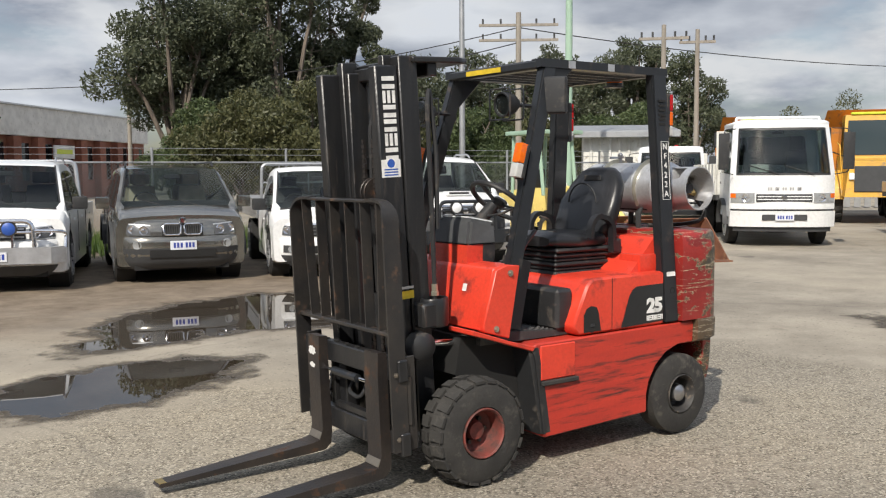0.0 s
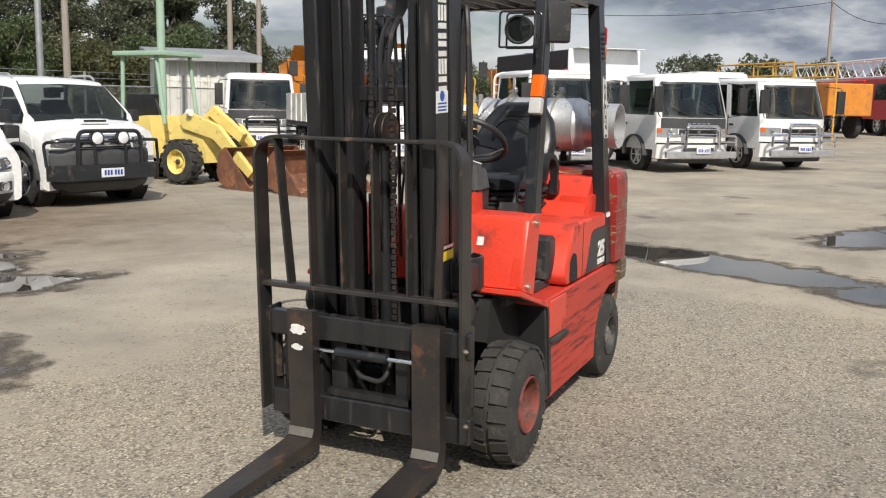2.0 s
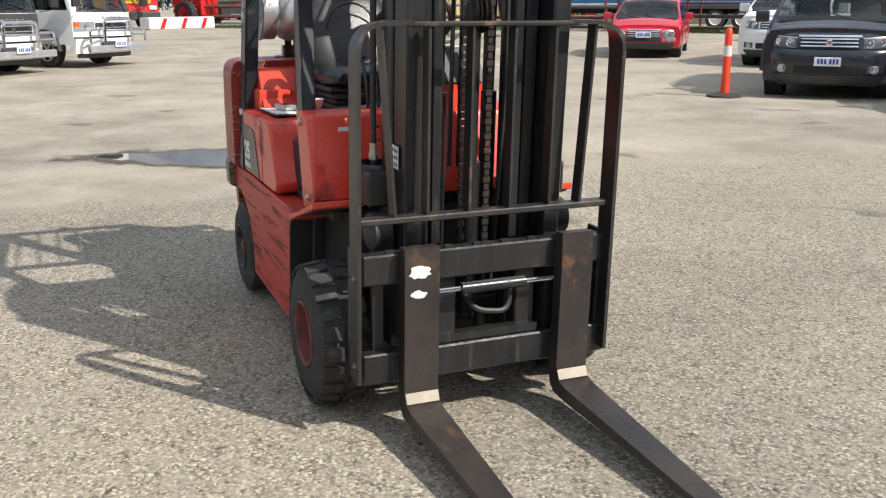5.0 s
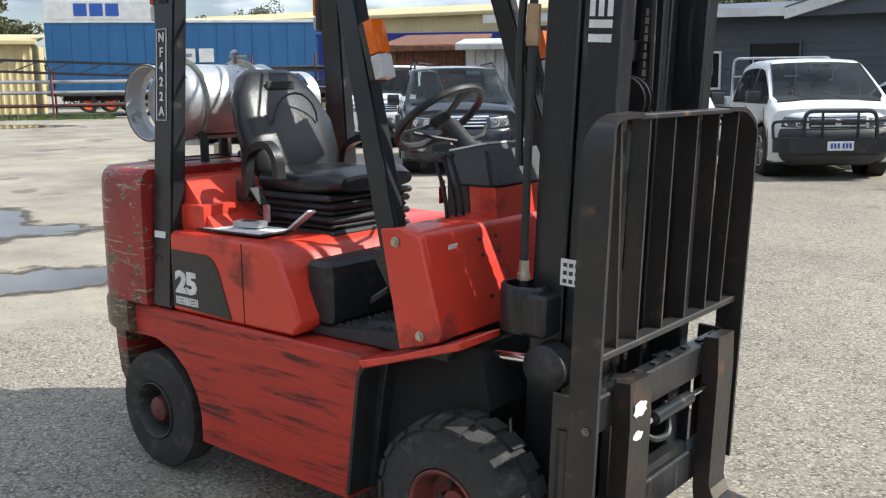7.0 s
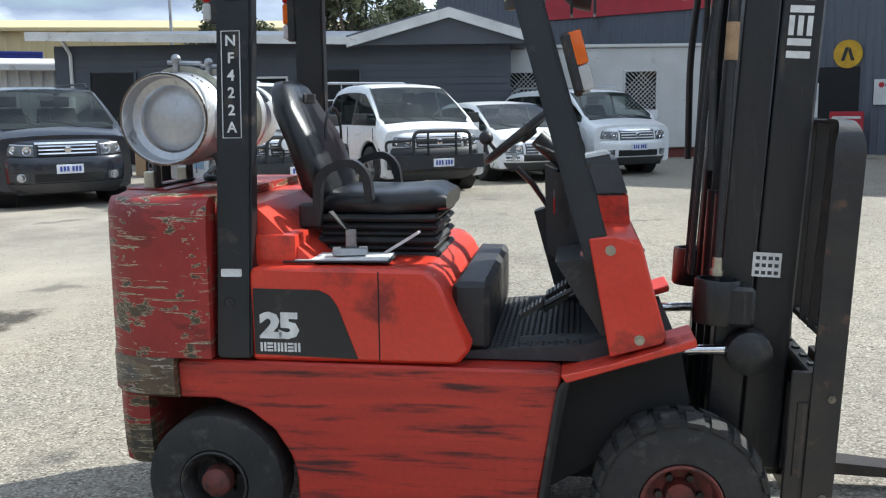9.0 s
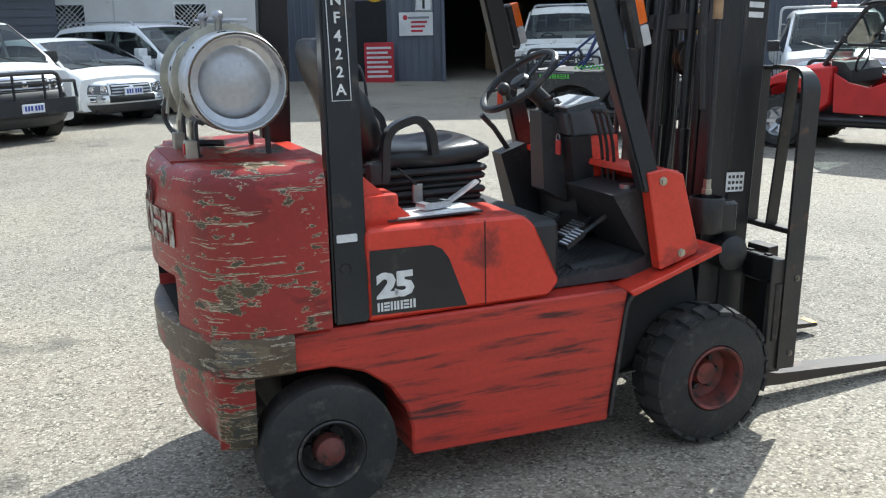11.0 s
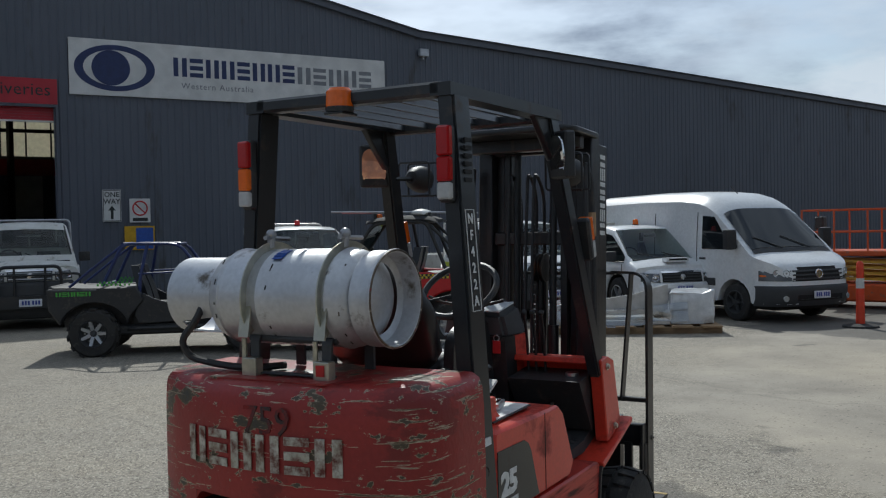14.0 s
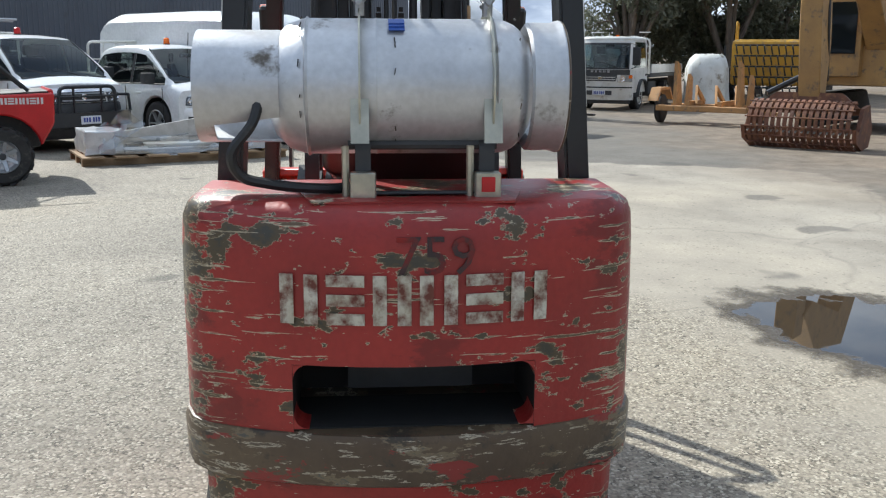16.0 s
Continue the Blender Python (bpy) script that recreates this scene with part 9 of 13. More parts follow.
o, w, h = wall_sign("wall_sign", -0.2, 4.7, 5.06, 5.72, SIGN_RED, "long red sign over the roller door")
letters("lettering", "Collections & Deliveries", 0.455, pose(0, 0.03, 0.022), INK, o, 0.004, 0.0, 1.02)
o, w, h = wall_sign("wall_sign", 5.0, 14.25, 5.36, 6.86, SIGN_WHITE, "large white company sign with a blue oval emblem")
bm = B()
for k in range(40):
    a0, a1 = math.tau * k / 40, math.tau * (k + 1) / 40
    q = lambda a, f, z: bm.verts.new((-3.45 + 1.05 * f * math.cos(a), 0.62 * f * math.sin(a), z))
    for (f0, z0), (f1, z1) in (((0.78, 0.021), (0.78, 0.026)), ((0.78, 0.026), (1.0, 0.026)), ((1.0, 0.026), (1.0, 0.021))):
        bm.faces.new((q(a0, f0, z0), q(a0, f1, z1), q(a1, f1, z1), q(a1, f0, z0)))
bmesh.ops.remove_doubles(bm, verts=bm.verts, dist=0.0005)
bmesh.ops.recalc_face_normals(bm, faces=bm.faces)
part("emblem_ring", bm, SIGN_NAVY, o, smooth=0)
bm = B()
prism(bm, [(-3.56 + 0.50 * math.cos(k * math.tau / 28), 0.475 * math.sin(k * math.tau / 28)) for k in range(28)], 0.021, 0.026, "z")
part("emblem_disc", bm, SIGN_NAVY, o, smooth=0)
block_word("brand_lettering", 8, 3.55, 0.52, pose(-0.12, 0.14, 0.022), SIGN_NAVY, o, "dark blue brand lettering", 0.22)
block_word("brand_lettering", 5, 2.4, 0.50, pose(2.95, 0.12, 0.022), SIGN_GREY, o, "grey brand lettering", 0.22)
letters("lettering", "Western Australia", 0.24, pose(-0.65, -0.38, 0.022), SIGN_GREY, o, 0.003, 0.0, 1.15)
o, w, h = wall_sign("wall_sign", -11.5, -4.7, 4.05, 6.3, SIGN_RED, "red sign with worn white lettering")
block_word("lettering", 7, 5.2, 0.7, pose(0.3, 0.45, 0.022), SIGN_WHITE, o, "white lettering", 0.25)
block_word("lettering", 8, 1.9, 0.22, pose(2.2, -0.75, 0.022), SIGN_WHITE, o, "small white lettering", 0.25)
for a, tall in ((-1.11, 1), (5.75, 1)):
    o, w, h = wall_sign("traffic_sign", a, a + 0.48, 1.98, 2.84, SIGN_WHITE, "white one way sign with a black arrow")
    letters("lettering", "ONE\nWAY", 0.185, pose(0, 0.20, 0.022), INK, o, 0.002, 0.004)
    bm = prism(B(), [(-0.035, -0.36), (0.035, -0.36), (0.035, -0.13), (0.10, -0.13), (0.0, 0.0), (-0.10, -0.13), (-0.035, -0.13)], 0.021, 0.025, "z")
    part("arrow", bm, INK, o, smooth=0)
    bm = B()
    for lo, hi in (((-w / 2 + 0.015, -h / 2 + 0.015), (-w / 2 + 0.03, h / 2 - 0.015)), ((w / 2 - 0.03, -h / 2 + 0.015), (w / 2 - 0.015, h / 2 - 0.015)), ((-w / 2 + 0.015, h / 2 - 0.03), (w / 2 - 0.015, h / 2 - 0.015)), ((-w / 2 + 0.015, -h / 2 + 0.015), (w / 2 - 0.015, -h / 2 + 0.03))):
        box(bm, (*lo, 0.02), (*hi, 0.024))
    part("border", bm, INK, o, smooth=0)
o, w, h = wall_sign("notice_board", -1.58, -0.62, 1.32, 1.96, SIGN_WHITE, "white notice board with small print")
part("emblem", rod(B(), (-0.3, 0.18, 0.018), (-0.3, 0.18, 0.025), 0.07, 14), SIGN_RED, o)
for i in range(4):
    part("print_bar", box(B(), (-0.22 + 0.08 * (i > 0), 0.14 - i * 0.12, 0.02), (0.38 - 0.06 * i, 0.20 - i * 0.12, 0.024)), SIGN_RED if i else SIGN_GREY, o)
o, w, h = wall_sign("warning_sign", 6.45, 7.0, 1.95, 2.6, SIGN_WHITE, "white no smoking sign")
bm = B()
tube(bm, [(0.19 * math.cos(a), 0.06 + 0.19 * math.sin(a), 0.024) for a in [math.tau * k / 24 for k in range(25)]], 0.02, 6)
tube(bm, [(-0.13, 0.19, 0.024), (0.13, -0.07, 0.024)], 0.018, 6)
part("ban_ring", bm, SIGNAL_RED, o)
part("print_bar", box(B(), (-0.2, -0.29, 0.02), (0.2, -0.2, 0.024)), INK, o)
o, w, h = wall_sign("warning_sign", 6.3, 7.1, 1.2, 1.85, SIGN_YELLOW, "blue and yellow safety sign")
part("print_bar", box(B(), (-0.1, -0.3, 0.02), (0.36, 0.28, 0.024)), BLUE_DECAL, o)
o = thing("pedestrian_sign", facing(on_wall(-2.25, 2.62, 0.06), WD, (0, 0, 1)), "round yellow crossing sign on the dark wall", "sign")
part("disc", rod(B(), (0, 0, -0.015), (0, 0, 0.02), 0.36, 32), SIGN_YELLOW, o)
part("symbol", prism(prism(B(), [(-0.17, -0.17), (-0.08, -0.17), (0.02, 0.17), (-0.07, 0.17)], 0.021, 0.026, "z"), [(0.17, -0.17), (0.08, -0.17), (0.0, 0.10), (0.05, 0.17)], 0.021, 0.027, "z"), INK, o, smooth=0)
o, w, h = wall_sign("notice_board", -3.55, -2.95, 1.0, 1.9, SIGN_WHITE, "small white notice with a chequered strip")
part("print_bar", box(B(), (-0.25, 0.08, 0.02), (0.25, 0.16, 0.024)), INK, o)
o = thing("office_door", facing(on_wall(-2.5, 1.15, 0.04), WD, (0, 0, 1)), "dark door in the warehouse wall", "door")
part("leaf", box(B(), (-0.55, -1.15, -0.02), (0.55, 1.15, 0.02), 0.005), CAST_DARK, o)
o = thing("product_board", facing(on_wall(-2.1, 0.58, 0.45), WD, (0, 0, 1)), "red sandwich board with white print", "sign")
part("board", box(B(), (-0.42, -0.58, -0.02), (0.42, 0.58, 0.02), 0.01), SIGN_RED, o)
for i in range(7):
    part("print_bar", box(B(), (-0.35, 0.40 - i * 0.13, 0.02), (0.35 - 0.1 * (i % 2), 0.46 - i * 0.13, 0.024)), SIGN_WHITE, o)
for a, z in ((-3.5, 5.0), (15.6, 7.2), (45.1, 5.7)):
    fl = thing("flood_light", facing(on_wall(a, z, 0.15), WD, (0, 0, 1)), "small flood light on the warehouse wall", "flood light")
    part("lamp", box(B(), (-0.16, -0.12, -0.08), (0.16, 0.12, 0.10), 0.02), SILVER, fl)
    part("bracket", box(B(), (-0.03, -0.2, -0.15), (0.03, -0.1, 0.0)), GALV, fl)
for a in (14.6,):
    part("vent_pipe", tube(B(), [on_wall(a, 7.0, -0.5), on_wall(a, 9.6, -0.5)], 0.05, 8), SIGN_RED, fl)


def site_office():
    o = thing("site_office", facing((2.45, 21.0, fall(2.45, 21.0)), (0.985, 0.17, 0), (-0.17, 0.985, 0)), "white portable site office with a barred window", "site office")
    box_ = box(B(), (-7.0, 0, 0.25), (0, 2.6, 2.72), 0.02)
    part("shell", box_, PORTABLE_WHITE, o)
    part("roof_edge", box(B(), (-7.05, -0.06, 2.72), (0.06, 2.66, 2.80), 0.01), PORTABLE_WHITE, o)
    part("skid", box(B(), (-6.9, 0.1, 0.0), (-0.1, 2.5, 0.25)), RACK_RED, o)
    for x, wd in ((-1.75, 0.86), (-4.6, 0.86)):
        wn_ = part("window", box(B(), (x - wd / 2, -0.03, 1.15), (x + wd / 2, 0.02, 2.18), 0.006), WHITE_TRIM, o)
        part("pane", box(B(), (x - wd / 2 + 0.05, -0.036, 1.2), (x + wd / 2 - 0.05, -0.030, 2.13)), GLASS, wn_)
        bm = B()
        for i in range(-8, 9):
            for d in (1, -1):
                x0, x1 = x + i * 0.11, x + i * 0.11 + d * 0.93
                lo, hi = max(min(x0, x1), x - wd / 2 + 0.05), min(max(x0, x1), x + wd / 2 - 0.05)
                if hi - lo < 0.05:
                    continue
                za = 1.2 + abs(lo - x0) if d > 0 else 1.2 + abs(hi - x0)
                zb_ = za + (hi - lo)
                zb_ = min(zb_, 2.13)
                p, q = ((lo, za), (lo + zb_ - za, zb_)) if d > 0 else ((hi, za), (hi - (zb_ - za), zb_))
                tube(bm, [(p[0], -0.045, p[1]), (q[0], -0.045, q[1])], 0.008, 4)
        part("security_mesh", bm, WHITE_TRIM, wn_, smooth=0)
    for x in (-0.02, -3.5, -6.95):
        part("corner_post", box(B(), (x - 0.05, -0.03, 0.25), (x + 0.05, 0.02, 2.72)), PORTABLE_WHITE, o)
    for i in range(9):
        pl = (-5.6 + i * 0.11, -1.1)
    gt = part("window_grille", box(B(), (-6.4, -0.06, 1.2), (-5.5, -0.03, 1.24)), WHITE_TRIM, o)
    for i in range(8):
        part("grille_rod", rod(B(), (-6.38 + i * 0.125, -0.06, 1.2), (-6.38 + i * 0.125, -0.06, 2.3), 0.015, 6), WHITE_TRIM, gt)
    return o


site_office()


def grey_house():
    o = thing("grey_house", facing((-12.8, 17.1, fall(-12.8, 17.1)), (10.4, 1.4, 0), (-1.4, 10.4, 0)), "low grey weatherboard office with white fascia boards", "house")
    L_, H_ = 10.6, 2.75
    part("wall", box(B(), (0, 0.02, 0), (L_, 9.0, H_)), GREY_BOARD, o)
    n_b = 17
    for i in range(n_b):
        z = i * H_ / n_b
        bm = hull8(B(), [(0, -0.022, z), (L_, -0.022, z), (L_, 0.02, z), (0, 0.02, z)], [(0, -0.004, z + H_ / n_b), (L_, -0.004, z + H_ / n_b), (L_, 0.02, z + H_ / n_b), (0, 0.02, z + H_ / n_b)])
        part("weatherboard", bm, GREY_BOARD, o, smooth=0)
    # roof with a small gable at one end
    part("roof", hull8(B(), [(-0.4, -0.5, H_ + 0.22), (7.2, -0.5, H_ + 0.02), (7.2, 9.2, H_ + 0.9), (-0.4, 9.2, H_ + 1.0)], [(-0.4, -0.5, H_ + 0.28), (7.2, -0.5, H_ + 0.08), (7.2, 9.2, H_ + 0.96), (-0.4, 9.2, H_ + 1.06)]), DARK_CLAD, o)
    part("fascia", hull8(B(), [(-0.42, -0.54, H_ + 0.10), (7.0, -0.54, H_ - 0.08), (7.0, -0.50, H_ - 0.08), (-0.42, -0.50, H_ + 0.10)], [(-0.42, -0.54, H_ + 0.30), (7.0, -0.54, H_ + 0.10), (7.0, -0.50, H_ + 0.10), (-0.42, -0.50, H_ + 0.30)]), WHITE_TRIM, o, "white fascia board")
    gz = [(6.9, H_ - 0.05), (9.2, H_ + 0.58), (11.0, H_ + 0.02)]
    gb = part("gable_wall", prism(B(), [(6.9, H_ - 0.1), (11.0, H_ - 0.1), (11.0, H_ + 0.0), (9.2, H_ + 0.55), (6.9, H_ - 0.05)], -0.45, 8.5, "y"), GREY_BOARD, o)
    for (x0, z0), (x1, z1) in zip(gz, gz[1:]):
        part("gable_fascia", hull8(B(), [(x0, -0.60, z0 - 0.10), (x1, -0.60, z1 - 0.10), (x1, -0.46, z1 - 0.10), (x0, -0.46, z0 - 0.10)], [(x0, -0.60, z0 + 0.12), (x1, -0.60, z1 + 0.12), (x1, -0.46, z1 + 0.12), (x0, -0.46, z0 + 0.12)]), WHITE_TRIM, gb)
        part("gable_roof", hull8(B(), [(x0, -0.6, z0 + 0.12), (x1, -0.6, z1 + 0.12), (x1, 8.6, z1 + 0.12), (x0, 8.6, z0 + 0.12)], [(x0, -0.6, z0 + 0.16), (x1, -0.6, z1 + 0.16), (x1, 8.6, z1 + 0.16), (x0, 8.6, z0 + 0.16)]), DARK_CLAD, gb)
    for x in (1.35, 6.6):
        dr_ = part("door", box(B(), (x - 0.5, -0.05, 0.02), (x + 0.5, 0.0, 2.1), 0.006), CAST_DARK, o, "dark door")
        part("door_frame", tube(B(), [(x - 0.54, -0.05, 0), (x - 0.54, -0.05, 2.15), (x + 0.54, -0.05, 2.15), (x + 0.54, -0.05, 0)], 0, flat=(0.04, 0.03)), GREY_BOARD, dr_)
    for x in (3.6, 5.0):
        wn_ = part("window", box(B(), (x - 0.45, -0.05, 1.15), (x + 0.45, 0.0, 2.0), 0.006), WHITE_TRIM, o)
        part("pane", box(B(), (x - 0.4, -0.056, 1.2), (x + 0.4, -0.05, 1.95)), GLASS, wn_)
    part("downpipe", tube(B(), [(0.4, -0.48, H_ + 0.1), (0.4, -0.06, H_ - 0.2), (0.4, -0.06, 0.05)], 0.045, 8), WHITE_TRIM, o)
    return o


grey_house()


def ribbed_shed(m, label, length, depth, height, mat_, pitch=0.5, category="shed", trim=None):
    o = thing("shed", m, label, category)
    bm = B()
    n_ = max(2, int(length / pitch))
    prof = []
    for i in range(n_):
        x = i * length / n_
        prof += [(x, 0.0), (x + length / n_ * 0.6, 0.0), (x + length / n_ * 0.7, -0.05), (x + length / n_ * 0.9, -0.05)]
    prof.append((length, 0.0))
    vs = [(bm.verts.new((x, y, 0)), bm.verts.new((x, y, height))) for x, y in prof]
    for a, b in zip(vs, vs[1:]):
        bm.faces.new((a[0], b[0], b[1], a[1]))
    part("wall", bm, mat_, o, smooth=0)
    part("core", box(B(), (0, 0.01, 0), (length, depth, height - 0.02)), mat_, o)
    part("roof", hull8(B(), [(-0.3, -0.4, height), (length + 0.3, -0.4, height), (length + 0.3, depth + 0.3, height + depth * 0.12), (-0.3, depth + 0.3, height + depth * 0.12)], [(-0.3, -0.4, height + 0.12), (length + 0.3, -0.4, height + 0.12), (length + 0.3, depth + 0.3, height + depth * 0.12 + 0.1), (-0.3, depth + 0.3, height + depth * 0.12 + 0.1)]), trim or mat_, o)
    part("gutter", box(B(), (-0.3, -0.5, height - 0.1), (length + 0.3, -0.4, height + 0.1), 0.02), trim or mat_, o)
    return o


ribbed_shed(facing((-62, 34, fall(-62, 34)), (0.95, 0.32, 0), (-0.32, 0.95, 0)), "long cream steel shed behind parked trailers", 56, 14, 5.6, CREAM, 1.2)
ribbed_shed(facing((-45.5, 15.5, 0.26), (0.55, 0.83, 0), (-0.83, 0.55, 0)) @ pose(0, 3.0, 0), "small cream ribbed shed by the trailers", 4.6, 5, 3.7, CREAM, 0.35)
ribbed_shed(facing((-17.8, 21.6, fall(-17.8, 21.6)), (0.83, 0.55, 0), (-0.55, 0.83, 0)), "small white clad shed beside the office", 3.2, 2.6, 2.5, PORTABLE_WHITE, 0.3)
ribbed_shed(facing((-22.0, 22.4, fall(-22.0, 22.4)), (0.83, 0.55, 0), (-0.55, 0.83, 0)), "rusty orange shipping container", 3.0, 6, 2.6, RUST, 0.3, "container")
ribbed_shed(facing((-18.1, -18.4, fall(-18, -18)), (-0.75, 0.66, 0) , (-0.66, -0.75, 0)), "white site shed with a corrugated roof", 2.7, 3, 2.75, OFF_WHITE, 0.3, trim=GALV)


def trailer(m, label, mat_, length, sign=False):
    o = thing("semi_trailer", m, label, "trailer", "parked trailers")
    top = 4.75 if sign else 4.0
    part("curtain", box(B(), (0, 0, 1.15), (length, 2.5, top), 0.05), mat_, o)
    for i in range(int(length / 0.9)):
        part("curtain_fold", box(B(), (0.4 + i * 0.9, -0.012, 1.2), (0.43 + i * 0.9, 0.002, top - 0.15)), mat_, o)
    part("top_rail", box(B(), (0, -0.03, top - 0.1), (length, 2.53, top + 0.05), 0.02), SIGN_WHITE if sign else mat_, o)
    part("coaming", box(B(), (0, -0.04, 1.0), (length, 2.54, 1.18), 0.02), GREY_PLASTIC, o)
    for x in (length - 1.2, length - 2.5, length - 3.8):
        for y, s in ((0.2, -1), (2.3, 1)):
            road_wheel(o, x, y, s, 0.5, 0.3, OFF_WHITE, 0)
    part("landing_leg", box(B(), (2.0, 0.3, 0.0), (2.15, 0.5, 1.0)), GREY_PLASTIC, o)
    part("under_frame", box(B(), (0.5, 0.7, 0.75), (length - 0.2, 1.8, 1.0)), CAST_DARK, o)
    if sign:
        hd = part("head_panel", box(B(), (0.0, -0.03, top + 0.05), (5.9, 0.03, top + 1.0), 0.02), SIGN_WHITE, o)
        block_word("brand_lettering", 3, 2.2, 0.62, facing((2.6, -0.035, top + 0.55), (1, 0, 0), (0, 0, 1)), BLUE_DECAL, hd, "blue brand lettering", 0.2)
        st = part("side_panel", box(B(), (4.6, -0.03, 2.0), (10.6, 0.01, 2.5), 0.01), SIGN_RED, o)
        block_word("lettering", 14, 5.4, 0.26, facing((7.6, -0.035, 2.25), (1, 0, 0), (0, 0, 1)), SIGN_WHITE, st, "white lettering", 0.3)
        block_word("lettering", 3, 2.6, 0.7, facing((7.0, -0.03, 3.0), (1, 0, 0), (0, 0, 1)), SIGN_WHITE, st, "white lettering", 0.25)
    return o


trailer(facing((-45.0, 21.5, fall(-45.0, 21.5)), (0.66, 0.75, 0), (-0.75, 0.66, 0)), "blue curtain sided trailer with red sign strip", BLUE_TARP, 14.5, True)
trailer(facing((-37.0, 31.0, fall(-37.0, 31.0)), (0.80, 0.60, 0), (-0.60, 0.80, 0)), "deep blue curtain sided trailer", DEEP_BLUE, 13.0)


def brick_factory():
    o = thing("factory", facing((0.8, -44.7, 0), (-0.647, -0.762, 0), (0.762, -0.647, 0)), "white and red brick factory beyond the fence", "factory")
    part("brick_wall", box(B(), (0, 0, 0), (30, 12, 3.8)), BRICK, o)
    part("upper_wall", box(B(), (-0.2, -0.25, 3.8), (30.2, 12, 5.55), 0.03), WHITE_TRIM, o, "white ribbed upper wall")
    part("gutter", box(B(), (-0.3, -0.35, 5.5), (30.3, -0.2, 5.62), 0.02), SILVER, o)
    for i in range(9):
        part("pier", box(B(), (6.5 + i * 2.6, -0.45, 0), (7.3 + i * 2.6, 0.0, 3.75), 0.02), BRICK, o)
        part("window", box(B(), (7.6 + i * 2.6, -0.02, 1.2), (8.8 + i * 2.6, 0.03, 3.4)), GLASS, o)
    sg = part("sign_panel", box(B(), (15.9, -0.56, 2.55), (18.4, -0.48, 3.35), 0.01), SIGN_WHITE, o, "white sign with green print")
    part("print_bar", box(B(), (16.2, -0.575, 2.8), (18.1, -0.555, 3.1)), HIVIZ, sg)
    return o


brick_factory()


# membrane hall far behind the machines: an arched skin with rounded ends, drawn in at every arch
def membrane_hall():
    o = thing("membrane_hall", pose(70.5, -0.6, 0, 0, 0, 128), "white arched membrane storage hall with rounded end", "hall")
    hw_, top, half, bay = 7.2, 6.4, 5.0, 2.5
    us = [-half - 6.0 * math.sin(math.pi / 2 * (1 - k / 6)) for k in range(6)]
    us += [-half + bay * k / 4 for k in range(int(half * 2 / bay) * 4 + 1)]
    us += [half + 6.0 * math.sin(math.pi / 2 * (k + 1) / 6) for k in range(6)]
    bm = B()
    rings = []
    for u in us:
        over = max(0.0, abs(u) - half) / 6.0
        f = math.sqrt(max(0.0004, 1 - over * over))
        f *= 1 + (0.02 * abs(math.sin(math.pi * (u + half) / bay)) if over == 0 else 0)
        rings.append([bm.verts.new((u, hw_ * f * math.cos(math.pi * k / 28), top * f * math.sin(math.pi * k / 28))) for k in range(29)])
    for p, q in zip(rings, rings[1:]):
        for k in range(28):
            bm.faces.new((p[k], p[k + 1], q[k + 1], q[k]))
    bmesh.ops.recalc_face_normals(bm, faces=bm.faces)
    part("membrane", bm, TENT, o, smooth=60)
    for k in range(int(half * 2 / bay) + 1):
        u = -half + bay * k
        part("arch_rib", tube(B(), [(u, (hw_ + 0.02) * math.cos(math.pi * j / 28), (top + 0.02) * math.sin(math.pi * j / 28)) for j in range(29)], 0.05, 6), TENT, o)


membrane_hall()


# ---- fences, poles and racks ----
def chain_fence(p0, p1, height=1.85):
    p0, p1 = Vector((*p0, fall(*p0))), Vector((*p1, fall(*p1)))
    o = thing("chain_fence", Matrix.Identity(4), "galvanised chain link fence with pipe posts", "fence", kind="structure")
    d = p1 - p0
    n_ = int(d.length / 3)
    for i in range(n_ + 1):
        p = p0 + d * i / n_
        part("post", rod(B(), p, p + Vector((0, 0, height + 0.35)), 0.032, 8), GALV, o)
    part("top_rail", tube(B(), [p0 + Vector((0, 0, height)), p1 + Vector((0, 0, height))], 0.024, 6), GALV, o)
    bm = B()
    u = d.normalized()
    k = 0.0
    side = u.cross(Vector((0, 0, 1))) * 0.004
    while k < d.length:
        for s in (1, -1):
            a = p0 + u * k + Vector((0, 0, 0.05 if s > 0 else height))
            b = a + u * (height - 0.05) + Vector((0, 0, s * (height - 0.05)))
            t = (u.cross(Vector((0, 0, 1))).cross((b - a).normalized())) * 0.0028
            bm.faces.new([bm.verts.new(q + side * s) for q in (a - t, b - t, b + t, a + t)])
        k += 0.085
    tagged(part("wire_mesh", bm, GALV, o, smooth=0), kind="stuff")
    for z in (0.18, 0.33):
        part("barbed_wire", tube(B(), [p0 + Vector((0, 0, height + z)), p1 + Vector((0, 0, height + z))], 0.006, 4), GALV, o)
    return o


chain_fence((9, -19.0), (-17, -16.5))
chain_fence((-17, -16.5), (-27, -19))


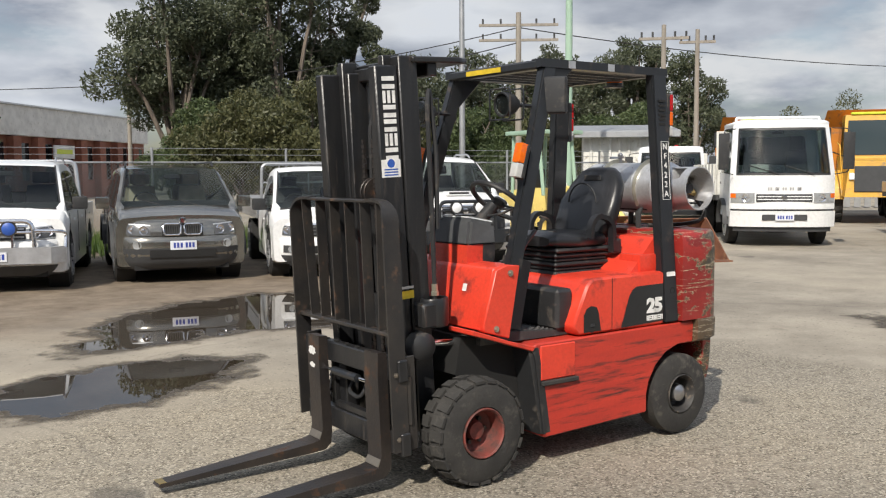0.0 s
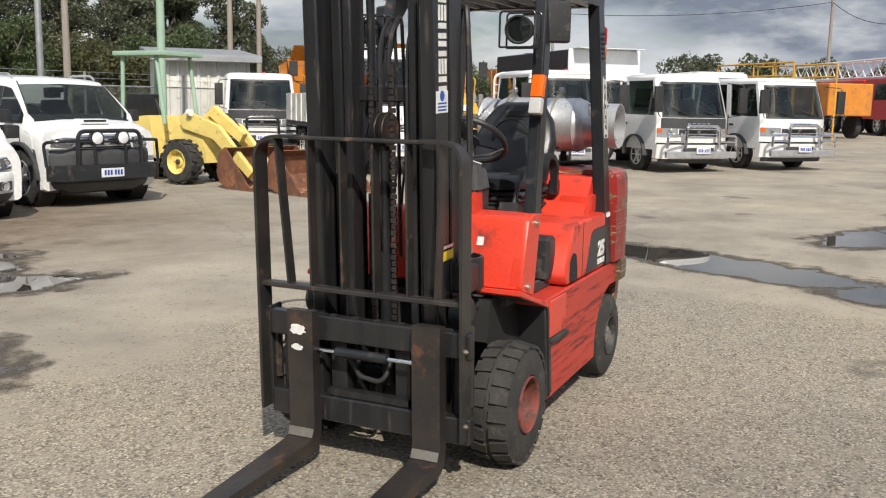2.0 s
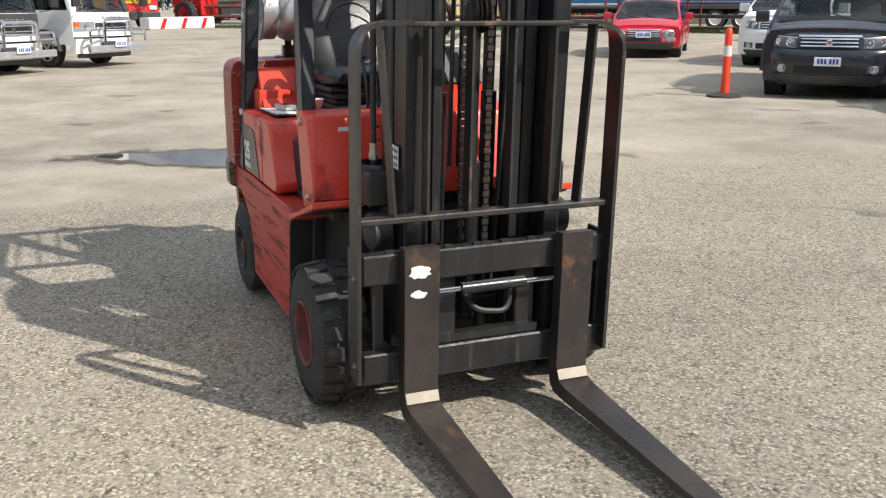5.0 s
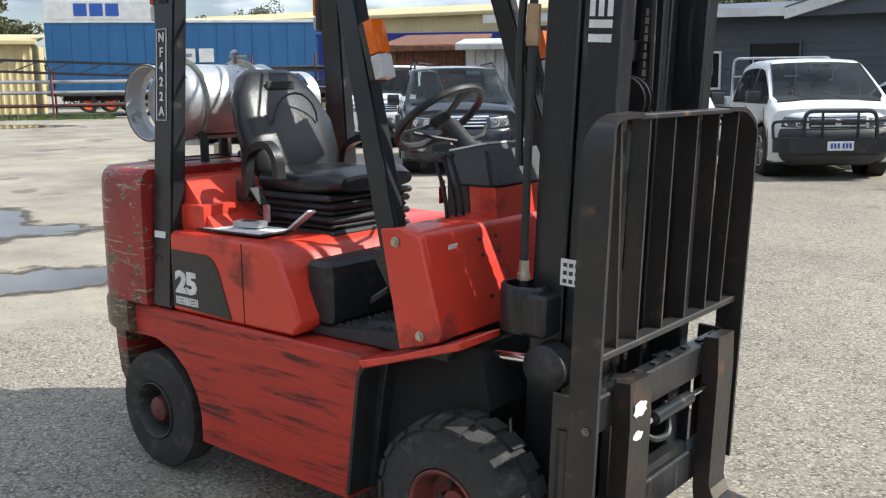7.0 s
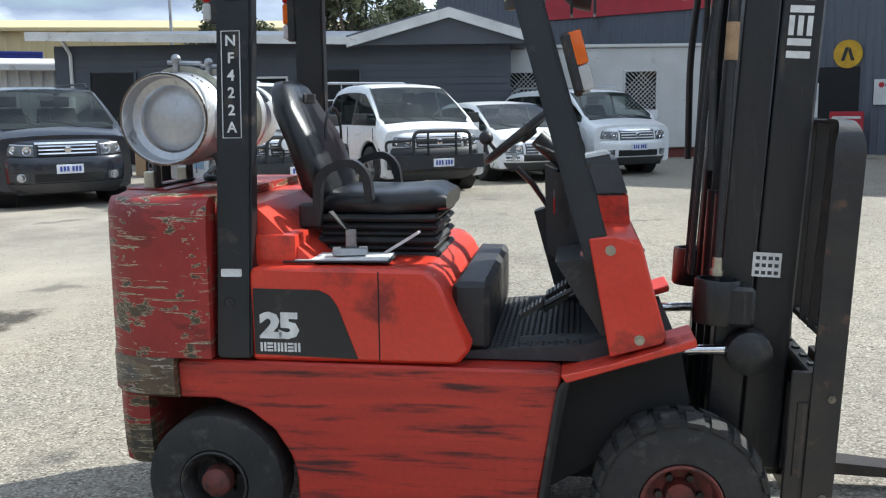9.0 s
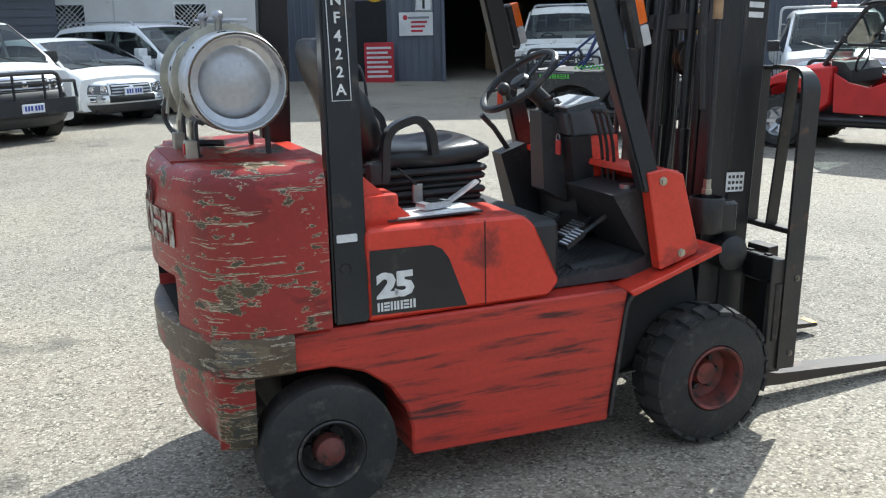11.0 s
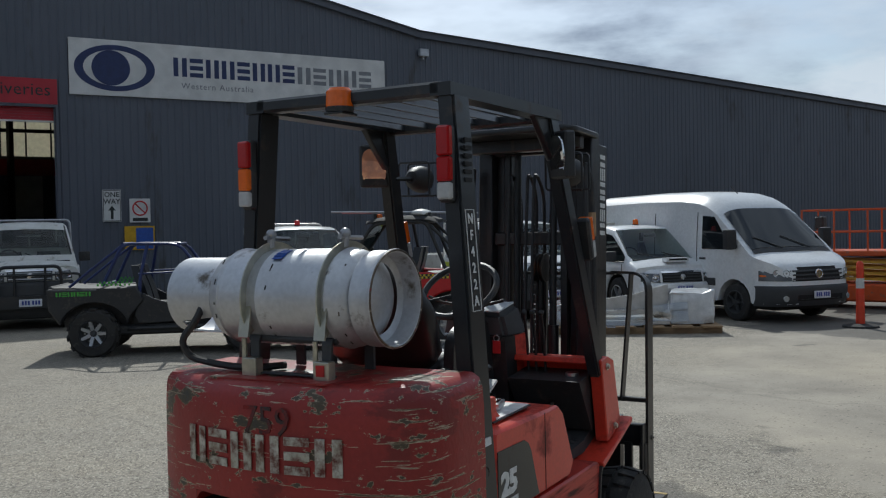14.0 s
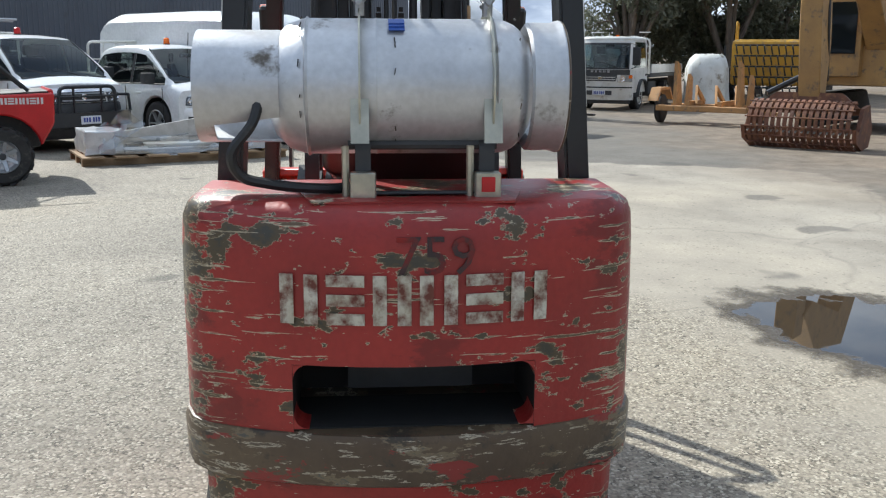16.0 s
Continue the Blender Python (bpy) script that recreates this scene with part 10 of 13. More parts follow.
def street_pole(x, y, h, mat_, label, arm=0.0, r=0.13, arm_dir=(1, 0, 0), double=False):
    o = thing("utility_pole", pose(x, y, fall(x, y)), label, "pole", "poles")
    part("shaft", rod(B(), (0, 0, 0), (0, 0, h), r, 12, r * 0.7), mat_, o)
    if arm:
        d = xyz(arm_dir).normalized()
        for k in range(2 if double else 1):
            ar = part("cross_arm", tube(B(), [Vector((0, 0, h - 0.5 - k * 0.6)) - d * arm, Vector((0, 0, h - 0.5 - k * 0.6)) + d * arm], 0, flat=(0.06, 0.05)), POLE_WOOD, o)
            for f in (-0.9, -0.45, 0.45, 0.9):
                part("insulator", rod(B(), Vector((0, 0, h - 0.45 - k * 0.6)) + d * arm * f, Vector((0, 0, h - 0.25 - k * 0.6)) + d * arm * f, 0.04, 8), GREY_PLASTIC, ar)
    return o


street_pole(-21.5, -26.0, 8.0, POLE_WOOD, "grey timber utility pole with two cross arms", 1.6, 0.15, (0.8, -0.6, 0), True)
street_pole(-13.9, -14.4, 9.5, POLE_GREEN, "tall pale green light pole", 0, 0.11)
street_pole(-11.2, -15.4, 9.0, GALV, "tall grey steel light pole", 0, 0.08)
street_pole(-24.0, -20.5, 7.0, POLE_WOOD, "weathered grey timber pole by trucks", 0.9, 0.12, (0.7, -0.7, 0))
street_pole(-27.0, -21.5, 7.2, POLE_WOOD, "weathered grey timber pole by trucks", 0.7, 0.12, (0.7, -0.7, 0))
street_pole(-11.5, -46.0, 7.0, POLE_WOOD, "timber pole beyond the fence", 0.8, 0.13)
street_pole(-52.0, 2.4, 6.6, GALV, "slim steel pole with a camera", 0.5, 0.07, (0, 1, 0))
street_pole(-62.0, -22.0, 8.5, POLE_WOOD, "timber pole far behind the trucks", 1.2, 0.14, (0.4, 0.9, 0))
street_pole(-70.0, -4.0, 9.5, POLE_WOOD, "timber pole far behind the trucks", 1.2, 0.14, (0.4, 0.9, 0))
street_pole(-14.5, 27.0, 10.0, GALV, "slim grey flag pole", 0, 0.06)


def cable(a, b, sag=0.6):
    a, b = xyz(a), xyz(b)
    return [a.lerp(b, k / 14) - Vector((0, 0, sag * 4 * (k / 14) * (1 - k / 14))) for k in range(15)]


o = thing("overhead_cables", Matrix.Identity(4), "sagging black overhead cables between poles", "cables")
for a, b, sg in (((-11.5, -46, 6.2), (-21.5, -26, 7.4), 0.5), ((-11.5, -46, 5.6), (-21.5, -26, 6.8), 0.6), ((-21.5, -26, 7.4), (-62, -22, 8.0), 0.8), ((-62, -22, 8), (-70, -4, 9), 0.5), ((-70, -4, 9), (-52, 2.4, 6.4), 0.9), ((-11.5, -46, 6.2), (40, -62, 6.5), 1.0)):
    part("cable", tube(B(), cable(a, b, sg), 0.022, 5), CABLE, o)


def pipe_rack(p0, p1, levels, label):
    p0, p1 = Vector((*p0, fall(*p0))), Vector((*p1, fall(*p1)))
    o = thing("steel_rack", Matrix.Identity(4), label, "rack", "steel racks")
    d = p1 - p0
    n_ = max(2, int(d.length / 3.2))
    rnd = random.Random(int(p0.x * 10))
    side = d.normalized().cross(Vector((0, 0, 1)))
    for i in range(n_ + 1):
        for s in (0, 1.3):
            p = p0 + d * i / n_ + side * s
            part("upright", rod(B(), p, p + Vector((0, 0, levels[-1] + rnd.uniform(0.1, 0.7))), 0.05, 6), RACK_RED, o)
    for z in levels:
        for s in (0.05, 0.4, 0.9, 1.25):
            a = rnd.uniform(-0.6, 0.2)
            b = rnd.uniform(-0.2, 0.8)
            part("pipe", tube(B(), [p0 + d.normalized() * a + side * s + Vector((0, 0, z)), p1 + d.normalized() * b + side * s + Vector((0, 0, z + rnd.uniform(-0.05, 0.05)))], rnd.choice((0.045, 0.06, 0.08)), 8), rnd.choice((GALV, GALV, RACK_RED, GREY_PLASTIC)), o)
    return o


pipe_rack((-50.5, 5.5), (-44.5, 14.5), (0.15, 0.6, 1.1, 1.6), "oxide red steel rack stacked with long pipes")
pipe_rack((-43.5, 16.0), (-38.5, 23.5), (0.15, 0.6, 1.2, 1.7), "oxide red steel rack stacked with long pipes")
pipe_rack((-37.0, 24.0), (-27.5, 29.0), (0.2, 0.7, 1.3, 2.2), "oxide red steel rack carrying long beams")
o = thing("conveyor_frame", Matrix.Identity(4), "long grey steel truss lying over racks", "steel frame")
for s in (0, 0.5):
    part("chord", tube(B(), [(-42.5, 17.0 + s, 2.5 + s), (-26.0, 28.5 + s, 1.6 + s)], 0, flat=(0.08, 0.06)), GREY_PLASTIC, o)
for k in range(14):
    f = k / 13
    part("brace", tube(B(), [Vector((-42.5, 17.0, 2.5)).lerp(Vector((-26.0, 28.5, 1.6)), f), Vector((-42.5, 17.5, 3.0)).lerp(Vector((-26.0, 29.0, 2.1)), min(1, f + 0.04))], 0.03, 5), GREY_PLASTIC, o)

# sign of the spare parts yard
o = thing("yard_sign", facing((-49.5, 9.2, fall(-49.5, 9.2)), (0.12, 0.99, 0), (0, 0, 1)), "white and black yard sign on a steel frame", "sign")
part("upper_board", box(B(), (-1.2, 2.65, -0.03), (1.2, 3.75, 0.03), 0.02), SIGN_WHITE, o)
part("lower_board", box(B(), (-1.2, 1.75, -0.03), (1.2, 2.65, 0.03), 0.02), INK, o)
block_word("brand_lettering", 3, 1.25, 0.42, pose(0, 3.42, 0.032), BLUE_DECAL, o, "blue brand lettering", 0.2)
part("brand_stripe", box(B(), (-1.05, 3.10, 0.03), (1.05, 3.16, 0.035)), SIGN_RED, o)
letters("lettering", "TRUCK SPARES", 0.30, pose(0, 2.85, 0.032), INK, o, 0.003, 0.004)
letters("lettering", "TRAILER SALES\nREPAIRS &\nMAINTENANCE", 0.26, pose(0, 2.22, 0.032), SIGN_WHITE, o, 0.003, 0.003)
for x in (-1.1, 1.1):
    part("leg", rod(B(), (x, -0.4, -0.08), (x, 3.9, -0.08), 0.05, 8), GALV, o)
part("gable_frame", tube(B(), [(-1.1, 3.8, -0.05), (0, 4.15, -0.05), (1.1, 3.8, -0.05)], 0.03, 6), GALV, o)


# stock behind the racks
def flatbed(m, label, deck, load, cab=None):
    o = thing("flat_trailer", m, label, "trailer", "stored trailers")
    part("deck", box(B(), (0, 0, 1.0), (11, 2.4, 1.25), 0.03), deck, o)
    part("load", box(B(), (0.4, 0.2, 1.25), (10.2, 2.2, 1.75), 0.05), load, o)
    for x in (8.0, 9.2, 10.3):
        for y, s in ((0.2, -1), (2.2, 1)):
            road_wheel(o, x, y, s, 0.48, 0.3, ORANGE_RED, 0)
    for i in range(6):
        part("stake", box(B(), (0.3 + i * 2, -0.04, 1.0), (0.42 + i * 2, 0.02, 2.0)), RACK_RED, o)
    if cab:
        part("cab", box(B(), (-3.2, 0.1, 0.8), (-0.6, 2.3, 3.2), 0.18, 3), cab, o)
        part("cab_window", box(B(), (-2.4, 0.07, 2.1), (-1.3, 0.1, 2.8), 0.01), GLASS, o)
        for y, s in ((0.2, -1), (2.2, 1)):
            road_wheel(o, -2.4, y, s, 0.48, 0.3, OFF_WHITE, 0)
    return o


flatbed(facing((-58, 8.5, 0.28), (0.35, 0.94, 0), (-0.94, 0.35, 0)), "yellow and red flat trailer in storage", SIGNAL_RED, MACHINE_YELLOW)
flatbed(facing((-53, 19.0, 0.28), (0.45, 0.89, 0), (-0.89, 0.45, 0)), "flat trailer in storage behind pipe racks", GREY_PLASTIC, CREAM, WHITE_PAINT)
o = thing("tanker", pose(-61, 10.5, 0.28, 0, 0, 70), "cream water tanker in storage", "tanker")
part("tank", lathe(B(), (-3, 0, 2.2), (1, 0, 0), [(0, 0), (0.1, 0.7), (0.4, 0.95), (5.6, 0.95), (5.9, 0.7), (6, 0)], 24), OFF_WHITE, o)
part("frame", box(B(), (-3.2, -0.6, 0.6), (3.2, 0.6, 1.3)), GREY_PLASTIC, o)


# ---- plant and machines ----
def big_wheel(o, x, y, s, R, width, rim, lugs=18, spoked=False):
    w_ = part("wheel", lathe(B(), (x, y - s * width / 2, R), (0, s, 0), [(0, R * 0.5), (0, R * 0.86), (width * 0.15, R * 0.95), (width * 0.85, R * 0.95), (width, R * 0.86), (width, R * 0.56), (width * 0.82, R * 0.5), (width * 0.4, R * 0.48)], 26, False), RUBBER, o)
    bm = B()
    for k in range(lugs):
        for sd in (1, -1):
            a = math.tau * (k + (0.5 if sd > 0 else 0)) / lugs
            d = math.tau / lugs * 0.22
            lo, hi = [], []
            for yy, aa in ((0.0, a), (0.0, a + 2 * d), (sd * width * 0.48, a + 3 * d), (sd * width * 0.48, a + d)):
                for r, lst in ((R * 0.93, lo), (R, hi)):
                    lst.append((x + math.cos(aa) * r, y + yy, R + math.sin(aa) * r))
            hull8(bm, lo, hi)
    part("tread", bm, RUBBER, w_, smooth=0)
    rm = part("rim", lathe(B(), (x, y + s * width * 0.5, R), (0, s, 0), [(-width * 0.5, R * 0.50), (-0.01, R * 0.55), (0.004, R * 0.53), (-0.02, R * 0.49), (-width * 0.32, R * 0.44), (-width * 0.36, R * 0.24), (-width * 0.22, R * 0.20), (-width * 0.20, R * 0.06), (-width * 0.20, 0)], 24), rim, w_)
    if spoked:
        for k in range(7):
            a = math.tau * k / 7
            c, t_ = Vector((math.cos(a), 0, math.sin(a))), Vector((-math.sin(a), 0, math.cos(a)))
            p0, p1, yv = Vector((x, y + s * width * 0.28, R)) + c * R * 0.10, Vector((x, y + s * width * 0.44, R)) + c * R * 0.50, Vector((0, s * 0.03, 0))
            part("spoke", hull8(B(), [p0 - t_ * 0.03 - yv, p0 + t_ * 0.03 - yv, p1 + t_ * 0.022 - yv, p1 - t_ * 0.022 - yv], [p0 - t_ * 0.025, p0 + t_ * 0.025, p1 + t_ * 0.018, p1 - t_ * 0.018]), SILVER, rm)
    part("hub_cap", lathe(B(), (x, y + s * width * 0.29, R), (0, s, 0), [(-0.01, R * 0.12), (width * 0.10, R * 0.11), (width * 0.13, R * 0.08), (width * 0.13, 0)], 14), GREY_PLASTIC, rm)
    for k in range(6):
        a = math.tau * k / 6
        part("wheel_nut", rod(B(), (x + math.cos(a) * R * 0.34, y + s * width * 0.12, R + math.sin(a) * R * 0.34), (x + math.cos(a) * R * 0.34, y + s * width * 0.19, R + math.sin(a) * R * 0.34), R * 0.035, 6), STEEL, rm)
    return w_


def wheel_loader(m):
    o = thing("wheel_loader", m, "small pale yellow wheel loader with canopy", "loader")
    for x in (0, -1.55):
        for s in (1, -1):
            big_wheel(o, x, 0.52 * s, s, 0.42, 0.30, PALE_YELLOW, 14)
    part("rear_body", hull8(B(), [(-2.25, -0.42, 0.45), (-0.75, -0.42, 0.45), (-0.75, 0.42, 0.45), (-2.25, 0.42, 0.45)], [(-2.2, -0.40, 1.15), (-0.95, -0.42, 1.25), (-0.95, 0.42, 1.25), (-2.2, 0.40, 1.15)]), PALE_YELLOW, o)
    part("front_frame", hull8(B(), [(-0.55, -0.28, 0.4), (0.4, -0.28, 0.4), (0.4, 0.28, 0.4), (-0.55, 0.28, 0.4)], [(-0.5, -0.26, 1.0), (0.2, -0.26, 1.25), (0.2, 0.26, 1.25), (-0.5, 0.26, 1.0)]), PALE_YELLOW, o)
    for s in (1, -1):
        part("lift_arm", prism(B(), [(-0.25, 1.20), (-0.05, 1.35), (0.75, 1.10), (1.55, 0.30), (1.45, 0.18), (0.60, 0.85), (-0.15, 1.02)], 0.24 * s, 0.34 * s, "y", 0.01), PALE_YELLOW, o)
        for x in (-0.70, -1.6):
            part("canopy_post", rod(B(), (x + (0.18 if x > -1 else -0.05), 0.42 * s, 1.1), (x, 0.42 * s, 2.38), 0.04, 8), POLE_GREEN, o)
        part("lamp", rod(B(), (0.05, 0.38 * s, 1.32), (0.12, 0.38 * s, 1.32), 0.07, 12), LAMP_GLASS, o)
    part("lift_cylinder", rod(B(), (-0.1, 0, 0.75), (0.95, 0, 0.95), 0.05, 10), CHROME, o)
    part("tilt_link", prism(B(), [(0.2, 1.30), (0.35, 1.45), (1.1, 0.95), (1.0, 0.80)], -0.06, 0.06, "y"), PALE_YELLOW, o)
    part("canopy", box(B(), (-1.75, -0.55, 2.36), (-0.45, 0.55, 2.45), 0.04, 2), POLE_GREEN, o, "pale green canopy roof")
    part("seat", box(B(), (-1.75, -0.24, 1.2), (-1.35, 0.24, 1.65), 0.05, 2), VINYL, o)
    part("steering", rod(B(), (-1.05, 0, 1.2), (-1.2, 0, 1.55), 0.025, 8), PLASTIC, o)
    part("hydraulic_hose", tube(B(), bend([(0.2, 0.1, 1.2), (0.6, 0.12, 1.35), (1.0, 0.1, 0.9)], 0.2), 0.02, 6), PLASTIC, o)
    for i, ch in enumerate((0.06, 0.06, 0.06, 0.06, 0.06)):
        part("brand_bar", box(B(), (0.62 + i * 0.12, 0.341, 0.98 - i * 0.11), (0.68 + i * 0.12, 0.344, 1.06 - i * 0.11)), INK, o)
    return o


wheel_loader(at(-10.23, -10.05, 86))


def bucket(m, w_, label, mat_=RUST):
    """An open loader bucket resting on the ground, its mouth along +x."""
    o = thing("loader_bucket", m, label, "bucket", "loader buckets")
    prof = [(0.75, 0.0), (0.10, 0.02), (-0.12, 0.12), (-0.20, 0.30), (-0.12, 0.62), (0.02, 0.72)]
    bm = B()
    for (x0, z0), (x1, z1) in zip(prof, prof[1:]):
        n_ = Vector((z1 - z0, 0, x0 - x1)).normalized() * 0.018
        hull8(bm, [(x0, -w_ / 2, z0), (x0, w_ / 2, z0), (x1, w_ / 2, z1), (x1, -w_ / 2, z1)], [(x0 - n_.x, -w_ / 2, z0 - n_.z), (x0 - n_.x, w_ / 2, z0 - n_.z), (x1 - n_.x, w_ / 2, z1 - n_.z), (x1 - n_.x, -w_ / 2, z1 - n_.z)])
    part("shell", bm, mat_, o, smooth=0)
    for s in (1, -1):
        part("side_plate", prism(B(), [(0.75, 0.0), (0.10, 0.0), (-0.14, 0.11), (-0.22, 0.30), (-0.13, 0.62), (0.02, 0.74), (0.08, 0.70)], s * w_ / 2, s * w_ / 2 + s * 0.02, "y"), mat_, o)
    part("cutting_edge", box(B(), (0.68, -w_ / 2, 0.0), (0.86, w_ / 2, 0.025)), RUST, o)
    bm = B()
    rnd = random.Random(5)
    for _ in range(60):
        x, y = rnd.uniform(-0.02, 0.55), rnd.uniform(-w_ * 0.42, w_ * 0.42)
        ball(bm, (x, y, 0.035), rnd.uniform(0.015, 0.05), 1, 1, 0.6, 6, 4)
    tagged(part("dirt_clods", bm, make("bucket_dirt", (0.32, 0.19, 0.10), 0.9), o, smooth=0), kind="stuff")
    return o


bucket(at(-10.3, -8.72, 77), 1.65, "rusty loader bucket with teeth on the ground", RUST)
bucket(at(-10.1, -7.48, 75), 1.62, "rusty brown loader bucket with dirt inside", RUST)
o = thing("gas_cylinder", at(-13.2, -9.45, 0), "squat white gas cylinder behind a bucket", "gas cylinder")
part("shell", lathe(B(), (0, 0, 0), (0, 0, 1), [(0, 0.14), (0.03, 0.16), (0.08, 0.18), (0.36, 0.18), (0.44, 0.13), (0.46, 0.06), (0.46, 0)], 20), OFF_WHITE, o)
part("collar", lathe(B(), (0, 0, 0.44), (0, 0, 1), [(0, 0.11), (0.12, 0.11), (0.12, 0.10), (0.02, 0.10), (0.02, 0)], 16), SILVER, o)


def dump_truck(m, label):
    o = thing("dump_truck", m, label, "dump truck", "dump trucks")
    for x in (0, -2.9, -4.3):
        for s in (1, -1):
            big_wheel(o, x, 1.05 * s, s, 0.72, 0.5, MACHINE_YELLOW, 18)
    part("hood", hull8(B(), [(-0.6, -0.95, 0.9), (1.5, -0.85, 0.8), (1.5, 0.85, 0.8), (-0.6, 0.95, 0.9)], [(-0.6, -0.90, 2.0), (1.35, -0.72, 1.85), (1.35, 0.72, 1.85), (-0.6, 0.90, 2.0)]), MACHINE_YELLOW, o)
    part("grille", box(B(), (1.46, -0.6, 0.95), (1.52, 0.6, 1.7), 0.02), GREY_PLASTIC, o)
    cb = part("cab", hull8(B(), [(-1.2, -0.85, 1.4), (0.35, -0.85, 1.4), (0.35, 0.85, 1.4), (-1.2, 0.85, 1.4)], [(-1.1, -0.75, 3.25), (0.0, -0.75, 3.25), (0.0, 0.75, 3.25), (-1.1, 0.75, 3.25)]), MACHINE_YELLOW, o)
    part("windscreen", pane(B(), (0.22, -0.82, 1.95), (0.22, 0.82, 1.95), (0.02, 0.75, 3.15), (0.02, -0.75, 3.15), 0.08, 0.05), GLASS_BLUE, cb)
    for s in (1, -1):
        q = [(0.15, 0.84 * s, 1.95), (-1.1, 0.84 * s, 1.95), (-1.05, 0.77 * s, 3.1), (-0.05, 0.77 * s, 3.1)]
        q = q if s > 0 else [q[1], q[0], q[3], q[2]]
        part("side_window", pane(B(), *q, inset=0.08, lift=0.05), GLASS, cb)
        part("fender", tube(B(), [(0.75 * math.cos(a) * 1.15, 1.05 * s, 0.72 + 0.85 * math.sin(a)) for a in [math.pi * k / 10 for k in range(11)]], 0, flat=(0.25, 0.02)), MACHINE_YELLOW, o)
        ma = part("mirror_arm", tube(B(), bend([(0.3, 0.8 * s, 2.0), (0.9, 1.35 * s, 2.2), (0.9, 1.35 * s, 2.9)], 0.1), 0.02, 6), PLASTIC, o)
        part("mirror", box(B(), (0.86, 1.35 * s - 0.14, 2.35), (0.92, 1.35 * s + 0.14, 2.85), 0.02), PLASTIC, ma)
        part("head_lamp", box(B(), (1.42, 0.62 * s - 0.12, 1.3), (1.5, 0.62 * s + 0.12, 1.5), 0.02), LAMP_GLASS, o)
        part("hand_rail", tube(B(), bend([(1.3, 0.9 * s, 1.0), (1.35, 1.0 * s, 2.3), (0.5, 1.0 * s, 2.4)], 0.15), 0.022, 6), MACHINE_YELLOW, o)
    part("roof_lamp", box(B(), (-0.05, -0.6, 3.25), (0.05, 0.6, 3.33), 0.02), HIVIZ, o)
    part("beacon", lathe(B(), (-0.4, 0.5, 3.25), (0, 0, 1), [(0, 0.08), (0.16, 0.07), (0.18, 0)], 12), ORANGE_LENS, o)
    part("dump_body", hull8(B(), [(-5.4, -1.1, 1.5), (-1.5, -1.1, 1.4), (-1.5, 1.1, 1.4), (-5.4, 1.1, 1.5)], [(-6.2, -1.4, 2.9), (-1.3, -1.4, 3.0), (-1.3, 1.4, 3.0), (-6.2, 1.4, 2.9)]), MACHINE_ORANGE, o)
    for i in range(5):
        for s in (1, -1):
            part("body_rib", prism(B(), [(-2.0 - i * 0.8, 1.5), (-1.85 - i * 0.8, 1.5), (-1.85 - i * 0.85, 2.9), (-2.0 - i * 0.85, 2.9)], s * 1.2, s * 1.42, "y"), MACHINE_ORANGE, o)
    part("spill_guard", hull8(B(), [(-1.5, -1.3, 2.95), (-1.3, -1.3, 2.95), (-1.3, 1.3, 2.95), (-1.5, 1.3, 2.95)], [(-0.9, -1.2, 3.45), (-0.8, -1.2, 3.45), (-0.8, 1.2, 3.45), (-0.9, 1.2, 3.45)]), MACHINE_ORANGE, o)
    return o


dump_truck(at(-24.2, -16.3, 40), "orange articulated dump truck with dark cab glass")
dump_truck(at(-24, -12.1, 38), "yellow articulated dump truck with roof lamps")
dump_truck(at(-31.5, -10.5, 38), "yellow dump truck with hand rails in the back row")


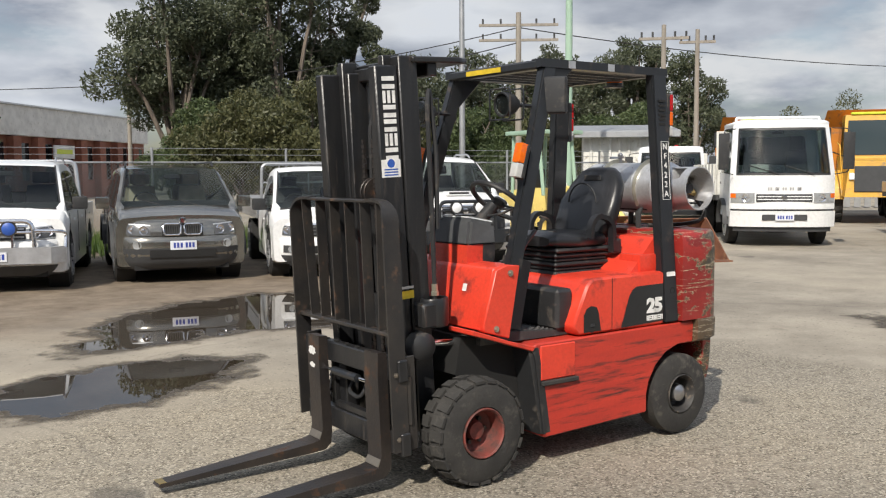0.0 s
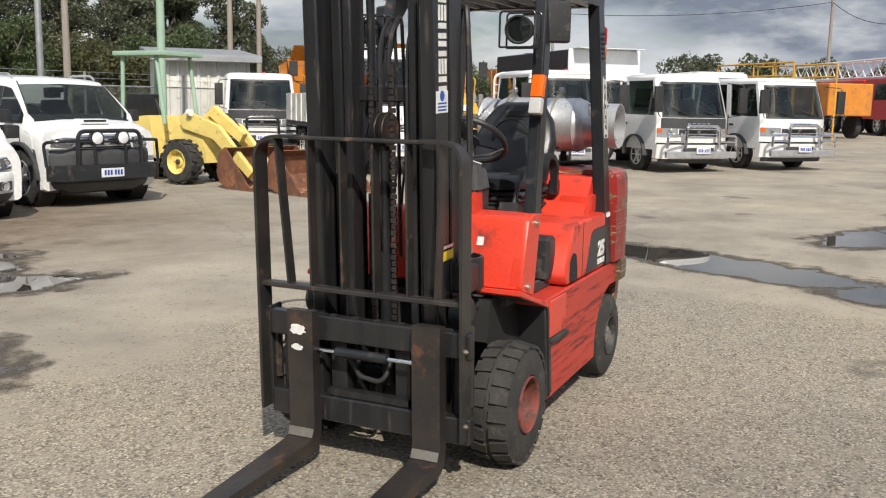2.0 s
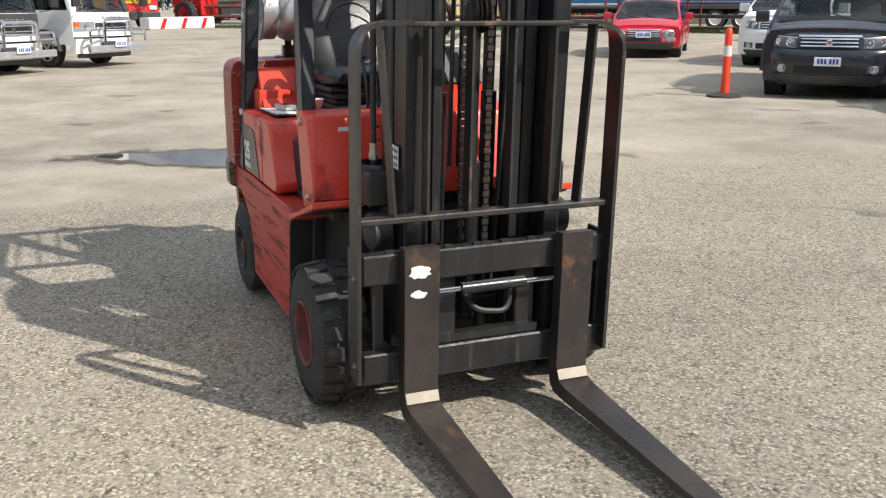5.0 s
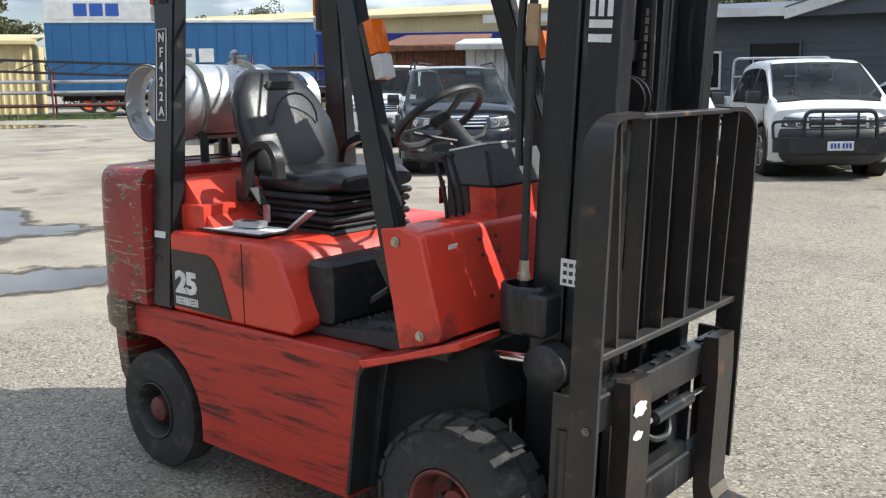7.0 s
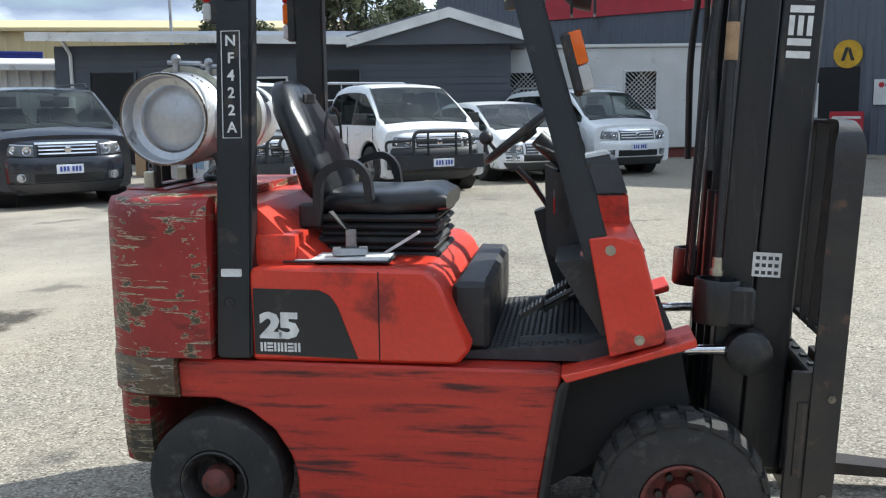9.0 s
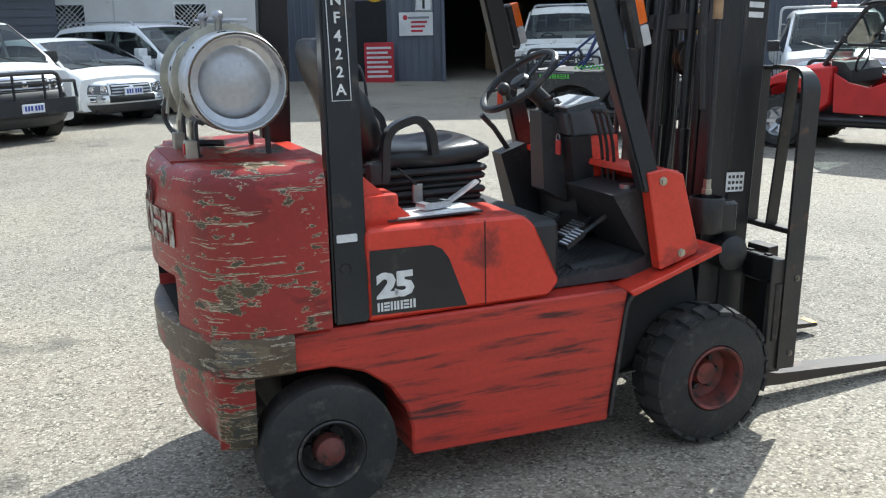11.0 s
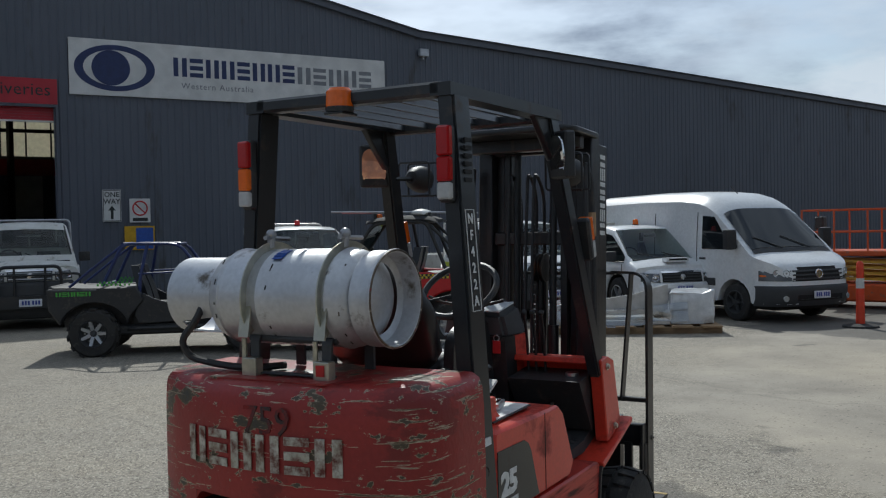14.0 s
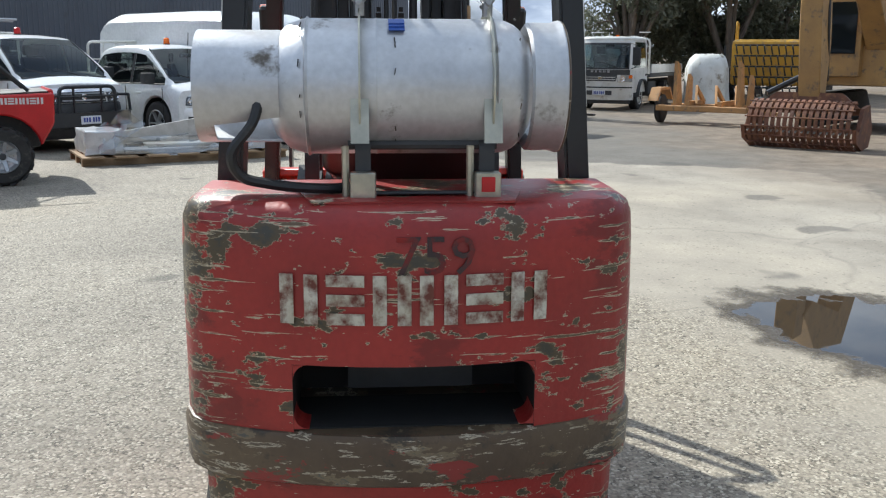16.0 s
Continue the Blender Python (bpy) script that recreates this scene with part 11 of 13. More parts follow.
def crane_truck(m):
    o = thing("crane_truck", m, "red crane truck with a white lattice boom", "crane truck")
    cb = part("cab", hull8(B(), [(1.2, -1.2, 0.8), (1.2, 1.2, 0.8), (-1.5, 1.2, 0.8), (-1.5, -1.2, 0.8)], [(0.95, -1.15, 2.75), (0.95, 1.15, 2.75), (-1.5, 1.15, 2.75), (-1.5, -1.15, 2.75)]), SIGNAL_RED, o)
    part("windscreen", pane(B(), (1.07, -1.15, 1.65), (1.07, 1.15, 1.65), (0.96, 1.1, 2.68), (0.96, -1.1, 2.68), 0.08, 0.03), GLASS_BLUE, cb)
    for s in (1, -1):
        q = [(1.0, 1.18 * s, 1.65), (-0.5, 1.18 * s, 1.65), (-0.5, 1.16 * s, 2.6), (0.9, 1.16 * s, 2.6)]
        q = q if s > 0 else [q[1], q[0], q[3], q[2]]
        part("side_window", pane(B(), *q, inset=0.1, lift=0.03), GLASS, cb)
        for x in (0, -3.5, -5.0, -6.4):
            road_wheel(o, x, 1.0 * s, s, 0.55, 0.32, OFF_WHITE, 6)
        part("head_lamp", box(B(), (1.18, 0.85 * s - 0.2, 0.95), (1.26, 0.85 * s + 0.2, 1.15), 0.02), LAMP_GLASS, o)
    os_ = part("width_sign", box(B(), (1.16, -0.75, 1.25), (1.22, 0.75, 1.62), 0.01), SIGN_YELLOW, o, "yellow width warning board")
    letters("lettering", "OVERSIZE", 0.30, front_at(1.222, 0, 1.43), INK, os_, 0.003, 0.005)
    part("bumper", box(B(), (0.9, -1.2, 0.45), (1.35, 1.2, 0.85), 0.05), GREY_PLASTIC, o)
    part("bed", box(B(), (-8.0, -1.15, 0.9), (-1.6, 1.15, 1.6), 0.03), SIGNAL_RED, o)
    part("side_body", box(B(), (-7.0, -1.2, 1.6), (-1.7, 1.2, 2.75), 0.05), SIGNAL_RED, o)
    boom = part("lattice_boom", B_lattice((-15.0, 0, 3.35), (5.2, 0, 3.35), 0.9), WHITE_PAINT, o, "white lattice boom", 0)
    part("boom_head", box(B(), (5.0, -0.45, 2.95), (5.3, 0.45, 3.75), 0.05), WHITE_PAINT, o)
    for k in range(4):
        part("hazard_stripe", box(B(), (5.305, -0.42 + k * 0.22, 3.0), (5.32, -0.31 + k * 0.22, 3.7)), SIGNAL_RED, boom)
    return o


def B_lattice(a, b, size):
    bm = B()
    a, b = xyz(a), xyz(b)
    d = (b - a)
    s, u = frame_of(d)
    n_ = int(d.length / size)
    cs = [s * size / 2 + u * size / 2, -s * size / 2 + u * size / 2, -s * size / 2 - u * size / 2, s * size / 2 - u * size / 2]
    for c in cs:
        tube(bm, [a + c, b + c], 0.06, 6)
    for k in range(n_):
        p, q = a + d * k / n_, a + d * (k + 1) / n_
        for i in range(4):
            tube(bm, [p + cs[i], q + cs[(i + 1) % 4]] if k % 2 else [p + cs[(i + 1) % 4], q + cs[i]], 0.03, 5)
    return bm


crane_truck(at(-48.1, 1.3, 28))
o = thing("road_barrier", at(-47, 3.85, 35), "white barrier block with red stripes", "barrier")
part("block", box(B(), (-0.4, -2.2, 0), (0.4, 2.0, 0.6), 0.06), WHITE_PAINT, o)
for k in range(3):
    part("stripe", prism(B(), [(-1.6 + k * 1.3, 0.05), (-1.35 + k * 1.3, 0.05), (-1.1 + k * 1.3, 0.55), (-1.35 + k * 1.3, 0.55)], 0.401, 0.41, "x"), SIGNAL_RED, o)
o = thing("compactor", at(-50, 5.2, 35), "yellow and red compact machine with large tyres", "machine")
for s in (1, -1):
    big_wheel(o, 0, 0.9 * s, s, 0.7, 0.4, SIGNAL_RED, 16)
part("engine_body", box(B(), (-1.4, -0.6, 0.6), (0.9, 0.6, 1.9), 0.2, 3), SIGNAL_RED, o)
part("hood", box(B(), (-0.6, -0.55, 1.9), (0.9, 0.55, 2.25), 0.15, 3), MACHINE_YELLOW, o)
part("stack", rod(B(), (0.3, 0.2, 2.2), (0.3, 0.2, 2.9), 0.06, 8), GREY_PLASTIC, o)
car("pickup", pose(-75, 12, 0.28, 0, 0, 120), "white pickup far off beyond the racks", "pickup", WHITE_PAINT, doors=2, xr=-1.8, xb=-2.15, tray="tub", group="distant cars")
o = thing("orange_truck_body", at(-41, -0.6, 40), "orange tray body standing behind trucks", "truck body")
part("tray", box(B(), (-5, -1.1, 1.0), (0, 1.1, 2.4), 0.04), MACHINE_ORANGE, o)
for i in range(6):
    part("rib", box(B(), (-4.8 + i * 0.9, 1.1, 1.0), (-4.7 + i * 0.9, 1.16, 2.4)), MACHINE_ORANGE, o)
for s in (1, -1):
    road_wheel(o, -4, 0.9 * s, s, 0.5, 0.3, ORANGE_RED, 0)
    road_wheel(o, -1, 0.9 * s, s, 0.5, 0.3, ORANGE_RED, 0)
o = thing("loading_ramp", at(-37, -3.0, 44), "yellow pipe railing of a loading ramp", "ramp")
for y in (-1.0, 1.0):
    for z in (2.6, 3.1):
        part("rail", tube(B(), [(-3, y, z), (2, y, z)], 0.04, 6), MACHINE_YELLOW, o)
    for i in range(5):
        part("post", tube(B(), [(-3 + i * 1.25, y, 0.0), (-3 + i * 1.25, y, 3.1)], 0.035, 6), MACHINE_YELLOW, o)
o = thing("pale_fence", at(-36, -16, 40), "pale corrugated fence panels behind trucks", "fence", kind="structure")
for i in range(60):
    part("slat", box(B(), (-0.03, -12 + i * 0.4, 0), (0.03, -11.75 + i * 0.4, 1.9)), GALV, o)


def scissor_lift(m):
    o = thing("scissor_lift", m, "orange scissor lift platform, lowered", "lift")
    part("base", box(B(), (-1.3, -0.6, 0.18), (1.3, 0.6, 0.62), 0.05), ORANGE_RED, o)
    for x in (-0.95, 0.95):
        for s in (1, -1):
            road_wheel(o, x, 0.55 * s, s, 0.26, 0.18, GREY_PLASTIC, 0)
    for k in range(4):
        for s in (1, -1):
            part("scissor_arm", tube(B(), [(-1.1, 0.5 * s, 0.68 + k * 0.14), (1.1, 0.5 * s, 0.80 + k * 0.14)], 0, flat=(0.05, 0.03)), MACHINE_YELLOW, o)
            part("scissor_arm", tube(B(), [(1.1, 0.42 * s, 0.68 + k * 0.14), (-1.1, 0.42 * s, 0.80 + k * 0.14)], 0, flat=(0.05, 0.03)), MACHINE_YELLOW, o)
    part("platform", box(B(), (-1.45, -0.65, 1.30), (1.45, 0.65, 1.44), 0.02), ORANGE_RED, o)
    for s in (1, -1):
        for z in (1.9, 2.45):
            part("guard_rail", tube(B(), [(-1.42, 0.62 * s, z), (1.42, 0.62 * s, z)], 0.025, 6), ORANGE_RED, o)
        for i in range(5):
            part("rail_post", tube(B(), [(-1.42 + i * 0.71, 0.62 * s, 1.4), (-1.42 + i * 0.71, 0.62 * s, 2.45)], 0.022, 6), ORANGE_RED, o)
    for x in (-1.42, 1.42):
        for z in (1.9, 2.45):
            part("end_rail", tube(B(), [(x, -0.62, z), (x, 0.62, z)], 0.025, 6), ORANGE_RED, o)
    part("control_box", box(B(), (1.2, -0.55, 1.95), (1.4, -0.25, 2.3), 0.03), PLASTIC, o)
    return o


scissor_lift(at(15.75, -0.05, 82) @ Matrix.Diagonal((0.86, 0.86, 0.78, 1)))


# dirty machine yellow, with the dulling by haze mixed into its colour
HAZY_DIRTY_YELLOW = make("hazy_dirty_yellow", (0.44, 0.27, 0.06), 0.55, second=(0.33, 0.20, 0.06), scale=3, dirt=0.35, dirt_colour=(0.14, 0.10, 0.065))


def yard_forklift(m, label, paint, hm=2.5, lean=0.025, extra=0.0):
    o = thing("yard_forklift", m, label, "forklift", "yard forklifts")
    part("body", hull8(B(), [(-2.0, -0.55, 0.35), (-0.2, -0.55, 0.3), (-0.2, 0.55, 0.3), (-2.0, 0.55, 0.35)], [(-2.1, -0.52, 1.15), (-0.5, -0.5, 1.0), (-0.5, 0.5, 1.0), (-2.1, 0.52, 1.15)]), paint, o)
    part("counterweight", box(B(), (-2.35, -0.55, 0.35), (-1.7, 0.55, 1.2), 0.15, 3), paint, o)
    for x, R_ in ((0.0, 0.36), (-1.7, 0.30)):
        for s in (1, -1):
            road_wheel(o, x, 0.5 * s, s, R_, 0.24, paint, 0)
    for s in (1, -1):
        part("mast_rail", tube(B(), [(0.30, 0.3 * s, 0.1), (0.30 + lean * hm, 0.3 * s, hm)], 0, flat=(0.06, 0.10)), BLACK, o)
        part("inner_rail", tube(B(), [(0.36, 0.2 * s, 0.1), (0.36 + lean * hm, 0.2 * s, hm + 0.02)], 0, flat=(0.05, 0.06)), BLACK, o)
        for x0, x1 in ((-0.45, -0.65), (-1.75, -1.65)):
            part("guard_post", tube(B(), [(x0, 0.48 * s, 1.0), (x1, 0.46 * s, 2.15)], 0.035, 6), paint if extra else BLACK, o)
        part("fork", box(B(), (0.5, 0.25 * s - 0.06, 0.05), (1.5, 0.25 * s + 0.06, 0.10)), FORK_STEEL, o)
    part("mast_top", box(B(), (0.22 + lean * hm, -0.4, hm - 0.05), (0.42 + lean * hm, 0.4, hm + 0.04)), BLACK, o)
    for f in (0.25, 0.5, 0.75):
        part("mast_tie", box(B(), (0.27 + lean * hm * f, -0.35, hm * f), (0.39 + lean * hm * f, 0.35, hm * f + 0.1)), BLACK, o)
    part("lift_ram", rod(B(), (0.32, 0, 0.1), (0.32 + lean * hm * 0.9, 0, hm * 0.9), 0.05, 8), BLACK, o)
    part("carriage", box(B(), (0.46, -0.5, 0.1), (0.52, 0.5, 0.7)), BLACK, o)
    part("guard_roof", box(B(), (-1.75, -0.5, 2.13), (-0.6, 0.5, 2.20), 0.02), paint if extra else BLACK, o)
    part("seat", box(B(), (-1.35, -0.25, 1.1), (-1.1, 0.25, 1.65), 0.06, 2), VINYL, o)
    part("beacon", lathe(B(), (-1.5, 0, 2.2), (0, 0, 1), [(0, 0.06), (0.12, 0.05), (0.13, 0)], 12), ORANGE_LENS, o)
    for i in range(6):
        part("brand_bar", box(B(), (0.37 + lean * hm, -0.31, hm - 0.35 - i * 0.17), (0.40 + lean * hm, -0.22, hm - 0.25 - i * 0.17)), SIGN_WHITE, o, "white brand mark")
    return o


yard_forklift(at(14.95, -1.95, 142) @ Matrix.Diagonal((0.85, 0.85, 0.85, 1)), "yellow yard forklift with tall black mast", HAZY_DIRTY_YELLOW, 2.45, extra=0.0)
yard_forklift(at(19.0, -2.1, 172), "yellow yard forklift in the machine row", HAZY_DIRTY_YELLOW, 2.3, extra=1.0)
yard_forklift(at(20.1, -3.75, -125), "large yellow forklift with tall dark mast tilted forward", HAZY_DIRTY_YELLOW, 2.72, lean=0.19, extra=1.0)
yard_forklift(at(24.0, -2.6, 190), "yellow forklift at the back of the machine row", HAZY_DIRTY_YELLOW, 2.4, extra=1.0)


def loft(bm, sections):
    """A closed form drawn through rows of points that go round in the same sense."""
    rows = [[bm.verts.new(p) for p in sec] for sec in sections]
    k = len(rows[0])
    for a, b in zip(rows, rows[1:]):
        for i in range(k):
            bm.faces.new((a[i], a[(i + 1) % k], b[(i + 1) % k], b[i]))
    bm.faces.new(rows[0][::-1])
    bm.faces.new(rows[-1])
    bmesh.ops.recalc_face_normals(bm, faces=bm.faces)
    return bm


def frame_machine(m):
    o = thing("skeletal_roller", m, "dull orange towed machine frame with upright plates", "machine")
    OR = make("faded_orange", (0.50, 0.27, 0.10), 0.65, second=(0.40, 0.22, 0.09), scale=3, dirt=0.25)
    part("main_rail", box(B(), (-0.1, -1.9, 0.35), (0.2, 1.3, 0.50), 0.02), OR, o)
    part("main_rail", box(B(), (1.2, -1.9, 0.35), (1.5, 1.3, 0.50), 0.02), OR, o)
    for y in (-1.6, 0.6):
        part("upright_plate", prism(B(), [(0.0, 0.45), (0.55, 0.45), (0.25, 1.55), (0.0, 1.65)], y, y + 0.12, "y"), OR, o)
        part("upright_plate", prism(B(), [(1.0, 0.45), (1.45, 0.45), (1.4, 1.2), (1.2, 1.3)], y, y + 0.12, "y"), OR, o)
    for y in (-1.0, 0.1):
        part("cross_bar", box(B(), (0.0, y, 0.5), (1.4, y + 0.15, 0.62)), OR, o)
    for s in (1, -1):
        road_wheel(o, 0.6, 1.4 if s > 0 else -2.1, s, 0.38, 0.22, OR, 0)
    part("fender", prism(B(), [(-0.1, 0.6), (0.2, 0.95), (1.0, 0.95), (1.3, 0.6), (1.2, 0.6), (0.95, 0.88), (0.25, 0.88), (0.0, 0.6)], 1.25, 1.6, "y"), OR, o)
    for y in (-1.4, -0.7, 0.0):
        part("link_arm", tube(B(), [(0.3, y, 0.5), (0.9, y + 0.25, 0.95), (1.3, y + 0.1, 0.55)], 0, flat=(0.04, 0.07)), OR, o)
    part("draw_bar", tube(B(), [(0.7, -1.9, 0.42), (0.7, -2.7, 0.30)], 0, flat=(0.06, 0.06)), OR, o)
    return o


frame_machine(at(17.1, -6.85, -38) @ Matrix.Diagonal((0.72, 0.66, 0.86, 1)))


def covered_cab(m):
    """An old cab under a pale sheet that hangs in folds to the ground."""
    o = thing("covered_cab", m, "old machine cab under a pale draped sheet", "machine")
    rows = []
    for z, f in ((0.02, 1.06), (0.35, 1.0), (0.8, 0.97), (1.15, 0.94), (1.45, 0.80), (1.58, 0.60)):
        ring = []
        for k in range(36):
            a = math.tau * k / 36
            fold = 1 + 0.035 * math.sin(a * 9 + z * 2) * (1.3 - 0.6 * z) + 0.05 * noise.noise(Vector((math.cos(a) * 2, math.sin(a) * 2, z * 2)))
            ring.append((0.95 * f * fold * math.copysign(abs(math.cos(a)) ** 0.6, math.cos(a)), 0.68 * f * fold * math.copysign(abs(math.sin(a)) ** 0.6, math.sin(a)), z + 0.04 * noise.noise(Vector((math.cos(a) * 3, math.sin(a) * 3, 5)))))
        rows.append(ring)
    part("sheet", loft(B(), rows), OFF_WHITE, o, smooth=60)
    part("roof_post", tube(B(), [(-0.5, 0.5, 1.5), (-0.5, 0.5, 1.85)], 0.03, 6), BLACK, o)
    return o


covered_cab(at(25.6, -10.0, 160))


def excavator(m):
    """Stands with its boom lowered; the bucket lies near the origin and the body beyond it along +x."""
    o = thing("excavator", m, "yellow excavator with a slotted skeleton bucket on the ground", "excavator")
    ARM = make("excavator_ochre", (0.42, 0.25, 0.09), 0.6, second=(0.34, 0.20, 0.08), scale=3, dirt=0.25)
    bk = part("bucket_side", prism(B(), [(0.15, 0.75), (0.5, 0.8), (0.75, 0.35), (0.6, 0.05), (0.2, 0.0), (-0.15, 0.15), (-0.25, 0.4), (-0.05, 0.35)], -1.05, -0.98, "y"), RUST, o, "rusty skeleton bucket")
    part("bucket_side", prism(B(), [(0.15, 0.75), (0.5, 0.8), (0.75, 0.35), (0.6, 0.05), (0.2, 0.0), (-0.15, 0.15), (-0.25, 0.4), (-0.05, 0.35)], 0.98, 1.05, "y"), RUST, o)
    for k in range(17):
        y = -0.9 + k * 0.1125
        ring = [(0.22 + 0.46 * math.cos(a), y, 0.44 + 0.44 * math.sin(a)) for a in [math.radians(d) for d in range(105, 346, 15)]]
        part("bucket_rib", tube(B(), ring, 0, flat=(0.035, 0.014)), RUST, bk)
        part("tooth", prism(B(), [(-0.20, 0.36), (-0.30, 0.30), (-0.12, 0.42)], y - 0.02, y + 0.02, "y"), WORN_EDGE, bk)
    for d in range(120, 346, 22):
        x, z = 0.22 + 0.475 * math.cos(radians(d)), 0.44 + 0.455 * math.sin(radians(d))
        part("cross_rib", tube(B(), [(x, -0.98, z), (x, 0.98, z)], 0.016, 6), RUST, bk)
    part("bucket_back", hull8(B(), [(0.25, -0.95, 0.74), (0.6, -0.95, 0.6), (0.6, 0.95, 0.6), (0.25, 0.95, 0.74)], [(0.3, -0.6, 1.0), (0.55, -0.6, 0.95), (0.55, 0.6, 0.95), (0.3, 0.6, 1.0)]), RUST, bk)
    part("dipper", prism(B(), [(0.30, 0.85), (0.62, 0.85), (0.72, 1.9), (0.42, 3.6), (-0.05, 3.6), (0.08, 2.1)], -0.2, 0.2, "y", 0.02), ARM, o)
    part("boom", prism(B(), [(0.35, 3.2), (0.8, 3.0), (2.6, 3.6), (4.8, 1.6), (5.2, 1.9), (3.0, 4.4), (1.2, 4.1)], -0.25, 0.25, "y", 0.02), ARM, o)
    part("bucket_link", tube(B(), [(0.75, 0.95, 0.95), (1.2, 0.0, 1.5)], 0.06, 8), BLACK, o)
    part("bucket_cylinder", rod(B(), (0.85, 0, 1.5), (0.62, 0, 2.9), 0.09, 12), BLACK, o)
    part("cylinder_rod", rod(B(), (0.80, 0, 1.05), (0.85, 0, 1.5), 0.05, 10), CHROME, o)
    for y in (-0.12, 0.12):
        part("hose", tube(B(), bend([(0.9, y, 1.2), (0.35, y * 2, 2.2), (0.5, y, 3.4), (1.4, y, 3.9)], 0.5), 0.03, 6), PLASTIC, o)
    part("house", box(B(), (4.6, -1.4, 1.0), (8.2, 1.4, 2.3), 0.15, 2), ARM, o)
    part("safety_stripe", box(B(), (4.58, -1.3, 1.45), (4.6, -0.2, 1.7)), HIVIZ, o)
    cb = part("cab", box(B(), (4.4, 0.3, 1.2), (5.8, 1.4, 2.95), 0.1, 2), ARM, o)
    part("cab_glass", box(B(), (4.37, 0.42, 1.7), (4.41, 1.28, 2.8)), GLASS, cb)
    for s in (1, -1):
        part("track", prism(B(), [(4.2, 0.1), (7.8, 0.1), (8.2, 0.45), (7.8, 0.85), (4.2, 0.85), (3.8, 0.45)], s * 1.0, s * 1.5, "y", 0.05), RUBBER, o)
    for i in range(4):
        part("hand_rail", tube(B(), bend([(5.0 + i * 0.8, -1.3, 2.3), (5.0 + i * 0.8, -1.3, 2.85), (5.6 + i * 0.8, -1.3, 2.85), (5.6 + i * 0.8, -1.3, 2.3)], 0.1), 0.025, 6), MACHINE_YELLOW, o)
    part("beacon", lathe(B(), (6.5, 0.3, 2.3), (0, 0, 1), [(0, 0.08), (0.2, 0.07), (0.21, 0)], 12), ORANGE_LENS, o)
    return o


excavator(at(11.7, -7.0, -42) @ Matrix.Diagonal((0.94, 0.92, 0.94, 1)))
o = thing("root_rake", at(25.6, -11.9, 158), "yellow machine with rows of black rake teeth", "machine")
part("body", box(B(), (-2.6, -1.1, 0.6), (-0.2, 1.1, 2.05), 0.2, 3), MACHINE_YELLOW, o)
for s in (1, -1):
    part("hand_rail", tube(B(), bend([(-2.3, s, 2.0), (-2.3, s, 2.6), (-0.6, s, 2.6), (-0.6, s, 2.0)], 0.12), 0.03, 6), MACHINE_YELLOW, o)
for r in range(5):
    part("rake_bar", tube(B(), [(0.05, -1.0, 0.55 + r * 0.33), (0.05, 1.0, 0.55 + r * 0.33)], 0.03, 6), BLACK, o)
    for k in range(10):
        part("rake_tooth", tube(B(), bend([(0.05, -0.95 + k * 0.21, 0.55 + r * 0.33), (0.22, -0.95 + k * 0.21, 0.50 + r * 0.33), (0.12, -0.9 + k * 0.21, 0.27 + r * 0.33)], 0.08, 3), 0.025, 5), BLACK, o)
for s in (1, -1):
    big_wheel(o, -1.8, 1.2 * s, s, 0.6, 0.4, MACHINE_YELLOW, 14)


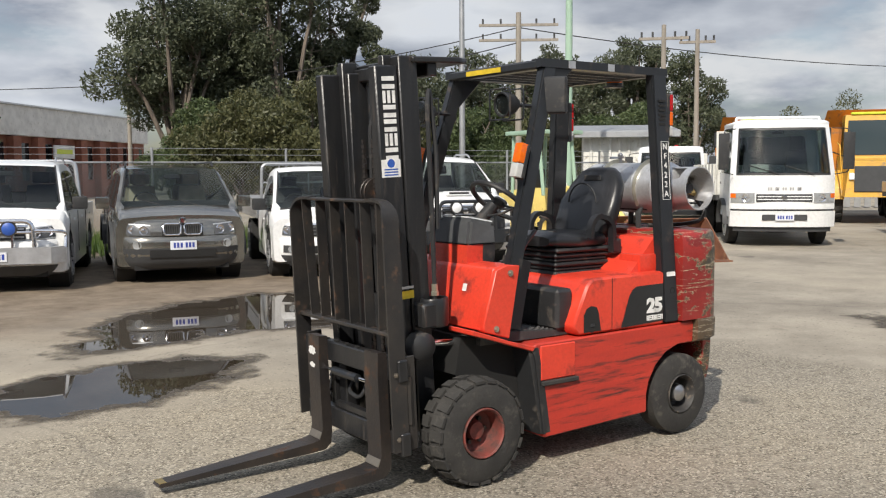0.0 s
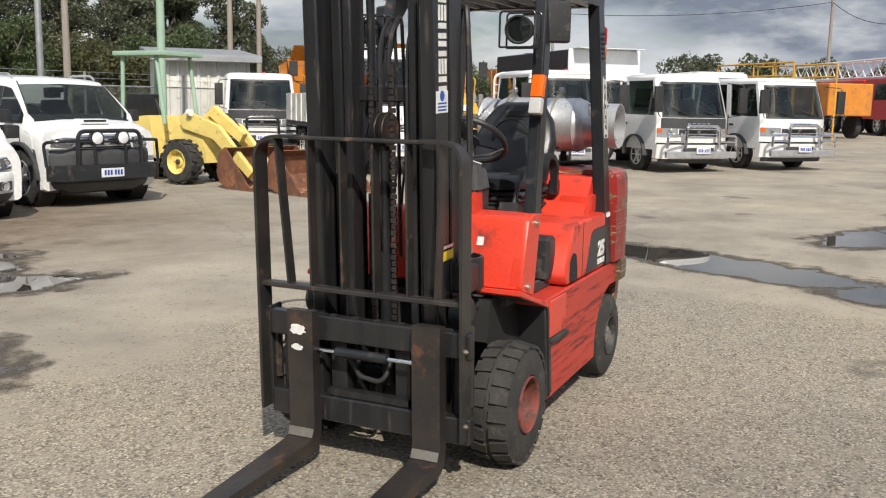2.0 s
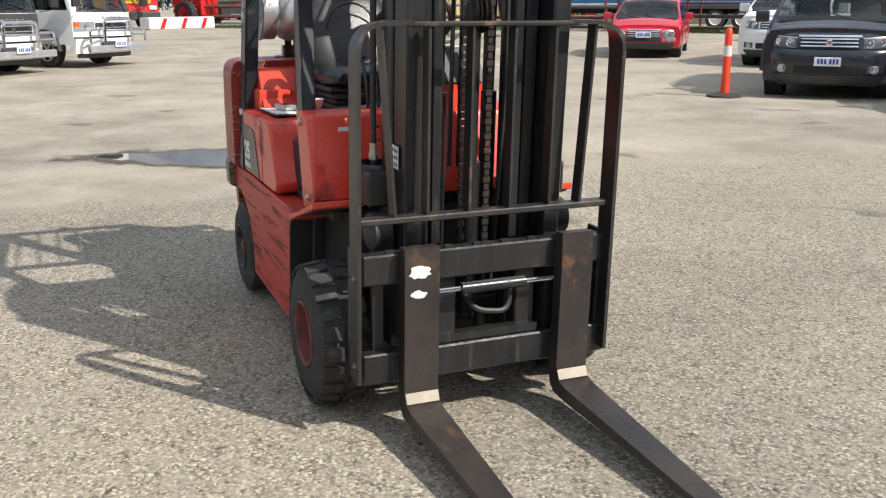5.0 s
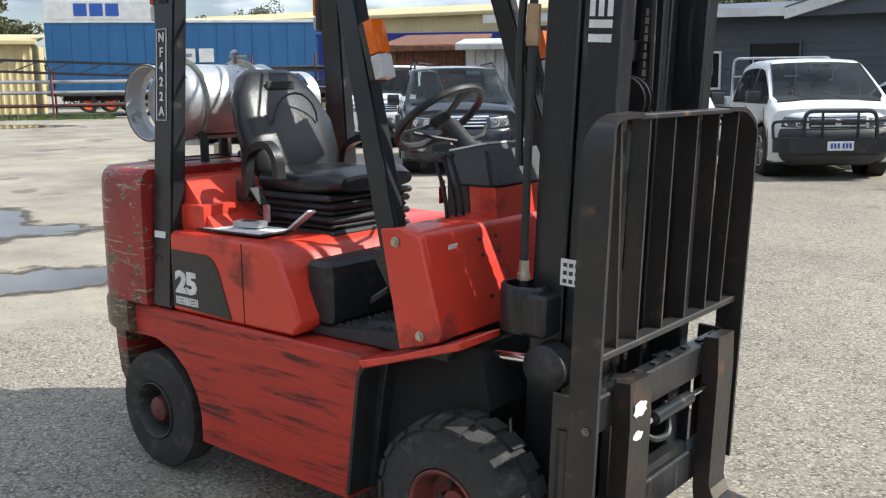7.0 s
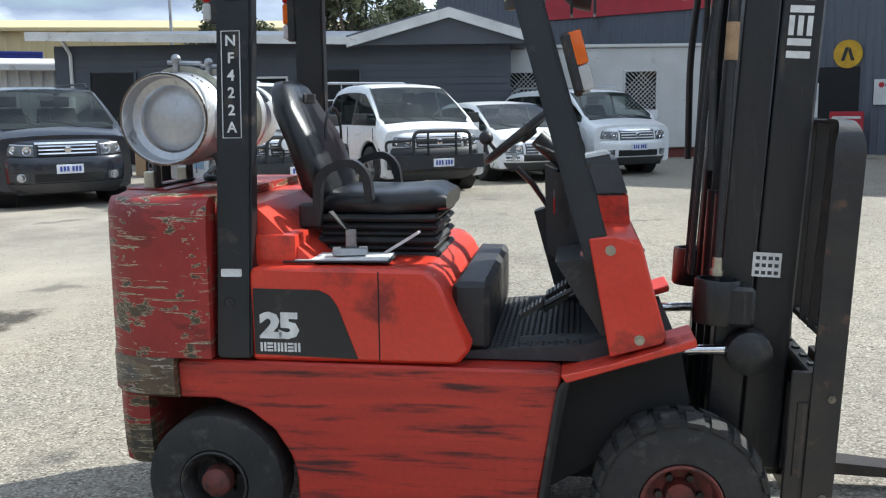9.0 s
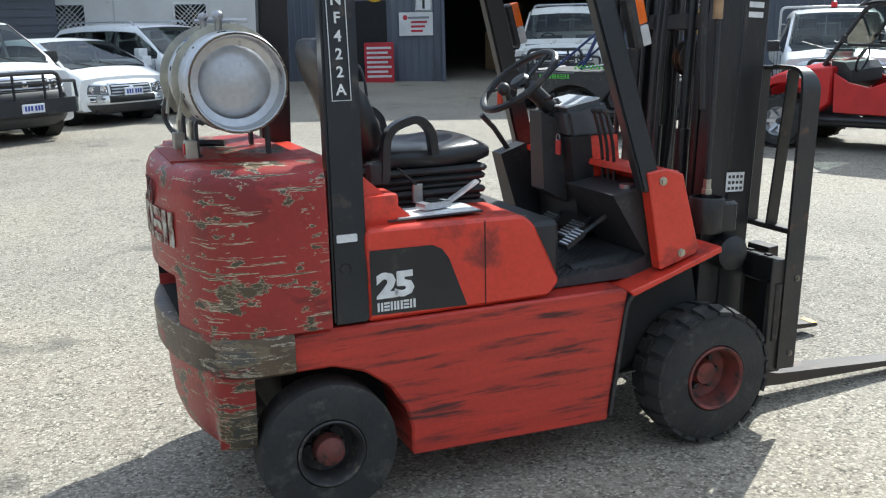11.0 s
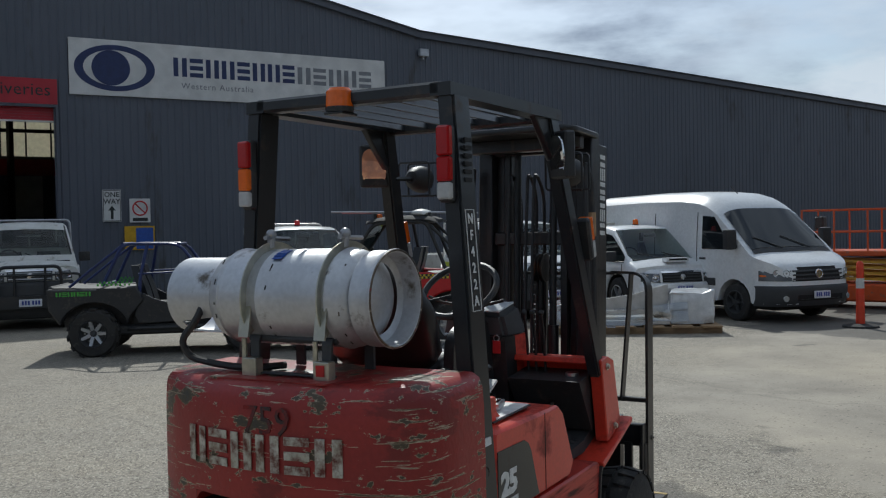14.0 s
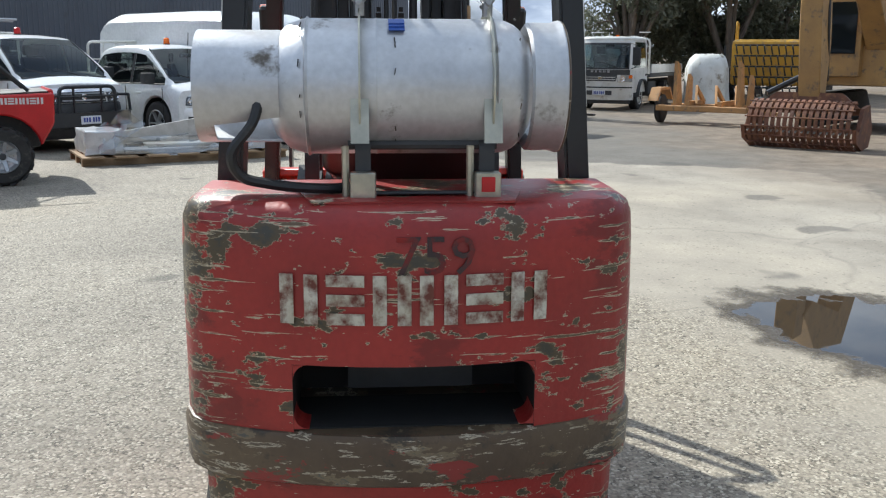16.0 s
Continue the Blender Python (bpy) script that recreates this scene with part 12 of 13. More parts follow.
# ---- off road buggies ----
def buggy(m, label, paint, decal, cage, roof=True):
    """A side-by-side buggy that looks along +x, front axle over the origin: tub, hood, fenders, doors, cage and roof."""
    o = thing("off_road_buggy", m, label, "buggy", "off road buggies")
    for x in (0, -2.1):
        for s in (1, -1):
            big_wheel(o, x, 0.66 * s, s, 0.35, 0.26, SILVER if roof else GREY_PLASTIC, 14, True)
    hood = [(0.56, 0.26, 0.66, 0.74), (0.46, 0.33, 0.64, 0.86), (0.25, 0.40, 0.66, 0.95), (-0.10, 0.46, 0.70, 1.03), (-0.45, 0.52, 0.72, 1.10), (-0.62, 0.54, 0.72, 1.12)]
    hd = part("hood", loft(B(), [[(x, -w_, lo), (x, -w_, hi - 0.09), (x, -w_ * 0.80, hi - 0.015), (x, 0, hi + 0.02), (x, w_ * 0.80, hi - 0.015), (x, w_, hi - 0.09), (x, w_, lo)] for x, w_, lo, hi in hood]), paint, o, smooth=50)
    part("nose", loft(B(), [[(x, -w_, lo), (x, -w_, hi), (x, w_, hi), (x, w_, lo)] for x, w_, lo, hi in ((0.66, 0.20, 0.50, 0.66), (0.60, 0.28, 0.44, 0.72), (0.40, 0.38, 0.40, 0.78), (-0.40, 0.42, 0.38, 0.76))]), PLASTIC, o)
    part("floor_pan", box(B(), (-1.95, -0.62, 0.30), (0.2, 0.62, 0.44), 0.03), PLASTIC, o)
    part("seat_box", box(B(), (-1.62, -0.52, 0.42), (-0.98, 0.52, 0.62), 0.04, 2), PLASTIC, o)
    part("dash_board", loft(B(), [[(x, -0.54, lo), (x, -0.54, hi), (x, 0.54, hi), (x, 0.54, lo)] for x, lo, hi in ((-0.56, 0.70, 1.12), (-0.72, 0.78, 1.10), (-0.80, 0.85, 1.0))]), PLASTIC, o)
    part("engine_cover", box(B(), (-2.55, -0.44, 0.42), (-1.62, 0.44, 0.84), 0.05, 2), PLASTIC, o)
    bed = part("cargo_bed", loft(B(), [[(x, -w_, lo), (x, -w_ - 0.02, hi), (x, w_ + 0.02, hi), (x, w_, lo)] for x, w_, lo, hi in ((-1.62, 0.60, 0.84, 1.06), (-2.2, 0.62, 0.86, 1.08), (-2.66, 0.60, 0.84, 1.10))]), PLASTIC, o)
    part("tail_gate", box(B(), (-2.72, -0.58, 0.80), (-2.66, 0.58, 1.12), 0.02), paint, bed)
    for s in (1, -1):
        arch = [(0.45 * math.cos(a), 0.38 + 0.45 * math.sin(a)) for a in [math.radians(d) for d in range(10, 171, 16)]]
        part("fender", prism(B(), arch + [(-0.62, 0.60), (-0.64, 1.06), (-0.30, 1.02), (0.10, 0.94), (0.42, 0.80), (0.50, 0.62)], 0.44 * s, 0.70 * s, "y", 0.02), paint, hd)
        rear = [(-2.1 + 0.45 * math.cos(a), 0.38 + 0.45 * math.sin(a)) for a in [math.radians(d) for d in range(170, 9, -16)]]
        part("rear_fender", prism(B(), [(-2.70, 0.72), (-2.72, 1.08), (-2.10, 1.06), (-1.52, 1.10), (-1.42, 0.86), (-1.60, 0.60)] + rear[::-1], 0.52 * s, 0.70 * s, "y", 0.02), paint, bed)
        dr = part("door", prism(B(), [(-0.66, 0.48), (-0.64, 0.98), (-0.84, 0.86), (-1.10, 0.80), (-1.30, 0.88), (-1.44, 0.98), (-1.56, 0.60), (-1.50, 0.46)], 0.63 * s, 0.67 * s, "y", 0.01), paint if roof else PLASTIC, o)
        part("sill_guard", tube(B(), bend([(-0.42, 0.60 * s, 0.38), (-0.60, 0.72 * s, 0.40), (-1.50, 0.72 * s, 0.40), (-1.66, 0.60 * s, 0.38)], 0.08), 0.028, 8), PLASTIC, o)
        part("side_decal", box(B(), (-0.42, 0.7005 * s - 0.002, 0.905), (-0.05, 0.7005 * s + 0.002, 0.965)), decal, hd)
        hz = part("hazard_strip", box(B(), (-2.05, 0.7005 * s - 0.002, 1.0), (-1.56, 0.7005 * s + 0.002, 1.07)), PLASTIC, bed)
        for k in range(16):
            part("strip_check", box(B(), (-2.045 + k * 0.03, 0.703 * s - 0.001, 1.004 + 0.032 * (k % 2)), (-2.017 + k * 0.03, 0.703 * s + 0.001, 1.034 + 0.032 * (k % 2))), YELLOW_DECAL if roof else decal, hz)
        block_word("brand_word", 6, 0.46, 0.075, facing((-2.36, 0.7015 * s, 0.99), (-s, 0, 0), (0, 0, 1)), decal, bed, "pale brand lettering", 0.15)
        part("cage_tube", tube(B(), bend([(-0.45, 0.52 * s, 1.06), (-0.95, 0.50 * s, 1.80), (-1.72, 0.50 * s, 1.82), (-2.00, 0.54 * s, 1.10)], 0.14), 0.027, 8), cage, o)
        part("cage_tube", tube(B(), bend([(-1.50, 0.64 * s, 0.50), (-1.48, 0.62 * s, 1.20), (-1.38, 0.50 * s, 1.81)], 0.15), 0.025, 8), cage, o)
        part("cage_tube", tube(B(), [(-1.50, 0.60 * s, 1.30), (-0.74, 0.53 * s, 1.32)], 0.020, 8), cage, o)
        part("cage_tube", tube(B(), [(-1.72, 0.50 * s, 1.80), (-2.45, 0.50 * s, 1.10)], 0.022, 8), cage, o)
        lamp = part("head_lamp", loft(B(), [[(x, 0.20 * s, lo), (x, 0.20 * s, hi), (x - 0.05, 0.37 * s, hi + 0.02), (x - 0.05, 0.37 * s, lo + 0.03)] for x, lo, hi in ((0.53, 0.70, 0.79), (0.47, 0.69, 0.81))]), LENS, o)
        part("seat_cushion", box(B(), (-1.42, 0.28 * s - 0.21, 0.60), (-0.98, 0.28 * s + 0.21, 0.76), 0.05, 2), VINYL, o)
        part("seat_back", loft(B(), [[(x, 0.28 * s - hw_, z), (x, 0.28 * s + hw_, z), (x - 0.11, 0.28 * s + hw_ * 0.9, z), (x - 0.11, 0.28 * s - hw_ * 0.9, z)] for x, z, hw_ in ((-1.34, 0.70, 0.22), (-1.42, 1.05, 0.24), (-1.48, 1.25, 0.19), (-1.52, 1.44, 0.13))]), VINYL, o, smooth=60)
        part("shock_absorber", rod(B(), (-2.06, 0.44 * s, 0.45), (-1.86, 0.34 * s, 0.98), 0.045, 10), SIGNAL_RED if roof else BUGGY_BLUE, o)
        for x in (-0.12, 0.12, -2.0, -2.2):
            part("suspension_arm", tube(B(), [(x, 0.25 * s, 0.44), (x * 0.3 if x > -1 else -2.1, 0.56 * s, 0.36)], 0.022, 6), cage, o)
        part("wing_mirror", box(B(), (-0.74, 0.60 * s - 0.05, 1.34), (-0.70, 0.60 * s + 0.05, 1.44), 0.012), PLASTIC, o)
    for x, z in ((-0.95, 1.80), (-1.38, 1.81), (-1.72, 1.82), (-2.00, 1.12), (-0.48, 1.08)):
        part("cage_cross", tube(B(), [(x, -0.5, z), (x, 0.5, z)], 0.025, 8), cage, o)
    if roof:
        part("roof", loft(B(), [[(x, -0.54, z), (x, -0.46, z + 0.05), (x, 0, z + 0.065), (x, 0.46, z + 0.05), (x, 0.54, z), (x, 0, z + 0.02)] for x, z in ((-0.84, 1.78), (-1.0, 1.83), (-1.4, 1.85), (-1.75, 1.84), (-1.90, 1.79))]), CAST_DARK, o, smooth=50)
        part("windscreen", prism(B(), [(-0.50, 1.10), (-0.94, 1.78), (-0.945, 1.775), (-0.505, 1.095)], -0.49, 0.49, "y"), SCREEN, o)
        for s in (1, -1):
            part("roof_pole", tube(B(), [(-0.3, 0.35 * s, 1.98), (-2.4, 0.35 * s, 1.93)], 0.016, 6), SILVER, o)
        for x in (-0.95, -1.75):
            part("pole_bracket", box(B(), (x - 0.02, -0.38, 1.86), (x + 0.02, 0.38, 1.945), 0.005), PLASTIC, o)
        part("beacon", lathe(B(), (-1.0, 0.3, 1.88), (0, 0, 1), [(0, 0.05), (0.05, 0.048), (0.06, 0)], 12), ORANGE_LENS, o)
        bm = B()
        bmesh.ops.create_icosphere(bm, subdivisions=2, radius=1.0)
        for v in bm.verts:
            f = 1 + 0.3 * noise.noise(v.co * 2.3)
            v.co = Vector((-1.62 + v.co.x * 0.16 * f, 0.25 + v.co.y * 0.2 * f, 1.94 + v.co.z * 0.06 * f))
        part("white_sack", bm, OFF_WHITE, o, smooth=60)
    part("bull_tube", tube(B(), bend([(0.52, -0.25, 0.42), (0.72, -0.25, 0.70), (0.66, -0.2, 0.80), (0.66, 0.2, 0.80), (0.72, 0.25, 0.70), (0.52, 0.25, 0.42)], 0.06), 0.02, 6), cage, o)
    part("steering_wheel", tube(B(), [(-0.84 - 0.05 * math.sin(a), 0.28 + 0.16 * math.cos(a), 1.12 + 0.15 * math.sin(a)) for a in [math.tau * k / 16 for k in range(17)]], 0.014, 6), PLASTIC, o)
    # the open one sits lower
    if not roof:
        for c in [p for p in o.children if "wheel" not in p.name or "steering" in p.name]:
            for p in [c, *c.children]:
                for v in p.data.vertices:
                    v.co.z = v.co.z if v.co.z < 0.5 else 0.5 + (v.co.z - 0.5) * (0.66 if v.co.x > -0.7 else 0.82)
    return o


BUGGY_BLUE = make("buggy_blue", (0.02, 0.035, 0.13), 0.35)
buggy(at(7.05, 6.75, 114), "bright red off road buggy with black roof", SIGNAL_RED, SIGN_WHITE, PLASTIC)
buggy(at(6.45, 7.6, -50), "dark off road buggy with blue cage and green lettering", PLASTIC, make("buggy_green", (0.08, 0.42, 0.05), 0.4), BUGGY_BLUE, False)


# ---- small yard things ----
def safety_post(x, y):
    o = thing("safety_post", at(x, y, 0), "orange plastic safety post with a white band", "safety post", "safety posts")
    part("base", lathe(B(), (0, 0, 0), (0, 0, 1), [(0, 0.28), (0.03, 0.27), (0.06, 0.12), (0.06, 0)], 20), RUBBER, o)
    part("tube", lathe(B(), (0, 0, 0.05), (0, 0, 1), [(0, 0.07), (0.9, 0.055), (0.97, 0.05), (1.0, 0.03), (1.0, 0)], 16), CONE_RED, o)
    part("band", lathe(B(), (0, 0, 0.62), (0, 0, 1), [(0, 0.064), (0.16, 0.061), (0.16, 0.05), (0.0, 0.05)], 16), SIGN_WHITE, o)


for p in ((-8.87, 8.1), (5.6, 13.4), (12.0, -0.2), (-42.0, 6.3)):
    safety_post(*p)

pal = thing("wrapped_pallet", facing((10.35, 3.2, fall(10.35, 3.2)), (0.43, -0.90, 0), (0.90, 0.43, 0)), "timber pallet with metal parts under clear plastic wrap", "pallet")
for i in range(7):
    part("pallet_board", box(B(), (-1.45 + i * 0.44, -0.7, 0.10), (-1.45 + i * 0.44 + 0.30, 0.7, 0.125)), TIMBER, pal)
for y in (-0.6, -0.05, 0.5):
    part("pallet_bearer", box(B(), (-1.45, y, 0.0), (1.5, y + 0.1, 0.10)), TIMBER, pal)
rnd = random.Random(11)


def film_sheet(corners, sag, seed, cols=14, rows=6):
    """A stretched strip of plastic film between four corners, sagging and crinkled."""
    bm = B()
    c = [Vector(p) for p in corners]
    g = []
    for i in range(cols + 1):
        u = i / cols
        col = []
        for j in range(rows + 1):
            v = j / rows
            p = c[0].lerp(c[1], u).lerp(c[3].lerp(c[2], u), v)
            k = noise.noise(Vector((u * 5 + seed, v * 4, seed * 1.7))) * 0.05 + noise.noise(Vector((u * 16, v * 11, seed))) * 0.018
            col.append(bm.verts.new(p + Vector((0, k, -sag * math.sin(math.pi * u) + k))))
        g.append(col)
    for i in range(cols):
        for j in range(rows):
            bm.faces.new((g[i][j], g[i + 1][j], g[i + 1][j + 1], g[i][j + 1]))
    return bm


# one boxed end and a bundle of thin panels, bound together with film
for i, (x, y, sx, sy, z0, sz) in enumerate(((1.08, 0.0, 0.34, 0.44, 0.13, 0.50), (-1.12, 0.0, 0.26, 0.45, 0.13, 0.34))):
    bm = box(B(), (-1, -1, -1), (1, 1, 1), 0.12, 2)
    bmesh.ops.subdivide_edges(bm, edges=bm.edges[:], cuts=3, use_grid_fill=True)
    for v in bm.verts:
        q = v.co.copy()
        f = 1 + 0.10 * noise.noise(q * 2.3 + Vector((i * 7.0, 0, 0))) + 0.07 * noise.noise(q * 6.5)
        v.co = Vector((x + q.x * sx * f, y + q.y * sy * f, max(0.127, z0 + sz * 0.5 + q.z * sz * 0.5 * (f + 0.25 * max(0.0, q.z) * noise.noise(q * 4.0)))))
    part("wrapped_crate", bm, WRAP, pal, "parts under crumpled clear plastic", 25)
for k, (lo, hi) in enumerate((((-0.85, -0.5, 0.13), (0.72, -0.1, 0.20)), ((-0.75, -0.05, 0.13), (0.65, 0.5, 0.24)), ((-0.5, -0.35, 0.205), (0.5, 0.05, 0.25)), ((-0.25, 0.0, 0.245), (0.62, 0.42, 0.31)))):
    part("metal_panel", box(B(), lo, hi, 0.008), (SILVER, GREY_PLASTIC, OFF_WHITE, SILVER)[k], pal)
for a, b in (((-0.9, -0.42, 0.36), (0.78, -0.28, 0.60)), ((-0.6, 0.3, 0.30), (0.9, 0.25, 0.36))):
    part("metal_channel", tube(B(), [a, b], 0, flat=(0.02, 0.09)), SILVER, pal)
part("upright_panel", hull8(B(), [(0.10, -0.36, 0.26), (0.72, -0.33, 0.36), (0.72, -0.30, 0.36), (0.10, -0.33, 0.26)], [(0.10, -0.36, 0.58), (0.72, -0.33, 0.76), (0.72, -0.30, 0.76), (0.10, -0.33, 0.58)]), SILVER, pal)
for k, (quad, sag) in enumerate(((((-1.0, -0.52, 0.42), (1.0, -0.50, 0.48), (1.0, -0.52, 0.22), (-1.0, -0.55, 0.16)), 0.06), (((-1.2, -0.3, 0.50), (-0.8, -0.5, 0.78), (-0.55, -0.52, 0.55), (-1.2, -0.52, 0.14)), 0.02), (((-0.95, -0.2, 0.46), (0.85, -0.1, 0.52), (0.9, 0.4, 0.45), (-0.95, 0.4, 0.40)), 0.12))):
    part("plastic_film", film_sheet(quad, sag, k + 2), FILM, pal, "loose clear plastic film", 60)
sb = thing("sandwich_board", pose(-10.2, 12.8, fall(-10.2, 12.8), 0, 0, 50), "red and white sandwich board in the yard", "sign")
part("panel", box(B(), (-0.4, -0.03, 0), (0.4, 0.03, 1.05), 0.02), SIGN_RED, sb)
part("print_panel", box(B(), (-0.32, -0.036, 0.35), (0.32, -0.03, 0.9)), SIGN_WHITE, sb)
bx = thing("carton", pose(-9.0, 14.6, fall(-9.0, 14.6), 0, 0, 40), "brown cardboard carton beside parked cars", "carton")
part("carton_body", box(B(), (-0.5, -0.4, 0), (0.5, 0.4, 0.9), 0.01), TIMBER, bx)
ag = thing("pot_plant", pose(4.0, 20.6, fall(4.0, 20.6)), "spiky agave plant by the site office", "plant")
for k in range(16):
    a = math.tau * k / 16 + rnd.uniform(-0.2, 0.2)
    l_ = rnd.uniform(0.5, 0.9)
    part("leaf", tube(B(), [(0, 0, 0), (math.cos(a) * l_ * 0.25, math.sin(a) * l_ * 0.25, l_ * 0.6), (math.cos(a) * l_ * 0.5, math.sin(a) * l_ * 0.5, l_)], 0, flat=(0.03, 0.006)), make("agave_leaf", (0.12, 0.13, 0.05), 0.6) if k == 0 else bpy.data.materials["agave_leaf"], ag)
mh = thing("manhole_stain", Matrix.Identity(4), "faint round iron cover mark in the asphalt", "manhole cover", kind="structure")
part("ring", tube(B(), [(-2.27 + 0.19 * math.cos(a), -2.2 + 0.19 * math.sin(a), 0.0025) for a in [math.tau * k / 32 for k in range(33)]], 0, flat=(0.022, 0.003)), WET, mh)


# ---- trees ----
def leaf_material(name, a, b):
    m = bpy.data.materials.new(name)
    m.use_nodes = True
    n, l = m.node_tree.nodes, m.node_tree.links
    bs = n["Principled BSDF"]
    geo, rp = n.new("ShaderNodeNewGeometry"), n.new("ShaderNodeValToRGB")
    rp.color_ramp.elements[0].color, rp.color_ramp.elements[1].color = (*a, 1), (*b, 1)
    l.new(geo.outputs["Random Per Island"], rp.inputs["Fac"])
    l.new(rp.outputs["Color"], bs.inputs["Base Color"])
    bs.inputs["Roughness"].default_value = 0.55
    tr, mx = n.new("ShaderNodeBsdfTranslucent"), n.new("ShaderNodeMixShader")
    l.new(rp.outputs["Color"], tr.inputs["Color"])
    mx.inputs["Fac"].default_value = 0.38
    l.new(bs.outputs["BSDF"], mx.inputs[1])
    l.new(tr.outputs["BSDF"], mx.inputs[2])
    l.new(mx.outputs["Shader"], n["Material Output"].inputs["Surface"])
    return m


GUM = leaf_material("gum_leaves", (0.052, 0.066, 0.038), (0.135, 0.150, 0.088))
OLIVE = leaf_material("olive_leaves", (0.055, 0.064, 0.027), (0.145, 0.145, 0.065))
PALE_GUM = leaf_material("pale_gum_leaves", (0.085, 0.095, 0.062), (0.19, 0.195, 0.135))
BUSH = leaf_material("bush_leaves", (0.045, 0.070, 0.028), (0.125, 0.160, 0.066))
GRASS = leaf_material("grass_blades", (0.05, 0.10, 0.02), (0.14, 0.20, 0.05))
BARK = make("gum_bark", (0.20, 0.165, 0.13), 0.85, second=(0.11, 0.09, 0.075), scale=2, stretch=(3, 3, 0.5), bump=0.3)


def leaf_cloud(name, centres, count, size, mat_, parent, seed, droop=0.5):
    """Many small leaves, thick round the given clump centres (x, y, z, radius) and thinner outwards."""
    r = np.random.RandomState(seed)
    c = np.array(centres)
    pick = r.choice(len(c), count, p=c[:, 3] ** 2 / np.sum(c[:, 3] ** 2))
    d = r.normal(size=(count, 3))
    d /= np.linalg.norm(d, axis=1)[:, None]
    rad = r.uniform(0.35, 1.08, count) ** 0.6
    p = c[pick, :3] + d * (c[pick, 3] * rad)[:, None] * np.array((1, 1, 0.8))
    a = r.normal(size=(count, 3))
    a[:, 2] -= droop
    a /= np.linalg.norm(a, axis=1)[:, None]
    b = np.cross(a, r.normal(size=(count, 3)))
    b /= np.linalg.norm(b, axis=1)[:, None]
    s = (size * r.uniform(0.6, 1.4, count))[:, None]
    v = np.stack((p - a * s, p - b * s * 0.38, p + a * s, p + b * s * 0.38), axis=1).reshape(-1, 3)
    me = bpy.data.meshes.new(name)
    me.from_pydata(v.tolist(), [], np.arange(count * 4).reshape(-1, 4).tolist())
    me.materials.append(mat_)
    ob = new(name, me)
    ob.parent = parent
    return ob


def tree(x, y, h, spread, label, mat_=None, seed=1, bare=0.35, count=5200, leaf=0.17):
    r = random.Random(seed)
    o = thing("tree", pose(x, y, fall(x, y)), label, "tree", "trees")
    mat_ = mat_ or GUM
    bm = B()
    lean = Vector((r.uniform(-0.06, 0.06), r.uniform(-0.06, 0.06), 1))
    trunk_h = h * bare
    tr = h * 0.022 + 0.05
    tube_pts = [lean * (trunk_h * k / 4) for k in range(5)]
    for k, (a, b) in enumerate(zip(tube_pts, tube_pts[1:])):
        rod(bm, a, b, tr * (1 - 0.12 * k), 9, tr * (1 - 0.12 * (k + 1)))
    clumps = []
    for k in range(10):
        a = k * 2.4 + r.uniform(-0.4, 0.4)
        top = h * (r.uniform(0.62, 0.97) if k < 5 else r.uniform(bare + 0.12, 0.75))
        out = spread * r.uniform(0.25, 0.85) * (1 if k else 0.1)
        base = lean * trunk_h * r.uniform(0.7, 1.0)
        tip = Vector((math.cos(a) * out, math.sin(a) * out, top))
        mid = base.lerp(tip, 0.55) + Vector((0, 0, h * 0.04))
        rod(bm, base, mid, tr * 0.5, 7, tr * 0.3)
        rod(bm, mid, tip, tr * 0.3, 6, tr * 0.08)
        for _ in range(5):
            q = mid.lerp(tip, r.uniform(0.2, 1.05)) + Vector((r.uniform(-1, 1), r.uniform(-1, 1), r.uniform(-0.8, 0.5))) * spread * 0.35
            rod(bm, mid.lerp(tip, 0.4), q, tr * 0.12, 5, tr * 0.04)
            clumps.append((q.x, q.y, q.z, spread * r.uniform(0.14, 0.30)))
        clumps.append((tip.x, tip.y, tip.z, spread * r.uniform(0.16, 0.28)))
    part("trunk", bm, BARK, o)
    leaf_cloud("crown", clumps, count, leaf, mat_, o, seed)
    return o


def polar(eye, bearing, d):
    return eye[0] + d * math.cos(radians(bearing)), eye[1] + d * math.sin(radians(bearing))


E0 = (2.70, 4.22)
for b_, d_, h_, s_, sd, mt in ((253, 47, 11.5, 3.7, 1, GUM), (250.0, 50, 13.0, 4.3, 2, GUM), (246.6, 46, 12.2, 3.8, 3, GUM), (243.5, 49, 11.6, 2.8, 4, GUM),
                           (251.2, 42, 4.5, 2.6, 5, BUSH), (249, 40, 4.6, 3.2, 6, OLIVE), (245, 38, 4.8, 3.0, 7, OLIVE), (239, 52, 8.5, 3.4, 8, GUM), (235.5, 55, 8.8, 3.2, 9, GUM), (232, 57, 9.4, 3.0, 10, GUM), (228.5, 60, 9.5, 3.4, 11, GUM),
                           (225.7, 63, 12.5, 2.6, 12, GUM), (222.5, 60, 8.8, 2.8, 13, GUM), (241, 42, 4.5, 2.8, 14, OLIVE), (236, 44, 4.6, 3.0, 15, BUSH), (231, 46, 4.8, 3.2, 16, OLIVE), (227, 50, 4.4, 3.0, 17, BUSH), (218, 68, 5.6, 3.6, 19, OLIVE), (214, 75, 6.5, 4.2, 20, OLIVE), (209, 82, 5.4, 3.6, 21, BUSH)):
    x_, y_ = polar(E0, b_ - 1.2, d_)
    tree(x_, y_, h_, s_, "tall dark eucalypt with drooping leaves" if mt is GUM else ("dense olive green bush tree" if mt is OLIVE else "leafy dark green bush tree"), mt, sd, 0.20 if mt is GUM else 0.10, 27000 if d_ < 52 else 15000, 0.115 if mt is GUM else 0.10)
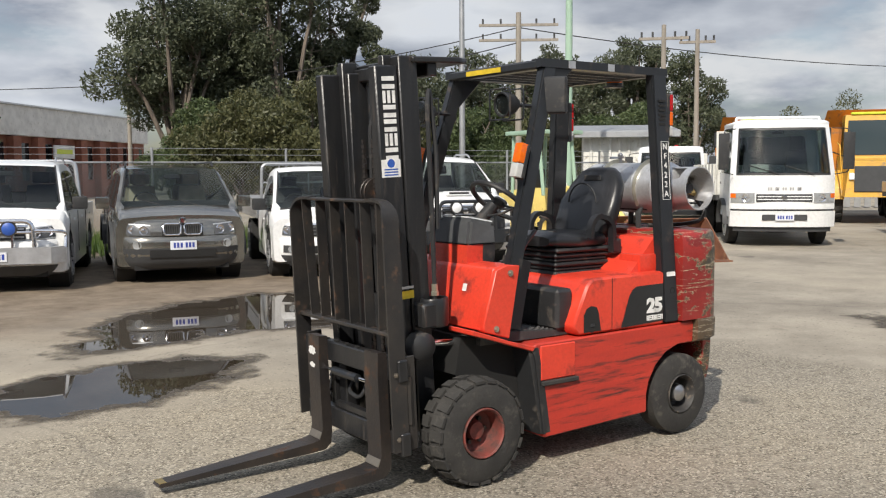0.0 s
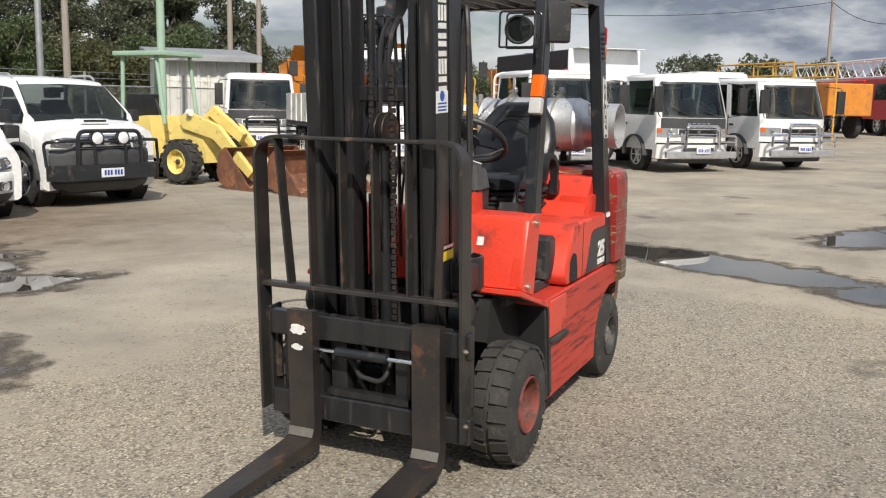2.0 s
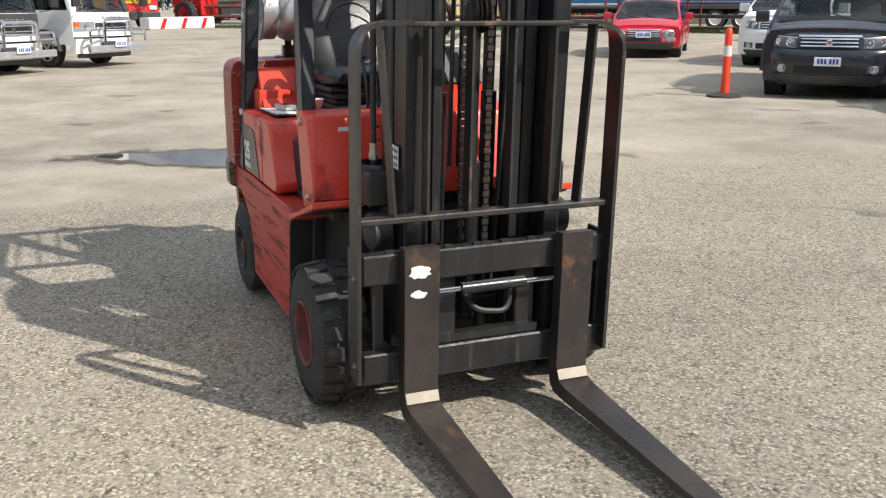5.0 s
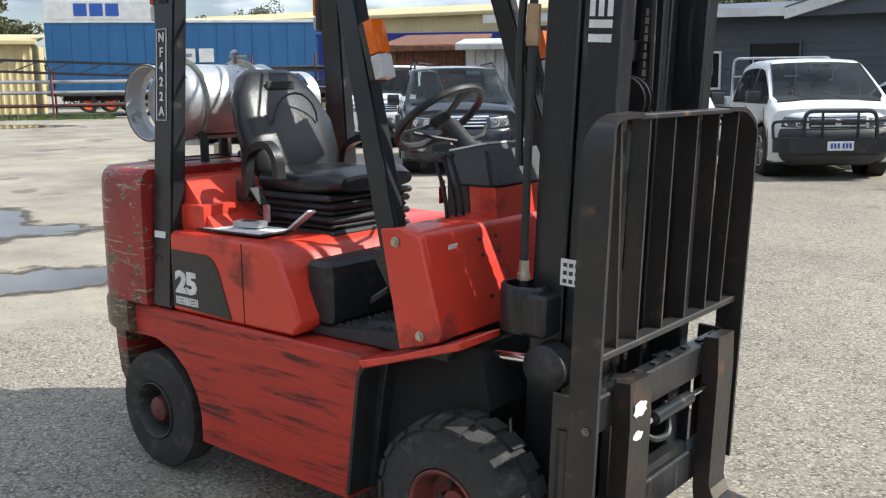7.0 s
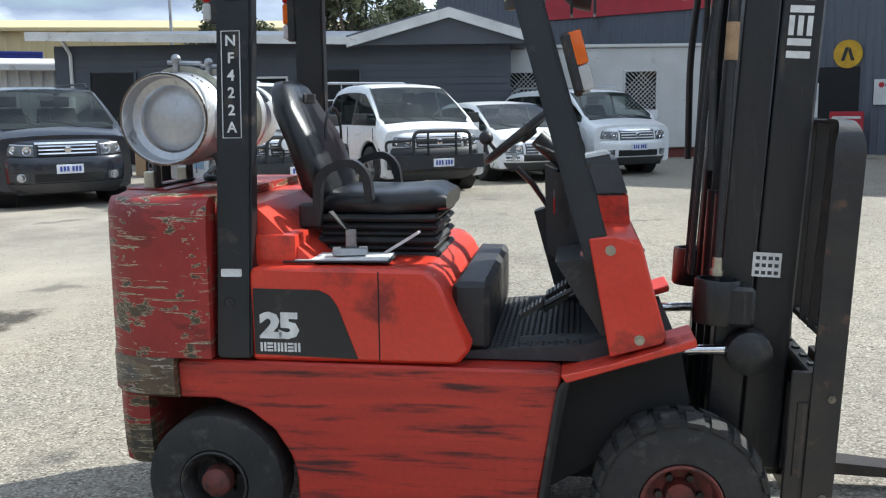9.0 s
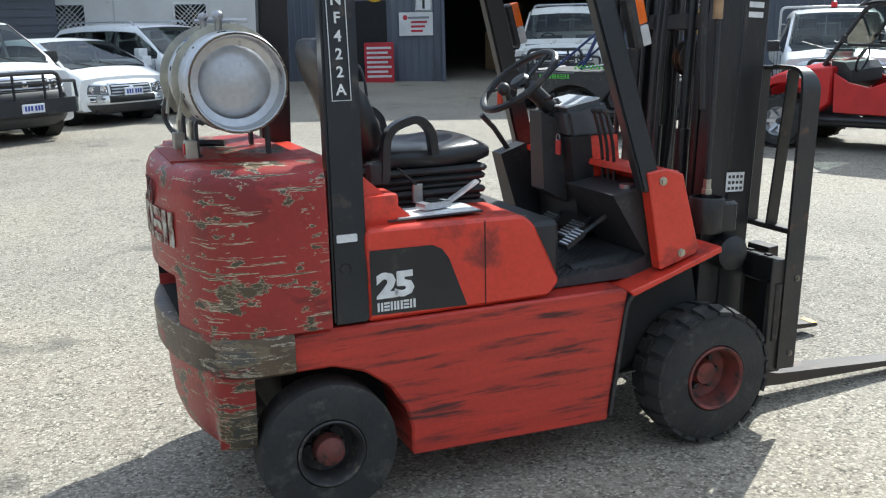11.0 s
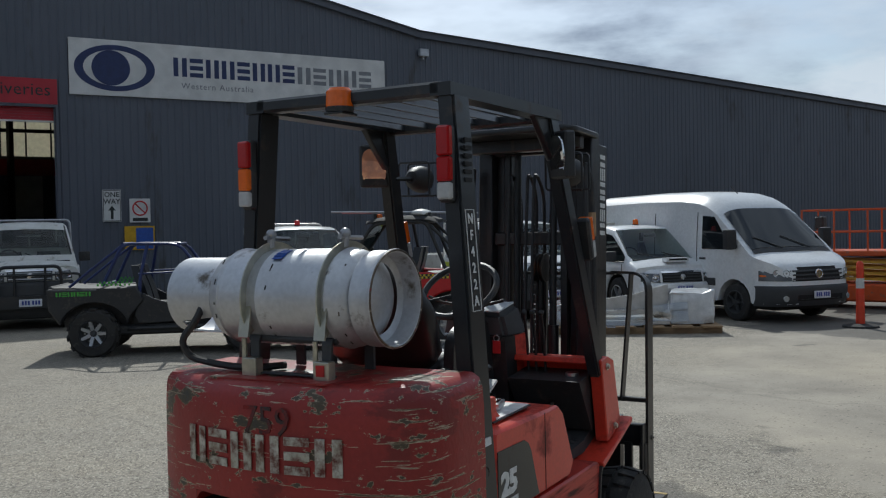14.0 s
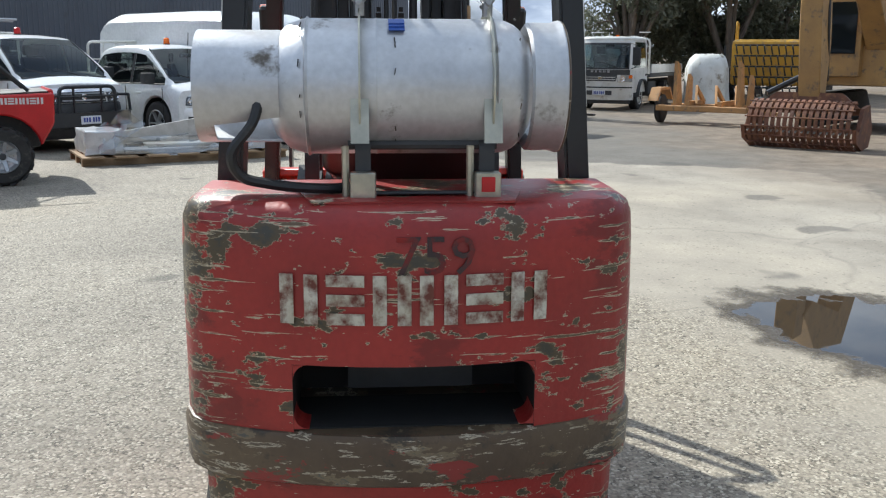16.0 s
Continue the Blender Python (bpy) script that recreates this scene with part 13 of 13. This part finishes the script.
E1 = (4.14, 0.0)
for b_, d_, h_, s_, sd in ((196, 85, 5.2, 4, 31), (190.5, 95, 5.6, 4.4, 32), (184, 100, 6.0, 4.5, 33), (177, 95, 7.0, 4, 34), (173.5, 90, 6.4, 4, 35), (169.5, 78, 7.4, 3.2, 36), (167, 80, 6.0, 2.6, 37), (161.5, 85, 6.0, 3.2, 38), (157.5, 78, 8.2, 3.4, 39), (153, 90, 7.0, 4.0, 40), (180, 110, 5.5, 5, 41), (165, 100, 5.2, 4, 42), (187, 80, 4.6, 4, 43), (201, 85, 5.2, 4, 44)):
    x_, y_ = polar(E1, b_, d_)
    tree(x_, y_, h_, s_, "distant eucalypt with open crown", GUM if sd % 3 else OLIVE, sd, 0.15, 5000, 0.22)
E2 = (0.2, -3.43)
for b_, d_, h_, s_, sd in ((140, 95, 9, 4, 51), (133, 100, 9.5, 4.5, 52), (112, 48, 7.2, 2.6, 53), (105.5, 44, 8.2, 3.2, 54), (102, 46, 8.0, 2.8, 55), (98.5, 44, 6.8, 2.2, 56), (145, 80, 7, 3.5, 57), (149, 75, 7.5, 3.2, 58)):
    x_, y_ = polar(E2, b_, d_)
    tree(x_, y_, h_, s_, "eucalypt with bare pale limbs behind sheds", GUM, sd, 0.35, 5500, 0.16)
E3 = (-4.2, 0.0)
for b_, d_, h_, s_, sd, mt in ((-9.5, 36, 7.6, 3.0, 61, PALE_GUM), (-12, 39, 8.6, 3.2, 62, PALE_GUM), (-15, 37, 7.8, 3.0, 63, PALE_GUM), (-17.5, 40, 8.0, 3.0, 64, PALE_GUM), (-20.5, 42, 6.5, 3.0, 65, OLIVE), (-24, 46, 5.5, 3.4, 66, OLIVE), (-28, 48, 6, 3.6, 67, PALE_GUM), (-10.5, 39, 4.2, 2.4, 68, PALE_GUM), (-13.5, 39, 4.4, 2.4, 69, PALE_GUM), (-16.8, 41, 4.0, 2.4, 70, PALE_GUM), (-19.2, 42, 4.0, 2.4, 71, PALE_GUM)):
    x_, y_ = polar(E3, b_ - 4.6, d_)
    tree(x_, y_, h_, s_, "grey green eucalypt with thin crown behind the machines", mt, sd, 0.16, 8500, 0.10)
# unseen side of the yard is closed by more trees and fence
for k in range(12):
    b_ = 268 + k * 5.2
    x_, y_ = polar((0, 0), b_, 52)
    tree(x_, y_, 8 + (k % 3), 3.8, "tall eucalypt along the yard boundary", GUM, 80 + k, 0.3, 1800, 0.30)

# weeds and grass along the fence
def grass_strip(p0, p1, width, count, seed, height=0.25):
    r = np.random.RandomState(seed)
    o = thing("grass", Matrix.Identity(4), "rough green grass along the fence", "grass", kind="stuff")
    t, s = r.uniform(size=count), r.normal(size=count) * width
    d = np.array(p1) - np.array(p0)
    nrm = np.array((-d[1], d[0])) / np.linalg.norm(d)
    xy = np.array(p0) + d * t[:, None] + nrm * s[:, None]
    z = np.array([fall(a, b) for a, b in xy])
    h = height * r.uniform(0.5, 1.5, count)
    a = r.uniform(0, math.tau, count)
    dx, dy = np.cos(a) * 0.012, np.sin(a) * 0.012
    lean = r.normal(size=(count, 2)) * 0.08
    v = np.stack((np.stack((xy[:, 0] - dx, xy[:, 1] - dy, z), 1), np.stack((xy[:, 0] + dx, xy[:, 1] + dy, z), 1), np.stack((xy[:, 0] + lean[:, 0], xy[:, 1] + lean[:, 1], z + h), 1)), axis=1).reshape(-1, 3)
    me = bpy.data.meshes.new("grass_blades")
    me.from_pydata(v.tolist(), [], np.arange(count * 3).reshape(-1, 3).tolist())
    me.materials.append(GRASS)
    ob = new("blades", me)
    ob.parent = o
    return o


grass_strip((9, -16.8), (-17, -15.2), 1.0, 22000, 3, 0.32)
grass_strip((-50, 4.5), (-38, 21), 0.5, 5000, 4, 0.25)
grass_strip((-37, 23), (-26, 28.5), 0.5, 4000, 5, 0.25)
